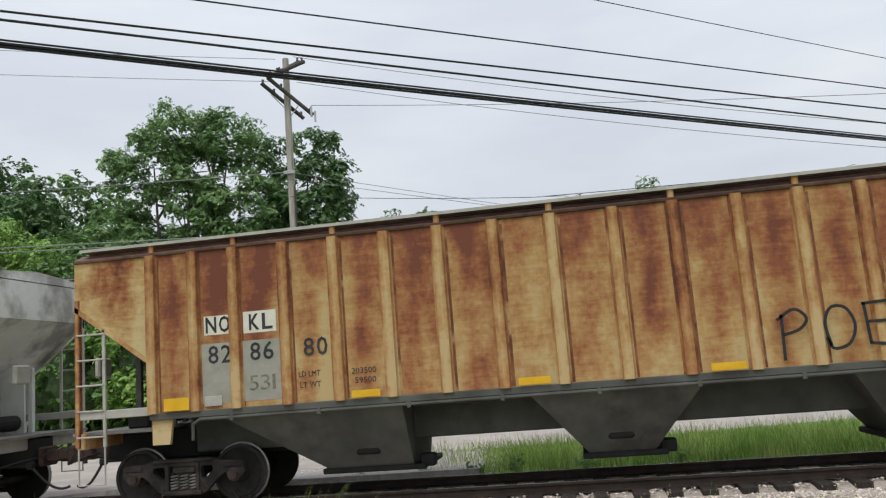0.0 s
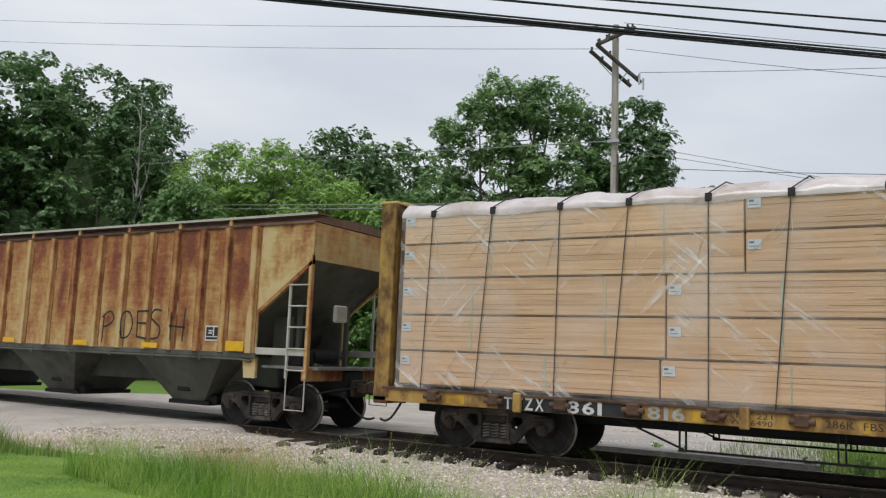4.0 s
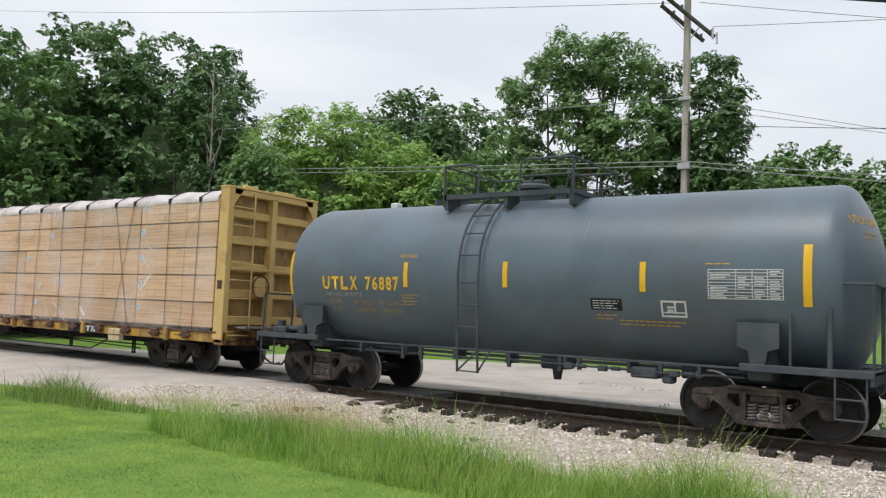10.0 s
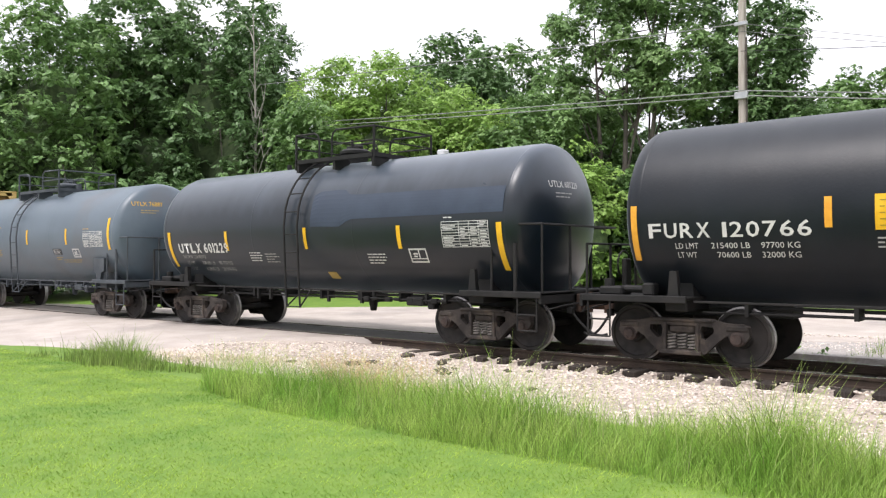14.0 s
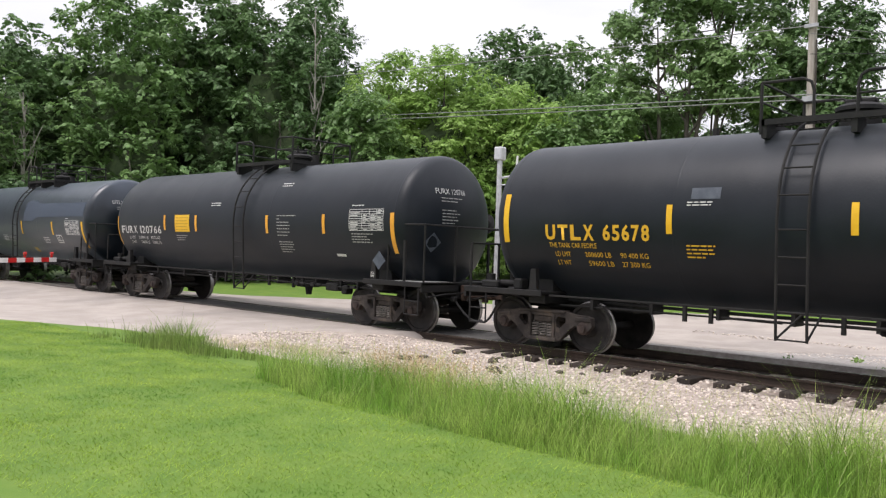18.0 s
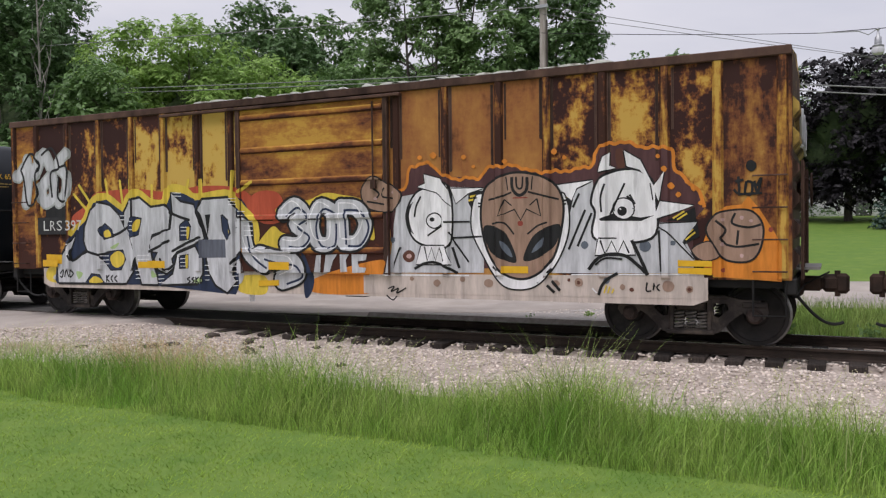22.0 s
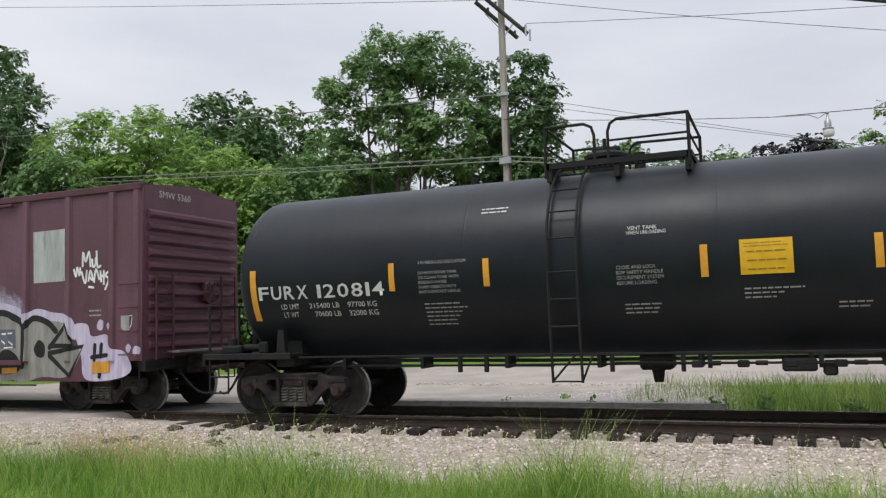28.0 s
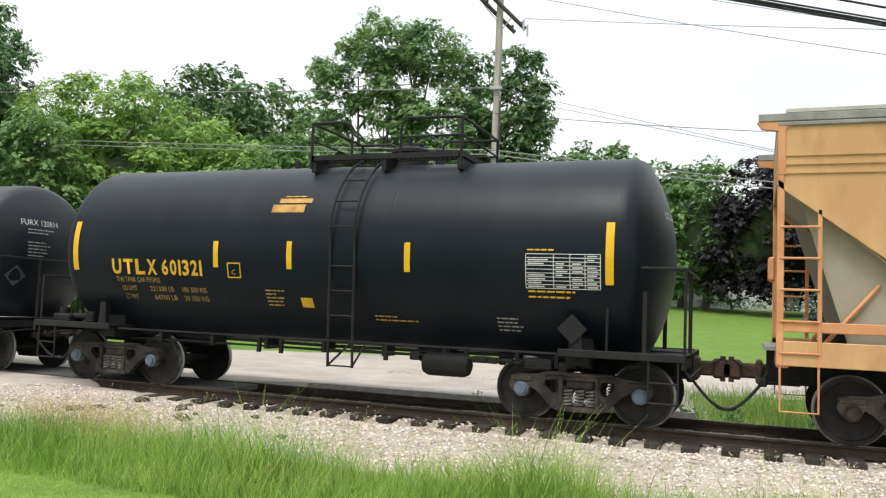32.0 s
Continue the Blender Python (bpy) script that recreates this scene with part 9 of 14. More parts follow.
fill(car, U, 2.8, G_SILVER, [(104.46, 1.79), (105.06, 1.81), (104.85, 1.53), (105.02, 1.29), (104.64, 1.69)], smooth=False)
fill(car, U, 2.2, G_BLACK, [(104.63, 1.84), (105.03, 2.03), (105.05, 1.82)], smooth=False)
fill(car, U, 2.2, G_BLACK, [(104.79, 1.56), (105.06, 1.79), (105.09, 1.61), (104.88, 1.49)], smooth=False)
paint_lines(car, U, 2.6, G_YEL, 0.025, [(104.72, 1.87), (104.88, 1.97)], [(104.78, 1.85), (104.92, 1.94)], [(104.85, 1.58), (105.00, 1.71)], [(104.90, 1.56), (105.03, 1.67)])
paint_lines(car, U, 3.2, G_BLACK, 0.045, [(103.63, 1.58), (104.11, 1.58), (104.18, 1.35), (103.58, 1.34)], closed=True, smooth=False)
fill(car, U, 3.6, G_WHITE, [(103.63, 1.58), (104.11, 1.58), (104.18, 1.35), (103.58, 1.34)], smooth=False)
paint_lines(car, U, 4.2, G_BLACK, 0.03, [(103.67, 1.56), (103.74, 1.36), (103.83, 1.55), (103.92, 1.36), (104.01, 1.55), (104.09, 1.37)], smooth=False)
paint_lines(car, U, 4.2, G_BLACK, 0.05, [(103.48, 1.12), (103.60, 1.27), (103.78, 1.35), (104.03, 1.33), (104.22, 1.19), (104.36, 1.05)], [(104.13, 1.56), (104.26, 1.28), (104.36, 1.05)])
paint_lines(car, U, 4.2, G_BLACK, 0.03, [(103.58, 1.19), (103.74, 1.29), (103.99, 1.28)], [(104.52, 1.70), (104.55, 1.10)])
fill(car, U, 2.6, G_SLATE, [(103.48, 1.49), (103.46, 1.45), (103.42, 1.43), (103.38, 1.45), (103.36, 1.49), (103.38, 1.53), (103.42, 1.55), (103.46, 1.53)])
fill(car, U, 2.6, G_SLATE, [(104.41, 1.47), (104.38, 1.41), (104.32, 1.39), (104.26, 1.41), (104.24, 1.47), (104.26, 1.53), (104.32, 1.55), (104.38, 1.53)])
fill(car, U, 2.6, G_SLATE, [(103.80, 0.96), (103.78, 0.92), (103.75, 0.91), (103.72, 0.92), (103.70, 0.95), (103.72, 0.99), (103.75, 1.00), (103.78, 0.99)])
fill(car, U, 2.6, G_SLATE, [(100.18, 1.58), (100.17, 1.55), (100.13, 1.53), (100.08, 1.55), (100.07, 1.58), (100.08, 1.62), (100.13, 1.63), (100.17, 1.62)])
fill(car, U, 2.6, G_SLATE, [(104.76, 1.52), (104.75, 1.49), (104.72, 1.48), (104.69, 1.49), (104.69, 1.52), (104.69, 1.54), (104.72, 1.55), (104.75, 1.54)])
paint_lines(car, U, 2.4, G_BLACK, 0.055, [(105.19, 1.70), (105.31, 1.90), (105.53, 1.96), (105.78, 1.94), (105.92, 1.74), (105.88, 1.43), (105.74, 1.27), (105.45, 1.29), (105.31, 1.47)], closed=True)
fill(car, U, 2.8, G_TAN, [(105.19, 1.70), (105.31, 1.90), (105.53, 1.96), (105.78, 1.94), (105.92, 1.74), (105.88, 1.43), (105.74, 1.27), (105.45, 1.29), (105.31, 1.47)])
paint_lines(car, U, 2.2, G_BLACK, 0.035, [(104.99, 1.42), (105.23, 1.53), (105.36, 1.34), (105.14, 1.27)], closed=True)
fill(car, U, 2.6, G_TAN, [(104.99, 1.42), (105.23, 1.53), (105.36, 1.34), (105.14, 1.27)])
paint_lines(car, U, 3.4, G_BLACK, 0.032, [(105.31, 1.83), (105.44, 1.70), (105.37, 1.58)], [(105.57, 1.93), (105.53, 1.79), (105.74, 1.73), (105.91, 1.77)], [(105.45, 1.49), (105.61, 1.46), (105.88, 1.50)], [(105.61, 1.69), (105.59, 1.49)], [(105.37, 1.58), (105.45, 1.49)])
fill(car, U, 3.6, G_ROSEW, [(105.43, 1.84), (105.42, 1.82), (105.39, 1.82), (105.38, 1.84), (105.39, 1.86), (105.42, 1.86)])
fill(car, U, 3.6, G_ROSEW, [(105.68, 1.87), (105.67, 1.84), (105.64, 1.84), (105.63, 1.87), (105.64, 1.89), (105.67, 1.89)])
fill(car, U, 3.6, G_ROSEW, [(105.42, 1.49), (105.41, 1.47), (105.39, 1.47), (105.37, 1.49), (105.39, 1.52), (105.41, 1.52)])
fill(car, U, 3.6, G_ROSEW, [(105.68, 1.34), (105.67, 1.31), (105.64, 1.31), (105.63, 1.34), (105.64, 1.36), (105.67, 1.36)])
fill(car, U, 3.6, G_ROSEW, [(105.80, 1.82), (105.79, 1.80), (105.77, 1.80), (105.75, 1.82), (105.77, 1.84), (105.79, 1.84)])
paint_lines(car, U, 2.4, G_BLACK, 0.05, [(99.56, 2.47), (99.77, 2.65), (100.04, 2.53), (100.27, 2.35), (100.13, 2.08), (99.77, 2.10), (99.59, 2.23)], closed=True)
fill(car, U, 2.8, G_TAN, [(99.56, 2.47), (99.77, 2.65), (100.04, 2.53), (100.27, 2.35), (100.13, 2.08), (99.77, 2.10), (99.59, 2.23)])
paint_lines(car, U, 3.4, G_BLACK, 0.03, [(99.77, 2.46), (99.89, 2.36), (99.80, 2.26)], [(100.01, 2.46), (99.95, 2.33), (100.13, 2.28)], [(99.65, 2.24), (99.83, 2.21), (100.01, 2.18)])
fill(car, U, 3.6, G_ROSEW, [(99.85, 2.56), (99.83, 2.54), (99.80, 2.54), (99.78, 2.56), (99.80, 2.59), (99.83, 2.59)])
fill(car, U, 3.6, G_ROSEW, [(100.16, 2.38), (100.14, 2.36), (100.11, 2.36), (100.09, 2.38), (100.11, 2.41), (100.14, 2.41)])
fill(car, U, 3.6, G_ROSEW, [(99.85, 2.28), (99.83, 2.26), (99.80, 2.26), (99.78, 2.28), (99.80, 2.31), (99.83, 2.31)])
paint_lines(car, U, 2, G_BLACK, 0.035, [(105.57, 2.37), (105.68, 2.39)], [(105.61, 2.44), (105.62, 2.21), (105.55, 2.26)], [(105.72, 2.37), (105.70, 2.21), (105.78, 2.19), (105.79, 2.34), (105.72, 2.37)], [(105.82, 2.37), (105.86, 2.21), (105.91, 2.41), (105.85, 2.30)], [(105.61, 2.19), (105.92, 2.20)])
fill(car, U, 2, G_BLACK, [(105.85, 2.58), (105.83, 2.53), (105.78, 2.50), (105.73, 2.53), (105.71, 2.58), (105.73, 2.64), (105.78, 2.66), (105.83, 2.63)])
paint_lines(car, U, 4, G_BLACK, 0.022, [(100.01, 0.76), (100.13, 0.80), (100.07, 0.71), (100.21, 0.77), (100.18, 0.69), (100.36, 0.78)], [(99.98, 0.65), (100.10, 0.57), (100.18, 0.64)], [(104.35, 0.94), (104.34, 0.82), (104.41, 0.82)], [(104.45, 0.93), (104.44, 0.83)], [(104.43, 0.88), (104.47, 0.89)], [(104.53, 0.92), (104.49, 0.87), (104.53, 0.82)])
paint_lines(car, U, 4, G_BLACK, 0.045, [(103.63, 0.74), (103.68, 0.88), (103.78, 0.99), (103.92, 1.07)], [(102.82, 0.87), (102.94, 0.76)], [(102.90, 0.94), (103.03, 0.79)])
paint_lines(car, U, 4.4, G_YEL, 0.022, [(103.71, 0.77), (103.75, 0.89)], [(103.77, 0.77), (103.80, 0.87)], [(103.83, 0.77), (103.86, 0.84)])
fill(car, U, 3, G_STAIN, [(100.51, 0.94), (100.49, 0.91), (100.47, 0.90), (100.44, 0.91), (100.43, 0.94), (100.44, 0.96), (100.47, 0.97), (100.49, 0.96)])
fill(car, U, 3, G_STAIN, [(101.44, 0.94), (101.43, 0.91), (101.39, 0.90), (101.36, 0.91), (101.35, 0.94), (101.36, 0.97), (101.39, 0.98), (101.43, 0.97)])
fill(car, U, 3, G_STAIN, [(102.38, 0.93), (102.37, 0.91), (102.34, 0.90), (102.32, 0.90), (102.31, 0.93), (102.32, 0.95), (102.34, 0.96), (102.37, 0.95)])
fill(car, U, 3, G_STAIN, [(103.39, 0.92), (103.37, 0.87), (103.32, 0.86), (103.28, 0.87), (103.26, 0.92), (103.28, 0.97), (103.32, 0.99), (103.37, 0.97)])
fill(car, U, 3, G_STAIN, [(104.03, 0.87), (104.02, 0.84), (103.99, 0.82), (103.96, 0.84), (103.95, 0.86), (103.96, 0.89), (103.99, 0.91), (104.02, 0.89)])
fill(car, U, 3, G_STAIN, [(104.74, 0.89), (104.71, 0.83), (104.65, 0.81), (104.59, 0.83), (104.57, 0.89), (104.59, 0.95), (104.65, 0.97), (104.71, 0.95)])
fill(car, U, 3, G_STAIN, [(105.00, 0.85), (104.99, 0.82), (104.95, 0.80), (104.92, 0.81), (104.90, 0.85), (104.92, 0.89), (104.95, 0.90), (104.99, 0.89)])
fill(car, U, 3, G_STAIN, [(101.00, 0.87), (100.98, 0.84), (100.94, 0.81), (100.89, 0.83), (100.87, 0.87), (100.89, 0.91), (100.94, 0.93), (100.98, 0.91)])
fill(car, U, 3, G_STAIN, [(101.93, 0.89), (101.91, 0.84), (101.85, 0.82), (101.79, 0.84), (101.77, 0.88), (101.79, 0.93), (101.85, 0.95), (101.91, 0.93)])
fill(car, U, 3, G_STAIN, [(103.03, 0.90), (103.00, 0.86), (102.96, 0.84), (102.92, 0.86), (102.90, 0.90), (102.92, 0.94), (102.96, 0.95), (103.00, 0.94)])
fill(car, U, 3.4, G_BROWNR, [(103.35, 0.92), (103.34, 0.90), (103.32, 0.89), (103.30, 0.90), (103.30, 0.92), (103.30, 0.94), (103.32, 0.95), (103.34, 0.94)])
fill(car, U, 3.4, G_BROWNR, [(104.16, 0.83), (104.15, 0.81), (104.13, 0.80), (104.10, 0.81), (104.09, 0.83), (104.10, 0.85), (104.13, 0.86), (104.15, 0.85)])
fill(car, U, 3.4, G_BROWNR, [(104.98, 0.85), (104.97, 0.83), (104.95, 0.82), (104.93, 0.83), (104.92, 0.85), (104.93, 0.87), (104.95, 0.88), (104.97, 0.87)])
fill(car, U, 3.4, G_BROWNR, [(103.19, 0.96), (103.19, 0.94), (103.17, 0.93), (103.15, 0.94), (103.15, 0.96), (103.15, 0.98), (103.17, 0.98), (103.19, 0.98)])
paint_lines(car, U, 3, G_WHITE, 0.02, [(103.53, 0.84), (103.60, 0.77)], [(99.65, 0.99), (101.51, 1.00)], [(103.21, 1.04), (105.14, 1.07)])
fill(car, U, 7, YELLOW, [(102.08, 1.16), (102.52, 1.16), (102.52, 1.05), (102.08, 1.05)], smooth=False)
fill(car, U, 7, YELLOW, [(104.79, 1.27), (105.26, 1.26), (105.26, 1.18), (104.79, 1.18)], smooth=False)
fill(car, U, 7, YELLOW, [(104.79, 1.16), (105.26, 1.16), (105.26, 1.06), (104.79, 1.08)], smooth=False)
paint_lines(car, U, 1, G_YEL, 0.2, [(92.47, 1.77), (92.83, 2.01), (93.07, 2.40), (93.45, 2.46), (93.92, 2.20), (94.06, 2.44), (94.30, 2.53), (94.65, 2.33), (95.05, 2.32), (95.17, 2.58), (95.53, 2.54), (95.81, 2.39), (96.61, 2.44), (96.97, 2.15), (97.22, 1.92), (97.26, 1.62), (97.13, 1.37)])
fill(car, U, 2, G_NAVY, [(91.91, 0.77), (91.96, 1.16), (92.27, 1.56), (92.57, 1.83), (92.83, 2.01), (93.07, 2.38), (93.45, 2.44), (93.89, 2.18), (94.08, 2.42), (94.32, 2.49), (94.65, 2.29), (95.08, 2.30), (95.20, 2.54), (95.51, 2.50), (95.83, 2.36), (96.61, 2.40), (96.91, 2.17), (97.22, 1.90), (97.24, 1.63), (97.05, 1.36), (96.82, 1.18), (96.83, 0.73), (96.75, 0.58), (96.37, 0.60), (94.65, 0.72), (91.96, 0.70)], smooth=False)
paint_lines(car, U, 3, G_BLACK, 0.1, [(92.80, 1.59), (92.83, 1.88), (93.00, 2.22), (93.23, 2.37), (93.55, 2.30), (93.79, 2.10), (93.95, 1.82), (94.14, 1.60), (94.24, 1.32), (94.14, 0.97), (93.96, 0.75), (92.02, 0.73), (91.99, 1.05), (92.17, 1.34), (92.54, 1.70), (92.36, 1.35), (92.44, 1.15), (92.74, 1.30), (92.91, 1.36)], closed=True, smooth=False)
fill(car, U, 4, G_SILVER, [(92.80, 1.59), (92.83, 1.88), (93.00, 2.22), (93.23, 2.37), (93.55, 2.30), (93.79, 2.10), (93.95, 1.82), (94.14, 1.60), (94.24, 1.32), (94.14, 0.97), (93.96, 0.75), (92.02, 0.73), (91.99, 1.05), (92.17, 1.34), (92.54, 1.70), (92.36, 1.35), (92.44, 1.15), (92.74, 1.30), (92.91, 1.36)], smooth=False)
paint_lines(car, U, 3, G_BLACK, 0.1, [(93.94, 1.88), (93.95, 2.16), (94.10, 2.39), (94.36, 2.43), (94.65, 2.24), (95.05, 2.27), (95.15, 2.14), (95.11, 1.83), (94.67, 1.72), (94.60, 1.48), (94.66, 1.23), (94.79, 0.86), (94.82, 0.74), (94.40, 0.74), (94.25, 1.17), (94.19, 1.52), (94.12, 1.67), (94.00, 1.76)], closed=True, smooth=False)
fill(car, U, 4, G_SILVER, [(93.94, 1.88), (93.95, 2.16), (94.10, 2.39), (94.36, 2.43), (94.65, 2.24), (95.05, 2.27), (95.15, 2.14), (95.11, 1.83), (94.67, 1.72), (94.60, 1.48), (94.66, 1.23), (94.79, 0.86), (94.82, 0.74), (94.40, 0.74), (94.25, 1.17), (94.19, 1.52), (94.12, 1.67), (94.00, 1.76)], smooth=False)
paint_lines(car, U, 3, G_BLACK, 0.1, [(94.71, 1.66), (95.17, 1.81), (95.23, 2.15), (95.20, 2.51), (95.43, 2.33), (95.75, 2.27), (95.89, 2.00), (96.00, 1.63), (95.75, 1.53), (95.32, 1.39), (95.17, 1.24), (95.22, 1.07), (95.05, 0.96), (94.84, 1.03), (94.75, 1.23), (94.83, 1.37), (94.64, 1.39), (94.62, 1.57)], closed=True, smooth=False)
fill(car, U, 4, G_SILVER, [(94.71, 1.66), (95.17, 1.81), (95.23, 2.15), (95.20, 2.51), (95.43, 2.33), (95.75, 2.27), (95.89, 2.00), (96.00, 1.63), (95.75, 1.53), (95.32, 1.39), (95.17, 1.24), (95.22, 1.07), (95.05, 0.96), (94.84, 1.03), (94.75, 1.23), (94.83, 1.37), (94.64, 1.39), (94.62, 1.57)], smooth=False)
paint_lines(car, U, 3, G_BLACK, 0.1, [(95.34, 1.33), (95.81, 1.48), (95.95, 1.25), (95.95, 0.97), (95.82, 0.78), (94.90, 0.74), (95.22, 0.94)], closed=True, smooth=False)
fill(car, U, 4, G_SILVER, [(95.34, 1.33), (95.81, 1.48), (95.95, 1.25), (95.95, 0.97), (95.82, 0.78), (94.90, 0.74), (95.22, 0.94)], smooth=False)
paint_lines(car, U, 3, G_BLACK, 0.1, [(95.88, 2.13), (95.97, 2.36), (96.61, 2.38), (96.85, 2.08), (96.85, 1.77), (96.95, 1.41), (96.80, 1.27), (96.67, 0.95), (96.76, 0.82), (96.55, 0.62), (96.28, 0.76), (96.13, 0.98), (96.07, 1.26), (96.12, 1.63), (95.97, 1.91)], closed=True, smooth=False)
fill(car, U, 4, G_SILVER, [(95.88, 2.13), (95.97, 2.36), (96.61, 2.38), (96.85, 2.08), (96.85, 1.77), (96.95, 1.41), (96.80, 1.27), (96.67, 0.95), (96.76, 0.82), (96.55, 0.62), (96.28, 0.76), (96.13, 0.98), (96.07, 1.26), (96.12, 1.63), (95.97, 1.91)], smooth=False)
paint_lines(car, U, 3, G_BLACK, 0.1, [(96.87, 2.02), (97.05, 1.88), (97.16, 1.69), (96.90, 1.64)], closed=True, smooth=False)
fill(car, U, 4, G_SILVER, [(96.87, 2.02), (97.05, 1.88), (97.16, 1.69), (96.90, 1.64)], smooth=False)
paint_lines(car, U, 4.4, G_BLACK, 0.05, [(93.25, 1.82), (93.40, 1.94), (93.58, 1.82), (93.65, 1.69), (93.37, 1.64)], closed=True, smooth=False)
fill(car, U, 4.6, G_NAVY, [(93.25, 1.82), (93.40, 1.94), (93.58, 1.82), (93.65, 1.69), (93.37, 1.64)], smooth=False)
paint_lines(car, U, 4.4, G_BLACK, 0.05, [(93.27, 1.29), (93.52, 1.37), (93.89, 1.40), (93.95, 1.22), (93.83, 1.02), (93.55, 1.01)], closed=True, smooth=False)
fill(car, U, 4.6, G_NAVY, [(93.27, 1.29), (93.52, 1.37), (93.89, 1.40), (93.95, 1.22), (93.83, 1.02), (93.55, 1.01)], smooth=False)
paint_lines(car, U, 4.4, G_BLACK, 0.05, [(94.06, 1.96), (94.18, 2.07), (94.40, 2.04), (94.31, 1.72), (94.14, 1.67), (94.04, 1.82)], closed=True, smooth=False)
fill(car, U, 4.6, G_NAVY, [(94.06, 1.96), (94.18, 2.07), (94.40, 2.04), (94.31, 1.72), (94.14, 1.67), (94.04, 1.82)], smooth=False)
paint_lines(car, U, 4.4, G_BLACK, 0.05, [(95.41, 1.89), (95.59, 1.99), (95.67, 1.86), (95.63, 1.62), (95.41, 1.60)], closed=True, smooth=False)
fill(car, U, 4.6, G_NAVY, [(95.41, 1.89), (95.59, 1.99), (95.67, 1.86), (95.63, 1.62), (95.41, 1.60)], smooth=False)
paint_lines(car, U, 4.4, G_BLACK, 0.05, [(95.39, 1.28), (95.60, 1.32), (95.59, 1.07), (95.39, 1.06)], closed=True, smooth=False)
fill(car, U, 4.6, G_NAVY, [(95.39, 1.28), (95.60, 1.32), (95.59, 1.07), (95.39, 1.06)], smooth=False)
paint_lines(car, U, 4.4, G_BLACK, 0.05, [(96.44, 2.07), (96.61, 1.94), (96.67, 1.72), (96.56, 1.61), (96.47, 1.77)], closed=True, smooth=False)
fill(car, U, 4.6, G_NAVY, [(96.44, 2.07), (96.61, 1.94), (96.67, 1.72), (96.56, 1.61), (96.47, 1.77)], smooth=False)
paint_lines(car, U, 4.4, G_BLACK, 0.05, [(92.83, 0.73), (92.99, 0.91), (93.22, 0.89), (93.37, 0.74)], closed=True, smooth=False)
fill(car, U, 4.6, G_NAVY, [(92.83, 0.73), (92.99, 0.91), (93.22, 0.89), (93.37, 0.74)], smooth=False)
fill(car, U, 4.9, G_YEL, [(93.37, 1.78), (93.50, 1.82), (93.57, 1.70), (93.40, 1.67)])
fill(car, U, 4.9, G_YEL, [(93.55, 1.29), (93.76, 1.39), (93.92, 1.30), (93.90, 1.14), (93.72, 1.05), (93.57, 1.13)])
fill(car, U, 4.9, G_YEL, [(94.24, 2.00), (94.38, 2.00), (94.31, 1.82), (94.20, 1.79)])
fill(car, U, 4.9, G_YEL, [(95.58, 1.84), (95.65, 1.84), (95.62, 1.64), (95.58, 1.64)])
fill(car, U, 4.9, G_YEL, [(95.54, 1.30), (95.60, 1.30), (95.59, 1.08), (95.54, 1.08)])
fill(car, U, 4.9, G_YEL, [(92.92, 0.74), (93.04, 0.86), (93.19, 0.85), (93.31, 0.75)])
fill(car, U, 4.9, G_YEL, [(96.60, 1.83), (96.65, 1.76), (96.61, 1.69)])
fill(car, U, 4.6, G_BLACK, [(96.04, 2.08), (96.17, 2.09), (96.10, 1.68)], smooth=False)
fill(car, U, 4.6, SLATE, [(95.91, 1.61), (96.52, 1.61), (96.53, 1.27), (95.91, 1.26)], smooth=False)
fill(car, U, 4.8, G_GREYP, [(96.32, 1.58), (96.51, 1.58), (96.51, 1.40), (96.37, 1.35)], smooth=False)
paint_lines(car, U, 4.9, G_BLACK, 0.055, [(92.83, 1.39), (93.22, 1.31), (93.52, 1.37)], [(93.62, 1.70), (93.82, 1.76), (94.02, 1.86)], [(94.18, 2.42), (94.18, 2.10)], [(94.60, 1.38), (94.93, 1.51), (95.12, 1.59)], [(95.21, 1.39), (95.59, 1.55), (95.91, 1.65)], [(95.15, 2.14), (95.41, 2.05), (95.64, 1.99)], [(95.89, 2.14), (96.06, 1.70)], [(94.88, 1.23), (95.01, 1.02), (95.21, 1.10)], [(92.34, 1.29), (92.47, 1.19), (92.78, 1.36)], [(96.79, 1.27), (96.67, 1.16)])
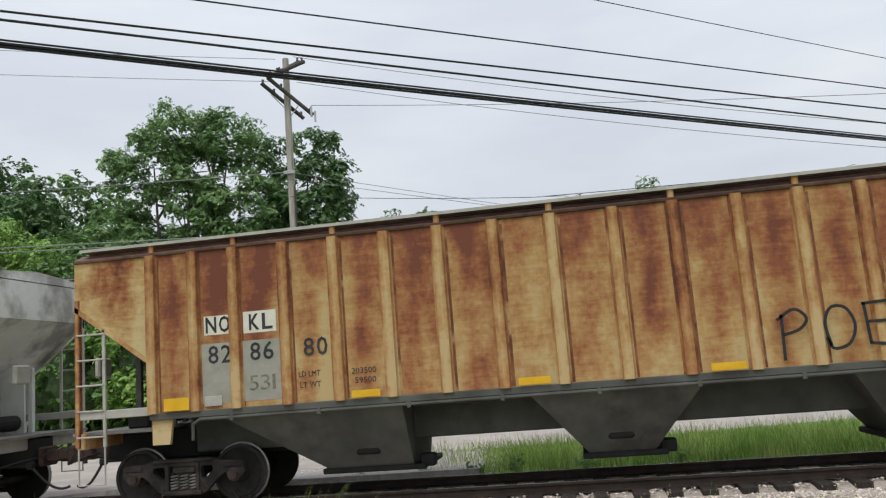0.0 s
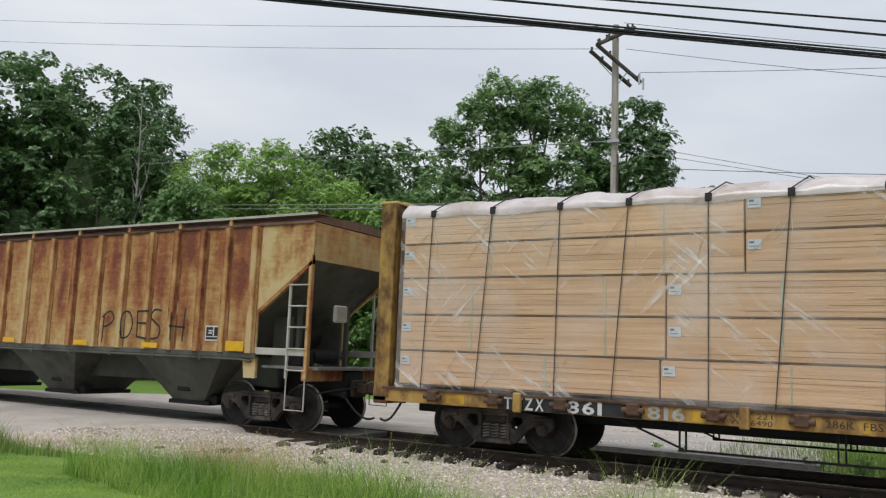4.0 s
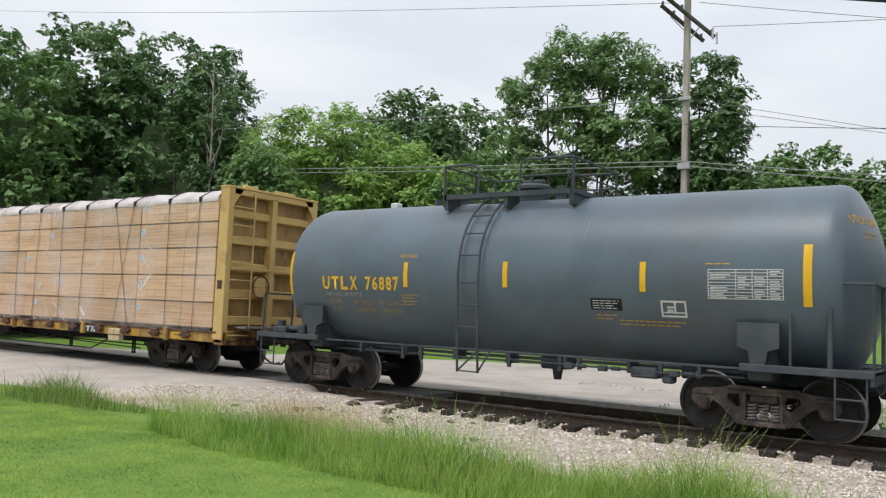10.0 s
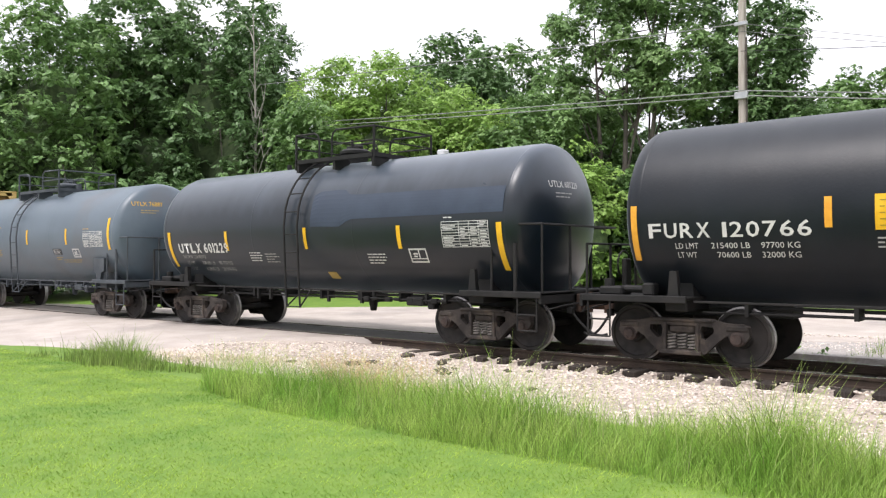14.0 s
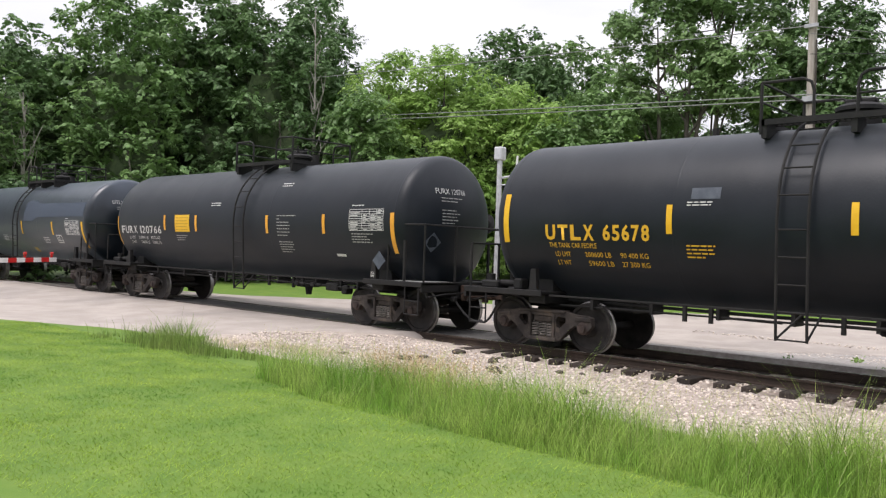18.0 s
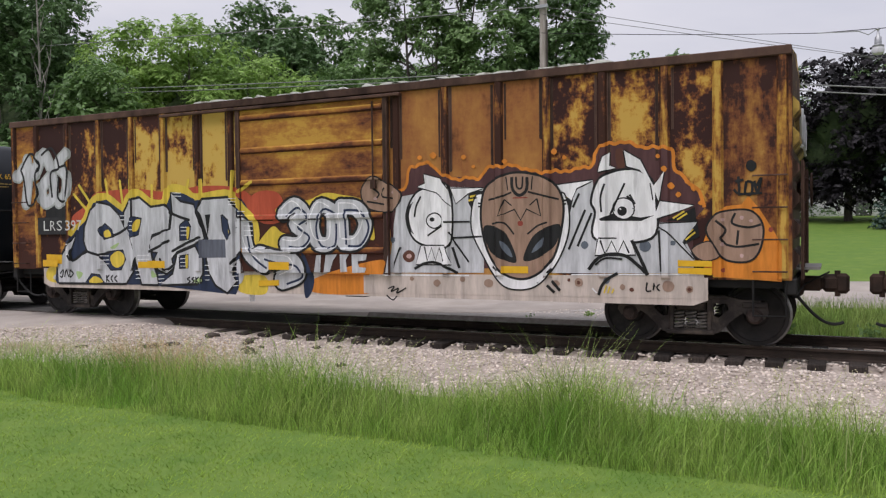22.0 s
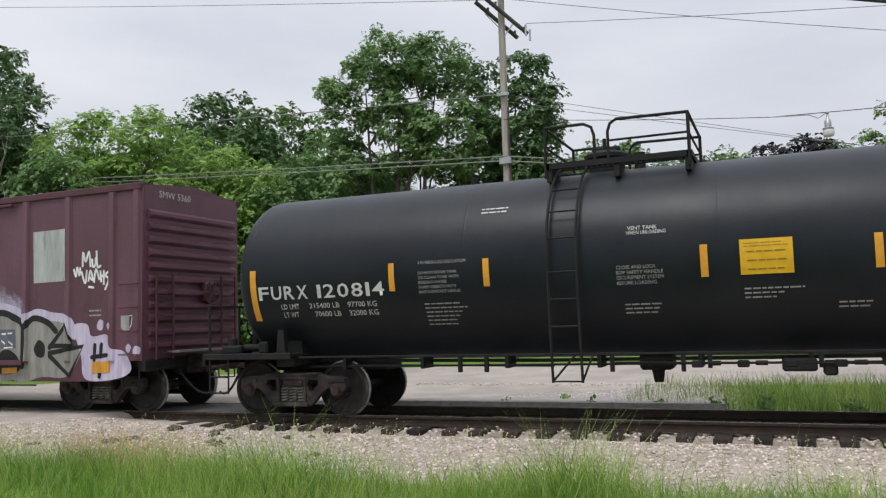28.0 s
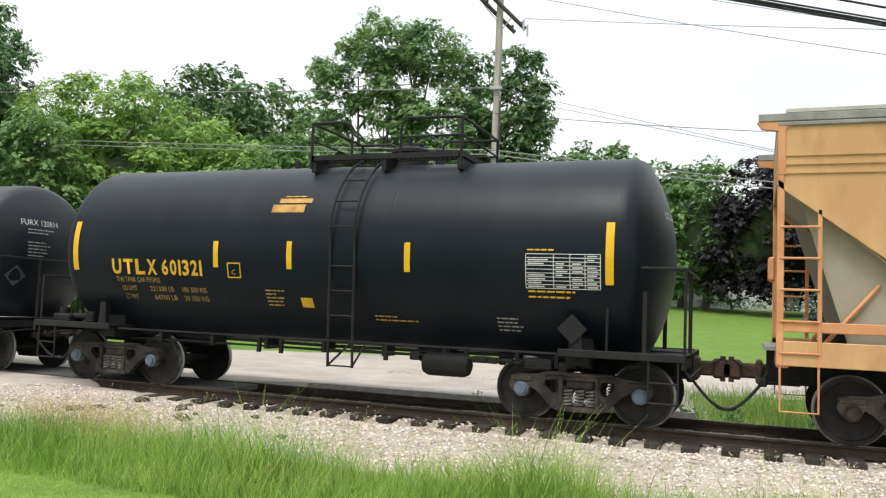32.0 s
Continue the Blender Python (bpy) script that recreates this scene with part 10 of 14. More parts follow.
paint_lines(car, U, 5, G_WHITE, 0.014, [(93.82, 2.10), (93.95, 2.10)], [(93.82, 2.02), (93.95, 2.02)], [(95.23, 2.52), (95.45, 2.51)], [(95.23, 2.46), (95.45, 2.45)], [(95.43, 1.85), (95.58, 1.85)], [(95.43, 1.78), (95.58, 1.78)], [(95.43, 1.70), (95.58, 1.70)], [(94.28, 1.30), (94.60, 1.31)], [(94.28, 1.22), (94.60, 1.23)], [(94.28, 1.14), (94.60, 1.15)], [(94.23, 1.00), (94.36, 1.01)], [(94.23, 0.92), (94.36, 0.93)], [(94.23, 0.84), (94.36, 0.85)], [(94.83, 0.92), (94.99, 0.93)], [(94.83, 0.84), (94.99, 0.85)], [(94.83, 0.77), (94.99, 0.78)], [(96.90, 2.13), (97.05, 2.12)], [(96.90, 2.05), (97.05, 2.05)], [(97.01, 1.94), (97.22, 1.94)], [(97.01, 1.86), (97.22, 1.85)], [(97.01, 1.77), (97.22, 1.77)], [(97.01, 1.68), (97.22, 1.68)], [(96.69, 1.11), (96.81, 1.11)], [(96.69, 1.01), (96.82, 1.02)], [(96.69, 0.92), (96.82, 0.93)], [(96.69, 0.83), (96.82, 0.84)], [(96.69, 0.74), (96.82, 0.75)], [(93.29, 1.29), (93.50, 1.29)], [(93.29, 1.20), (93.50, 1.21)], [(93.29, 1.12), (93.50, 1.13)], [(96.02, 1.12), (96.13, 1.12)], [(96.02, 1.02), (96.13, 1.03)], [(96.02, 0.93), (96.13, 0.93)], [(96.02, 0.84), (96.13, 0.84)], [(92.27, 1.53), (92.35, 1.53)], [(92.27, 1.42), (92.35, 1.42)], [(92.27, 1.31), (92.35, 1.31)], [(95.41, 1.24), (95.54, 1.25)], [(95.41, 1.17), (95.54, 1.17)], [(95.41, 1.10), (95.54, 1.10)], [(94.08, 1.98), (94.20, 1.98)], [(94.08, 1.90), (94.20, 1.90)], [(94.08, 1.82), (94.20, 1.82)], [(96.64, 2.37), (96.82, 2.37)], [(96.64, 2.32), (96.82, 2.31)], [(96.64, 2.26), (96.82, 2.26)], smooth=False)
paint_lines(car, U, 5, G_BLACK, 0.03, [(92.06, 0.91), (92.16, 0.99), (92.13, 0.84), (92.05, 0.86)], [(92.20, 0.84), (92.25, 0.99), (92.32, 0.84)], [(92.36, 0.99), (92.36, 0.84), (92.46, 0.92), (92.36, 0.99)], [(93.42, 0.90), (93.42, 0.75)], [(93.50, 0.90), (93.43, 0.83), (93.51, 0.76)], [(93.60, 0.90), (93.55, 0.83), (93.60, 0.76)], [(93.72, 0.89), (93.65, 0.83), (93.72, 0.76)], [(95.65, 0.89), (95.58, 0.85), (95.65, 0.81), (95.58, 0.76)], [(95.75, 0.89), (95.69, 0.85), (95.75, 0.82), (95.69, 0.77)], [(95.79, 0.90), (95.79, 0.77)], [(95.86, 0.90), (95.80, 0.83), (95.87, 0.77)], [(95.90, 0.89), (95.90, 0.78), (95.96, 0.83), (95.90, 0.89)])
fill(car, U, 5, G_ORANGE, [(102.90, 2.92), (102.95, 2.97), (103.00, 2.92), (102.95, 2.87)])
fill(car, U, 5, G_ORANGE, [(103.08, 2.82), (103.11, 2.86), (103.15, 2.82), (103.11, 2.79)])
fill(car, U, 5, G_ORANGE, [(102.10, 2.81), (102.14, 2.85), (102.19, 2.81), (102.14, 2.77)])
fill(car, U, 5, G_ORANGE, [(101.39, 2.91), (101.43, 2.95), (101.48, 2.91), (101.43, 2.87)])
fill(car, U, 5, G_ORANGE, [(101.57, 2.75), (101.61, 2.78), (101.64, 2.75), (101.61, 2.72)])
fill(car, U, 5, G_ORANGE, [(104.65, 2.34), (104.70, 2.39), (104.75, 2.33), (104.70, 2.29)])
fill(car, U, 5, G_ORANGE, [(104.76, 2.21), (104.80, 2.25), (104.84, 2.21), (104.80, 2.17)])
fill(car, U, 5, G_ORANGE, [(104.97, 2.30), (105.02, 2.34), (105.06, 2.30), (105.02, 2.25)])
fill(car, U, 5, G_ORANGE, [(104.48, 2.78), (104.51, 2.81), (104.55, 2.77), (104.51, 2.74)])
fill(car, U, 5, G_ORANGE, [(104.56, 2.59), (104.61, 2.63), (104.65, 2.58), (104.61, 2.54)])
fill(car, U, 5, G_ORANGE, [(100.82, 2.97), (100.89, 3.02), (100.95, 2.96), (100.89, 2.91)])
fill(car, U, 5, G_ORANGE, [(100.59, 2.94), (100.64, 2.98), (100.69, 2.94), (100.64, 2.90)])
fill(car, U, 5, G_ORANGE, [(105.07, 2.08), (105.11, 2.12), (105.15, 2.08), (105.11, 2.05)])
fill(car, U, 5, G_ORANGE, [(104.89, 2.39), (104.92, 2.42), (104.96, 2.39), (104.92, 2.36)])
paint_lines(car, U, 4, G_BLACK, 0.05, [(90.90, 3.14), (91.21, 3.48), (91.49, 3.24), (91.40, 2.99), (91.43, 2.54), (91.11, 2.38), (90.99, 2.94), (90.90, 3.14)])
paint_lines(car, U, 4, G_BLACK, 0.05, [(91.55, 3.43), (91.88, 3.56), (92.08, 3.15), (91.83, 3.03), (91.87, 2.52)])
paint_lines(car, U, 4, G_BLACK, 0.05, [(92.08, 3.15), (92.36, 3.13), (92.28, 2.48), (92.04, 2.52), (92.08, 2.96)])
fill(car, U, 1, G_BLACK, [(91.65, 2.37), (92.28, 2.36), (92.27, 1.73), (91.64, 1.80)], smooth=False)
flat_patch(car, "number_panel", 91.45 - U, 92.3 - U, 1.74, 2.1, BLACKP, side_of(-1.4865), "black number panel", nz=1)
for k, x in enumerate(RIBS_L[2:-2]):
    for e in (-1, 1):
        ribbon(car, U, 0.2, [(x + e * (0.088 + 0.012 * ((k * 7 + q * 3) % 3)), 4.03 - q * 0.22) for q in range(7 - (k * 5 + e) % 3)], 0.035 + 0.012 * ((k + e) % 3), RUSTROOF, name="rust_run", label="dark rust run beside a post")
FLAKE = surf("peeling_white_roof_coat", (0.55, 0.54, 0.52), (0.72, 0.71, 0.69), 5.0, 0.7, bump=0.1, third=(0.16, 0.12, 0.10), third_scale=4.0, t_low=0.55, t_high=0.65)
rng = random.Random(21)
for k in range(22):                          # white roof coating peels along the eave
    x = 95.9 + k * 0.36 + rng.uniform(-0.1, 0.1)
    w, t = rng.uniform(0.15, 0.5), rng.uniform(0.008, 0.03)
    part("peeling_flake", Geo().prism([(x - U, 4.192), (x + w - U, 4.195), (x + w * 0.8 - U, 4.195 + t), (x + w * 0.4 - U, 4.2 + t * rng.uniform(0.6, 1.8)), (x + 0.03 - U, 4.2 + t * 0.6)], "y", -1.49, -1.30), FLAKE, car, "peeling white roof coating")
letters(car, "LRS", 0.21, 91.63 - U, 1.82, WHITE, side_of(-1.4885), 0.56)
letters(car, "397", 0.21, 92.34 - U, 1.82, WHITE, side_of(-1.535), 0.48)
for x in (91.6, 94.6, 97.6):
    flat_patch(car, "reflector", x - U, x + 0.45 - U, 1.06, 1.2, YELLOW, side_of(-1.505 - 0.06 * (x == 97.6)), "yellow reflector plate", nz=1)

for line in ([(-0.5, 3.0), (-0.55, 3.35), (-0.3, 3.42), (-0.35, 3.02)], [(-0.2, 3.4), (-0.18, 2.98), (0.05, 3.02)], [(0.1, 3.4), (0.12, 3.0)], [(0.22, 3.02), (0.3, 3.42), (0.5, 3.36), (0.42, 3.2), (0.28, 3.2)], [(0.6, 3.4), (0.62, 3.02), (0.82, 3.05)], [(0.9, 3.4), (0.88, 3.0), (1.1, 3.3), (1.12, 2.98)],
             [(-0.6, 2.9), (0.3, 2.94), (1.15, 2.9)], [(-0.2, 2.3), (-0.1, 2.45), (0.1, 2.3), (0.2, 2.45)]):
    part("painted_line", Geo().tube([(106.3 - U + 0.088, y, z) for y, z in curve_pts(line)], 0.028, 6), G_SILVER, car, "silver spray-painted stroke", True)

MAROON = streaked_rust("faded_maroon_paint", (0.128, 0.050, 0.076), (0.108, 0.041, 0.063), (0.088, 0.033, 0.048), (0.055, 0.022, 0.028), 0.40, 0.0, -0.25, 0.25, (7.0, 7.0, 0.8), (1.1, 1.1, 0.45), 1.0, 0.48, 0.55)
# lighter copy of MAROON: the light on the raised post faces, put into colour
POST_LIT = streaked_rust("lit_faded_maroon_post", (0.135, 0.055, 0.080), (0.112, 0.044, 0.065), (0.09, 0.034, 0.046), (0.06, 0.025, 0.028), 0.34, 0.0, -0.2, 0.2, (9.0, 9.0, 0.8), (1.6, 1.6, 0.5), 1.0, 0.48, 0.55)
MAROON2 = surf("maroon_frame_paint", (0.08, 0.029, 0.043), (0.105, 0.04, 0.058), 1.5, 0.55, bump=0.08, third=(0.07, 0.03, 0.03), third_scale=1.2)
TANPOST = surf("tan_rusted_post", (0.13, 0.07, 0.045), (0.22, 0.13, 0.08), 3.0, 0.75, bump=0.15, third=(0.10, 0.05, 0.03), third_scale=1.5)
U = 115.8
RIBS_S = [108.1, 108.62, 109.68, 110.9, 111.96, 113.03, 118.23, 119.38, 120.5, 121.65, 122.77, 123.38]
car = boxcar(U, "faded maroon boxcar with graffiti along its lower side", 108.0, 123.5, 1.0, 4.28, 4.5, RIBS_S, (113.98, 117.1),
             dict(panel=MAROON, rib=POST_LIT, door=MAROON, edge=MAROON2, roof=MAROON2, chord=MAROON2, sill=MAROON2, end=MAROON, track=1), (109.5, 122.1), (108.7, 122.9, 0.62), 0.085, (4.07, 3.46, 2.77, 2.12, 1.45), 0.25)
for x in (113.97, 117.19):
    part("door_post", Geo().box(x - 0.035 - U, x + 0.035 - U, -1.575, -1.44, 0.98, 4.18, 0.01), TANPOST, car, "tan rusted door post")
part("bottom_track", Geo().box(113.7 - U, 120.6 - U, -1.60, -1.44, 0.985, 1.02, 0.006).box(113.7 - U, 120.6 - U, -1.605, -1.585, 0.95, 1.05, 0.004), MAROON2, car, "lower door track")
part("door_pipe", Geo().cyl((114.0 - U, -1.60, 1.17), (117.15 - U, -1.60, 1.17), 0.016, n=6), MAROON2, car)
for x in (114.35, 115.2, 116.1, 116.9):
    part("track_bracket", Geo().box(x - 0.05 - U, x + 0.05 - U, -1.62, -1.45, 0.93, 1.09, 0.008), MAROON2, car)
for x0, x1 in ((111.4, 114.7), (116.0, 120.6)):
    rod = part("brake_rod", Geo().cyl((x0 - U, -1.25, 0.53), (x1 - U, -1.25, 0.53), 0.015, n=6), FRAME, car)
    part("rod_hanger", Geo().box(x0 + 0.95 - U, x0 + 1.05 - U, -1.28, -1.2, 0.42, 0.72, 0.01), FRAME, rod)
fill(car, U, 6, G_AMBER, [(108.83, 0.98), (109.29, 0.98), (109.30, 0.79), (108.83, 0.78)], smooth=False)
fill(car, U, 6, G_AMBER, [(111.38, 0.97), (111.85, 0.97), (111.85, 0.86), (111.38, 0.85)], smooth=False)
fill(car, U, 6, G_AMBER, [(113.36, 0.96), (113.81, 0.96), (113.81, 0.85), (113.36, 0.84)], smooth=False)
paint_lines(car, U, 2, G_WHITE, 0.02, [(108.31, 1.67), (108.42, 1.74), (108.38, 1.61), (108.51, 1.72), (108.57, 1.62)])
fill(car, U, 0, G_PINK, [(113.55, 1.95), (113.64, 2.07), (114.15, 2.11), (115.00, 2.05), (115.06, 2.14), (115.54, 2.17), (116.22, 2.12), (116.28, 2.05), (116.28, 0.61), (116.01, 0.58), (115.48, 0.57), (114.15, 0.57), (113.95, 0.81), (113.86, 1.25), (113.83, 1.77)], smooth=False)
fill(car, U, 1, G_INK, [(113.55, 1.87), (113.67, 2.02), (114.18, 2.04), (114.16, 1.92), (113.83, 1.83)], smooth=False)
fill(car, U, 1, G_TEAL, [(113.85, 1.83), (114.01, 1.92), (114.16, 1.96), (114.44, 1.90), (114.44, 1.70), (114.84, 1.66), (114.87, 1.92), (115.38, 2.05), (116.10, 2.03), (116.06, 1.74), (115.80, 1.72), (115.80, 1.61), (115.95, 1.23), (115.93, 0.96), (115.38, 0.92), (115.38, 0.65), (114.81, 0.63), (114.15, 0.83), (114.01, 1.07), (114.06, 1.65)], smooth=False)
fill(car, U, 1.6, G_INK, [(114.24, 1.90), (114.45, 1.90), (114.45, 1.70), (114.24, 1.69)], smooth=False)
paint_lines(car, U, 2, G_INK, 0.075, [(114.84, 1.95), (114.85, 1.69), (114.88, 1.19), (114.91, 0.92)], [(114.84, 1.95), (115.24, 1.97)], [(115.30, 2.03), (115.31, 1.57)], [(115.08, 2.04), (115.38, 2.05), (116.16, 2.05), (116.11, 1.78), (116.06, 1.71), (115.80, 1.68)], [(115.35, 1.22), (115.35, 0.92), (115.39, 0.62)], [(114.40, 0.85), (114.41, 0.59)], [(114.98, 0.77), (114.98, 0.63)], smooth=False)
paint_lines(car, U, 2, G_INK, 0.05, [(114.23, 1.58), (114.87, 1.59), (115.38, 1.56), (115.80, 1.55)], [(114.44, 1.57), (114.46, 1.32)], [(115.92, 1.17), (115.95, 0.97)], [(114.18, 1.18), (114.32, 1.12), (114.52, 1.08)], smooth=False)
fill(car, U, 2.2, G_STAIN2, [(115.63, 1.42), (115.80, 1.48), (115.90, 1.44), (115.93, 1.23), (115.77, 1.16), (115.64, 1.21)])
fill(car, U, 2.2, G_STAIN2, [(114.35, 1.19), (114.52, 1.22), (114.54, 1.05), (114.38, 1.02)])
fill(car, U, 2.2, G_PALE, [(115.63, 1.66), (115.76, 1.69), (115.77, 1.55), (115.64, 1.53)])
fill(car, U, 3, G_CORAL, [(115.74, 1.88), (115.77, 1.96), (115.88, 1.96), (115.95, 1.98), (116.02, 1.96), (116.03, 1.88), (115.95, 1.84), (115.88, 1.85), (115.80, 1.81)])
fill(car, U, 3, G_CORAL, [(115.85, 1.82), (115.90, 1.83), (115.94, 1.80), (115.90, 1.77)])
fill(car, U, 3, G_CORAL, [(114.58, 1.30), (114.64, 1.43), (114.75, 1.44), (114.83, 1.41), (114.81, 1.28), (114.69, 1.22), (114.61, 1.21)])
fill(car, U, 3, G_CORAL, [(114.91, 1.40), (114.95, 1.44), (114.97, 1.35), (114.92, 1.29)])
fill(car, U, 3, G_CORAL, [(115.04, 1.37), (115.07, 1.45), (115.16, 1.46), (115.22, 1.40), (115.19, 1.29), (115.08, 1.27)])
fill(car, U, 3, G_CORAL, [(115.19, 1.36), (115.27, 1.36), (115.27, 1.31), (115.20, 1.31)])
fill(car, U, 3, G_CORAL, [(115.63, 1.11), (115.69, 1.13), (115.80, 1.09), (115.90, 1.08), (115.90, 0.99), (115.80, 0.92), (115.72, 0.99)])
fill(car, U, 3, G_CORAL, [(114.81, 0.72), (114.95, 0.75), (114.96, 0.64), (114.82, 0.61)])
fill(car, U, 3, G_CORAL, [(115.00, 0.72), (115.27, 0.74), (115.34, 0.63), (115.00, 0.61)])
fill(car, U, 3, G_CORAL, [(114.19, 0.77), (114.35, 0.81), (114.36, 0.64), (114.21, 0.64)])
fill(car, U, 3, G_CORAL, [(114.46, 0.79), (114.64, 0.83), (114.69, 0.74), (114.61, 0.64), (114.45, 0.65)])
fill(car, U, 3, G_CORAL, [(113.92, 1.39), (114.08, 1.41), (114.11, 1.11), (113.95, 1.10)])
fill(car, U, 3, G_CORAL, [(114.18, 1.13), (114.26, 1.14), (114.26, 1.03), (114.18, 1.05)])
fill(car, U, 2.4, G_LAV, [(115.95, 1.38), (116.14, 1.48), (116.16, 1.01), (116.03, 0.97)])
fill(car, U, 2.6, G_NAVY, [(116.15, 1.45), (116.30, 1.51), (116.30, 0.99), (116.15, 0.99)], smooth=False)
paint_lines(car, U, 3, G_WHITE, 0.014, [(113.55, 2.10), (113.77, 2.11)], [(114.18, 1.16), (114.84, 1.16), (116.06, 1.16)], [(114.44, 1.70), (114.81, 1.66)], [(113.59, 1.58), (113.77, 1.58)], [(113.83, 1.03), (113.89, 0.81), (114.12, 0.67)], [(116.23, 1.37), (116.29, 1.38)], [(116.23, 1.32), (116.29, 1.33)], smooth=False)
fill(car, U, 3.6, G_WHITE, [(114.44, 2.02), (114.55, 2.05), (114.80, 2.05), (114.81, 1.79), (114.83, 1.69), (114.44, 1.75)], smooth=False)
fill(car, U, 4.2, G_SLATE, [(114.52, 1.97), (114.77, 1.97), (114.76, 1.78), (114.52, 1.80)], smooth=False)
paint_lines(car, U, 4.6, G_WHITE, 0.016, [(114.54, 1.91), (114.72, 1.91)], [(114.55, 1.86), (114.75, 1.86)], [(114.54, 1.81), (114.66, 1.81)])
paint_lines(car, U, 4.2, G_BLACK, 0.03, [(115.72, 0.78), (115.59, 0.77), (115.59, 0.62), (115.71, 0.62)], [(115.59, 0.70), (115.68, 0.70)], [(115.85, 0.77), (115.76, 0.76), (115.76, 0.70), (115.84, 0.69), (115.83, 0.63), (115.75, 0.62)], [(116.07, 0.77), (115.95, 0.76), (115.90, 0.68), (115.98, 0.63), (116.07, 0.68)])
fill(car, U, 4, G_ROSEW, [(113.79, 1.52), (113.98, 1.52), (113.98, 1.28), (113.78, 1.28)], smooth=False)
fill(car, U, 4.4, G_PINK, [(113.83, 1.48), (113.95, 1.48), (113.94, 1.46), (113.83, 1.46)], smooth=False)
paint_lines(car, U, 3, G_WHITE, 0.035, [(113.45, 1.87), (113.77, 1.87), (113.77, 1.58), (113.47, 1.58), (113.45, 1.87)], smooth=False)
fill(car, U, 6, G_AMBER, [(114.82, 0.84), (115.29, 0.85), (115.29, 0.76), (114.83, 0.74)], smooth=False)
for x, z, w, h in ((116.75, 1.72, 0.5, 0.5), (117.3, 1.95, 0.6, 0.42), (117.85, 1.98, 0.55, 0.42), (118.28, 2.2, 0.42, 0.55), (118.75, 2.08, 0.55, 0.5), (119.25, 1.98, 0.6, 0.5), (119.75, 2.14, 0.75, 0.55), (120.2, 2.05, 0.55, 0.5)):
    fill(car, U, 0, G_HAZE, [(x - w * 0.75, z - h * 0.6), (x - w * 0.4, z + h * 0.5), (x, z + h * 0.75), (x + w * 0.4, z + h * 0.5), (x + w * 0.75, z - h * 0.6)], name="overspray")
paint_lines(car, U, 0.4, G_LAV, 0.14, [(116.50, 1.60), (116.91, 1.80), (117.43, 2.00), (117.94, 1.93), (118.25, 2.22), (118.63, 2.05), (118.97, 1.86), (119.42, 2.08), (119.92, 2.12), (120.35, 2.00)])
fill(car, U, 1, G_SILVER2, [(116.40, 1.34), (116.85, 1.65), (117.28, 1.92), (117.65, 1.95), (118.02, 1.76), (118.21, 2.13), (118.43, 1.85), (118.80, 2.00), (119.18, 1.71), (119.55, 1.96), (119.93, 1.99), (120.38, 1.82), (120.42, 0.72), (118.16, 0.58), (117.14, 0.63), (116.42, 1.05)])
paint_lines(car, U, 2, G_BLACK, 0.13, [(116.44, 1.34), (116.85, 1.65), (117.28, 1.92), (117.65, 1.95), (118.02, 1.76), (118.21, 2.13), (118.40, 1.88), (118.80, 2.00), (119.18, 1.71), (119.55, 1.96), (119.93, 1.99), (120.38, 1.82)])
paint_lines(car, U, 2, G_BLACK, 0.12, [(118.18, 2.07), (118.26, 1.13)], smooth=False)
paint_lines(car, U, 2, G_BLACK, 0.12, [(119.05, 1.76), (119.35, 1.45), (119.41, 1.03)])
paint_lines(car, U, 2, G_BLACK, 0.14, [(118.00, 1.40), (117.75, 1.47), (117.69, 1.28), (117.91, 1.12), (118.26, 1.24)])
fill(car, U, 3, G_BLACK, [(118.44, 1.09), (118.67, 1.23), (118.88, 1.11), (118.82, 0.89), (118.49, 0.87)])
fill(car, U, 3, G_BLACK, [(119.66, 1.04), (119.96, 1.26), (120.30, 1.12), (120.35, 0.82), (119.74, 0.78)])
fill(car, U, 3, G_BLACK, [(117.26, 1.03), (117.56, 1.05), (117.50, 0.71), (117.28, 0.69)])
fill(car, U, 1, G_BLACK, [(116.42, 0.99), (117.13, 0.80), (118.15, 0.63), (117.14, 0.51), (116.45, 0.59)])
fill(car, U, 3, SLATE, [(119.81, 1.66), (120.24, 1.66), (120.26, 1.28), (119.83, 1.27)], smooth=False)
fill(car, U, 3, SLATE, [(116.20, 1.41), (116.58, 1.42), (116.60, 1.20), (116.22, 1.20)], smooth=False)
paint_lines(car, U, 4, G_WHITE, 0.03, [(119.86, 1.57), (119.98, 1.57)], smooth=False)
paint_lines(car, U, 4, G_WHITE, 0.03, [(120.04, 1.58), (120.16, 1.58)], smooth=False)
paint_lines(car, U, 4, G_WHITE, 0.03, [(119.86, 1.44), (119.96, 1.37)], smooth=False)
paint_lines(car, U, 4, G_WHITE, 0.03, [(120.05, 1.42), (120.17, 1.35)], smooth=False)
paint_lines(car, U, 4, G_WHITE, 0.03, [(119.93, 1.29), (120.18, 1.30)], smooth=False)
fill(car, U, 6, G_AMBER, [(117.78, 0.88), (118.24, 0.90), (118.25, 0.79), (117.79, 0.77)], smooth=False)
fill(car, U, 6, G_AMBER, [(119.89, 0.89), (120.31, 0.90), (120.32, 0.79), (119.89, 0.77)], smooth=False)
paint_lines(car, U, 1, G_BLACK, 0.08, [(116.53, 1.70), (116.79, 1.91)], smooth=False)
paint_lines(car, U, 0.4, G_LAV, 0.2, [(120.14, 2.03), (120.47, 1.86), (120.84, 1.95), (121.21, 1.87), (121.63, 1.80), (121.82, 1.52)])
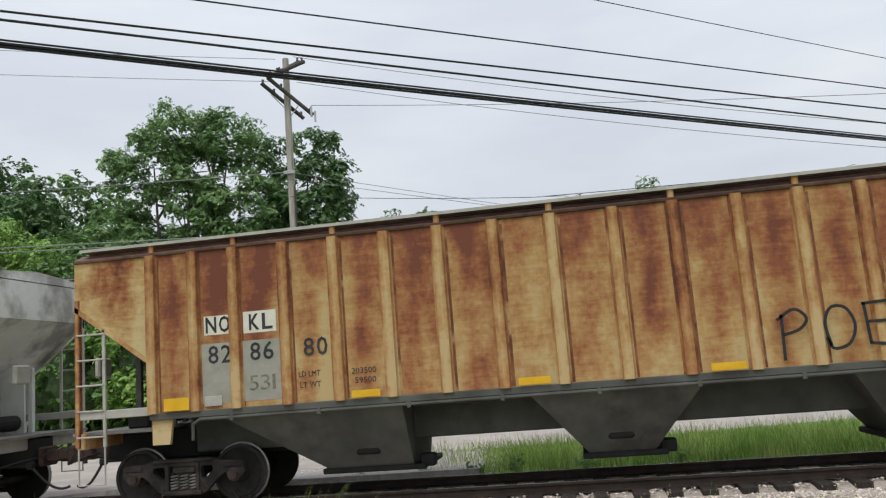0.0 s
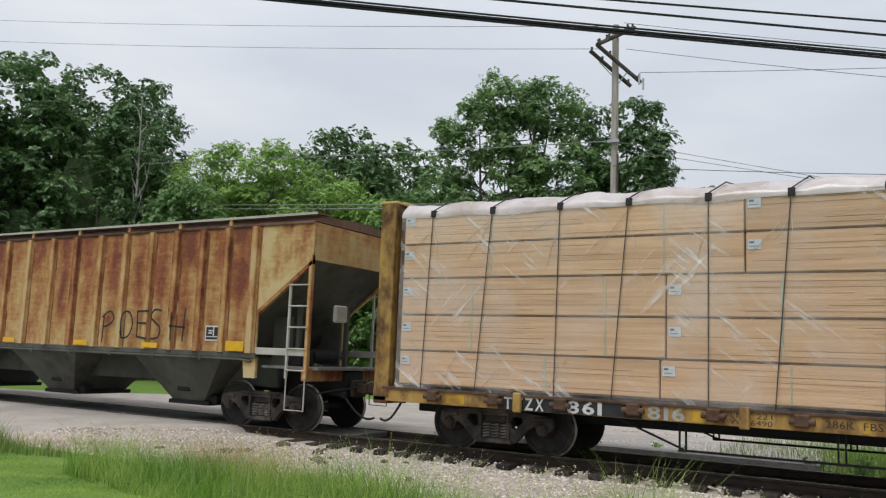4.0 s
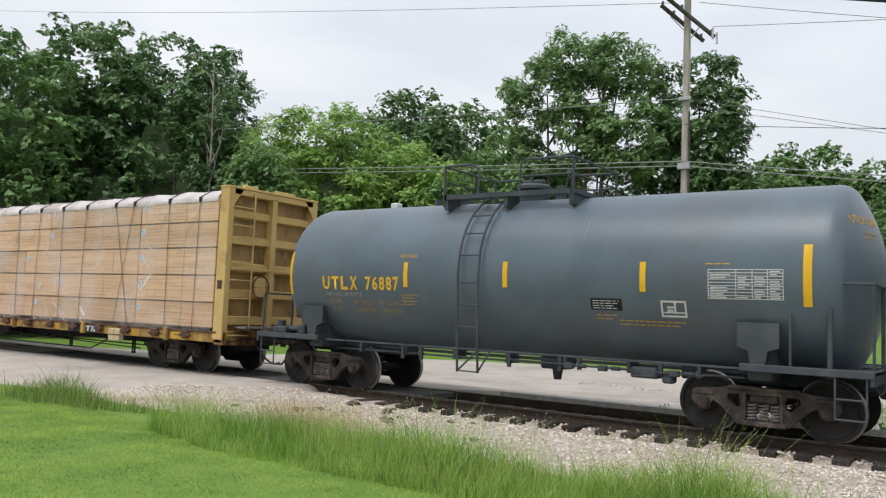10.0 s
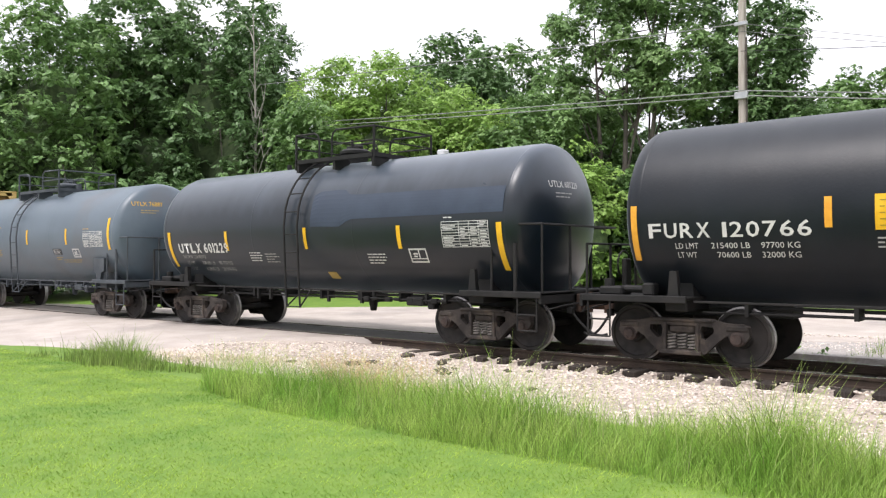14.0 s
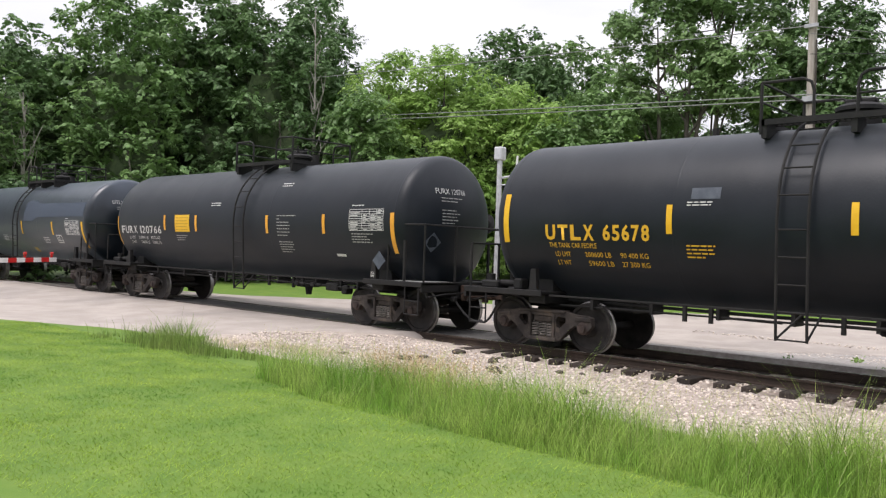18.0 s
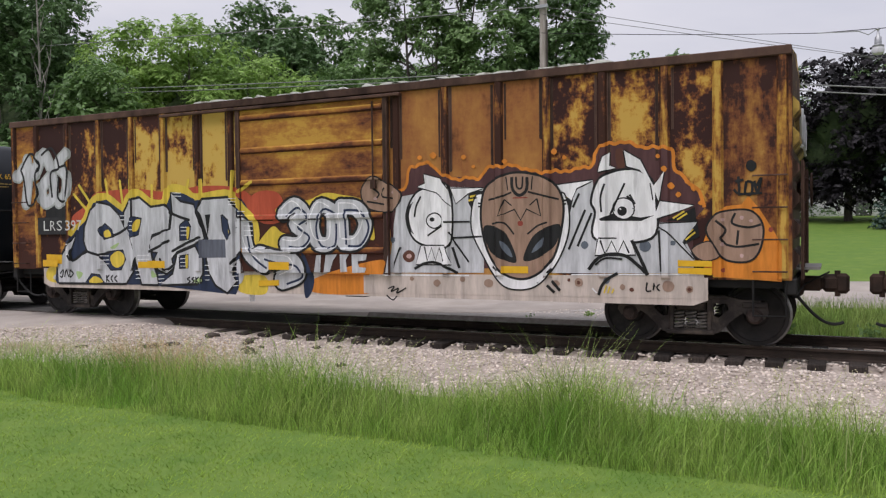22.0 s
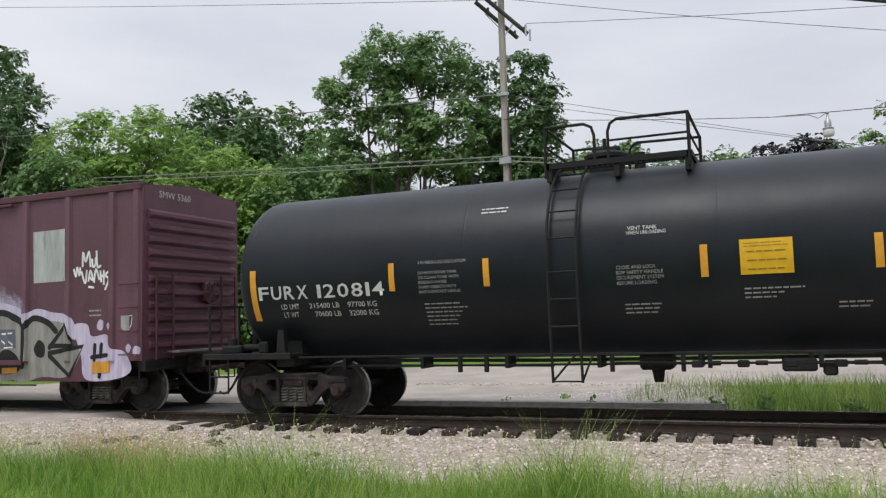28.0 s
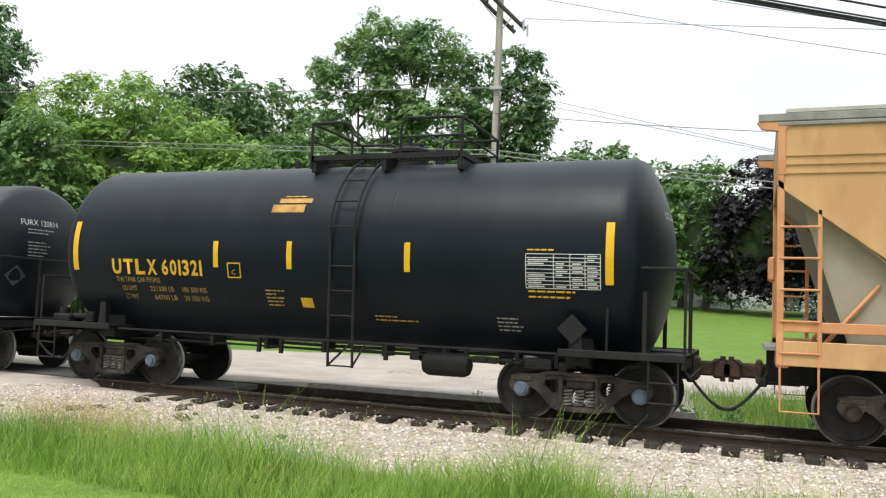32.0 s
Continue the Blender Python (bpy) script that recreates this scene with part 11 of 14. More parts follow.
fill(car, U, 1, G_LAV, [(121.81, 1.67), (122.15, 1.71), (122.27, 1.48), (122.65, 1.50), (122.77, 1.25), (123.08, 1.17), (123.25, 0.84), (122.89, 0.67), (122.13, 0.66), (122.00, 1.11)])
fill(car, U, 1, G_SILVER2, [(120.14, 1.90), (120.48, 1.69), (120.72, 1.86), (121.09, 1.81), (121.58, 1.72), (121.77, 1.31), (122.05, 1.27), (121.67, 0.73), (121.01, 0.71), (120.20, 0.66)])
paint_lines(car, U, 2, G_BLACK, 0.12, [(120.14, 1.90), (120.41, 1.77), (120.48, 1.47), (120.44, 0.92)])
paint_lines(car, U, 2, G_BLACK, 0.12, [(120.45, 1.63), (120.72, 1.86), (121.10, 1.78), (121.34, 1.60)])
paint_lines(car, U, 2, G_BLACK, 0.1, [(121.18, 1.28), (121.61, 1.72), (121.78, 1.31), (121.20, 1.31)], smooth=False)
paint_lines(car, U, 2, G_BLACK, 0.1, [(121.18, 1.17), (122.05, 1.29), (121.70, 0.73), (121.18, 1.12)], smooth=False)
fill(car, U, 3, G_BLACK, [(120.76, 1.26), (120.89, 1.43), (121.05, 1.33), (121.03, 1.11), (120.85, 1.11)])
fill(car, U, 1, G_LAV, [(122.40, 1.69), (122.47, 1.79), (122.56, 1.75), (122.54, 1.60), (122.43, 1.60)])
fill(car, U, 1, G_LAV, [(122.64, 1.67), (122.70, 1.74), (122.76, 1.68), (122.71, 1.57)])
fill(car, U, 1, G_LAV, [(123.32, 1.18), (123.38, 1.28), (123.47, 1.24), (123.45, 1.12), (123.35, 1.11)])
fill(car, U, 1, G_LAV, [(123.11, 1.24), (123.17, 1.32), (123.24, 1.25), (123.18, 1.15)])
fill(car, U, 1, PANEL_GREY, [(120.70, 3.59), (121.60, 3.60), (121.62, 2.57), (120.73, 2.56)], smooth=False)
paint_lines(car, U, 2, G_WHITE, 0.045, [(122.03, 2.82), (122.04, 3.10), (122.11, 2.92), (122.19, 3.11), (122.23, 2.81)], name="spray_paint_stroke")
paint_lines(car, U, 2, G_WHITE, 0.045, [(122.27, 2.97), (122.29, 2.82), (122.35, 2.84), (122.36, 2.99)], name="spray_paint_stroke")
paint_lines(car, U, 2, G_WHITE, 0.045, [(122.38, 3.12), (122.41, 2.81), (122.50, 2.83)], name="spray_paint_stroke")
paint_lines(car, U, 2, G_WHITE, 0.045, [(121.80, 2.79), (121.86, 2.64), (121.89, 2.82), (121.95, 2.66), (121.97, 2.82)], name="spray_paint_stroke")
paint_lines(car, U, 2, G_WHITE, 0.045, [(122.00, 2.74), (122.10, 2.50), (122.14, 2.76)], name="spray_paint_stroke")
paint_lines(car, U, 2, G_WHITE, 0.045, [(122.18, 2.53), (122.23, 2.74), (122.29, 2.56), (122.21, 2.61)], name="spray_paint_stroke")
paint_lines(car, U, 2, G_WHITE, 0.045, [(122.32, 2.50), (122.37, 2.76), (122.46, 2.55)], name="spray_paint_stroke")
paint_lines(car, U, 2, G_WHITE, 0.045, [(122.48, 2.73), (122.51, 2.50)], name="spray_paint_stroke")
paint_lines(car, U, 2, G_WHITE, 0.045, [(122.57, 2.73), (122.57, 2.45)], name="spray_paint_stroke")
paint_lines(car, U, 2, G_WHITE, 0.045, [(122.49, 2.62), (122.58, 2.63)], name="spray_paint_stroke")
paint_lines(car, U, 2, G_WHITE, 0.045, [(122.68, 2.70), (122.61, 2.63), (122.69, 2.55), (122.60, 2.35)], name="spray_paint_stroke")
paint_lines(car, U, 2, G_WHITE, 0.045, [(122.18, 2.43), (122.32, 2.41)], name="spray_paint_stroke")
fill(car, U, 6, G_AMBER, [(122.30, 0.99), (122.73, 1.00), (122.73, 0.79), (122.29, 0.78)], smooth=False)
paint_lines(car, U, 3, G_BLACK, 0.08, [(122.36, 1.31), (122.34, 1.03)], smooth=False)
paint_lines(car, U, 3, G_BLACK, 0.08, [(122.52, 1.32), (122.50, 1.09)], smooth=False)
paint_lines(car, U, 3, G_BLACK, 0.08, [(122.28, 1.08), (122.69, 1.12)], smooth=False)
paint_lines(car, U, 3, G_BLACK, 0.08, [(122.48, 0.79), (122.47, 0.71)], smooth=False)
paint_lines(car, U, 2, WHITE, 0.025, [(123.07, 1.83), (123.27, 1.85), (123.25, 1.67), (123.18, 1.57), (123.10, 1.67), (123.07, 1.83)], smooth=False)
fill(car, U, 0, G_MIST, [(108.63, 1.23), (108.73, 1.75), (108.88, 2.06), (108.98, 2.08), (108.93, 1.24), (108.83, 1.11)])
fill(car, U, 0, G_MIST, [(109.91, 1.84), (110.00, 2.09), (110.20, 2.26), (110.65, 2.29), (110.83, 2.11), (110.65, 1.74), (110.56, 1.49), (109.95, 1.59)])
fill(car, U, 0, G_MIST, [(111.05, 2.12), (111.18, 2.32), (111.62, 2.37), (111.96, 2.34), (112.04, 2.10), (112.00, 1.87), (111.18, 1.80)])
fill(car, U, 0, G_MIST, [(112.86, 1.82), (113.21, 1.83), (113.40, 1.69), (113.40, 1.46), (112.94, 1.40)])
fill(car, U, 1, G_PALE, [(108.56, 0.66), (108.61, 1.01), (108.83, 1.15), (109.18, 1.13), (109.81, 1.08), (110.56, 1.20), (111.18, 1.23), (111.79, 1.34), (112.12, 1.28), (112.59, 1.31), (112.97, 1.37), (113.40, 1.52), (113.79, 1.56), (113.79, 1.04), (113.98, 0.64), (111.54, 0.64), (108.63, 0.60)], smooth=False)
fill(car, U, 1.5, G_INK, [(108.88, 1.97), (109.08, 2.09), (109.47, 2.04), (109.69, 1.85), (110.00, 1.71), (110.20, 1.93), (110.32, 2.08), (110.52, 2.02), (110.56, 1.86), (110.72, 1.94), (111.09, 1.92), (111.12, 2.16), (111.36, 2.20), (111.75, 2.18), (111.92, 2.06), (112.08, 1.83), (112.08, 1.59), (112.31, 1.84), (112.94, 1.82), (112.94, 1.44), (113.40, 1.52), (113.48, 1.35), (113.21, 1.07), (112.94, 0.90), (112.59, 1.04), (112.35, 1.10), (112.12, 1.28), (111.79, 1.26), (111.18, 1.11), (110.56, 1.16), (110.00, 1.11), (109.27, 1.13), (108.88, 1.20)], smooth=False)
fill(car, U, 1.7, G_INK, [(108.78, 1.17), (109.18, 1.18), (109.18, 1.08), (108.83, 1.01)])
paint_lines(car, U, 2, G_INK, 0.06, [(108.97, 2.02), (109.35, 2.04), (109.36, 1.52), (109.52, 1.56), (109.54, 1.74), (109.70, 1.74), (109.70, 1.60), (109.54, 1.43), (109.27, 1.33), (108.98, 1.37), (108.93, 1.67)], closed=True, smooth=False)
fill(car, U, 2.5, G_FADE, [(108.97, 2.02), (109.35, 2.04), (109.36, 1.52), (109.52, 1.56), (109.54, 1.74), (109.70, 1.74), (109.70, 1.60), (109.54, 1.43), (109.27, 1.33), (108.98, 1.37), (108.93, 1.67)], smooth=False)
paint_lines(car, U, 3, G_INK, 0.055, [(109.18, 1.32), (109.69, 1.41), (109.82, 1.35), (109.76, 1.00), (109.58, 0.97), (109.58, 1.14), (109.35, 1.13), (109.32, 0.95), (109.22, 1.04)], closed=True, smooth=False)
fill(car, U, 3.5, G_FADE, [(109.18, 1.32), (109.69, 1.41), (109.82, 1.35), (109.76, 1.00), (109.58, 0.97), (109.58, 1.14), (109.35, 1.13), (109.32, 0.95), (109.22, 1.04)], smooth=False)
paint_lines(car, U, 4, G_WHITE, 0.018, [(109.00, 2.00), (109.31, 2.02)], [(108.99, 1.61), (109.01, 1.38), (109.18, 1.36)], [(109.62, 1.72), (109.68, 1.70), (109.64, 1.55)], [(109.27, 1.30), (109.64, 1.36), (109.76, 1.30)], [(109.23, 1.17), (109.27, 1.05)])
paint_lines(car, U, 4, G_INK, 0.018, [(109.08, 1.85), (109.07, 1.61)], [(109.20, 1.49), (109.32, 1.56)])
fill(car, U, 4, G_LAVB, [(109.01, 1.72), (109.12, 1.72), (109.13, 1.42), (109.03, 1.41)], smooth=False)
paint_lines(car, U, 2, G_INK, 0.06, [(109.86, 1.60), (110.09, 1.67), (110.19, 1.89), (110.28, 2.01), (110.42, 2.04), (110.52, 1.90), (110.48, 1.36), (110.44, 1.06), (109.96, 1.03), (109.98, 1.13), (110.15, 1.18), (110.19, 1.49), (109.93, 1.52)], closed=True, smooth=False)
fill(car, U, 2.5, G_FADE, [(109.86, 1.60), (110.09, 1.67), (110.19, 1.89), (110.28, 2.01), (110.42, 2.04), (110.52, 1.90), (110.48, 1.36), (110.44, 1.06), (109.96, 1.03), (109.98, 1.13), (110.15, 1.18), (110.19, 1.49), (109.93, 1.52)], smooth=False)
fill(car, U, 3.2, G_INK, [(110.23, 1.69), (110.29, 1.73), (110.32, 1.53), (110.23, 1.48)], smooth=False)
fill(car, U, 3.2, G_INK, [(110.22, 1.31), (110.33, 1.33), (110.30, 1.18), (110.21, 1.17)], smooth=False)
paint_lines(car, U, 4, G_WHITE, 0.018, [(110.22, 1.93), (110.29, 1.98), (110.40, 2.01)], [(109.88, 1.59), (110.05, 1.62)], [(110.17, 1.46), (110.16, 1.20)], [(110.00, 1.09), (110.38, 1.09)], [(110.46, 1.73), (110.44, 1.32)])
paint_lines(car, U, 2, G_INK, 0.06, [(110.61, 1.74), (110.65, 1.86), (110.75, 1.93), (111.05, 1.87), (111.02, 1.50), (111.19, 1.14), (111.17, 1.04), (110.93, 1.05), (110.84, 1.21), (110.78, 0.96), (110.55, 0.96), (110.48, 1.19), (110.65, 1.33), (110.57, 1.53)], closed=True)
fill(car, U, 2.5, G_FADE, [(110.61, 1.74), (110.65, 1.86), (110.75, 1.93), (111.05, 1.87), (111.02, 1.50), (111.19, 1.14), (111.17, 1.04), (110.93, 1.05), (110.84, 1.21), (110.78, 0.96), (110.55, 0.96), (110.48, 1.19), (110.65, 1.33), (110.57, 1.53)])
fill(car, U, 3.2, G_INK, [(110.78, 1.63), (110.85, 1.61), (110.84, 1.34), (110.75, 1.38)], smooth=False)
paint_lines(car, U, 4, G_WHITE, 0.018, [(110.63, 1.74), (110.68, 1.85), (110.78, 1.90)], [(110.65, 1.66), (110.61, 1.53), (110.69, 1.37), (110.54, 1.22)], [(110.56, 1.01), (110.75, 1.00)], [(110.98, 1.47), (111.13, 1.15)], [(110.94, 1.07), (111.12, 1.07)], [(110.76, 1.97), (110.75, 1.86)])
paint_lines(car, U, 4, G_LAVB, 0.03, [(110.83, 1.81), (110.92, 1.79)], [(110.89, 1.71), (110.98, 1.69)])
paint_lines(car, U, 2, G_INK, 0.055, [(111.17, 2.14), (111.57, 2.16), (111.64, 2.01), (111.98, 2.02), (112.01, 1.92), (111.96, 1.64), (111.79, 1.60), (111.86, 1.79), (111.72, 1.86), (111.18, 1.81)], closed=True, smooth=False)
fill(car, U, 2.5, G_FADE, [(111.17, 2.14), (111.57, 2.16), (111.64, 2.01), (111.98, 2.02), (112.01, 1.92), (111.96, 1.64), (111.79, 1.60), (111.86, 1.79), (111.72, 1.86), (111.18, 1.81)], smooth=False)
paint_lines(car, U, 3, G_INK, 0.055, [(111.10, 1.67), (111.36, 1.61), (111.54, 1.77), (111.75, 1.78), (111.86, 1.58), (111.75, 1.37), (111.54, 1.32), (111.21, 1.35), (111.12, 1.48)], closed=True)
fill(car, U, 3.5, G_FADE, [(111.10, 1.67), (111.36, 1.61), (111.54, 1.77), (111.75, 1.78), (111.86, 1.58), (111.75, 1.37), (111.54, 1.32), (111.21, 1.35), (111.12, 1.48)])
fill(car, U, 4.2, G_BROWNR, [(111.49, 1.58), (111.62, 1.61), (111.66, 1.46), (111.49, 1.42)])
paint_lines(car, U, 3, G_INK, 0.055, [(111.21, 1.24), (111.54, 1.25), (111.79, 1.35), (112.03, 1.35), (112.09, 1.09), (112.03, 0.92), (111.85, 0.89), (111.88, 1.10), (111.63, 1.19), (111.58, 1.03), (111.24, 1.09)], closed=True, smooth=False)
fill(car, U, 3.5, G_FADE, [(111.21, 1.24), (111.54, 1.25), (111.79, 1.35), (112.03, 1.35), (112.09, 1.09), (112.03, 0.92), (111.85, 0.89), (111.88, 1.10), (111.63, 1.19), (111.58, 1.03), (111.24, 1.09)], smooth=False)
fill(car, U, 4.2, G_LAVB, [(111.21, 2.09), (111.47, 2.11), (111.46, 1.91), (111.22, 1.87)], smooth=False)
paint_lines(car, U, 4.4, G_SLATE, 0.03, [(111.25, 2.02), (111.43, 2.04)], [(111.25, 1.96), (111.41, 1.97)])
paint_lines(car, U, 4.4, G_WHITE, 0.018, [(111.19, 1.83), (111.54, 1.88), (111.75, 1.89)], [(111.99, 1.91), (112.06, 1.83), (112.07, 1.63), (111.98, 1.54)], [(111.58, 1.73), (111.73, 1.75)], [(111.16, 1.64), (111.18, 1.39), (111.36, 1.37)], [(111.82, 1.32), (112.01, 1.31), (112.05, 1.11)], [(111.25, 1.11), (111.54, 1.06)], [(111.91, 1.59), (111.86, 1.54), (111.76, 1.36)])
fill(car, U, 4.2, G_GREEN, [(111.62, 2.17), (111.75, 2.19), (111.78, 2.08), (111.66, 2.05)])
fill(car, U, 4.2, G_GREEN, [(111.05, 1.73), (111.32, 1.77), (111.34, 1.73), (111.09, 1.70)], smooth=False)
fill(car, U, 3.6, G_GREEN, [(109.38, 1.94), (109.46, 1.94), (109.46, 1.87), (109.38, 1.86)], smooth=False)
fill(car, U, 3.6, G_GREEN, [(109.39, 1.81), (109.47, 1.82), (109.47, 1.74), (109.39, 1.74)], smooth=False)
fill(car, U, 3.6, G_GREEN, [(109.37, 1.69), (109.45, 1.70), (109.45, 1.62), (109.37, 1.62)], smooth=False)
fill(car, U, 3.6, G_GREEN, [(110.42, 1.79), (110.49, 1.79), (110.49, 1.71), (110.42, 1.71)], smooth=False)
fill(car, U, 3.6, G_GREEN, [(110.43, 1.67), (110.50, 1.68), (110.50, 1.60), (110.43, 1.60)], smooth=False)
fill(car, U, 3.6, G_GREEN, [(110.41, 1.56), (110.48, 1.56), (110.48, 1.49), (110.41, 1.48)], smooth=False)
fill(car, U, 3.6, G_GREEN, [(110.39, 1.45), (110.46, 1.45), (110.46, 1.38), (110.39, 1.38)], smooth=False)
fill(car, U, 2, G_FADE, [(112.10, 1.63), (112.28, 1.66), (112.31, 1.34), (112.14, 1.31)])
fill(car, U, 2.6, G_INK, [(112.31, 1.81), (112.92, 1.81), (112.93, 1.43), (112.30, 1.41)], smooth=False)
paint_lines(car, U, 3.6, G_BLUE, 0.022, [(112.39, 1.71), (112.61, 1.73)], [(112.35, 1.65), (112.80, 1.70)], [(112.47, 1.61), (112.70, 1.61)], [(112.39, 1.56), (112.88, 1.58)], [(112.51, 1.53), (112.82, 1.53)])
paint_lines(car, U, 3.6, G_SLATE, 0.022, [(112.37, 1.75), (112.68, 1.77)], [(112.34, 1.61), (112.47, 1.61)], [(112.37, 1.51), (112.51, 1.51)], [(112.59, 1.45), (112.92, 1.48)])
paint_lines(car, U, 3.6, G_PALEB, 0.03, [(112.49, 1.70), (112.61, 1.70)], [(112.48, 1.64), (112.66, 1.64)], [(112.53, 1.58), (112.64, 1.58)])
paint_lines(car, U, 3.6, G_WHITE, 0.012, [(112.32, 1.41), (112.78, 1.43)], [(112.35, 1.45), (112.51, 1.47)])
paint_lines(car, U, 2.8, G_INK, 0.055, [(112.19, 1.21), (112.59, 1.28), (112.72, 1.23), (112.59, 1.16), (112.32, 1.11), (112.32, 1.05), (112.55, 1.05), (112.56, 0.76), (112.44, 0.81), (112.36, 0.94), (112.20, 1.04)], closed=True, smooth=False)
fill(car, U, 3.3, G_PALEB, [(112.19, 1.21), (112.59, 1.28), (112.72, 1.23), (112.59, 1.16), (112.32, 1.11), (112.32, 1.05), (112.55, 1.05), (112.56, 0.76), (112.44, 0.81), (112.36, 0.94), (112.20, 1.04)], smooth=False)
paint_lines(car, U, 2.8, G_INK, 0.055, [(112.63, 1.22), (112.97, 1.37), (113.17, 1.37), (113.01, 1.17), (112.78, 1.00), (112.65, 1.06)], closed=True)
fill(car, U, 3.3, G_PALE, [(112.63, 1.22), (112.97, 1.37), (113.17, 1.37), (113.01, 1.17), (112.78, 1.00), (112.65, 1.06)])
paint_lines(car, U, 2.8, G_INK, 0.055, [(112.62, 0.97), (112.79, 0.90), (113.05, 1.06), (113.29, 1.38), (113.47, 1.47), (113.51, 1.36), (113.29, 1.08), (113.13, 0.92), (113.17, 0.81), (112.90, 0.75), (112.63, 0.80)], closed=True)
fill(car, U, 3.3, G_PALE, [(112.62, 0.97), (112.79, 0.90), (113.05, 1.06), (113.29, 1.38), (113.47, 1.47), (113.51, 1.36), (113.29, 1.08), (113.13, 0.92), (113.17, 0.81), (112.90, 0.75), (112.63, 0.80)])
paint_lines(car, U, 2.8, G_INK, 0.04, [(113.43, 1.50), (113.76, 1.54), (113.75, 1.30), (113.44, 1.28)], closed=True, smooth=False)
fill(car, U, 3.3, G_GREYP, [(113.43, 1.50), (113.76, 1.54), (113.75, 1.30), (113.44, 1.28)], smooth=False)
paint_lines(car, U, 2.8, G_INK, 0.06, [(113.41, 1.23), (113.66, 1.28), (113.75, 1.18), (113.66, 1.03), (113.44, 0.98), (113.35, 1.08)], closed=True)
fill(car, U, 3.3, G_PALE, [(113.41, 1.23), (113.66, 1.28), (113.75, 1.18), (113.66, 1.03), (113.44, 0.98), (113.35, 1.08)])
paint_lines(car, U, 4, G_WHITE, 0.018, [(112.66, 1.04), (112.72, 1.15), (112.94, 1.33)], [(112.82, 1.27), (112.92, 1.32)], [(113.15, 1.34), (113.13, 1.28)], [(112.66, 0.92), (112.82, 0.84), (113.13, 0.92)], [(112.23, 1.20), (112.55, 1.25)], [(113.21, 1.26), (113.31, 1.33), (113.25, 1.15)], [(113.47, 1.43), (113.44, 1.31)], [(112.43, 0.99), (112.51, 0.98)], [(112.37, 1.10), (112.55, 1.10)], [(112.97, 1.06), (113.13, 1.25)])
paint_lines(car, U, 4, G_INK, 0.02, [(112.90, 1.32), (112.97, 1.27)], [(112.97, 1.34), (113.04, 1.29)], [(112.70, 0.89), (112.72, 0.81)], [(113.48, 1.24), (113.50, 1.15)], [(113.59, 1.26), (113.60, 1.19)])
fill(car, U, 4, G_LAVB, [(112.68, 1.10), (112.76, 1.15), (112.78, 1.09), (112.71, 1.04)])
fill(car, U, 4, G_LAVB, [(111.32, 1.21), (111.54, 1.21), (111.52, 1.17), (111.36, 1.16)])
fill(car, U, 4, G_LAVB, [(110.56, 1.22), (110.61, 1.26), (110.65, 1.18), (110.60, 1.14)])
fill(car, U, 4, G_LAVB, [(110.26, 0.95), (110.35, 0.93), (110.32, 0.79), (110.25, 0.87)])
fill(car, U, 4, G_LAVB, [(113.36, 1.14), (113.46, 1.16), (113.46, 1.09), (113.38, 1.07)])
paint_lines(car, U, 3, G_INK, 0.05, [(109.82, 1.16), (109.76, 0.99), (110.00, 0.97), (110.15, 0.89), (110.19, 0.61)], [(110.23, 0.61), (110.32, 0.77), (110.47, 0.84), (110.65, 0.83), (110.75, 0.72), (110.77, 0.62)], [(110.78, 0.93), (110.92, 0.90), (111.01, 0.78), (111.18, 0.67)], [(111.58, 1.03), (111.54, 0.89), (111.75, 0.82)], [(112.12, 1.02), (112.20, 1.01), (112.26, 0.86), (112.39, 0.78)], [(112.56, 0.76), (112.82, 0.71), (113.09, 0.76), (113.32, 0.93)], [(113.75, 1.18), (113.84, 1.04), (113.88, 0.74), (113.99, 0.68)], [(108.83, 1.01), (108.73, 0.89), (108.76, 0.71)], [(113.66, 1.03), (113.59, 0.83)])
paint_lines(car, U, 3.4, G_WHITE, 0.018, [(109.85, 0.95), (110.05, 0.91), (110.13, 0.80)], [(110.27, 0.66), (110.38, 0.80), (110.60, 0.81)], [(110.86, 0.88), (110.97, 0.73)], [(112.20, 0.96), (112.24, 0.86), (112.35, 0.79)], [(113.86, 1.00), (113.91, 0.78), (114.01, 0.70)], [(109.52, 1.08), (109.52, 0.91)])
paint_lines(car, U, 3.4, G_TEAL, 0.04, [(109.54, 1.10), (109.64, 1.13)], [(111.18, 0.62), (111.54, 0.66)], [(112.55, 0.72), (112.55, 0.67)], [(113.70, 1.22), (113.73, 1.11)])
paint_lines(car, U, 3.4, G_WHITE, 0.01, [(108.73, 0.65), (110.00, 0.68)], [(110.56, 0.96), (111.36, 0.96)], [(111.79, 0.97), (112.59, 0.96)], [(112.97, 0.95), (113.40, 0.93)])
paint_lines(car, U, 5, G_BLACK, 0.022, [(108.84, 0.73), (108.86, 0.67)], [(108.88, 0.74), (108.98, 0.69), (108.89, 0.67)], [(109.01, 0.73), (109.08, 0.68)], [(109.11, 0.75), (109.11, 0.68), (109.18, 0.72)], [(109.23, 0.74), (109.26, 0.68)])
paint_lines(car, U, 5, G_BLACK, 0.026, [(109.78, 0.80), (109.88, 0.82), (109.82, 0.76), (109.89, 0.74), (109.79, 0.70)], [(109.92, 0.81), (109.90, 0.70), (109.96, 0.77), (109.98, 0.71)], [(110.00, 0.83), (110.02, 0.76), (110.08, 0.81), (110.04, 0.69)], [(109.79, 0.67), (109.87, 0.67)])
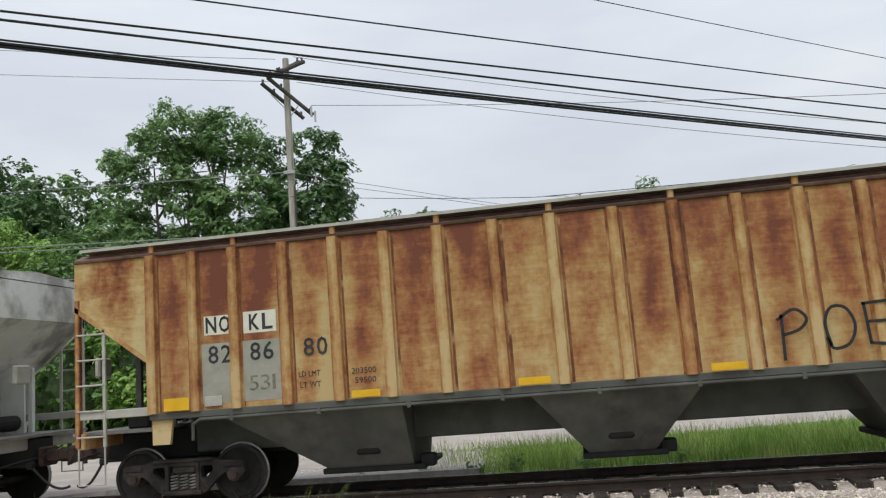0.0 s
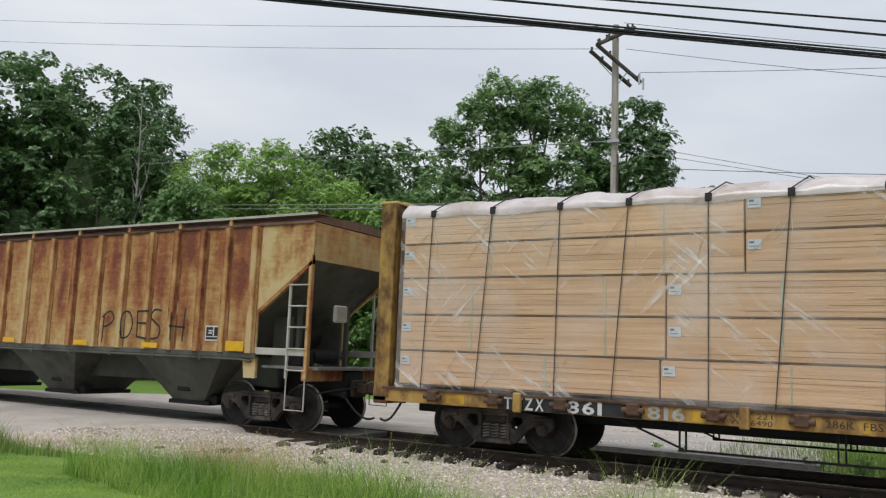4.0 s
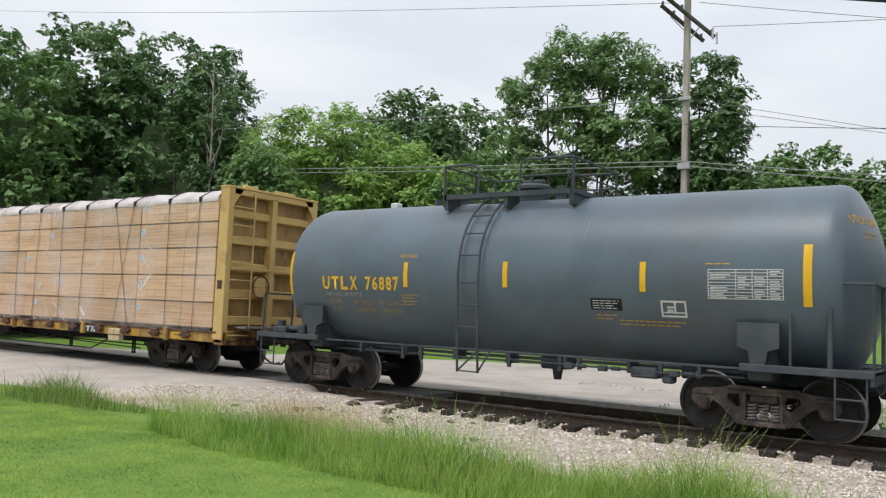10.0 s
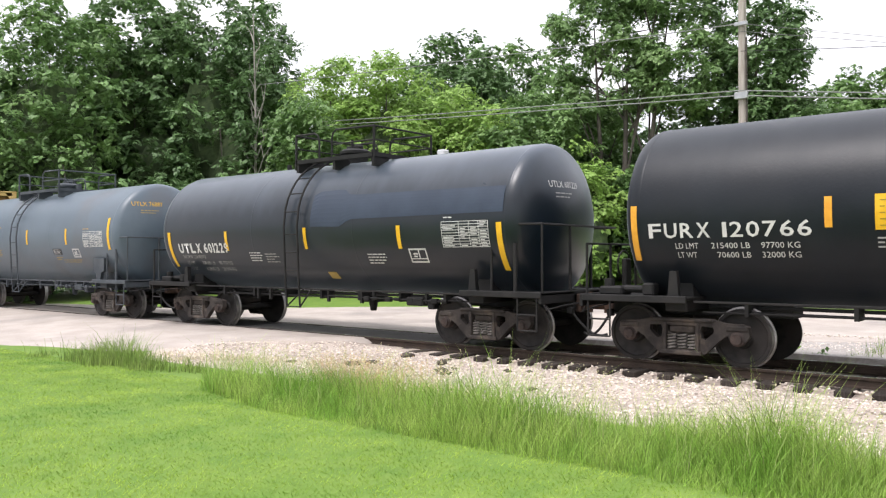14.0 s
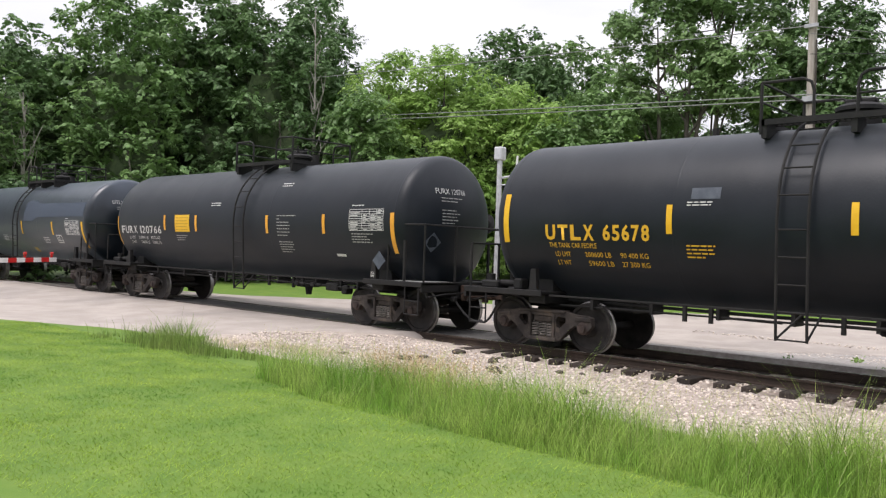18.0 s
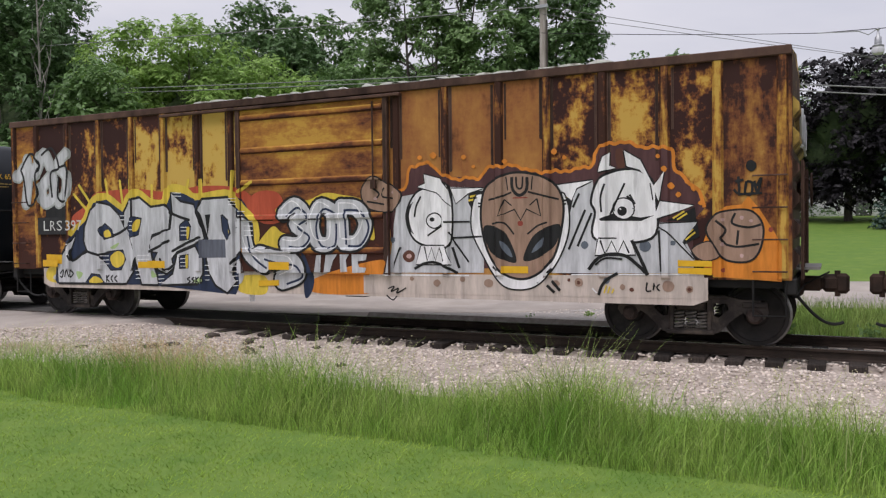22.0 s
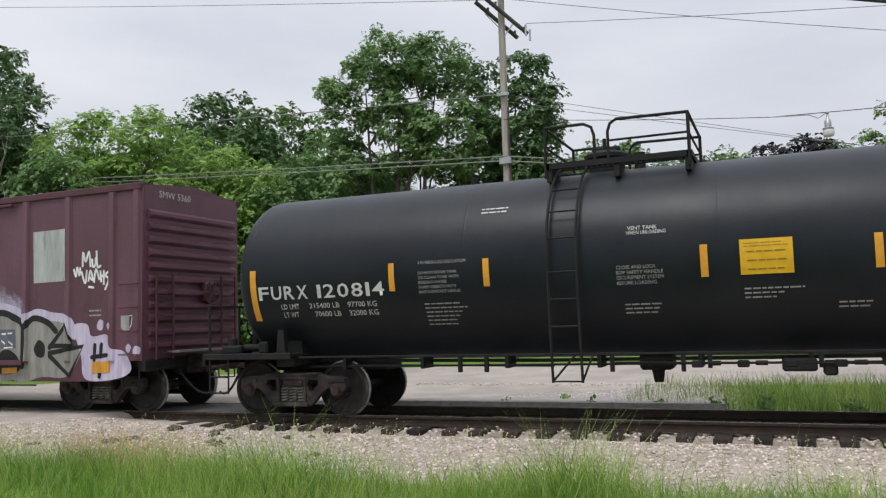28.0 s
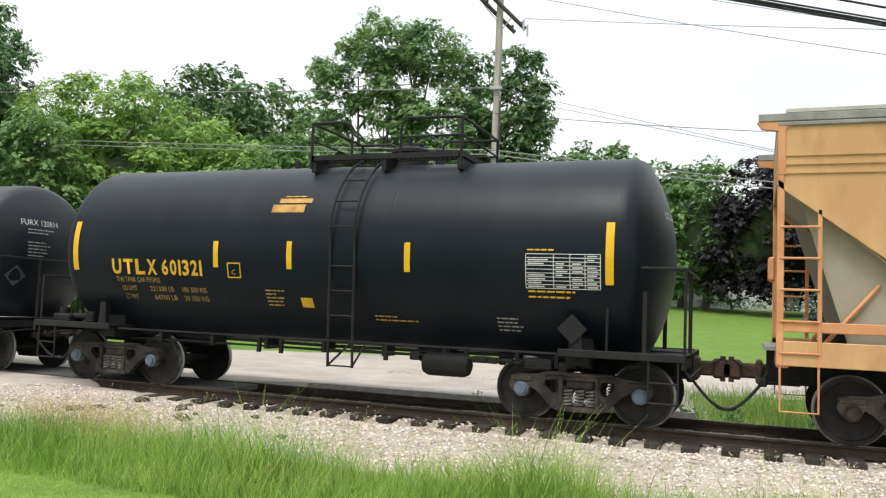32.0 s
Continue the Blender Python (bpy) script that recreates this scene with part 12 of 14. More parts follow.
paint_lines(car, U, 5, G_BLACK, 0.026, [(111.19, 0.81), (111.13, 0.76), (111.18, 0.71)], [(111.24, 0.71), (111.25, 0.81), (111.29, 0.73), (111.31, 0.82)], [(111.38, 0.82), (111.33, 0.76), (111.39, 0.74)], [(111.43, 0.79), (111.38, 0.71)], [(111.09, 0.76), (111.11, 0.75)])
fill(car, U, 4.6, G_GREYP, [(109.32, 0.87), (109.69, 0.87), (109.67, 0.73), (109.33, 0.73)], smooth=False)
paint_lines(car, U, 2, G_ROSEW, 0.035, [(112.39, 1.87), (112.44, 2.05), (112.51, 1.87)], [(112.41, 1.94), (112.49, 1.95)], [(112.54, 1.88), (112.53, 2.03), (112.63, 2.01), (112.62, 1.90), (112.54, 1.88)], [(112.68, 2.05), (112.67, 1.88), (112.80, 1.95), (112.79, 2.02), (112.69, 2.04)])
paint_lines(car, U, 3, G_ROSEW, 0.03, [(112.99, 1.80), (113.17, 1.68), (113.28, 1.74)], [(113.17, 1.68), (113.29, 1.67)], [(113.25, 1.78), (113.36, 1.86), (113.44, 1.87)])
for k, w in enumerate("SMW"):
    letters(car, w, 0.17, (108.90, 109.17, 109.44)[k] - U, 2.16, WHITE, side_of(-1.4975), (0.11, 0.16, 0.17)[k])
for k, w in enumerate("53608"):
    letters(car, w, 0.18, (108.82, 109.15, 109.53, 109.95, 110.28)[k] - U, 1.74, (WHITE, WHITE, WHITE, WHITE, DIM)[k], side_of(-1.5015), 0.14)
ONR = side_of(-1.447)
letters(car, "SECURITY DEVICE", 0.05, 114.6 - U, 2.92, DIM, side_of(-1.507), 0.62)
for x, w in ((115.75, 0.15), (115.98, 0.24), (116.3, 0.13), (116.5, 0.15)):
    bars(car, x - U, 2.32, [w], DIM, side_of(-1.507), 0.03, 0.05)
bars(car, 108.35 - U, 1.45, [0.2, 0.2], DIM, ONR, 0.04, 0.07)
bars(car, 122.2 - U, 1.95, [0.3, 0.3], DIM, ONR, 0.05, 0.09)
shield = Geo().prism([(123.0 - U, 1.85), (123.2 - U, 1.85), (123.2 - U, 1.62), (123.1 - U, 1.54), (123.0 - U, 1.62)], "y", -1.452, -1.444)
part("builder_mark", shield, DIM, car, "pale shield-shaped mark")
letters(car, "SMW 5360", 0.13, -1.0, 4.12, WHITE, lambda y, z: (123.5 - U + 0.012, y, z), 0.9)


# ---- trees and shrubs behind the road ----
LEAF_DARK = surf("dark_leaf", (0.096, 0.176, 0.068), (0.152, 0.256, 0.096), 0.35, 0.5, bump=0, island=0.3, trans=0.28)
LEAF_MID = surf("mid_green_leaf", (0.122, 0.222, 0.074), (0.190, 0.312, 0.103), 0.35, 0.5, bump=0, island=0.3, trans=0.3)
LEAF_AIRY = surf("airy_green_leaf", (0.148, 0.255, 0.094), (0.225, 0.345, 0.132), 0.35, 0.5, bump=0, island=0.3, trans=0.38)
LEAF_LIGHT = surf("bright_green_leaf", (0.215, 0.36, 0.082), (0.31, 0.46, 0.122), 0.35, 0.52, bump=0, island=0.25, trans=0.35)
LEAF_PURPLE = surf("purple_maple_leaf", (0.012, 0.0105, 0.0135), (0.023, 0.019, 0.023), 0.35, 0.6, bump=0, island=0.28, trans=0.15)
NEEDLE = surf("blue_spruce_needle", (0.035, 0.065, 0.05), (0.06, 0.10, 0.08), 0.6, 0.65, bump=0, island=0.25)
BARK = surf("grey_bark", (0.07, 0.06, 0.05), (0.14, 0.125, 0.11), 3.0, 0.9, bump=0.7, fine=18, stretch=(3, 3, 0.7))
DEADWOOD = surf("bare_dead_wood", (0.24, 0.22, 0.20), (0.36, 0.34, 0.31), 3.0, 0.9, bump=0.4, fine=18)
CROWN_SHADE = surf("crown_shade", (0.04, 0.062, 0.028), (0.085, 0.12, 0.052), 4.0, 0.95, bump=0.9, fine=9)
RNG = np.random.default_rng(11)


def polar(az, d):
    return d * math.sin(radians(az)), d * math.cos(radians(az))


def leaf_mesh(name, centres, normals, size, mat, droop=0.25, along=None):
    """Folded diamond leaves at the centres, lying roughly across the normals; along: the way they point."""
    n = len(centres)
    nn = normals + RNG.normal(0, 0.42 if along is None else 0.3, (n, 3))
    nn /= np.linalg.norm(nn, axis=1)[:, None] + 1e-9
    d = RNG.normal(0, 1, (n, 3)) if along is None else along + RNG.normal(0, 0.25, (n, 3))
    d[:, 2] -= droop
    d -= nn * np.sum(d * nn, axis=1)[:, None]
    d /= np.linalg.norm(d, axis=1)[:, None] + 1e-9
    w = np.cross(nn, d)
    ln = size * RNG.uniform(0.6, 1.35, (n, 1))
    v = np.stack([centres - d * ln * 0.5, centres + w * ln * 0.33 + nn * ln * 0.1, centres + d * ln * 0.5, centres - w * ln * 0.33 + nn * ln * 0.1], 1).reshape(-1, 3)
    f = np.arange(4 * n, dtype=np.int32)
    return raw_mesh(name, v, f, 4, mat)


def crown_points(clumps, per, fill=0.55):
    """Points on the lumpy outside of many small clumps (x, y, z, r), most towards their tops."""
    cs, ns = [], []
    for x, y, z, r in clumps:
        k = max(12, int(per * r * r))
        q = RNG.normal(0, 1, (k, 3))
        q /= np.linalg.norm(q, axis=1)[:, None]
        q[:, 2] = np.where(q[:, 2] < -0.35, -q[:, 2], q[:, 2])
        rad = r * RNG.uniform(fill, 1.04, (k, 1)) * (1 + 0.08 * RNG.normal(0, 1, (k, 1)))
        cs.append(np.array([x, y, z]) + q * rad * np.array([1, 1, 0.8]))
        ns.append(0.8 * q + np.array([0, 0, 0.7]))
    return np.concatenate(cs), np.concatenate(ns)


SPRAY_LEAVES = 8


def leafy_shoots(clumps, per):
    """Leaves in flat sprays along drooping shoots that radiate from each clump: centres, normals, ways."""
    base = []
    for x, y, z, r in clumps:
        k = max(4, int(per * r * r / SPRAY_LEAVES))
        base.append(np.column_stack([np.tile((x, y, z, r), (k, 1))]))
    base = np.concatenate(base)
    n = len(base)
    q = RNG.normal(0, 1, (n, 3))
    q /= np.linalg.norm(q, axis=1)[:, None]
    q[:, 2] = np.where(q[:, 2] < -0.3, -q[:, 2], q[:, 2])
    way = 0.75 * q + RNG.normal(0, 0.5, (n, 3)) + np.array([0, 0, -0.15])
    way /= np.linalg.norm(way, axis=1)[:, None]
    r = base[:, 3:4]
    start = base[:, :3] + q * r * np.array([1, 1, 0.75]) * RNG.uniform(0.35, 0.85, (n, 1))
    length = r * RNG.uniform(0.35, 0.6, (n, 1))
    face = 0.85 * q + np.array([0, 0, 0.55]) + RNG.normal(0, 0.2, (n, 3))
    side = np.cross(way, face)
    side /= np.linalg.norm(side, axis=1)[:, None] + 1e-6
    cs, ns, ds = [], [], []
    for k in range(SPRAY_LEAVES):
        s = (k + 0.6) / SPRAY_LEAVES
        flip = 1 if k % 2 else -1
        c = start + way * length * s + np.array([0, 0, -0.3]) * length * s * s
        cs.append(c + side * flip * 0.13 * (1.15 - s))
        ns.append(face)
        ds.append(way * (0.45 + s) + side * flip * (1.1 - 0.9 * s))
    return np.concatenate(cs), np.concatenate(ns), np.concatenate(ds)


def clump_cloud(c, rad, n, size, hollow=0.35, gaps=0.0):
    """n clumps spread through an ellipsoid, most near its skin."""
    out = []
    while len(out) < n:
        q = RNG.normal(0, 1, 3)
        q /= np.linalg.norm(q)
        s = RNG.uniform(hollow, 1.0) ** 0.5
        p = np.array(c) + q * s * np.array(rad)
        if gaps and noise.noise(Vector(p * 0.35)) < -gaps:
            continue
        out.append((*p, size * RNG.uniform(0.6, 1.25)))
    return out


def grow_tree(name, label, x, y, h, lobes, mat, leaf=0.20, per=235, clumps=46, csize=0.82, trunk=0.22, stems=1, lean=0.0, gaps=0.0, group="trees behind the road", category="tree", core=True):
    """lobes: (dx, dy, height of centre, rx, ry, rz) ellipsoids that make up the crown."""
    z0 = ground_z(x, y) - 0.1
    tree = new(name)
    tagged(tree, label, category, group)
    tree.location = (x, y, z0)
    limbs = Geo()
    cl = []
    vol = sum(l[3] * l[5] for l in lobes)
    for lb in lobes:
        cl += clump_cloud(lb[:3], lb[3:], max(6, int(clumps * lb[3] * lb[5] / vol)), csize, gaps=gaps)
    for s in range(stems):
        bx = (s - (stems - 1) / 2) * 0.9
        top = (bx * 1.8 + lean, RNG.uniform(-0.4, 0.4), h * 0.8)
        pts = [(bx, 0, 0), (bx * 1.2 + lean * 0.2, 0.1, h * 0.28), (bx * 1.5 + lean * 0.5, 0.0, h * 0.52), top]
        for i in range(3):
            limbs.cyl(pts[i], pts[i + 1], trunk * (1 - i * 0.3), trunk * (0.7 - i * 0.28), 9, False)
        for k in range(7):
            t = cl[int(RNG.integers(len(cl)))]
            u = RNG.uniform(0.3, 0.9)
            i = min(2, int(u * 3))
            a = Vector(pts[i]).lerp(Vector(pts[i + 1]), u * 3 - i)
            mid = a.lerp(Vector(t[:3]), 0.55) + Vector((0, 0, 0.35))
            limbs.cyl(a, mid, trunk * 0.3, trunk * 0.2, 6, False)
            limbs.cyl(mid, t[:3], trunk * 0.2, trunk * 0.06, 5, False)
    part("trunk", limbs, BARK, tree, "grey bark", True)
    if core:                                   # an added core whose dark colour stands for shade inside a dense crown
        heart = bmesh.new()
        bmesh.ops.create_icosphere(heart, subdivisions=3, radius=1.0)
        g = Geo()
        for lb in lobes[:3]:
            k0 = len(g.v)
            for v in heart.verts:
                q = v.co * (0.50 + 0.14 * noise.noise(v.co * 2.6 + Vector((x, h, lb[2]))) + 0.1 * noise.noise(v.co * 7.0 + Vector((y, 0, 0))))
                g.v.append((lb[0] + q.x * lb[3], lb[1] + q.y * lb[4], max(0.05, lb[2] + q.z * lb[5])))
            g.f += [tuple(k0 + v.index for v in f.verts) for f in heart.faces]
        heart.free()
        part("inner_crown", g, CROWN_SHADE, tree, "added dark core for the shade inside the foliage", True)
    c, n, d = leafy_shoots(cl, per)
    keep = c[:, 2] > 0.15
    part("crown", leaf_mesh("crown", c[keep], n[keep], leaf, mat, 0.25, d[keep]), None, tree)
    return tree


def top_h(az, el, d):
    """Height of a tree at that distance whose top shows at the elevation el over the eye."""
    x, y = polar(az, d)
    return 1.65 + d * math.tan(radians(el)) - ground_z(x, y)


def place_tree(az, d, el, width, kind, label, name="tree", **kw):
    """width: of the crown, in degrees of azimuth."""
    x, y = polar(az, d)
    h = top_h(az, el, d)
    w = d * math.tan(radians(width)) / 2
    mats = {"dark": LEAF_DARK, "mid": LEAF_MID, "light": LEAF_LIGHT, "purple": LEAF_PURPLE}
    low = kw.pop("low", 0.12)
    cz, rz = h * (1 + low) / 2, h * (1 - low) / 2
    lobes = kw.pop("lobes", None) or [(0, 0, cz, w * 1.05, w * 0.9, rz), (-w * 0.5, 0.3, cz * 0.72, w * 0.75, w * 0.6, rz * 0.7), (w * 0.5, -0.3, cz * 0.68, w * 0.75, w * 0.6, rz * 0.66), (w * 0.1, -0.5, h - rz * 0.42, w * 0.55, w * 0.5, rz * 0.38), (-w * 0.45, -0.4, h - rz * 0.6, w * 0.5, w * 0.5, rz * 0.4), (w * 0.5, 0.2, h - rz * 0.7, w * 0.45, w * 0.5, rz * 0.4)]
    area = w * rz
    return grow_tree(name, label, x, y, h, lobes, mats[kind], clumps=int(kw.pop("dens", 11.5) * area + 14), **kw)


DARK_LABEL = "tall dark green leafy tree with a dense uneven crown"
BRIGHT_LABEL = "bright green bushy young tree beside the road"
place_tree(-54.2, 47, 18.1, 11.5, "dark", DARK_LABEL, low=0.02)
place_tree(-59.5, 50, 18.0, 13, "dark", DARK_LABEL, low=0.02, per=160, leaf=0.235)
place_tree(-64.5, 47, 16.2, 12, "mid", "tall green leafy tree with a dense uneven crown", low=0.02, per=165, leaf=0.23)
place_tree(-69.3, 49, 13.8, 10, "dark", DARK_LABEL, low=0.02, per=170, leaf=0.235)
place_tree(-73.5, 46, 11.6, 10, "mid", "tall green leafy tree with a dense uneven crown", low=0.02, per=90)
place_tree(-79.0, 46, 12.5, 11, "dark", DARK_LABEL, low=0.02, per=60, leaf=0.3)
place_tree(-51.0, 52, 17.9, 5.4, "dark", DARK_LABEL, low=0.02)
place_tree(-38.0, 58, 16.0, 8, "dark", "dark green round-topped tree behind brighter ones", low=0.02, per=125, leaf=0.26)
place_tree(-33.6, 58, 15.1, 9, "mid", "green round-topped tree behind brighter ones", low=0.02, per=125, leaf=0.26)
place_tree(-35.8, 55, 14.6, 7, "dark", "dark green tree in the second row", low=0.02, per=170, leaf=0.235)
place_tree(-40.6, 52, 13.8, 6, "mid", "green tree in the second row", low=0.02)
place_tree(-30.6, 47, 13.2, 6.5, "mid", "green tree in the second row", low=0.02)
place_tree(-27.4, 45, 12.0, 6.5, "mid", "green tree in the second row", low=0.02)
place_tree(-46.2, 42, 14.1, 8.0, "light", BRIGHT_LABEL, low=0.0, per=320, leaf=0.168)
place_tree(-42.6, 40, 14.1, 8.0, "light", BRIGHT_LABEL, low=0.0, per=320, leaf=0.168)
place_tree(-38.6, 41, 12.9, 9, "light", BRIGHT_LABEL, low=0.0, per=320, leaf=0.168)
place_tree(-35.0, 40, 11.4, 8.5, "light", BRIGHT_LABEL, low=0.0, per=320, leaf=0.168)
place_tree(-47.8, 38, 11.2, 7, "mid", "leafy green sumac shrub beside the road", low=0.0)
place_tree(-32.0, 38, 11.2, 8.5, "mid", "leafy green understory tree", low=0.0)
place_tree(-28.0, 40, 10.2, 8.5, "mid", "leafy green understory tree", low=0.0)
place_tree(-22.5, 41, 9.4, 9, "dark", "shaded dark green understory tree", low=0.0)
place_tree(-17.2, 41, 10.0, 8, "dark", "shaded dark green understory tree", low=0.0)
place_tree(-13.6, 44, 10.6, 7, "mid", "leafy green understory tree", low=0.0)
place_tree(-29.2, 34.5, 8.0, 5.5, "light", BRIGHT_LABEL, low=0.0, per=300, leaf=0.165)
place_tree(-25.2, 35.5, 7.2, 5.0, "mid", "leafy green understory tree", low=0.0, per=300, leaf=0.165)
for az, dd, el, wd, kind in ((-69.0, 41, 4.6, 6, "dark"), (-65.5, 42, 5.0, 6.5, "dark"), (-61.0, 42, 5.4, 6.5, "dark"), (-52.5, 40, 6.5, 6, "mid"), (-57.0, 42, 6.0, 7, "dark"), (-33.5, 36, 6.6, 6, "mid"), (-29.6, 36.5, 6.4, 5.5, "light"), (-25.6, 36, 6.0, 6, "mid"), (-21.4, 37, 5.8, 5.5, "mid"), (-17.6, 38, 6.2, 5, "dark"), (-14.4, 40, 6.4, 4.5, "mid")):
    place_tree(az, dd, el, wd, kind, "low leafy shrub at the foot of the trees", name="shrub", low=-0.1, per=150, csize=0.7, trunk=0.08, dens=9.0, group="shrubs under the trees", category="shrub")
# the tall airy tree behind the pole: two spreading parts with sky between their stems
d = 37.0
x, y = polar(-26.2, d)
h = top_h(-26.2, 19.9, d)
grow_tree("tall_tree", "tall airy green tree with spreading limbs and sky between its leaves", x, y, h,
          [(-2.4, 0, h * 0.77, 0.95, 1.6, h * 0.1), (-0.5, 0, h * 0.88, 1.5, 1.8, h * 0.105), (2.4, 0.2, h * 0.86, 1.3, 1.6, h * 0.105), (0.9, 0, h * 0.78, 1.5, 1.6, h * 0.1), (-0.6, 0, h * 0.62, 2.7, 1.8, h * 0.13), (2.6, 0, h * 0.62, 1.8, 1.4, h * 0.15)],
          LEAF_AIRY, leaf=0.155, per=450, clumps=270, csize=0.66, trunk=0.2, stems=3, lean=0.4, gaps=0.22, category="tree", core=False)
x, y = polar(-18.4, d)
h = top_h(-18.4, 18.4, d)
grow_tree("tall_tree", "darker tall tree with a ragged crown behind the utility pole", x, y, h,
          [(-1.0, 0, h * 0.89, 0.9, 1.4, h * 0.08), (0.95, 0, h * 0.89, 0.95, 1.4, h * 0.085), (1.95, 0, h * 0.77, 0.75, 1.4, h * 0.09), (0.6, 0.1, h * 0.66, 2.2, 1.8, h * 0.2), (-0.9, 0, h * 0.6, 1.7, 1.6, h * 0.16), (1.5, 0, h * 0.45, 1.7, 1.6, h * 0.2), (0, 0, h * 0.35, 2.3, 1.6, h * 0.16)],
          LEAF_DARK, leaf=0.165, per=420, clumps=320, csize=0.68, trunk=0.2, stems=2, lean=-0.2, gaps=0.3, core=False)
# right-hand side: pointed row, purple maple, spruce and the trees beyond
for az, el in ((-12.6, 12.2), (-11.2, 11.6), (-9.8, 11.9), (-8.3, 11.2), (-6.8, 10.6), (-5.4, 10.1), (-4.2, 9.6)):
    place_tree(az, 62, el, 3.6, "mid", "slender green tree in a row beyond the field", name="row_tree", low=0.0, per=130, leaf=0.27, group="row of slender trees")
place_tree(0.9, 48, 11.4, 7.4, "purple", "dark purple-leaved maple on the lawn", name="purple_maple", low=0.06, per=240, csize=0.95)
place_tree(-3.6, 50, 10.3, 5.6, "mid", "green leafy tree beside the dark maple", low=0.03)
place_tree(-5.2, 54, 10.0, 5, "dark", "dark green tree beside the house", low=0.05)
place_tree(3.0, 62, 10.8, 4.5, "mid", "green tree beyond the maple", low=0.05)
place_tree(6.8, 56, 12.0, 5.5, "mid", "light green leafy tree beyond the lawn", low=0.05)
for az, el, dd in ((10.8, 11.0, 58), (14.8, 10.6, 55), (18.8, 11.4, 52), (23.5, 11.0, 55), (28.0, 11.5, 55), (33.0, 11.0, 55)):
    place_tree(az, dd, el, 6.0, "dark", "dark green tree beyond the lawn", low=0.0, per=130 if az < 20 else 70, leaf=0.225 if az < 20 else 0.3)


def spruce(az, d, el, label):
    x, y = polar(az, d)
    h = top_h(az, el, d)
    ob = new("spruce")
    tagged(ob, label, "spruce tree", "spruces on the lawn")
    ob.location = (x, y, ground_z(x, y) - 0.1)
    part("trunk", Geo().cyl((0, 0, 0), (0, 0, h * 0.97), 0.16, 0.02, 9), BARK, ob, "grey bark")
    cl = []
    for k in range(26):
        t = k / 26
        r = (1 - t) * h * 0.23 + 0.15
        for j in range(max(4, int(r * 7))):
            a = RNG.uniform(0, 6.28)
            q = r * RNG.uniform(0.45, 1.0)
            cl.append((q * math.cos(a), q * math.sin(a), 0.25 + t * (h - 0.3) - q * 0.18, 0.30 + 0.22 * (1 - t)))
    c, n = crown_points(cl, 170, 0.5)
    part("crown", leaf_mesh("crown", c, n, 0.22, NEEDLE, 0.5), None, ob)


spruce(4.6, 44, 9.2, "blue-green spruce beside the purple maple")
spruce(6.6, 47, 8.8, "blue-green spruce behind the lawn")

# bare dead trees among the left-hand trees
def dead_tree(az, d, h, lean, label):
    x, y = polar(az, d)
    g = Geo()
    pts = [(0, 0, 0), (lean * 0.5, 0, h * 0.35), (lean * 0.8, 0.1, h * 0.65), (lean, 0, h)]
    for i in range(3):
        g.cyl(pts[i], pts[i + 1], 0.12 - 0.035 * i, 0.085 - 0.032 * i, 7, False)
    for k in range(16):
        u = 0.3 + 0.04 * k
        i = min(2, int(u * 3))
        a = Vector(pts[i]).lerp(Vector(pts[i + 1]), u * 3 - i)
        s = -1 if k % 2 else 1
        l = RNG.uniform(0.7, 1.6) * (1.5 - u)
        m = a + Vector((s * l * 0.45, RNG.uniform(-0.3, 0.3), l * 0.75))
        e = m + Vector((s * l * RNG.uniform(0.1, 0.5), RNG.uniform(-0.3, 0.3), l * RNG.uniform(0.4, 1.1)))
        g.cyl(a, m, 0.04, 0.025, 5, False).cyl(m, e, 0.025, 0.008, 5, False)
        g.cyl(m, m + Vector((-s * l * 0.25, 0.1, l * 0.6)), 0.02, 0.006, 5, False)
    ob = part("dead_tree", g, DEADWOOD)
    ob.location = (x, y, ground_z(x, y))
    tagged(ob, label, "dead tree", "bare dead trees")


dead_tree(-69.6, 43.5, 9.0, -0.8, "bare grey dead tree with broken branches")
dead_tree(-51.5, 42.5, 14.2, -0.4, "tall thin bare tree with pale upright twigs")

# ---- white house beyond the lawn ----
SIDING = surf("white_siding", (0.66, 0.67, 0.68), (0.74, 0.75, 0.76), 3.0, 0.6, bump=0.1)
ROOFING = surf("grey_shingle", (0.07, 0.07, 0.075), (0.12, 0.12, 0.125), 6.0, 0.9, bump=0.4)
GLASS = surf("dark_window_glass", (0.02, 0.024, 0.03), (0.03, 0.034, 0.04), 2.0, 0.08, bump=0)
hx, hy = polar(-0.6, 57)
hz = ground_z(hx, hy)
house = new("house")
tagged(house, "low white-sided house behind the purple maple", "house")
house.location = (hx, hy, hz)
part("wall", Geo().box(-5.5, 5.5, 0, 7, -0.3, 2.75), SIDING, house)
for k in range(11):
    part("siding_board", Geo().box(-5.52, 5.52, -0.025, 0.0, 0.1 + k * 0.24, 0.32 + k * 0.24, 0.008), SIDING, house)
part("roof", Geo().prism([(-0.5, 2.7), (3.5, 4.6), (7.5, 2.7), (7.5, 2.85), (3.5, 4.8), (-0.5, 2.85)], "x", -5.9, 5.9), ROOFING, house, "dark grey shingle roof")
for xw in (-3.4, 0.6, 3.6):
    win = part("window", Geo().box(xw - 0.5, xw + 0.5, -0.07, 0.03, 1.0, 2.2, 0.02), SIDING, house, "white framed window")
    part("pane", Geo().box(xw - 0.42, xw + 0.42, -0.09, -0.06, 1.08, 1.56), GLASS, win)
    part("pane", Geo().box(xw - 0.42, xw + 0.42, -0.09, -0.06, 1.64, 2.12), GLASS, win)
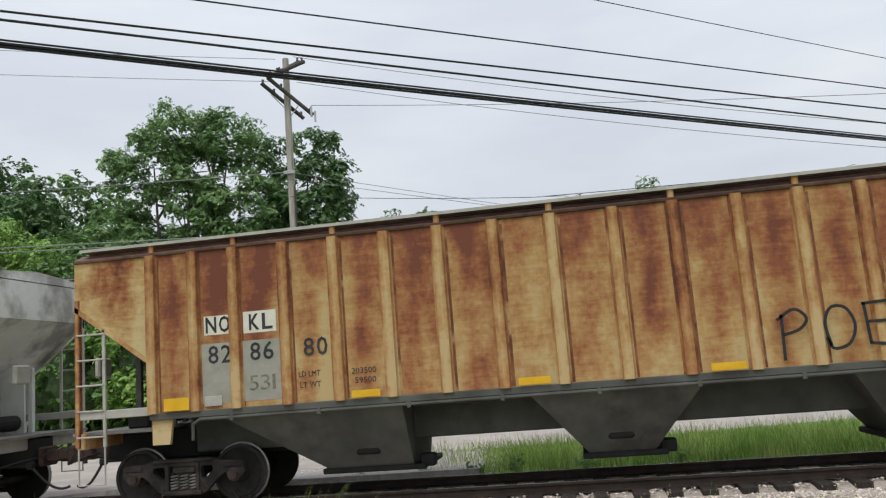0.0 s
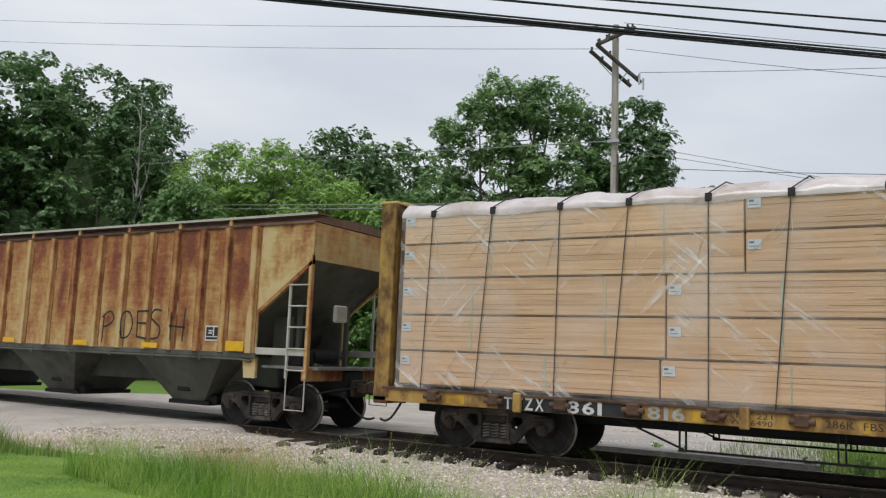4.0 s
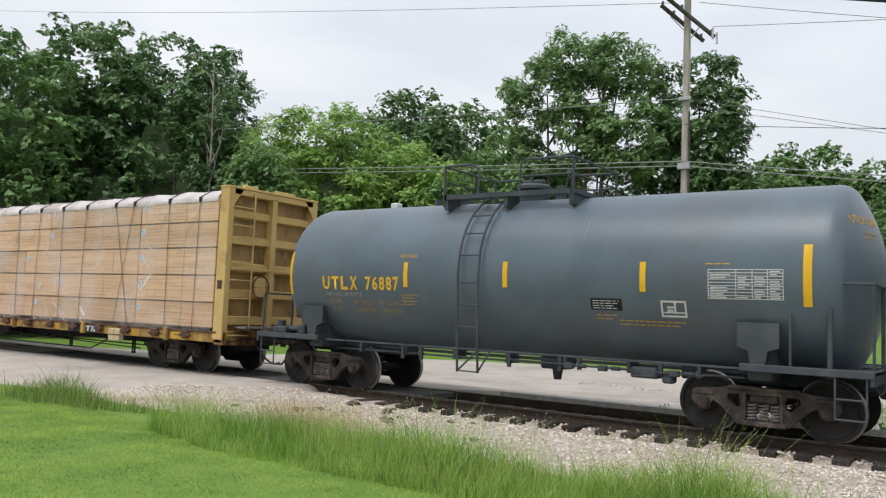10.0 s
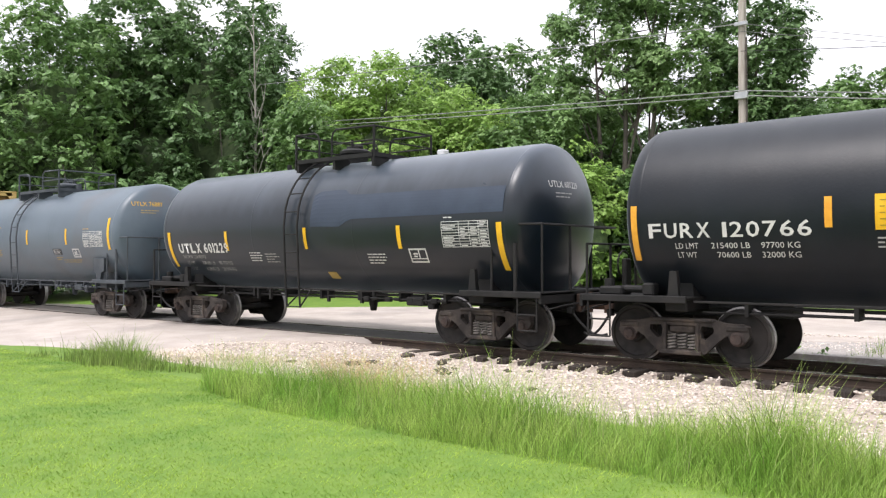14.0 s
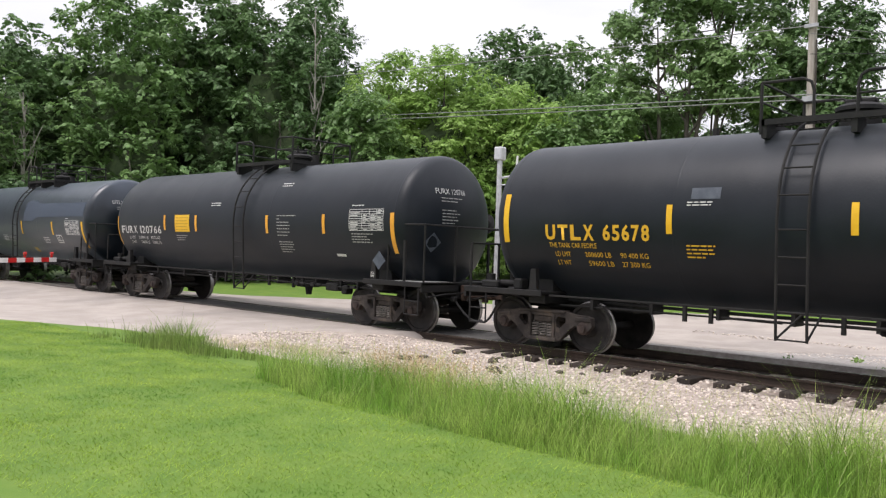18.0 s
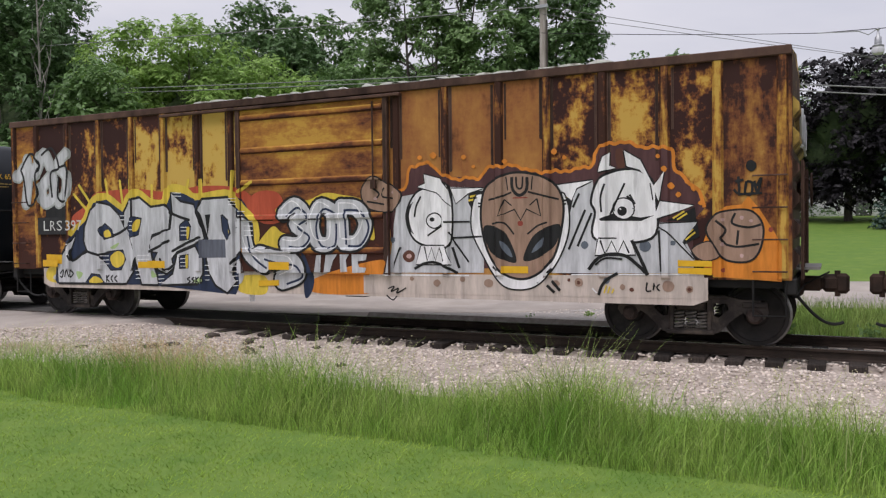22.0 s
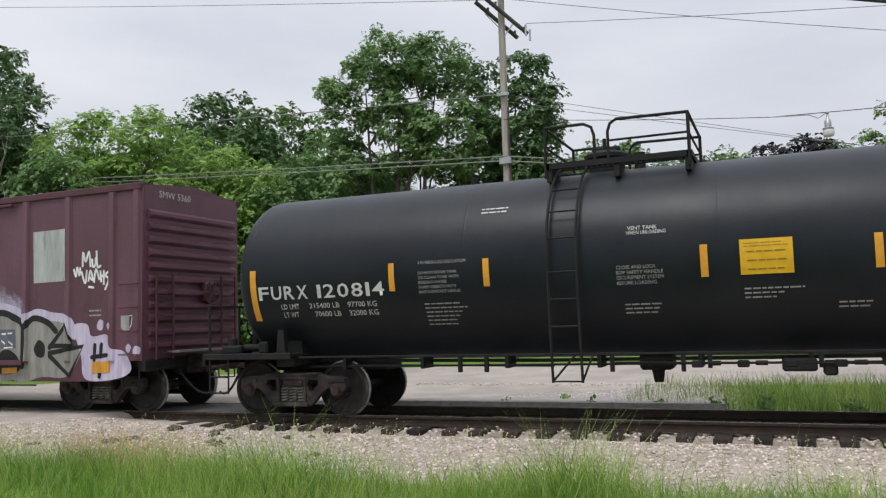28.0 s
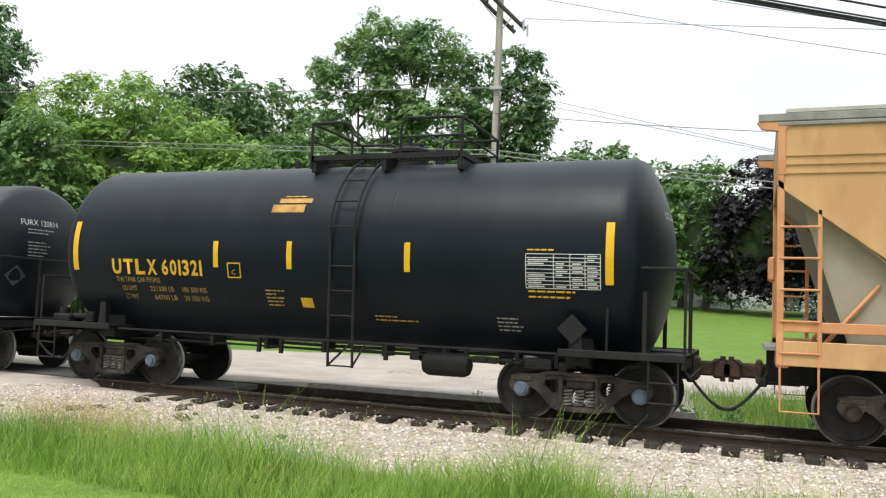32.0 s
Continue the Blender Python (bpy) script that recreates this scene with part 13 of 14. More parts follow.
part("door", Geo().box(1.9, 2.8, -0.06, 0.02, 0, 2.05, 0.02), ROOFING, house, "dark front door")
for k, (xb, rb) in enumerate(((-4.2, 0.7), (-2.6, 0.6), (-1.2, 0.65), (0.4, 0.55), (2.6, 0.6))):
    c, n = crown_points([(RNG.uniform(-rb, rb), RNG.uniform(-0.3, 0.3), RNG.uniform(0.15, 0.6), 0.35) for _ in range(9)], 260)
    shrub = new("flowering_shrub")
    tagged(shrub, "low shrub with white flowers before the house", "shrub", "shrubs before the house")
    shrub.location = (hx + xb, hy - 1.0, hz - 0.1)
    part("leaves", leaf_mesh("leaves", c, n, 0.12, LEAF_DARK), None, shrub)
    pick = RNG.random(len(c)) < 0.12
    part("flowers", leaf_mesh("flowers", c[pick] * 1.04, n[pick], 0.11, SIDING), None, shrub, "white flowers")


# ---- utility pole, wires, lamp ----
POLE_WOOD = surf("weathered_pole_wood", (0.30, 0.27, 0.235), (0.42, 0.39, 0.35), 2.2, 0.85, bump=0.5, fine=22, stretch=(6, 6, 0.5), third=(0.16, 0.14, 0.12), third_scale=1.2, t_low=0.55, t_high=0.75)
ARM_WOOD = surf("dark_crossarm_wood", (0.05, 0.043, 0.037), (0.10, 0.09, 0.08), 3.0, 0.85, bump=0.4)
CERAMIC = surf("insulator_ceramic", (0.06, 0.06, 0.065), (0.12, 0.12, 0.13), 5.0, 0.3)
GALV = surf("galvanised_steel", (0.32, 0.33, 0.34), (0.45, 0.46, 0.47), 5.0, 0.45, 0.7, 0.1)
CABLE = surf("black_cable", (0.012, 0.012, 0.013), (0.02, 0.02, 0.021), 6.0, 0.6, bump=0.05)
OLDCABLE = surf("weathered_grey_cable", (0.20, 0.21, 0.20), (0.28, 0.29, 0.28), 6.0, 0.6, bump=0.05)
BARE = surf("bare_aluminium_wire", (0.16, 0.16, 0.165), (0.24, 0.24, 0.245), 6.0, 0.5, 0.3, 0.0)
PX, PY = -8.94, 26.94
PB = ground_z(PX, PY) - 0.1
pole = new("utility_pole")
tagged(pole, "weathered grey wooden utility pole with slanted crossarms", "utility pole")
part("post", Geo().cyl((PX, PY, PB), (PX, PY, 13.7), 0.155, 0.115, 18), POLE_WOOD, pole, "", True)
for (ax, ay, az0), (bx_, by_, bz) in (((-9.45, PY - 0.55, 12.85), (-8.60, PY + 0.55, 13.75)), ((-9.30, PY - 0.85, 12.75), (-8.35, PY + 0.35, 13.65)), ((-9.72, PY - 0.50, 12.70), (-8.55, PY + 0.60, 11.55)), ((-9.38, PY - 0.75, 12.78), (-8.10, PY + 0.35, 11.55))):
    a, b = Vector((ax, ay, az0)), Vector((bx_, by_, bz))
    arm = part("crossarm", Geo().cyl(a, b, 0.075, n=8), ARM_WOOD, pole, "dark timber crossarm")
    for k in (0.04, 0.3, 0.94):
        q = a.lerp(b, k)
        part("insulator", Geo().lathe([(0, 0.015), (0.05, 0.05), (0.08, 0.025), (0.11, 0.055), (0.15, 0.02)], "z", tuple(q + Vector((0, 0, 0.05))), 10), CERAMIC, arm)
br = Geo().cyl((PX - 0.5, PY - 0.3, 12.3), (PX, PY - 0.1, 11.7), 0.02, n=6).cyl((PX + 0.45, PY, 11.9), (PX, PY - 0.1, 11.3), 0.02, n=6)
part("arm_brace", br, GALV, pole)
part("line_cutout", Geo().box(PX + 0.78, PX + 0.84, PY + 0.2, PY + 0.26, 11.45, 11.85).box(PX + 0.92, PX + 0.98, PY + 0.2, PY + 0.26, 11.25, 11.65), GALV, pole, "fused cutout switch")
part("riser", Geo().cyl((PX + 0.17, PY - 0.08, PB), (PX + 0.15, PY - 0.08, 8.9), 0.03, n=8), ARM_WOOD, pole, "cable riser")
for z in (9.35, 7.05, 6.95):
    part("bracket", Geo().box(PX - 0.2, PX + 0.22, PY - 0.24, PY - 0.14, z - 0.06, z + 0.06, 0.01), GALV, pole)


def sag(a, b, drop, n=24):
    a, b = Vector(a), Vector(b)
    return [a.lerp(b, k / n) - Vector((0, 0, 4 * drop * (k / n) * (1 - k / n))) for k in range(n + 1)]


def wire(name, label, a, b, drop, r, mat):
    w = part(name, Geo().tube(sag(a, b, drop), r, 6), mat, None, "", True)
    tagged(w, label, "overhead wire", "overhead wires")


for a, b, dr in (((PX - 0.4, PY, 13.75), (-60, 27, 23.5), 0.25), ((PX - 0.5, PY, 12.9), (-60, 27, 22.0), 0.25), ((PX + 0.3, PY, 13.75), (36, 27, 2.6 + 1.6), 0.9), ((PX + 0.4, PY, 12.75), (36, 27, 3.6), 0.9), ((PX + 0.9, PY, 11.8), (36, 27, 8.2), 0.6)):
    wire("power_line", "thin bare overhead power line", a, b, dr, 0.010, BARE)
wire("telephone_cable", "weathered pale grey overhead telephone cable", (PX, PY - 0.2, 9.35), (-75, 27.0, 14.2), 0.5, 0.016, OLDCABLE)
for dz in (0.0, 0.16):
    wire("telephone_cable", "weathered pale grey overhead telephone cable", (PX, PY - 0.2, 7.0 + dz), (-75, 27.0, 11.7 + dz * 1.6), 0.4, 0.018, OLDCABLE)
    wire("telephone_cable", "weathered pale grey overhead telephone cable", (PX, PY - 0.2, 7.0 + dz), (30, 27.0, 2.4 + dz * 2), 0.35, 0.018, OLDCABLE)
wire("service_drop", "thin overhead service wire", (PX, PY - 0.2, 8.45), (-0.4, 27.0, 7.52), 0.05, 0.010, CABLE)
wire("service_drop", "thin overhead service wire", (-0.4, 27.0, 7.52), (30.0, 30.0, 8.4), 0.3, 0.012, CABLE)
wire("service_drop", "thin overhead service wire", (PX, PY - 0.2, 9.35), (22, 40.0, 3.9), 0.15, 0.009, BARE)
wire("service_drop", "thin overhead service wire", (PX, PY - 0.2, 9.1), (22, 40.0, 4.3), 0.15, 0.009, BARE)
# the near line overhead: a thick bundle and four single cables
for k, (off, rr) in enumerate(((0.0, 0.026), (0.05, 0.016), (-0.045, 0.02))):
    wire("overhead_cable", "thick black cable of a strung bundle", (-27.0, -5.6, 7.40 + off), (27.0, 34.5, 6.95 + off * 1.2), 0.385, rr, CABLE)
for y0, y1, z, z1, rr in ((-4.0, 38.4, 7.97, 8.53, 0.024), (-1.5, 35.9, 8.72, 8.35, 0.022), (-0.5, 37.2, 9.82, 9.48, 0.018), (-4.5, 38.9, 10.6, 10.6, 0.012)):
    wire("overhead_cable", "single black cable strung high over the lawn", (-27.0, y0, z), (27.0, y1, z1), 0.1, rr, CABLE)

# yard lamp hanging at the right of the field
LAMP_GLASS = surf("lamp_refractor", (0.55, 0.56, 0.58), (0.65, 0.66, 0.68), 3.0, 0.25, bump=0)
lx, ly, lz = 1.2, 27.0, 6.9
lamp = new("yard_lamp")
tagged(lamp, "grey yard lamp with a bowl-shaped refractor hung from a wire", "street lamp")
part("housing", Geo().lathe([(lz + 0.02, 0.15), (lz + 0.08, 0.16), (lz + 0.12, 0.10), (lz + 0.32, 0.09), (lz + 0.38, 0.04), (lz + 0.52, 0.03), (lz + 0.56, 0.06), (lz + 0.6, 0.02)], "z", (lx, ly, 0), 20), GALV, lamp, "", True)
part("refractor", Geo().lathe([(lz + 0.03, 0.15), (lz - 0.04, 0.17), (lz - 0.14, 0.15), (lz - 0.18, 0.10), (lz - 0.19, 0.02)], "z", (lx, ly, 0), 20), LAMP_GLASS, lamp, "pale ribbed refractor bowl", True)
part("lamp_arm", Geo().tube([(lx - 1.6, ly, lz + 0.62), (lx - 0.5, ly, lz + 0.55), (lx - 0.25, ly, lz + 0.42), (lx, ly, lz + 0.58)], 0.014, 6), GALV, lamp)

# crossing signals
SIGNAL_PAINT = surf("silver_signal_paint", (0.50, 0.51, 0.52), (0.62, 0.63, 0.64), 5.0, 0.4, 0.3, 0.05)
RED = surf("red_reflective", (0.50, 0.02, 0.02), (0.60, 0.03, 0.03), 6.0, 0.4)
GATE_WHITE = surf("white_gate_paint", (0.70, 0.70, 0.69), (0.78, 0.78, 0.77), 6.0, 0.45)
LENS = surf("red_lamp_lens", (0.35, 0.01, 0.01), (0.5, 0.02, 0.02), 6.0, 0.15)
gate = new("crossing_gate")
tagged(gate, "lowered red and white crossing gate with small red lamps", "crossing gate")
tip, root = Vector((-27.2, 11.1, 1.08)), Vector((-22.3, 4.1, 1.05))
dirn = (root - tip).normalized()
L = (root - tip).length
nseg = int(L / 0.4)
side = Vector((-dirn.y, dirn.x, 0))
for k in range(nseg):
    a, b = tip + dirn * (k * 0.4), tip + dirn * (k * 0.4 + 0.4)
    seg = Geo()
    seg.add([a + side * s * 0.02 + Vector((0, 0, z)) for s in (-1, 1) for z in (-0.07, 0.07)] + [b + side * s * 0.02 + Vector((0, 0, z)) for s in (-1, 1) for z in (-0.07, 0.07)],
            [(0, 1, 3, 2), (4, 6, 7, 5), (0, 4, 5, 1), (2, 3, 7, 6), (0, 2, 6, 4), (1, 5, 7, 3)])
    part("arm_band", seg, GATE_WHITE if k % 2 == 0 else RED, gate, "white band" if k % 2 == 0 else "red band")
for k in (0.25, 1.6, 3.0):
    q = tip + dirn * k
    part("gate_lamp", Geo().cyl(q + Vector((0, 0, 0.07)), q + Vector((0, 0, 0.15)), 0.035, n=8).lathe([(-0.04, 0.05), (0.04, 0.05)], "y", tuple(q + Vector((0, 0, 0.2))), 12), LENS, gate, "small red lamp")
part("mast", Geo().cyl((root.x, root.y, ground_z(root.x, root.y)), (root.x, root.y, 3.4), 0.07, n=12), SIGNAL_PAINT, gate)
part("gate_machine", Geo().box(root.x - 0.25, root.x + 0.25, root.y - 0.3, root.y + 0.3, 0.75, 1.4, 0.03), SIGNAL_PAINT, gate)

sx, sy = -14.4, 18.0
sz = ground_z(sx, sy)
sig = new("crossing_signal")
tagged(sig, "silver crossing signal mast with a bell behind the track", "crossing signal")
part("mast", Geo().cyl((sx, sy, sz), (sx, sy, 4.55), 0.075, n=12), SIGNAL_PAINT, sig)
part("bell", Geo().box(sx - 0.13, sx + 0.13, sy - 0.13, sy + 0.13, 4.4, 4.78, 0.03), SIGNAL_PAINT, sig)
part("bracket", Geo().cyl((sx, sy, 3.9), (sx + 0.55, sy, 3.95), 0.03, n=8).cyl((sx, sy, 3.7), (sx + 0.5, sy, 3.72), 0.02, n=8), SIGNAL_PAINT, sig)
part("gate_stub", Geo().cyl((sx + 0.55, sy, 3.2), (sx + 0.62, sy, 4.5), 0.03, n=8), GATE_WHITE, sig)
part("flasher", Geo().lathe([(-0.1, 0.14), (0.02, 0.15), (0.03, 0.28), (0.05, 0.28)], "y", (sx - 0.35, sy - 0.1, 2.6), 20), HOSE, sig, "black round flasher")


# ---- grass, stones and weeds ----
def blades(name, xy, z, height, width, mat, lean=0.45, seg=2):
    """Thin curved grass blades; xy: their roots."""
    n = len(xy)
    a = RNG.uniform(0, 2 * np.pi, n)
    d = np.stack([np.cos(a), np.sin(a), np.zeros(n)], 1)
    side = np.stack([-np.sin(a + 0.8), np.cos(a + 0.8), np.zeros(n)], 1)
    ln = lean * RNG.uniform(0.1, 1.0, n) * height
    root = np.column_stack([xy, z])
    rows = []
    for k in range(seg + 1):
        t = k / seg
        c = root + np.array([0, 0, 1]) * (height * (t - 0.12 * t * t))[:, None] + d * (ln * t * t)[:, None]
        w = (width * (1 - t) ** 0.7 + 0.0006)[:, None]
        rows += [c - side * w / 2, c + side * w / 2]
    v = np.stack(rows, 1).reshape(-1, 3)
    q = 2 * (seg + 1)
    f = np.concatenate([np.arange(n)[:, None] * q + np.array([2 * k, 2 * k + 1, 2 * k + 3, 2 * k + 2]) for k in range(seg)], 1).reshape(-1)
    return raw_mesh(name, v, f, 4, mat)


def scatter(n, x0, x1, y0, y1, keep=None):
    p = np.column_stack([RNG.uniform(x0, x1, n), RNG.uniform(y0, y1, n)])
    if keep is not None:
        p = p[np.array([keep(x, y) for x, y in p])]
    return p


def on_ground(p):
    return np.array([ground_z(x, y) - (0.05 if 8.5 < y < 20 else 0.0) for x, y in p])


def strip_keep(x, y):
    """The unmown strip: dense in the middle, ragged at the stones."""
    far = 7.9 + 0.55 * noise.noise((x * 0.5, 3.0, 0.0)) + 0.3 * noise.noise((x * 1.7, 6.0, 0.0))
    near = 6.05 + 0.12 * noise.noise((x * 0.8, 1.0, 0.0)) + 0.75 * max(0.0, min(1.0, (-7.6 - x) / 2.5))
    if y < near or y > far + 0.5:
        return False
    if x < -9.0 and RNG.random() > max(0.0, 1.0 - (-9.0 - x) / 0.9):
        return False
    if y > far - 0.5:
        return RNG.random() < 0.35 * max(0.05, (far + 0.5 - y))
    return RNG.random() < 0.62 + 0.4 * noise.noise((x * 1.1, y * 1.1, 4.0))


p = scatter(150000, -12.2, 7.5, 5.7, 8.9, strip_keep)
hh = 0.46 * RNG.uniform(0.45, 1.2, len(p)) * np.where(RNG.random(len(p)) < 0.07, 1.5, 1.0) * (1 + 0.75 * np.array([noise.noise((x * 0.7, y * 0.7, 7.0)) for x, y in p])) * np.clip(1.15 - 0.22 * np.abs(p[:, 1] - 6.9), 0.5, 1.1) * np.clip(0.3 + 0.9 * (p[:, 1] - 5.95), 0.3, 1.0)
tall_grass = new("tall_grass", blades("tall_grass", p, on_ground(p) - 0.02, hh, 0.0082 * RNG.uniform(0.5, 1.3, len(p)), TALL, 0.75, 3))
tagged(tall_grass, "unmown strip of tall green grass before the ballast", "grass", kind="stuff")
p = p[(RNG.random(len(p)) < 0.032) & (p[:, 1] < 8.1) & (p[:, 1] > 6.4)]
hs = RNG.uniform(0.55, 0.85, len(p))
stalk = blades("seed_stalks", p, on_ground(p), hs, np.full(len(p), 0.0045), STALK, 0.35, 3)
stalks = new("seed_stalks", stalk)
tagged(stalks, "thin straw-coloured grass stalks with seed heads", "grass stalks", kind="stuff")
tips = np.array([stalk.vertices[i * 8 + 7].co for i in range(len(p))])
c = (tips[:, None, :] + RNG.normal(0, 1, (len(p), 9, 3)) * np.array([0.008, 0.008, 0.04]) - np.array([0, 0, 0.05])).reshape(-1, 3)
heads = new("seed_heads", leaf_mesh("seed_heads", c, RNG.normal(0, 1, c.shape), 0.018, SEED, 2.0))
tagged(heads, "feathery straw-coloured grass seed heads", "seed heads", kind="stuff")

p = scatter(190000, -19, 3.5, 2.2, 7.4, lambda x, y: y < 6.4 or x < -8.5)
lawn = new("lawn_blades", blades("lawn_blades", p, on_ground(p) - 0.006, 0.028 * RNG.uniform(0.5, 1.5, len(p)) * (1 + 0.4 * np.array([noise.noise((x * 1.3, y * 1.3, 2.0)) for x, y in p])), 0.0075 * RNG.uniform(0.7, 1.4, len(p)), BLADE, 2.2, 1))
tagged(lawn, "short mown lawn grass", "grass", kind="stuff")
# rough grass behind the track, beside the road
p = scatter(26000, -3.5, 16, 15.9, 20.6, lambda x, y: RNG.random() < 0.25 + 0.9 * max(0.0, min(1.0, (x + 2.6 + 0.8 * noise.noise((x, y, 0.0)) - (19.5 - y) * 0.15) / 2.2)))
verge = new("verge_grass", blades("verge_grass", p, on_ground(p), RNG.uniform(0.15, 0.5, len(p)), 0.011 * RNG.uniform(0.7, 1.4, len(p)), VERGE, 0.6, 2))
tagged(verge, "rough grass on the verge behind the track", "grass", kind="stuff")
p = scatter(19000, -16.6, -10.6, 6.2, 9.0, lambda x, y: RNG.random() < 1.0 - math.hypot((x + 13.4) / 2.4, (y - 7.6 - 0.14 * (x + 13.3)) / 0.62) + 0.9 * noise.noise((x * 1.5, y * 1.5, 5.0)))
far = np.hypot((p[:, 0] + 13.4) / 2.8, (p[:, 1] - 7.6 - 0.14 * (p[:, 0] + 13.3)) / 0.8)
hh = RNG.uniform(0.2, 0.62, len(p)) * np.clip(1.15 - far, 0.25, 1.0) * (1 + 0.9 * np.array([noise.noise((x * 1.7, y * 1.7, 9.0)) for x, y in p])) + np.where(RNG.random(len(p)) < 0.03, 0.25, 0.0)
edge = new("verge_grass", blades("verge_grass", p, on_ground(p), hh, 0.010 * RNG.uniform(0.7, 1.4, len(p)), VERGE, 0.6, 3))
tagged(edge, "clump of rough grass at the road's edge", "grass", kind="stuff")
# a drift of reddish seeding grass along the stones
p = scatter(2600, -9.3, -5.9, 7.0, 8.7, lambda x, y: RNG.random() < 1.1 - math.hypot((x + 7.6) / 1.3, (y - 7.8) / 0.65))
stalk = blades("reddish_stalks", p, on_ground(p), RNG.uniform(0.38, 0.68, len(p)), np.full(len(p), 0.005), REDSEED, 0.35, 3)
tagged(new("reddish_stalks", stalk), "drift of reddish-brown seeding grass along the ballast", "grass stalks", kind="stuff")
tips = np.array([stalk.vertices[i * 8 + 7].co for i in range(len(p))])
c = (tips[:, None, :] + RNG.normal(0, 1, (len(p), 8, 3)) * np.array([0.012, 0.012, 0.05]) - np.array([0, 0, 0.06])).reshape(-1, 3)
tagged(new("reddish_seed_heads", leaf_mesh("reddish_seed_heads", c, RNG.normal(0, 1, c.shape), 0.02, REDSEED, 2.0)), "feathery reddish-brown grass seed heads", "seed heads", kind="stuff")

# thin grass that seeds itself out into the stones
p = scatter(9000, -9.6, 7.5, 7.5, 9.3, lambda x, y: RNG.random() < 0.85 - (y - 7.6) / 1.5 + 0.6 * noise.noise((x * 1.3, y * 1.3, 8.0)))
sparse = new("sparse_grass", blades("sparse_grass", p, np.array([bed_z(x, y) - 0.01 for x, y in p]), RNG.uniform(0.10, 0.42, len(p)), 0.005 * RNG.uniform(0.7, 1.4, len(p)), STALK, 0.7, 3))
tagged(sparse, "thin pale grass growing out among the stones", "grass", kind="stuff")

# a mat of dry straw where the stones meet the road's edge
p = scatter(9500, -14.8, -9.8, 8.5, 10.6, lambda x, y: RNG.random() < 1.1 - math.hypot((x + 12.6) / 2.2, (y - 9.3 - 0.2 * (x + 12.6)) / 0.75) + 0.5 * noise.noise((x * 1.5, y * 1.5, 2.0)))
straw = new("dry_straw", blades("dry_straw", p, np.array([bed_z(x, y) for x, y in p]), RNG.uniform(0.03, 0.11, len(p)), np.full(len(p), 0.008), SEED, 1.6, 2))
tagged(straw, "mat of dry straw-coloured grass on the stones", "dry grass", kind="stuff")

# crushed stone
ico = bmesh.new()
bmesh.ops.create_icosphere(ico, subdivisions=1, radius=1.0)
ICO_V = np.array([v.co for v in ico.verts])
ICO_F = np.array([[v.index for v in f.verts] for f in ico.faces])
ico.free()


def stone_mesh(name, pts, size, mat, flat=0.65):
    n = len(pts)
    k = len(ICO_V)
    v = ICO_V[None] * (1 + RNG.normal(0, 0.16, (n, k, 1))) * np.stack([RNG.uniform(0.75, 1.3, n), RNG.uniform(0.7, 1.1, n), flat * RNG.uniform(0.7, 1.2, n)], 1)[:, None, :] * size[:, None, None]
    a = RNG.uniform(0, 6.28, n)
    ca, sa = np.cos(a)[:, None], np.sin(a)[:, None]
    v = np.stack([v[..., 0] * ca - v[..., 1] * sa, v[..., 0] * sa + v[..., 1] * ca, v[..., 2]], 2) + pts[:, None, :]
    f = (ICO_F[None] + (np.arange(n) * k)[:, None, None]).reshape(-1)
    return raw_mesh(name, v.reshape(-1, 3), f, 3, mat)


def stone_keep(x, y):
    if y > float(np.interp(x, [q[0] for q in ROAD_NEAR], [q[1] for q in ROAD_NEAR])) - 0.25 or (x < -9.8 and y > 12.3):
        return False
    far = 7.7 + 0.5 * noise.noise((x * 0.5, 3.0, 0.0))
    return y > far and RNG.random() < (0.55 if y < 8.6 else 1.0)


p = scatter(22000, -14.8, 9, 7.4, 12.22, stone_keep)
sizes = RNG.uniform(0.012, 0.029, len(p))
pts = np.column_stack([p, [bed_z(x, y) for x, y in p]])
pts[:, 2] += 0.25 * sizes
stones = new("ballast_stones", stone_mesh("ballast_stones", pts, sizes, STONE))
tagged(stones, "loose crushed pinkish grey ballast stones", "stones", kind="stuff")
p = scatter(9000, -9.6, 16, 12.3, 15.2, lambda x, y: abs(abs(y - YC) - 0.755) > 0.09)
gap = np.abs(((p[:, 0] + 13.2) / 0.52 + 0.5) % 1.0 - 0.5) * 0.52      # distance from the nearest tie
p = p[gap > 0.155]
sizes = RNG.uniform(0.018, 0.036, len(p))
pts = np.column_stack([p, np.where(np.abs(p[:, 1] - YC) > 0.9, -0.172, -0.19) + RNG.uniform(-0.015, 0.012, len(p))])
cribs = new("crib_stones", stone_mesh("crib_stones", pts, sizes, STONE))
tagged(cribs, "crushed stone heaped between the ties", "stones", kind="stuff")
p = scatter(5200, -9.5, -1.2, 15.2, 20.4, lambda x, y: RNG.random() < 0.8)
sizes = RNG.uniform(0.012, 0.026, len(p))
pts = np.column_stack([p, on_ground(p) + 0.062])
gravel = new("apron_stones", stone_mesh("apron_stones", pts, sizes, STONE))
tagged(gravel, "loose pale gravel stones on the apron", "gravel", kind="stuff")
ROCK = surf("dark_broken_asphalt", (0.06, 0.048, 0.04), (0.12, 0.10, 0.085), 7.0, 0.95, bump=0.6, fine=30)
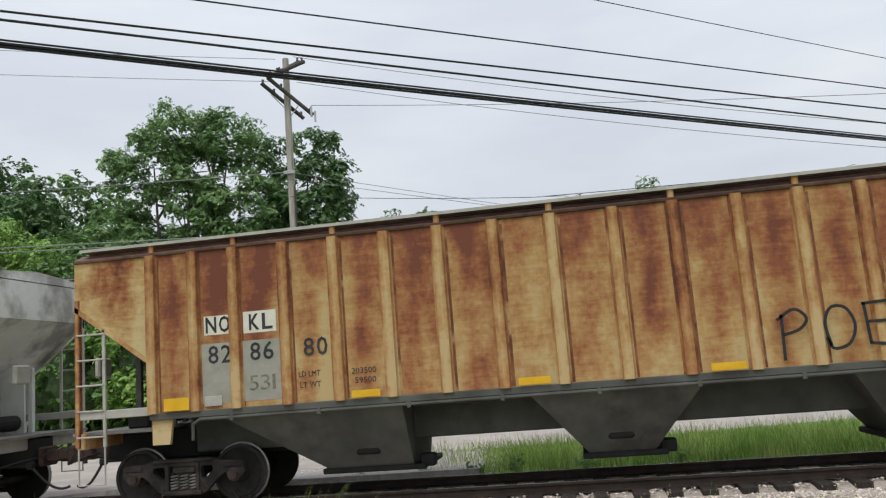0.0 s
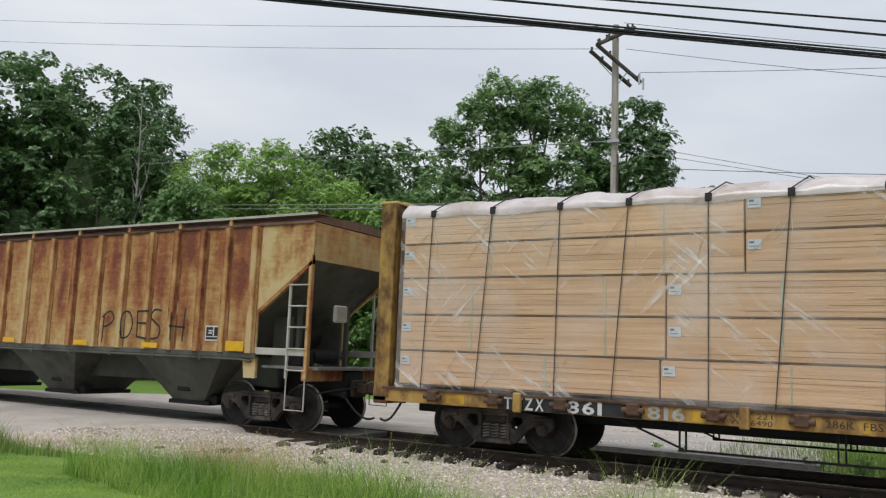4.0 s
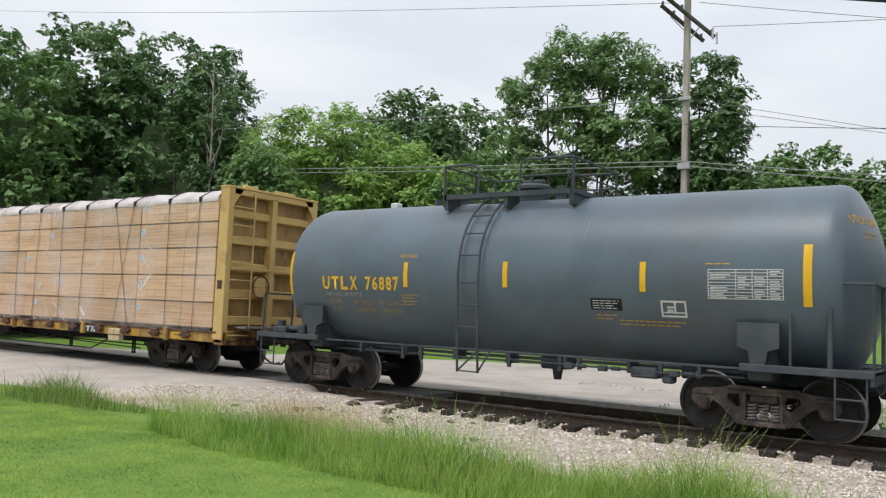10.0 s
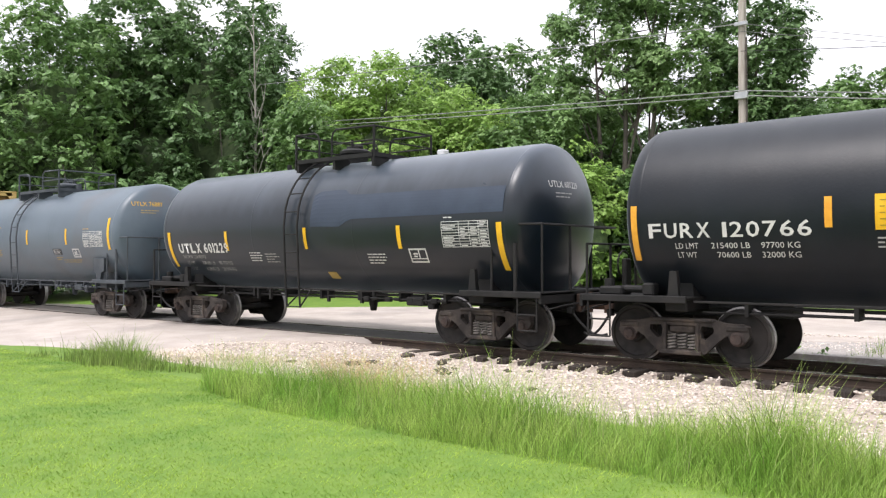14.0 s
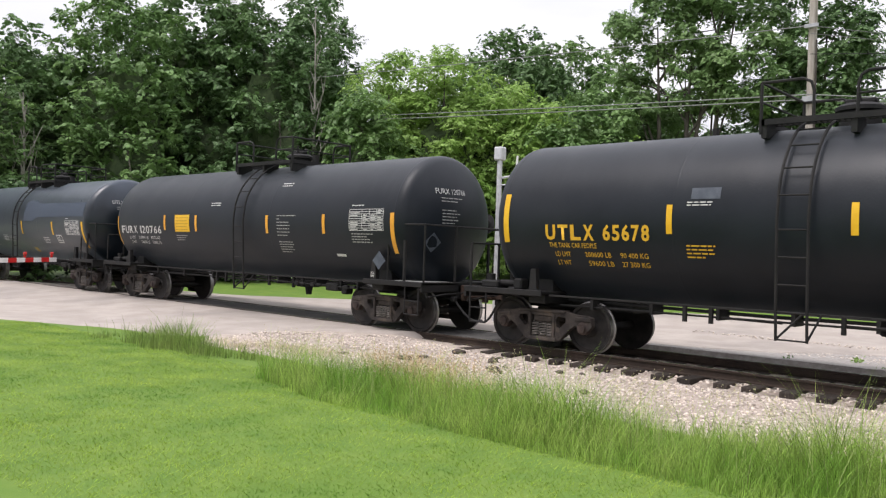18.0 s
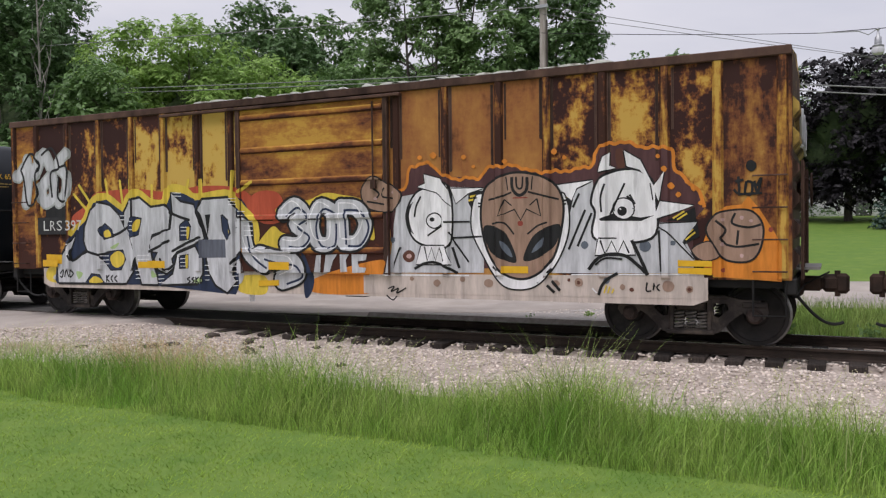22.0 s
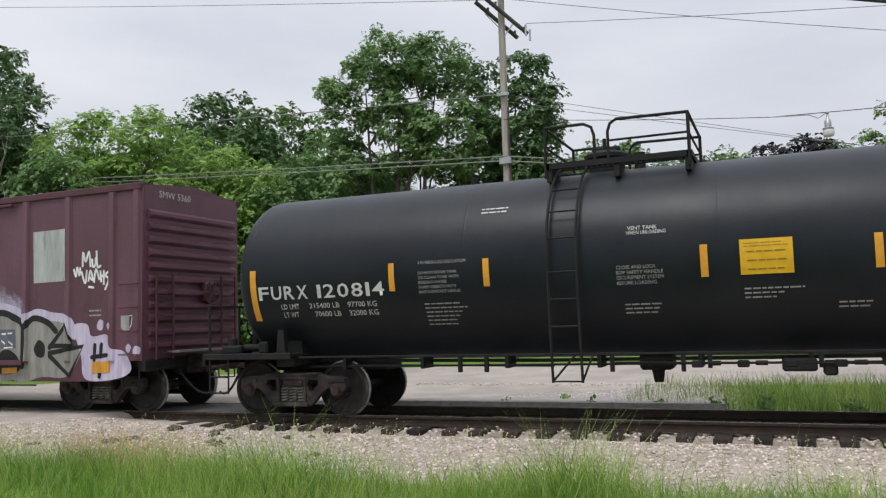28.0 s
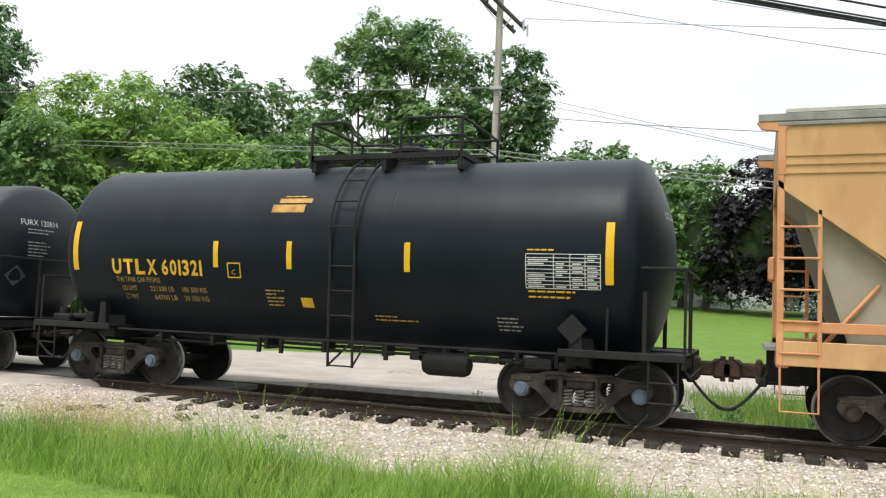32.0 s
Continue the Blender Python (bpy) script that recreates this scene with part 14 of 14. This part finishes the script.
for k, (x, y, r, fl) in enumerate(((-10.35, 10.35, 0.20, 0.35), (-10.25, 10.7, 0.17, 0.3), (-10.3, 11.75, 0.13, 0.5), (-9.0, 11.2, 0.12, 0.6), (-9.4, 11.9, 0.11, 0.5), (-8.45, 10.5, 0.13, 0.5), (-8.25, 10.35, 0.10, 0.5), (-8.5, 10.9, 0.07, 0.6), (-7.6, 11.2, 0.07, 0.6), (-7.3, 11.4, 0.08, 0.6), (-11.5, 9.9, 0.12, 0.3), (-6.3, 9.9, 0.07, 0.7))):
    rock = part("broken_asphalt_lump", stone_mesh("broken_asphalt_lump", np.array([[0.0, 0.0, 0.0]]), np.array([r]), ROCK, fl), None)
    rock.location = (x, y, bed_z(x, y) + r * fl * 0.3)
    tagged(rock, "dark lump of broken asphalt lying on the ballast", "rock", "lumps on the ballast")


def weed(x, y, z, r, n, mat):
    ob = new("weed")
    tagged(ob, "small leafy green weed growing in the gravel", "weed", "weeds in the gravel")
    ob.location = (x, y, z)
    c = RNG.normal(0, 1, (n, 3)) * np.array([r * 0.4, r * 0.4, r * 0.35]) + np.array([0, 0, r * 0.55])
    c[:, 2] = np.abs(c[:, 2])
    part("leaves", leaf_mesh("leaves", c, c - np.array([0, 0, r * 0.2]), r * 0.42, mat), None, ob)
    st = Geo()
    for k in range(4):
        st.cyl((0, 0, -0.03), tuple(c[k]), 0.006, 0.003, 5, False)
    part("stems", st, mat, ob)


for x, y, r in ((-5.6, 15.9, 0.22), (-3.9, 16.0, 0.3), (-2.6, 16.1, 0.26), (-4.8, 17.5, 0.2), (-1.6, 15.8, 0.3), (-0.8, 16.2, 0.34), (-6.6, 15.8, 0.14), (0.6, 15.9, 0.3), (2.4, 16.1, 0.3), (-7.4, 8.9, 0.14), (-2.5, 9.2, 0.13)):
    weed(x, y, (bed_z(x, y) if y < 10 else ground_z(x, y)), r * 0.7, 60, LEAF_MID if r > 0.2 else LEAF_LIGHT)


# ---- motion ----
RUN = [(0.0, 0.0), (0.5, 2.48), (1.0, 4.97), (1.5, 7.46), (2.0, 9.94), (2.5, 12.41), (4.5, 22.17), (5.0, 24.58), (5.5, 26.97), (6.0, 29.34), (6.5, 31.72), (7.0, 34.10), (7.5, 36.50), (8.0, 38.93), (8.5, 41.38),
       (9.0, 43.81), (9.5, 46.24), (10.0, 48.67), (10.5, 51.10), (11.0, 53.55), (11.5, 56.02), (12.0, 58.46), (12.5, 60.89), (13.0, 63.36), (13.5, 65.90), (14.0, 68.37), (14.5, 70.80), (16.5, 80.40), (17.0, 82.81),
       (17.5, 85.21), (18.0, 87.63), (18.5, 90.06), (19.0, 92.49), (19.5, 94.91), (20.0, 97.31), (20.5, 99.71), (21.0, 102.08), (21.5, 104.43), (22.0, 106.79), (22.5, 109.16), (23.0, 111.53), (23.5, 113.90),
       (24.0, 116.27), (24.5, 118.62), (26.5, 127.96), (27.0, 130.28), (27.5, 132.59), (28.0, 134.89), (28.5, 137.17), (29.0, 139.46), (29.5, 141.79), (30.0, 144.11), (30.5, 146.40), (31.0, 148.67), (31.5, 150.94), (32.0, 153.23)]


def motions():
    """The train runs to the left along the track; its wheels roll."""
    for car, u0 in CARS:
        walk(car, [(t, pose(u0 - s, YC, 0)) for t, s in RUN])
    ts, ss = [r[0] for r in RUN], [r[1] for r in RUN]
    steps = [k / 10 for k in range(321)]
    turn = [(t, -math.degrees(float(np.interp(t, ts, ss)) / HR)) for t in steps]
    for k, w in enumerate(WHEELSETS):
        x = w.location[0]
        walk(w, [(t, pose(x, 0, HR, 0, a + 37 * k, 0)) for t, a in turn])


motions()
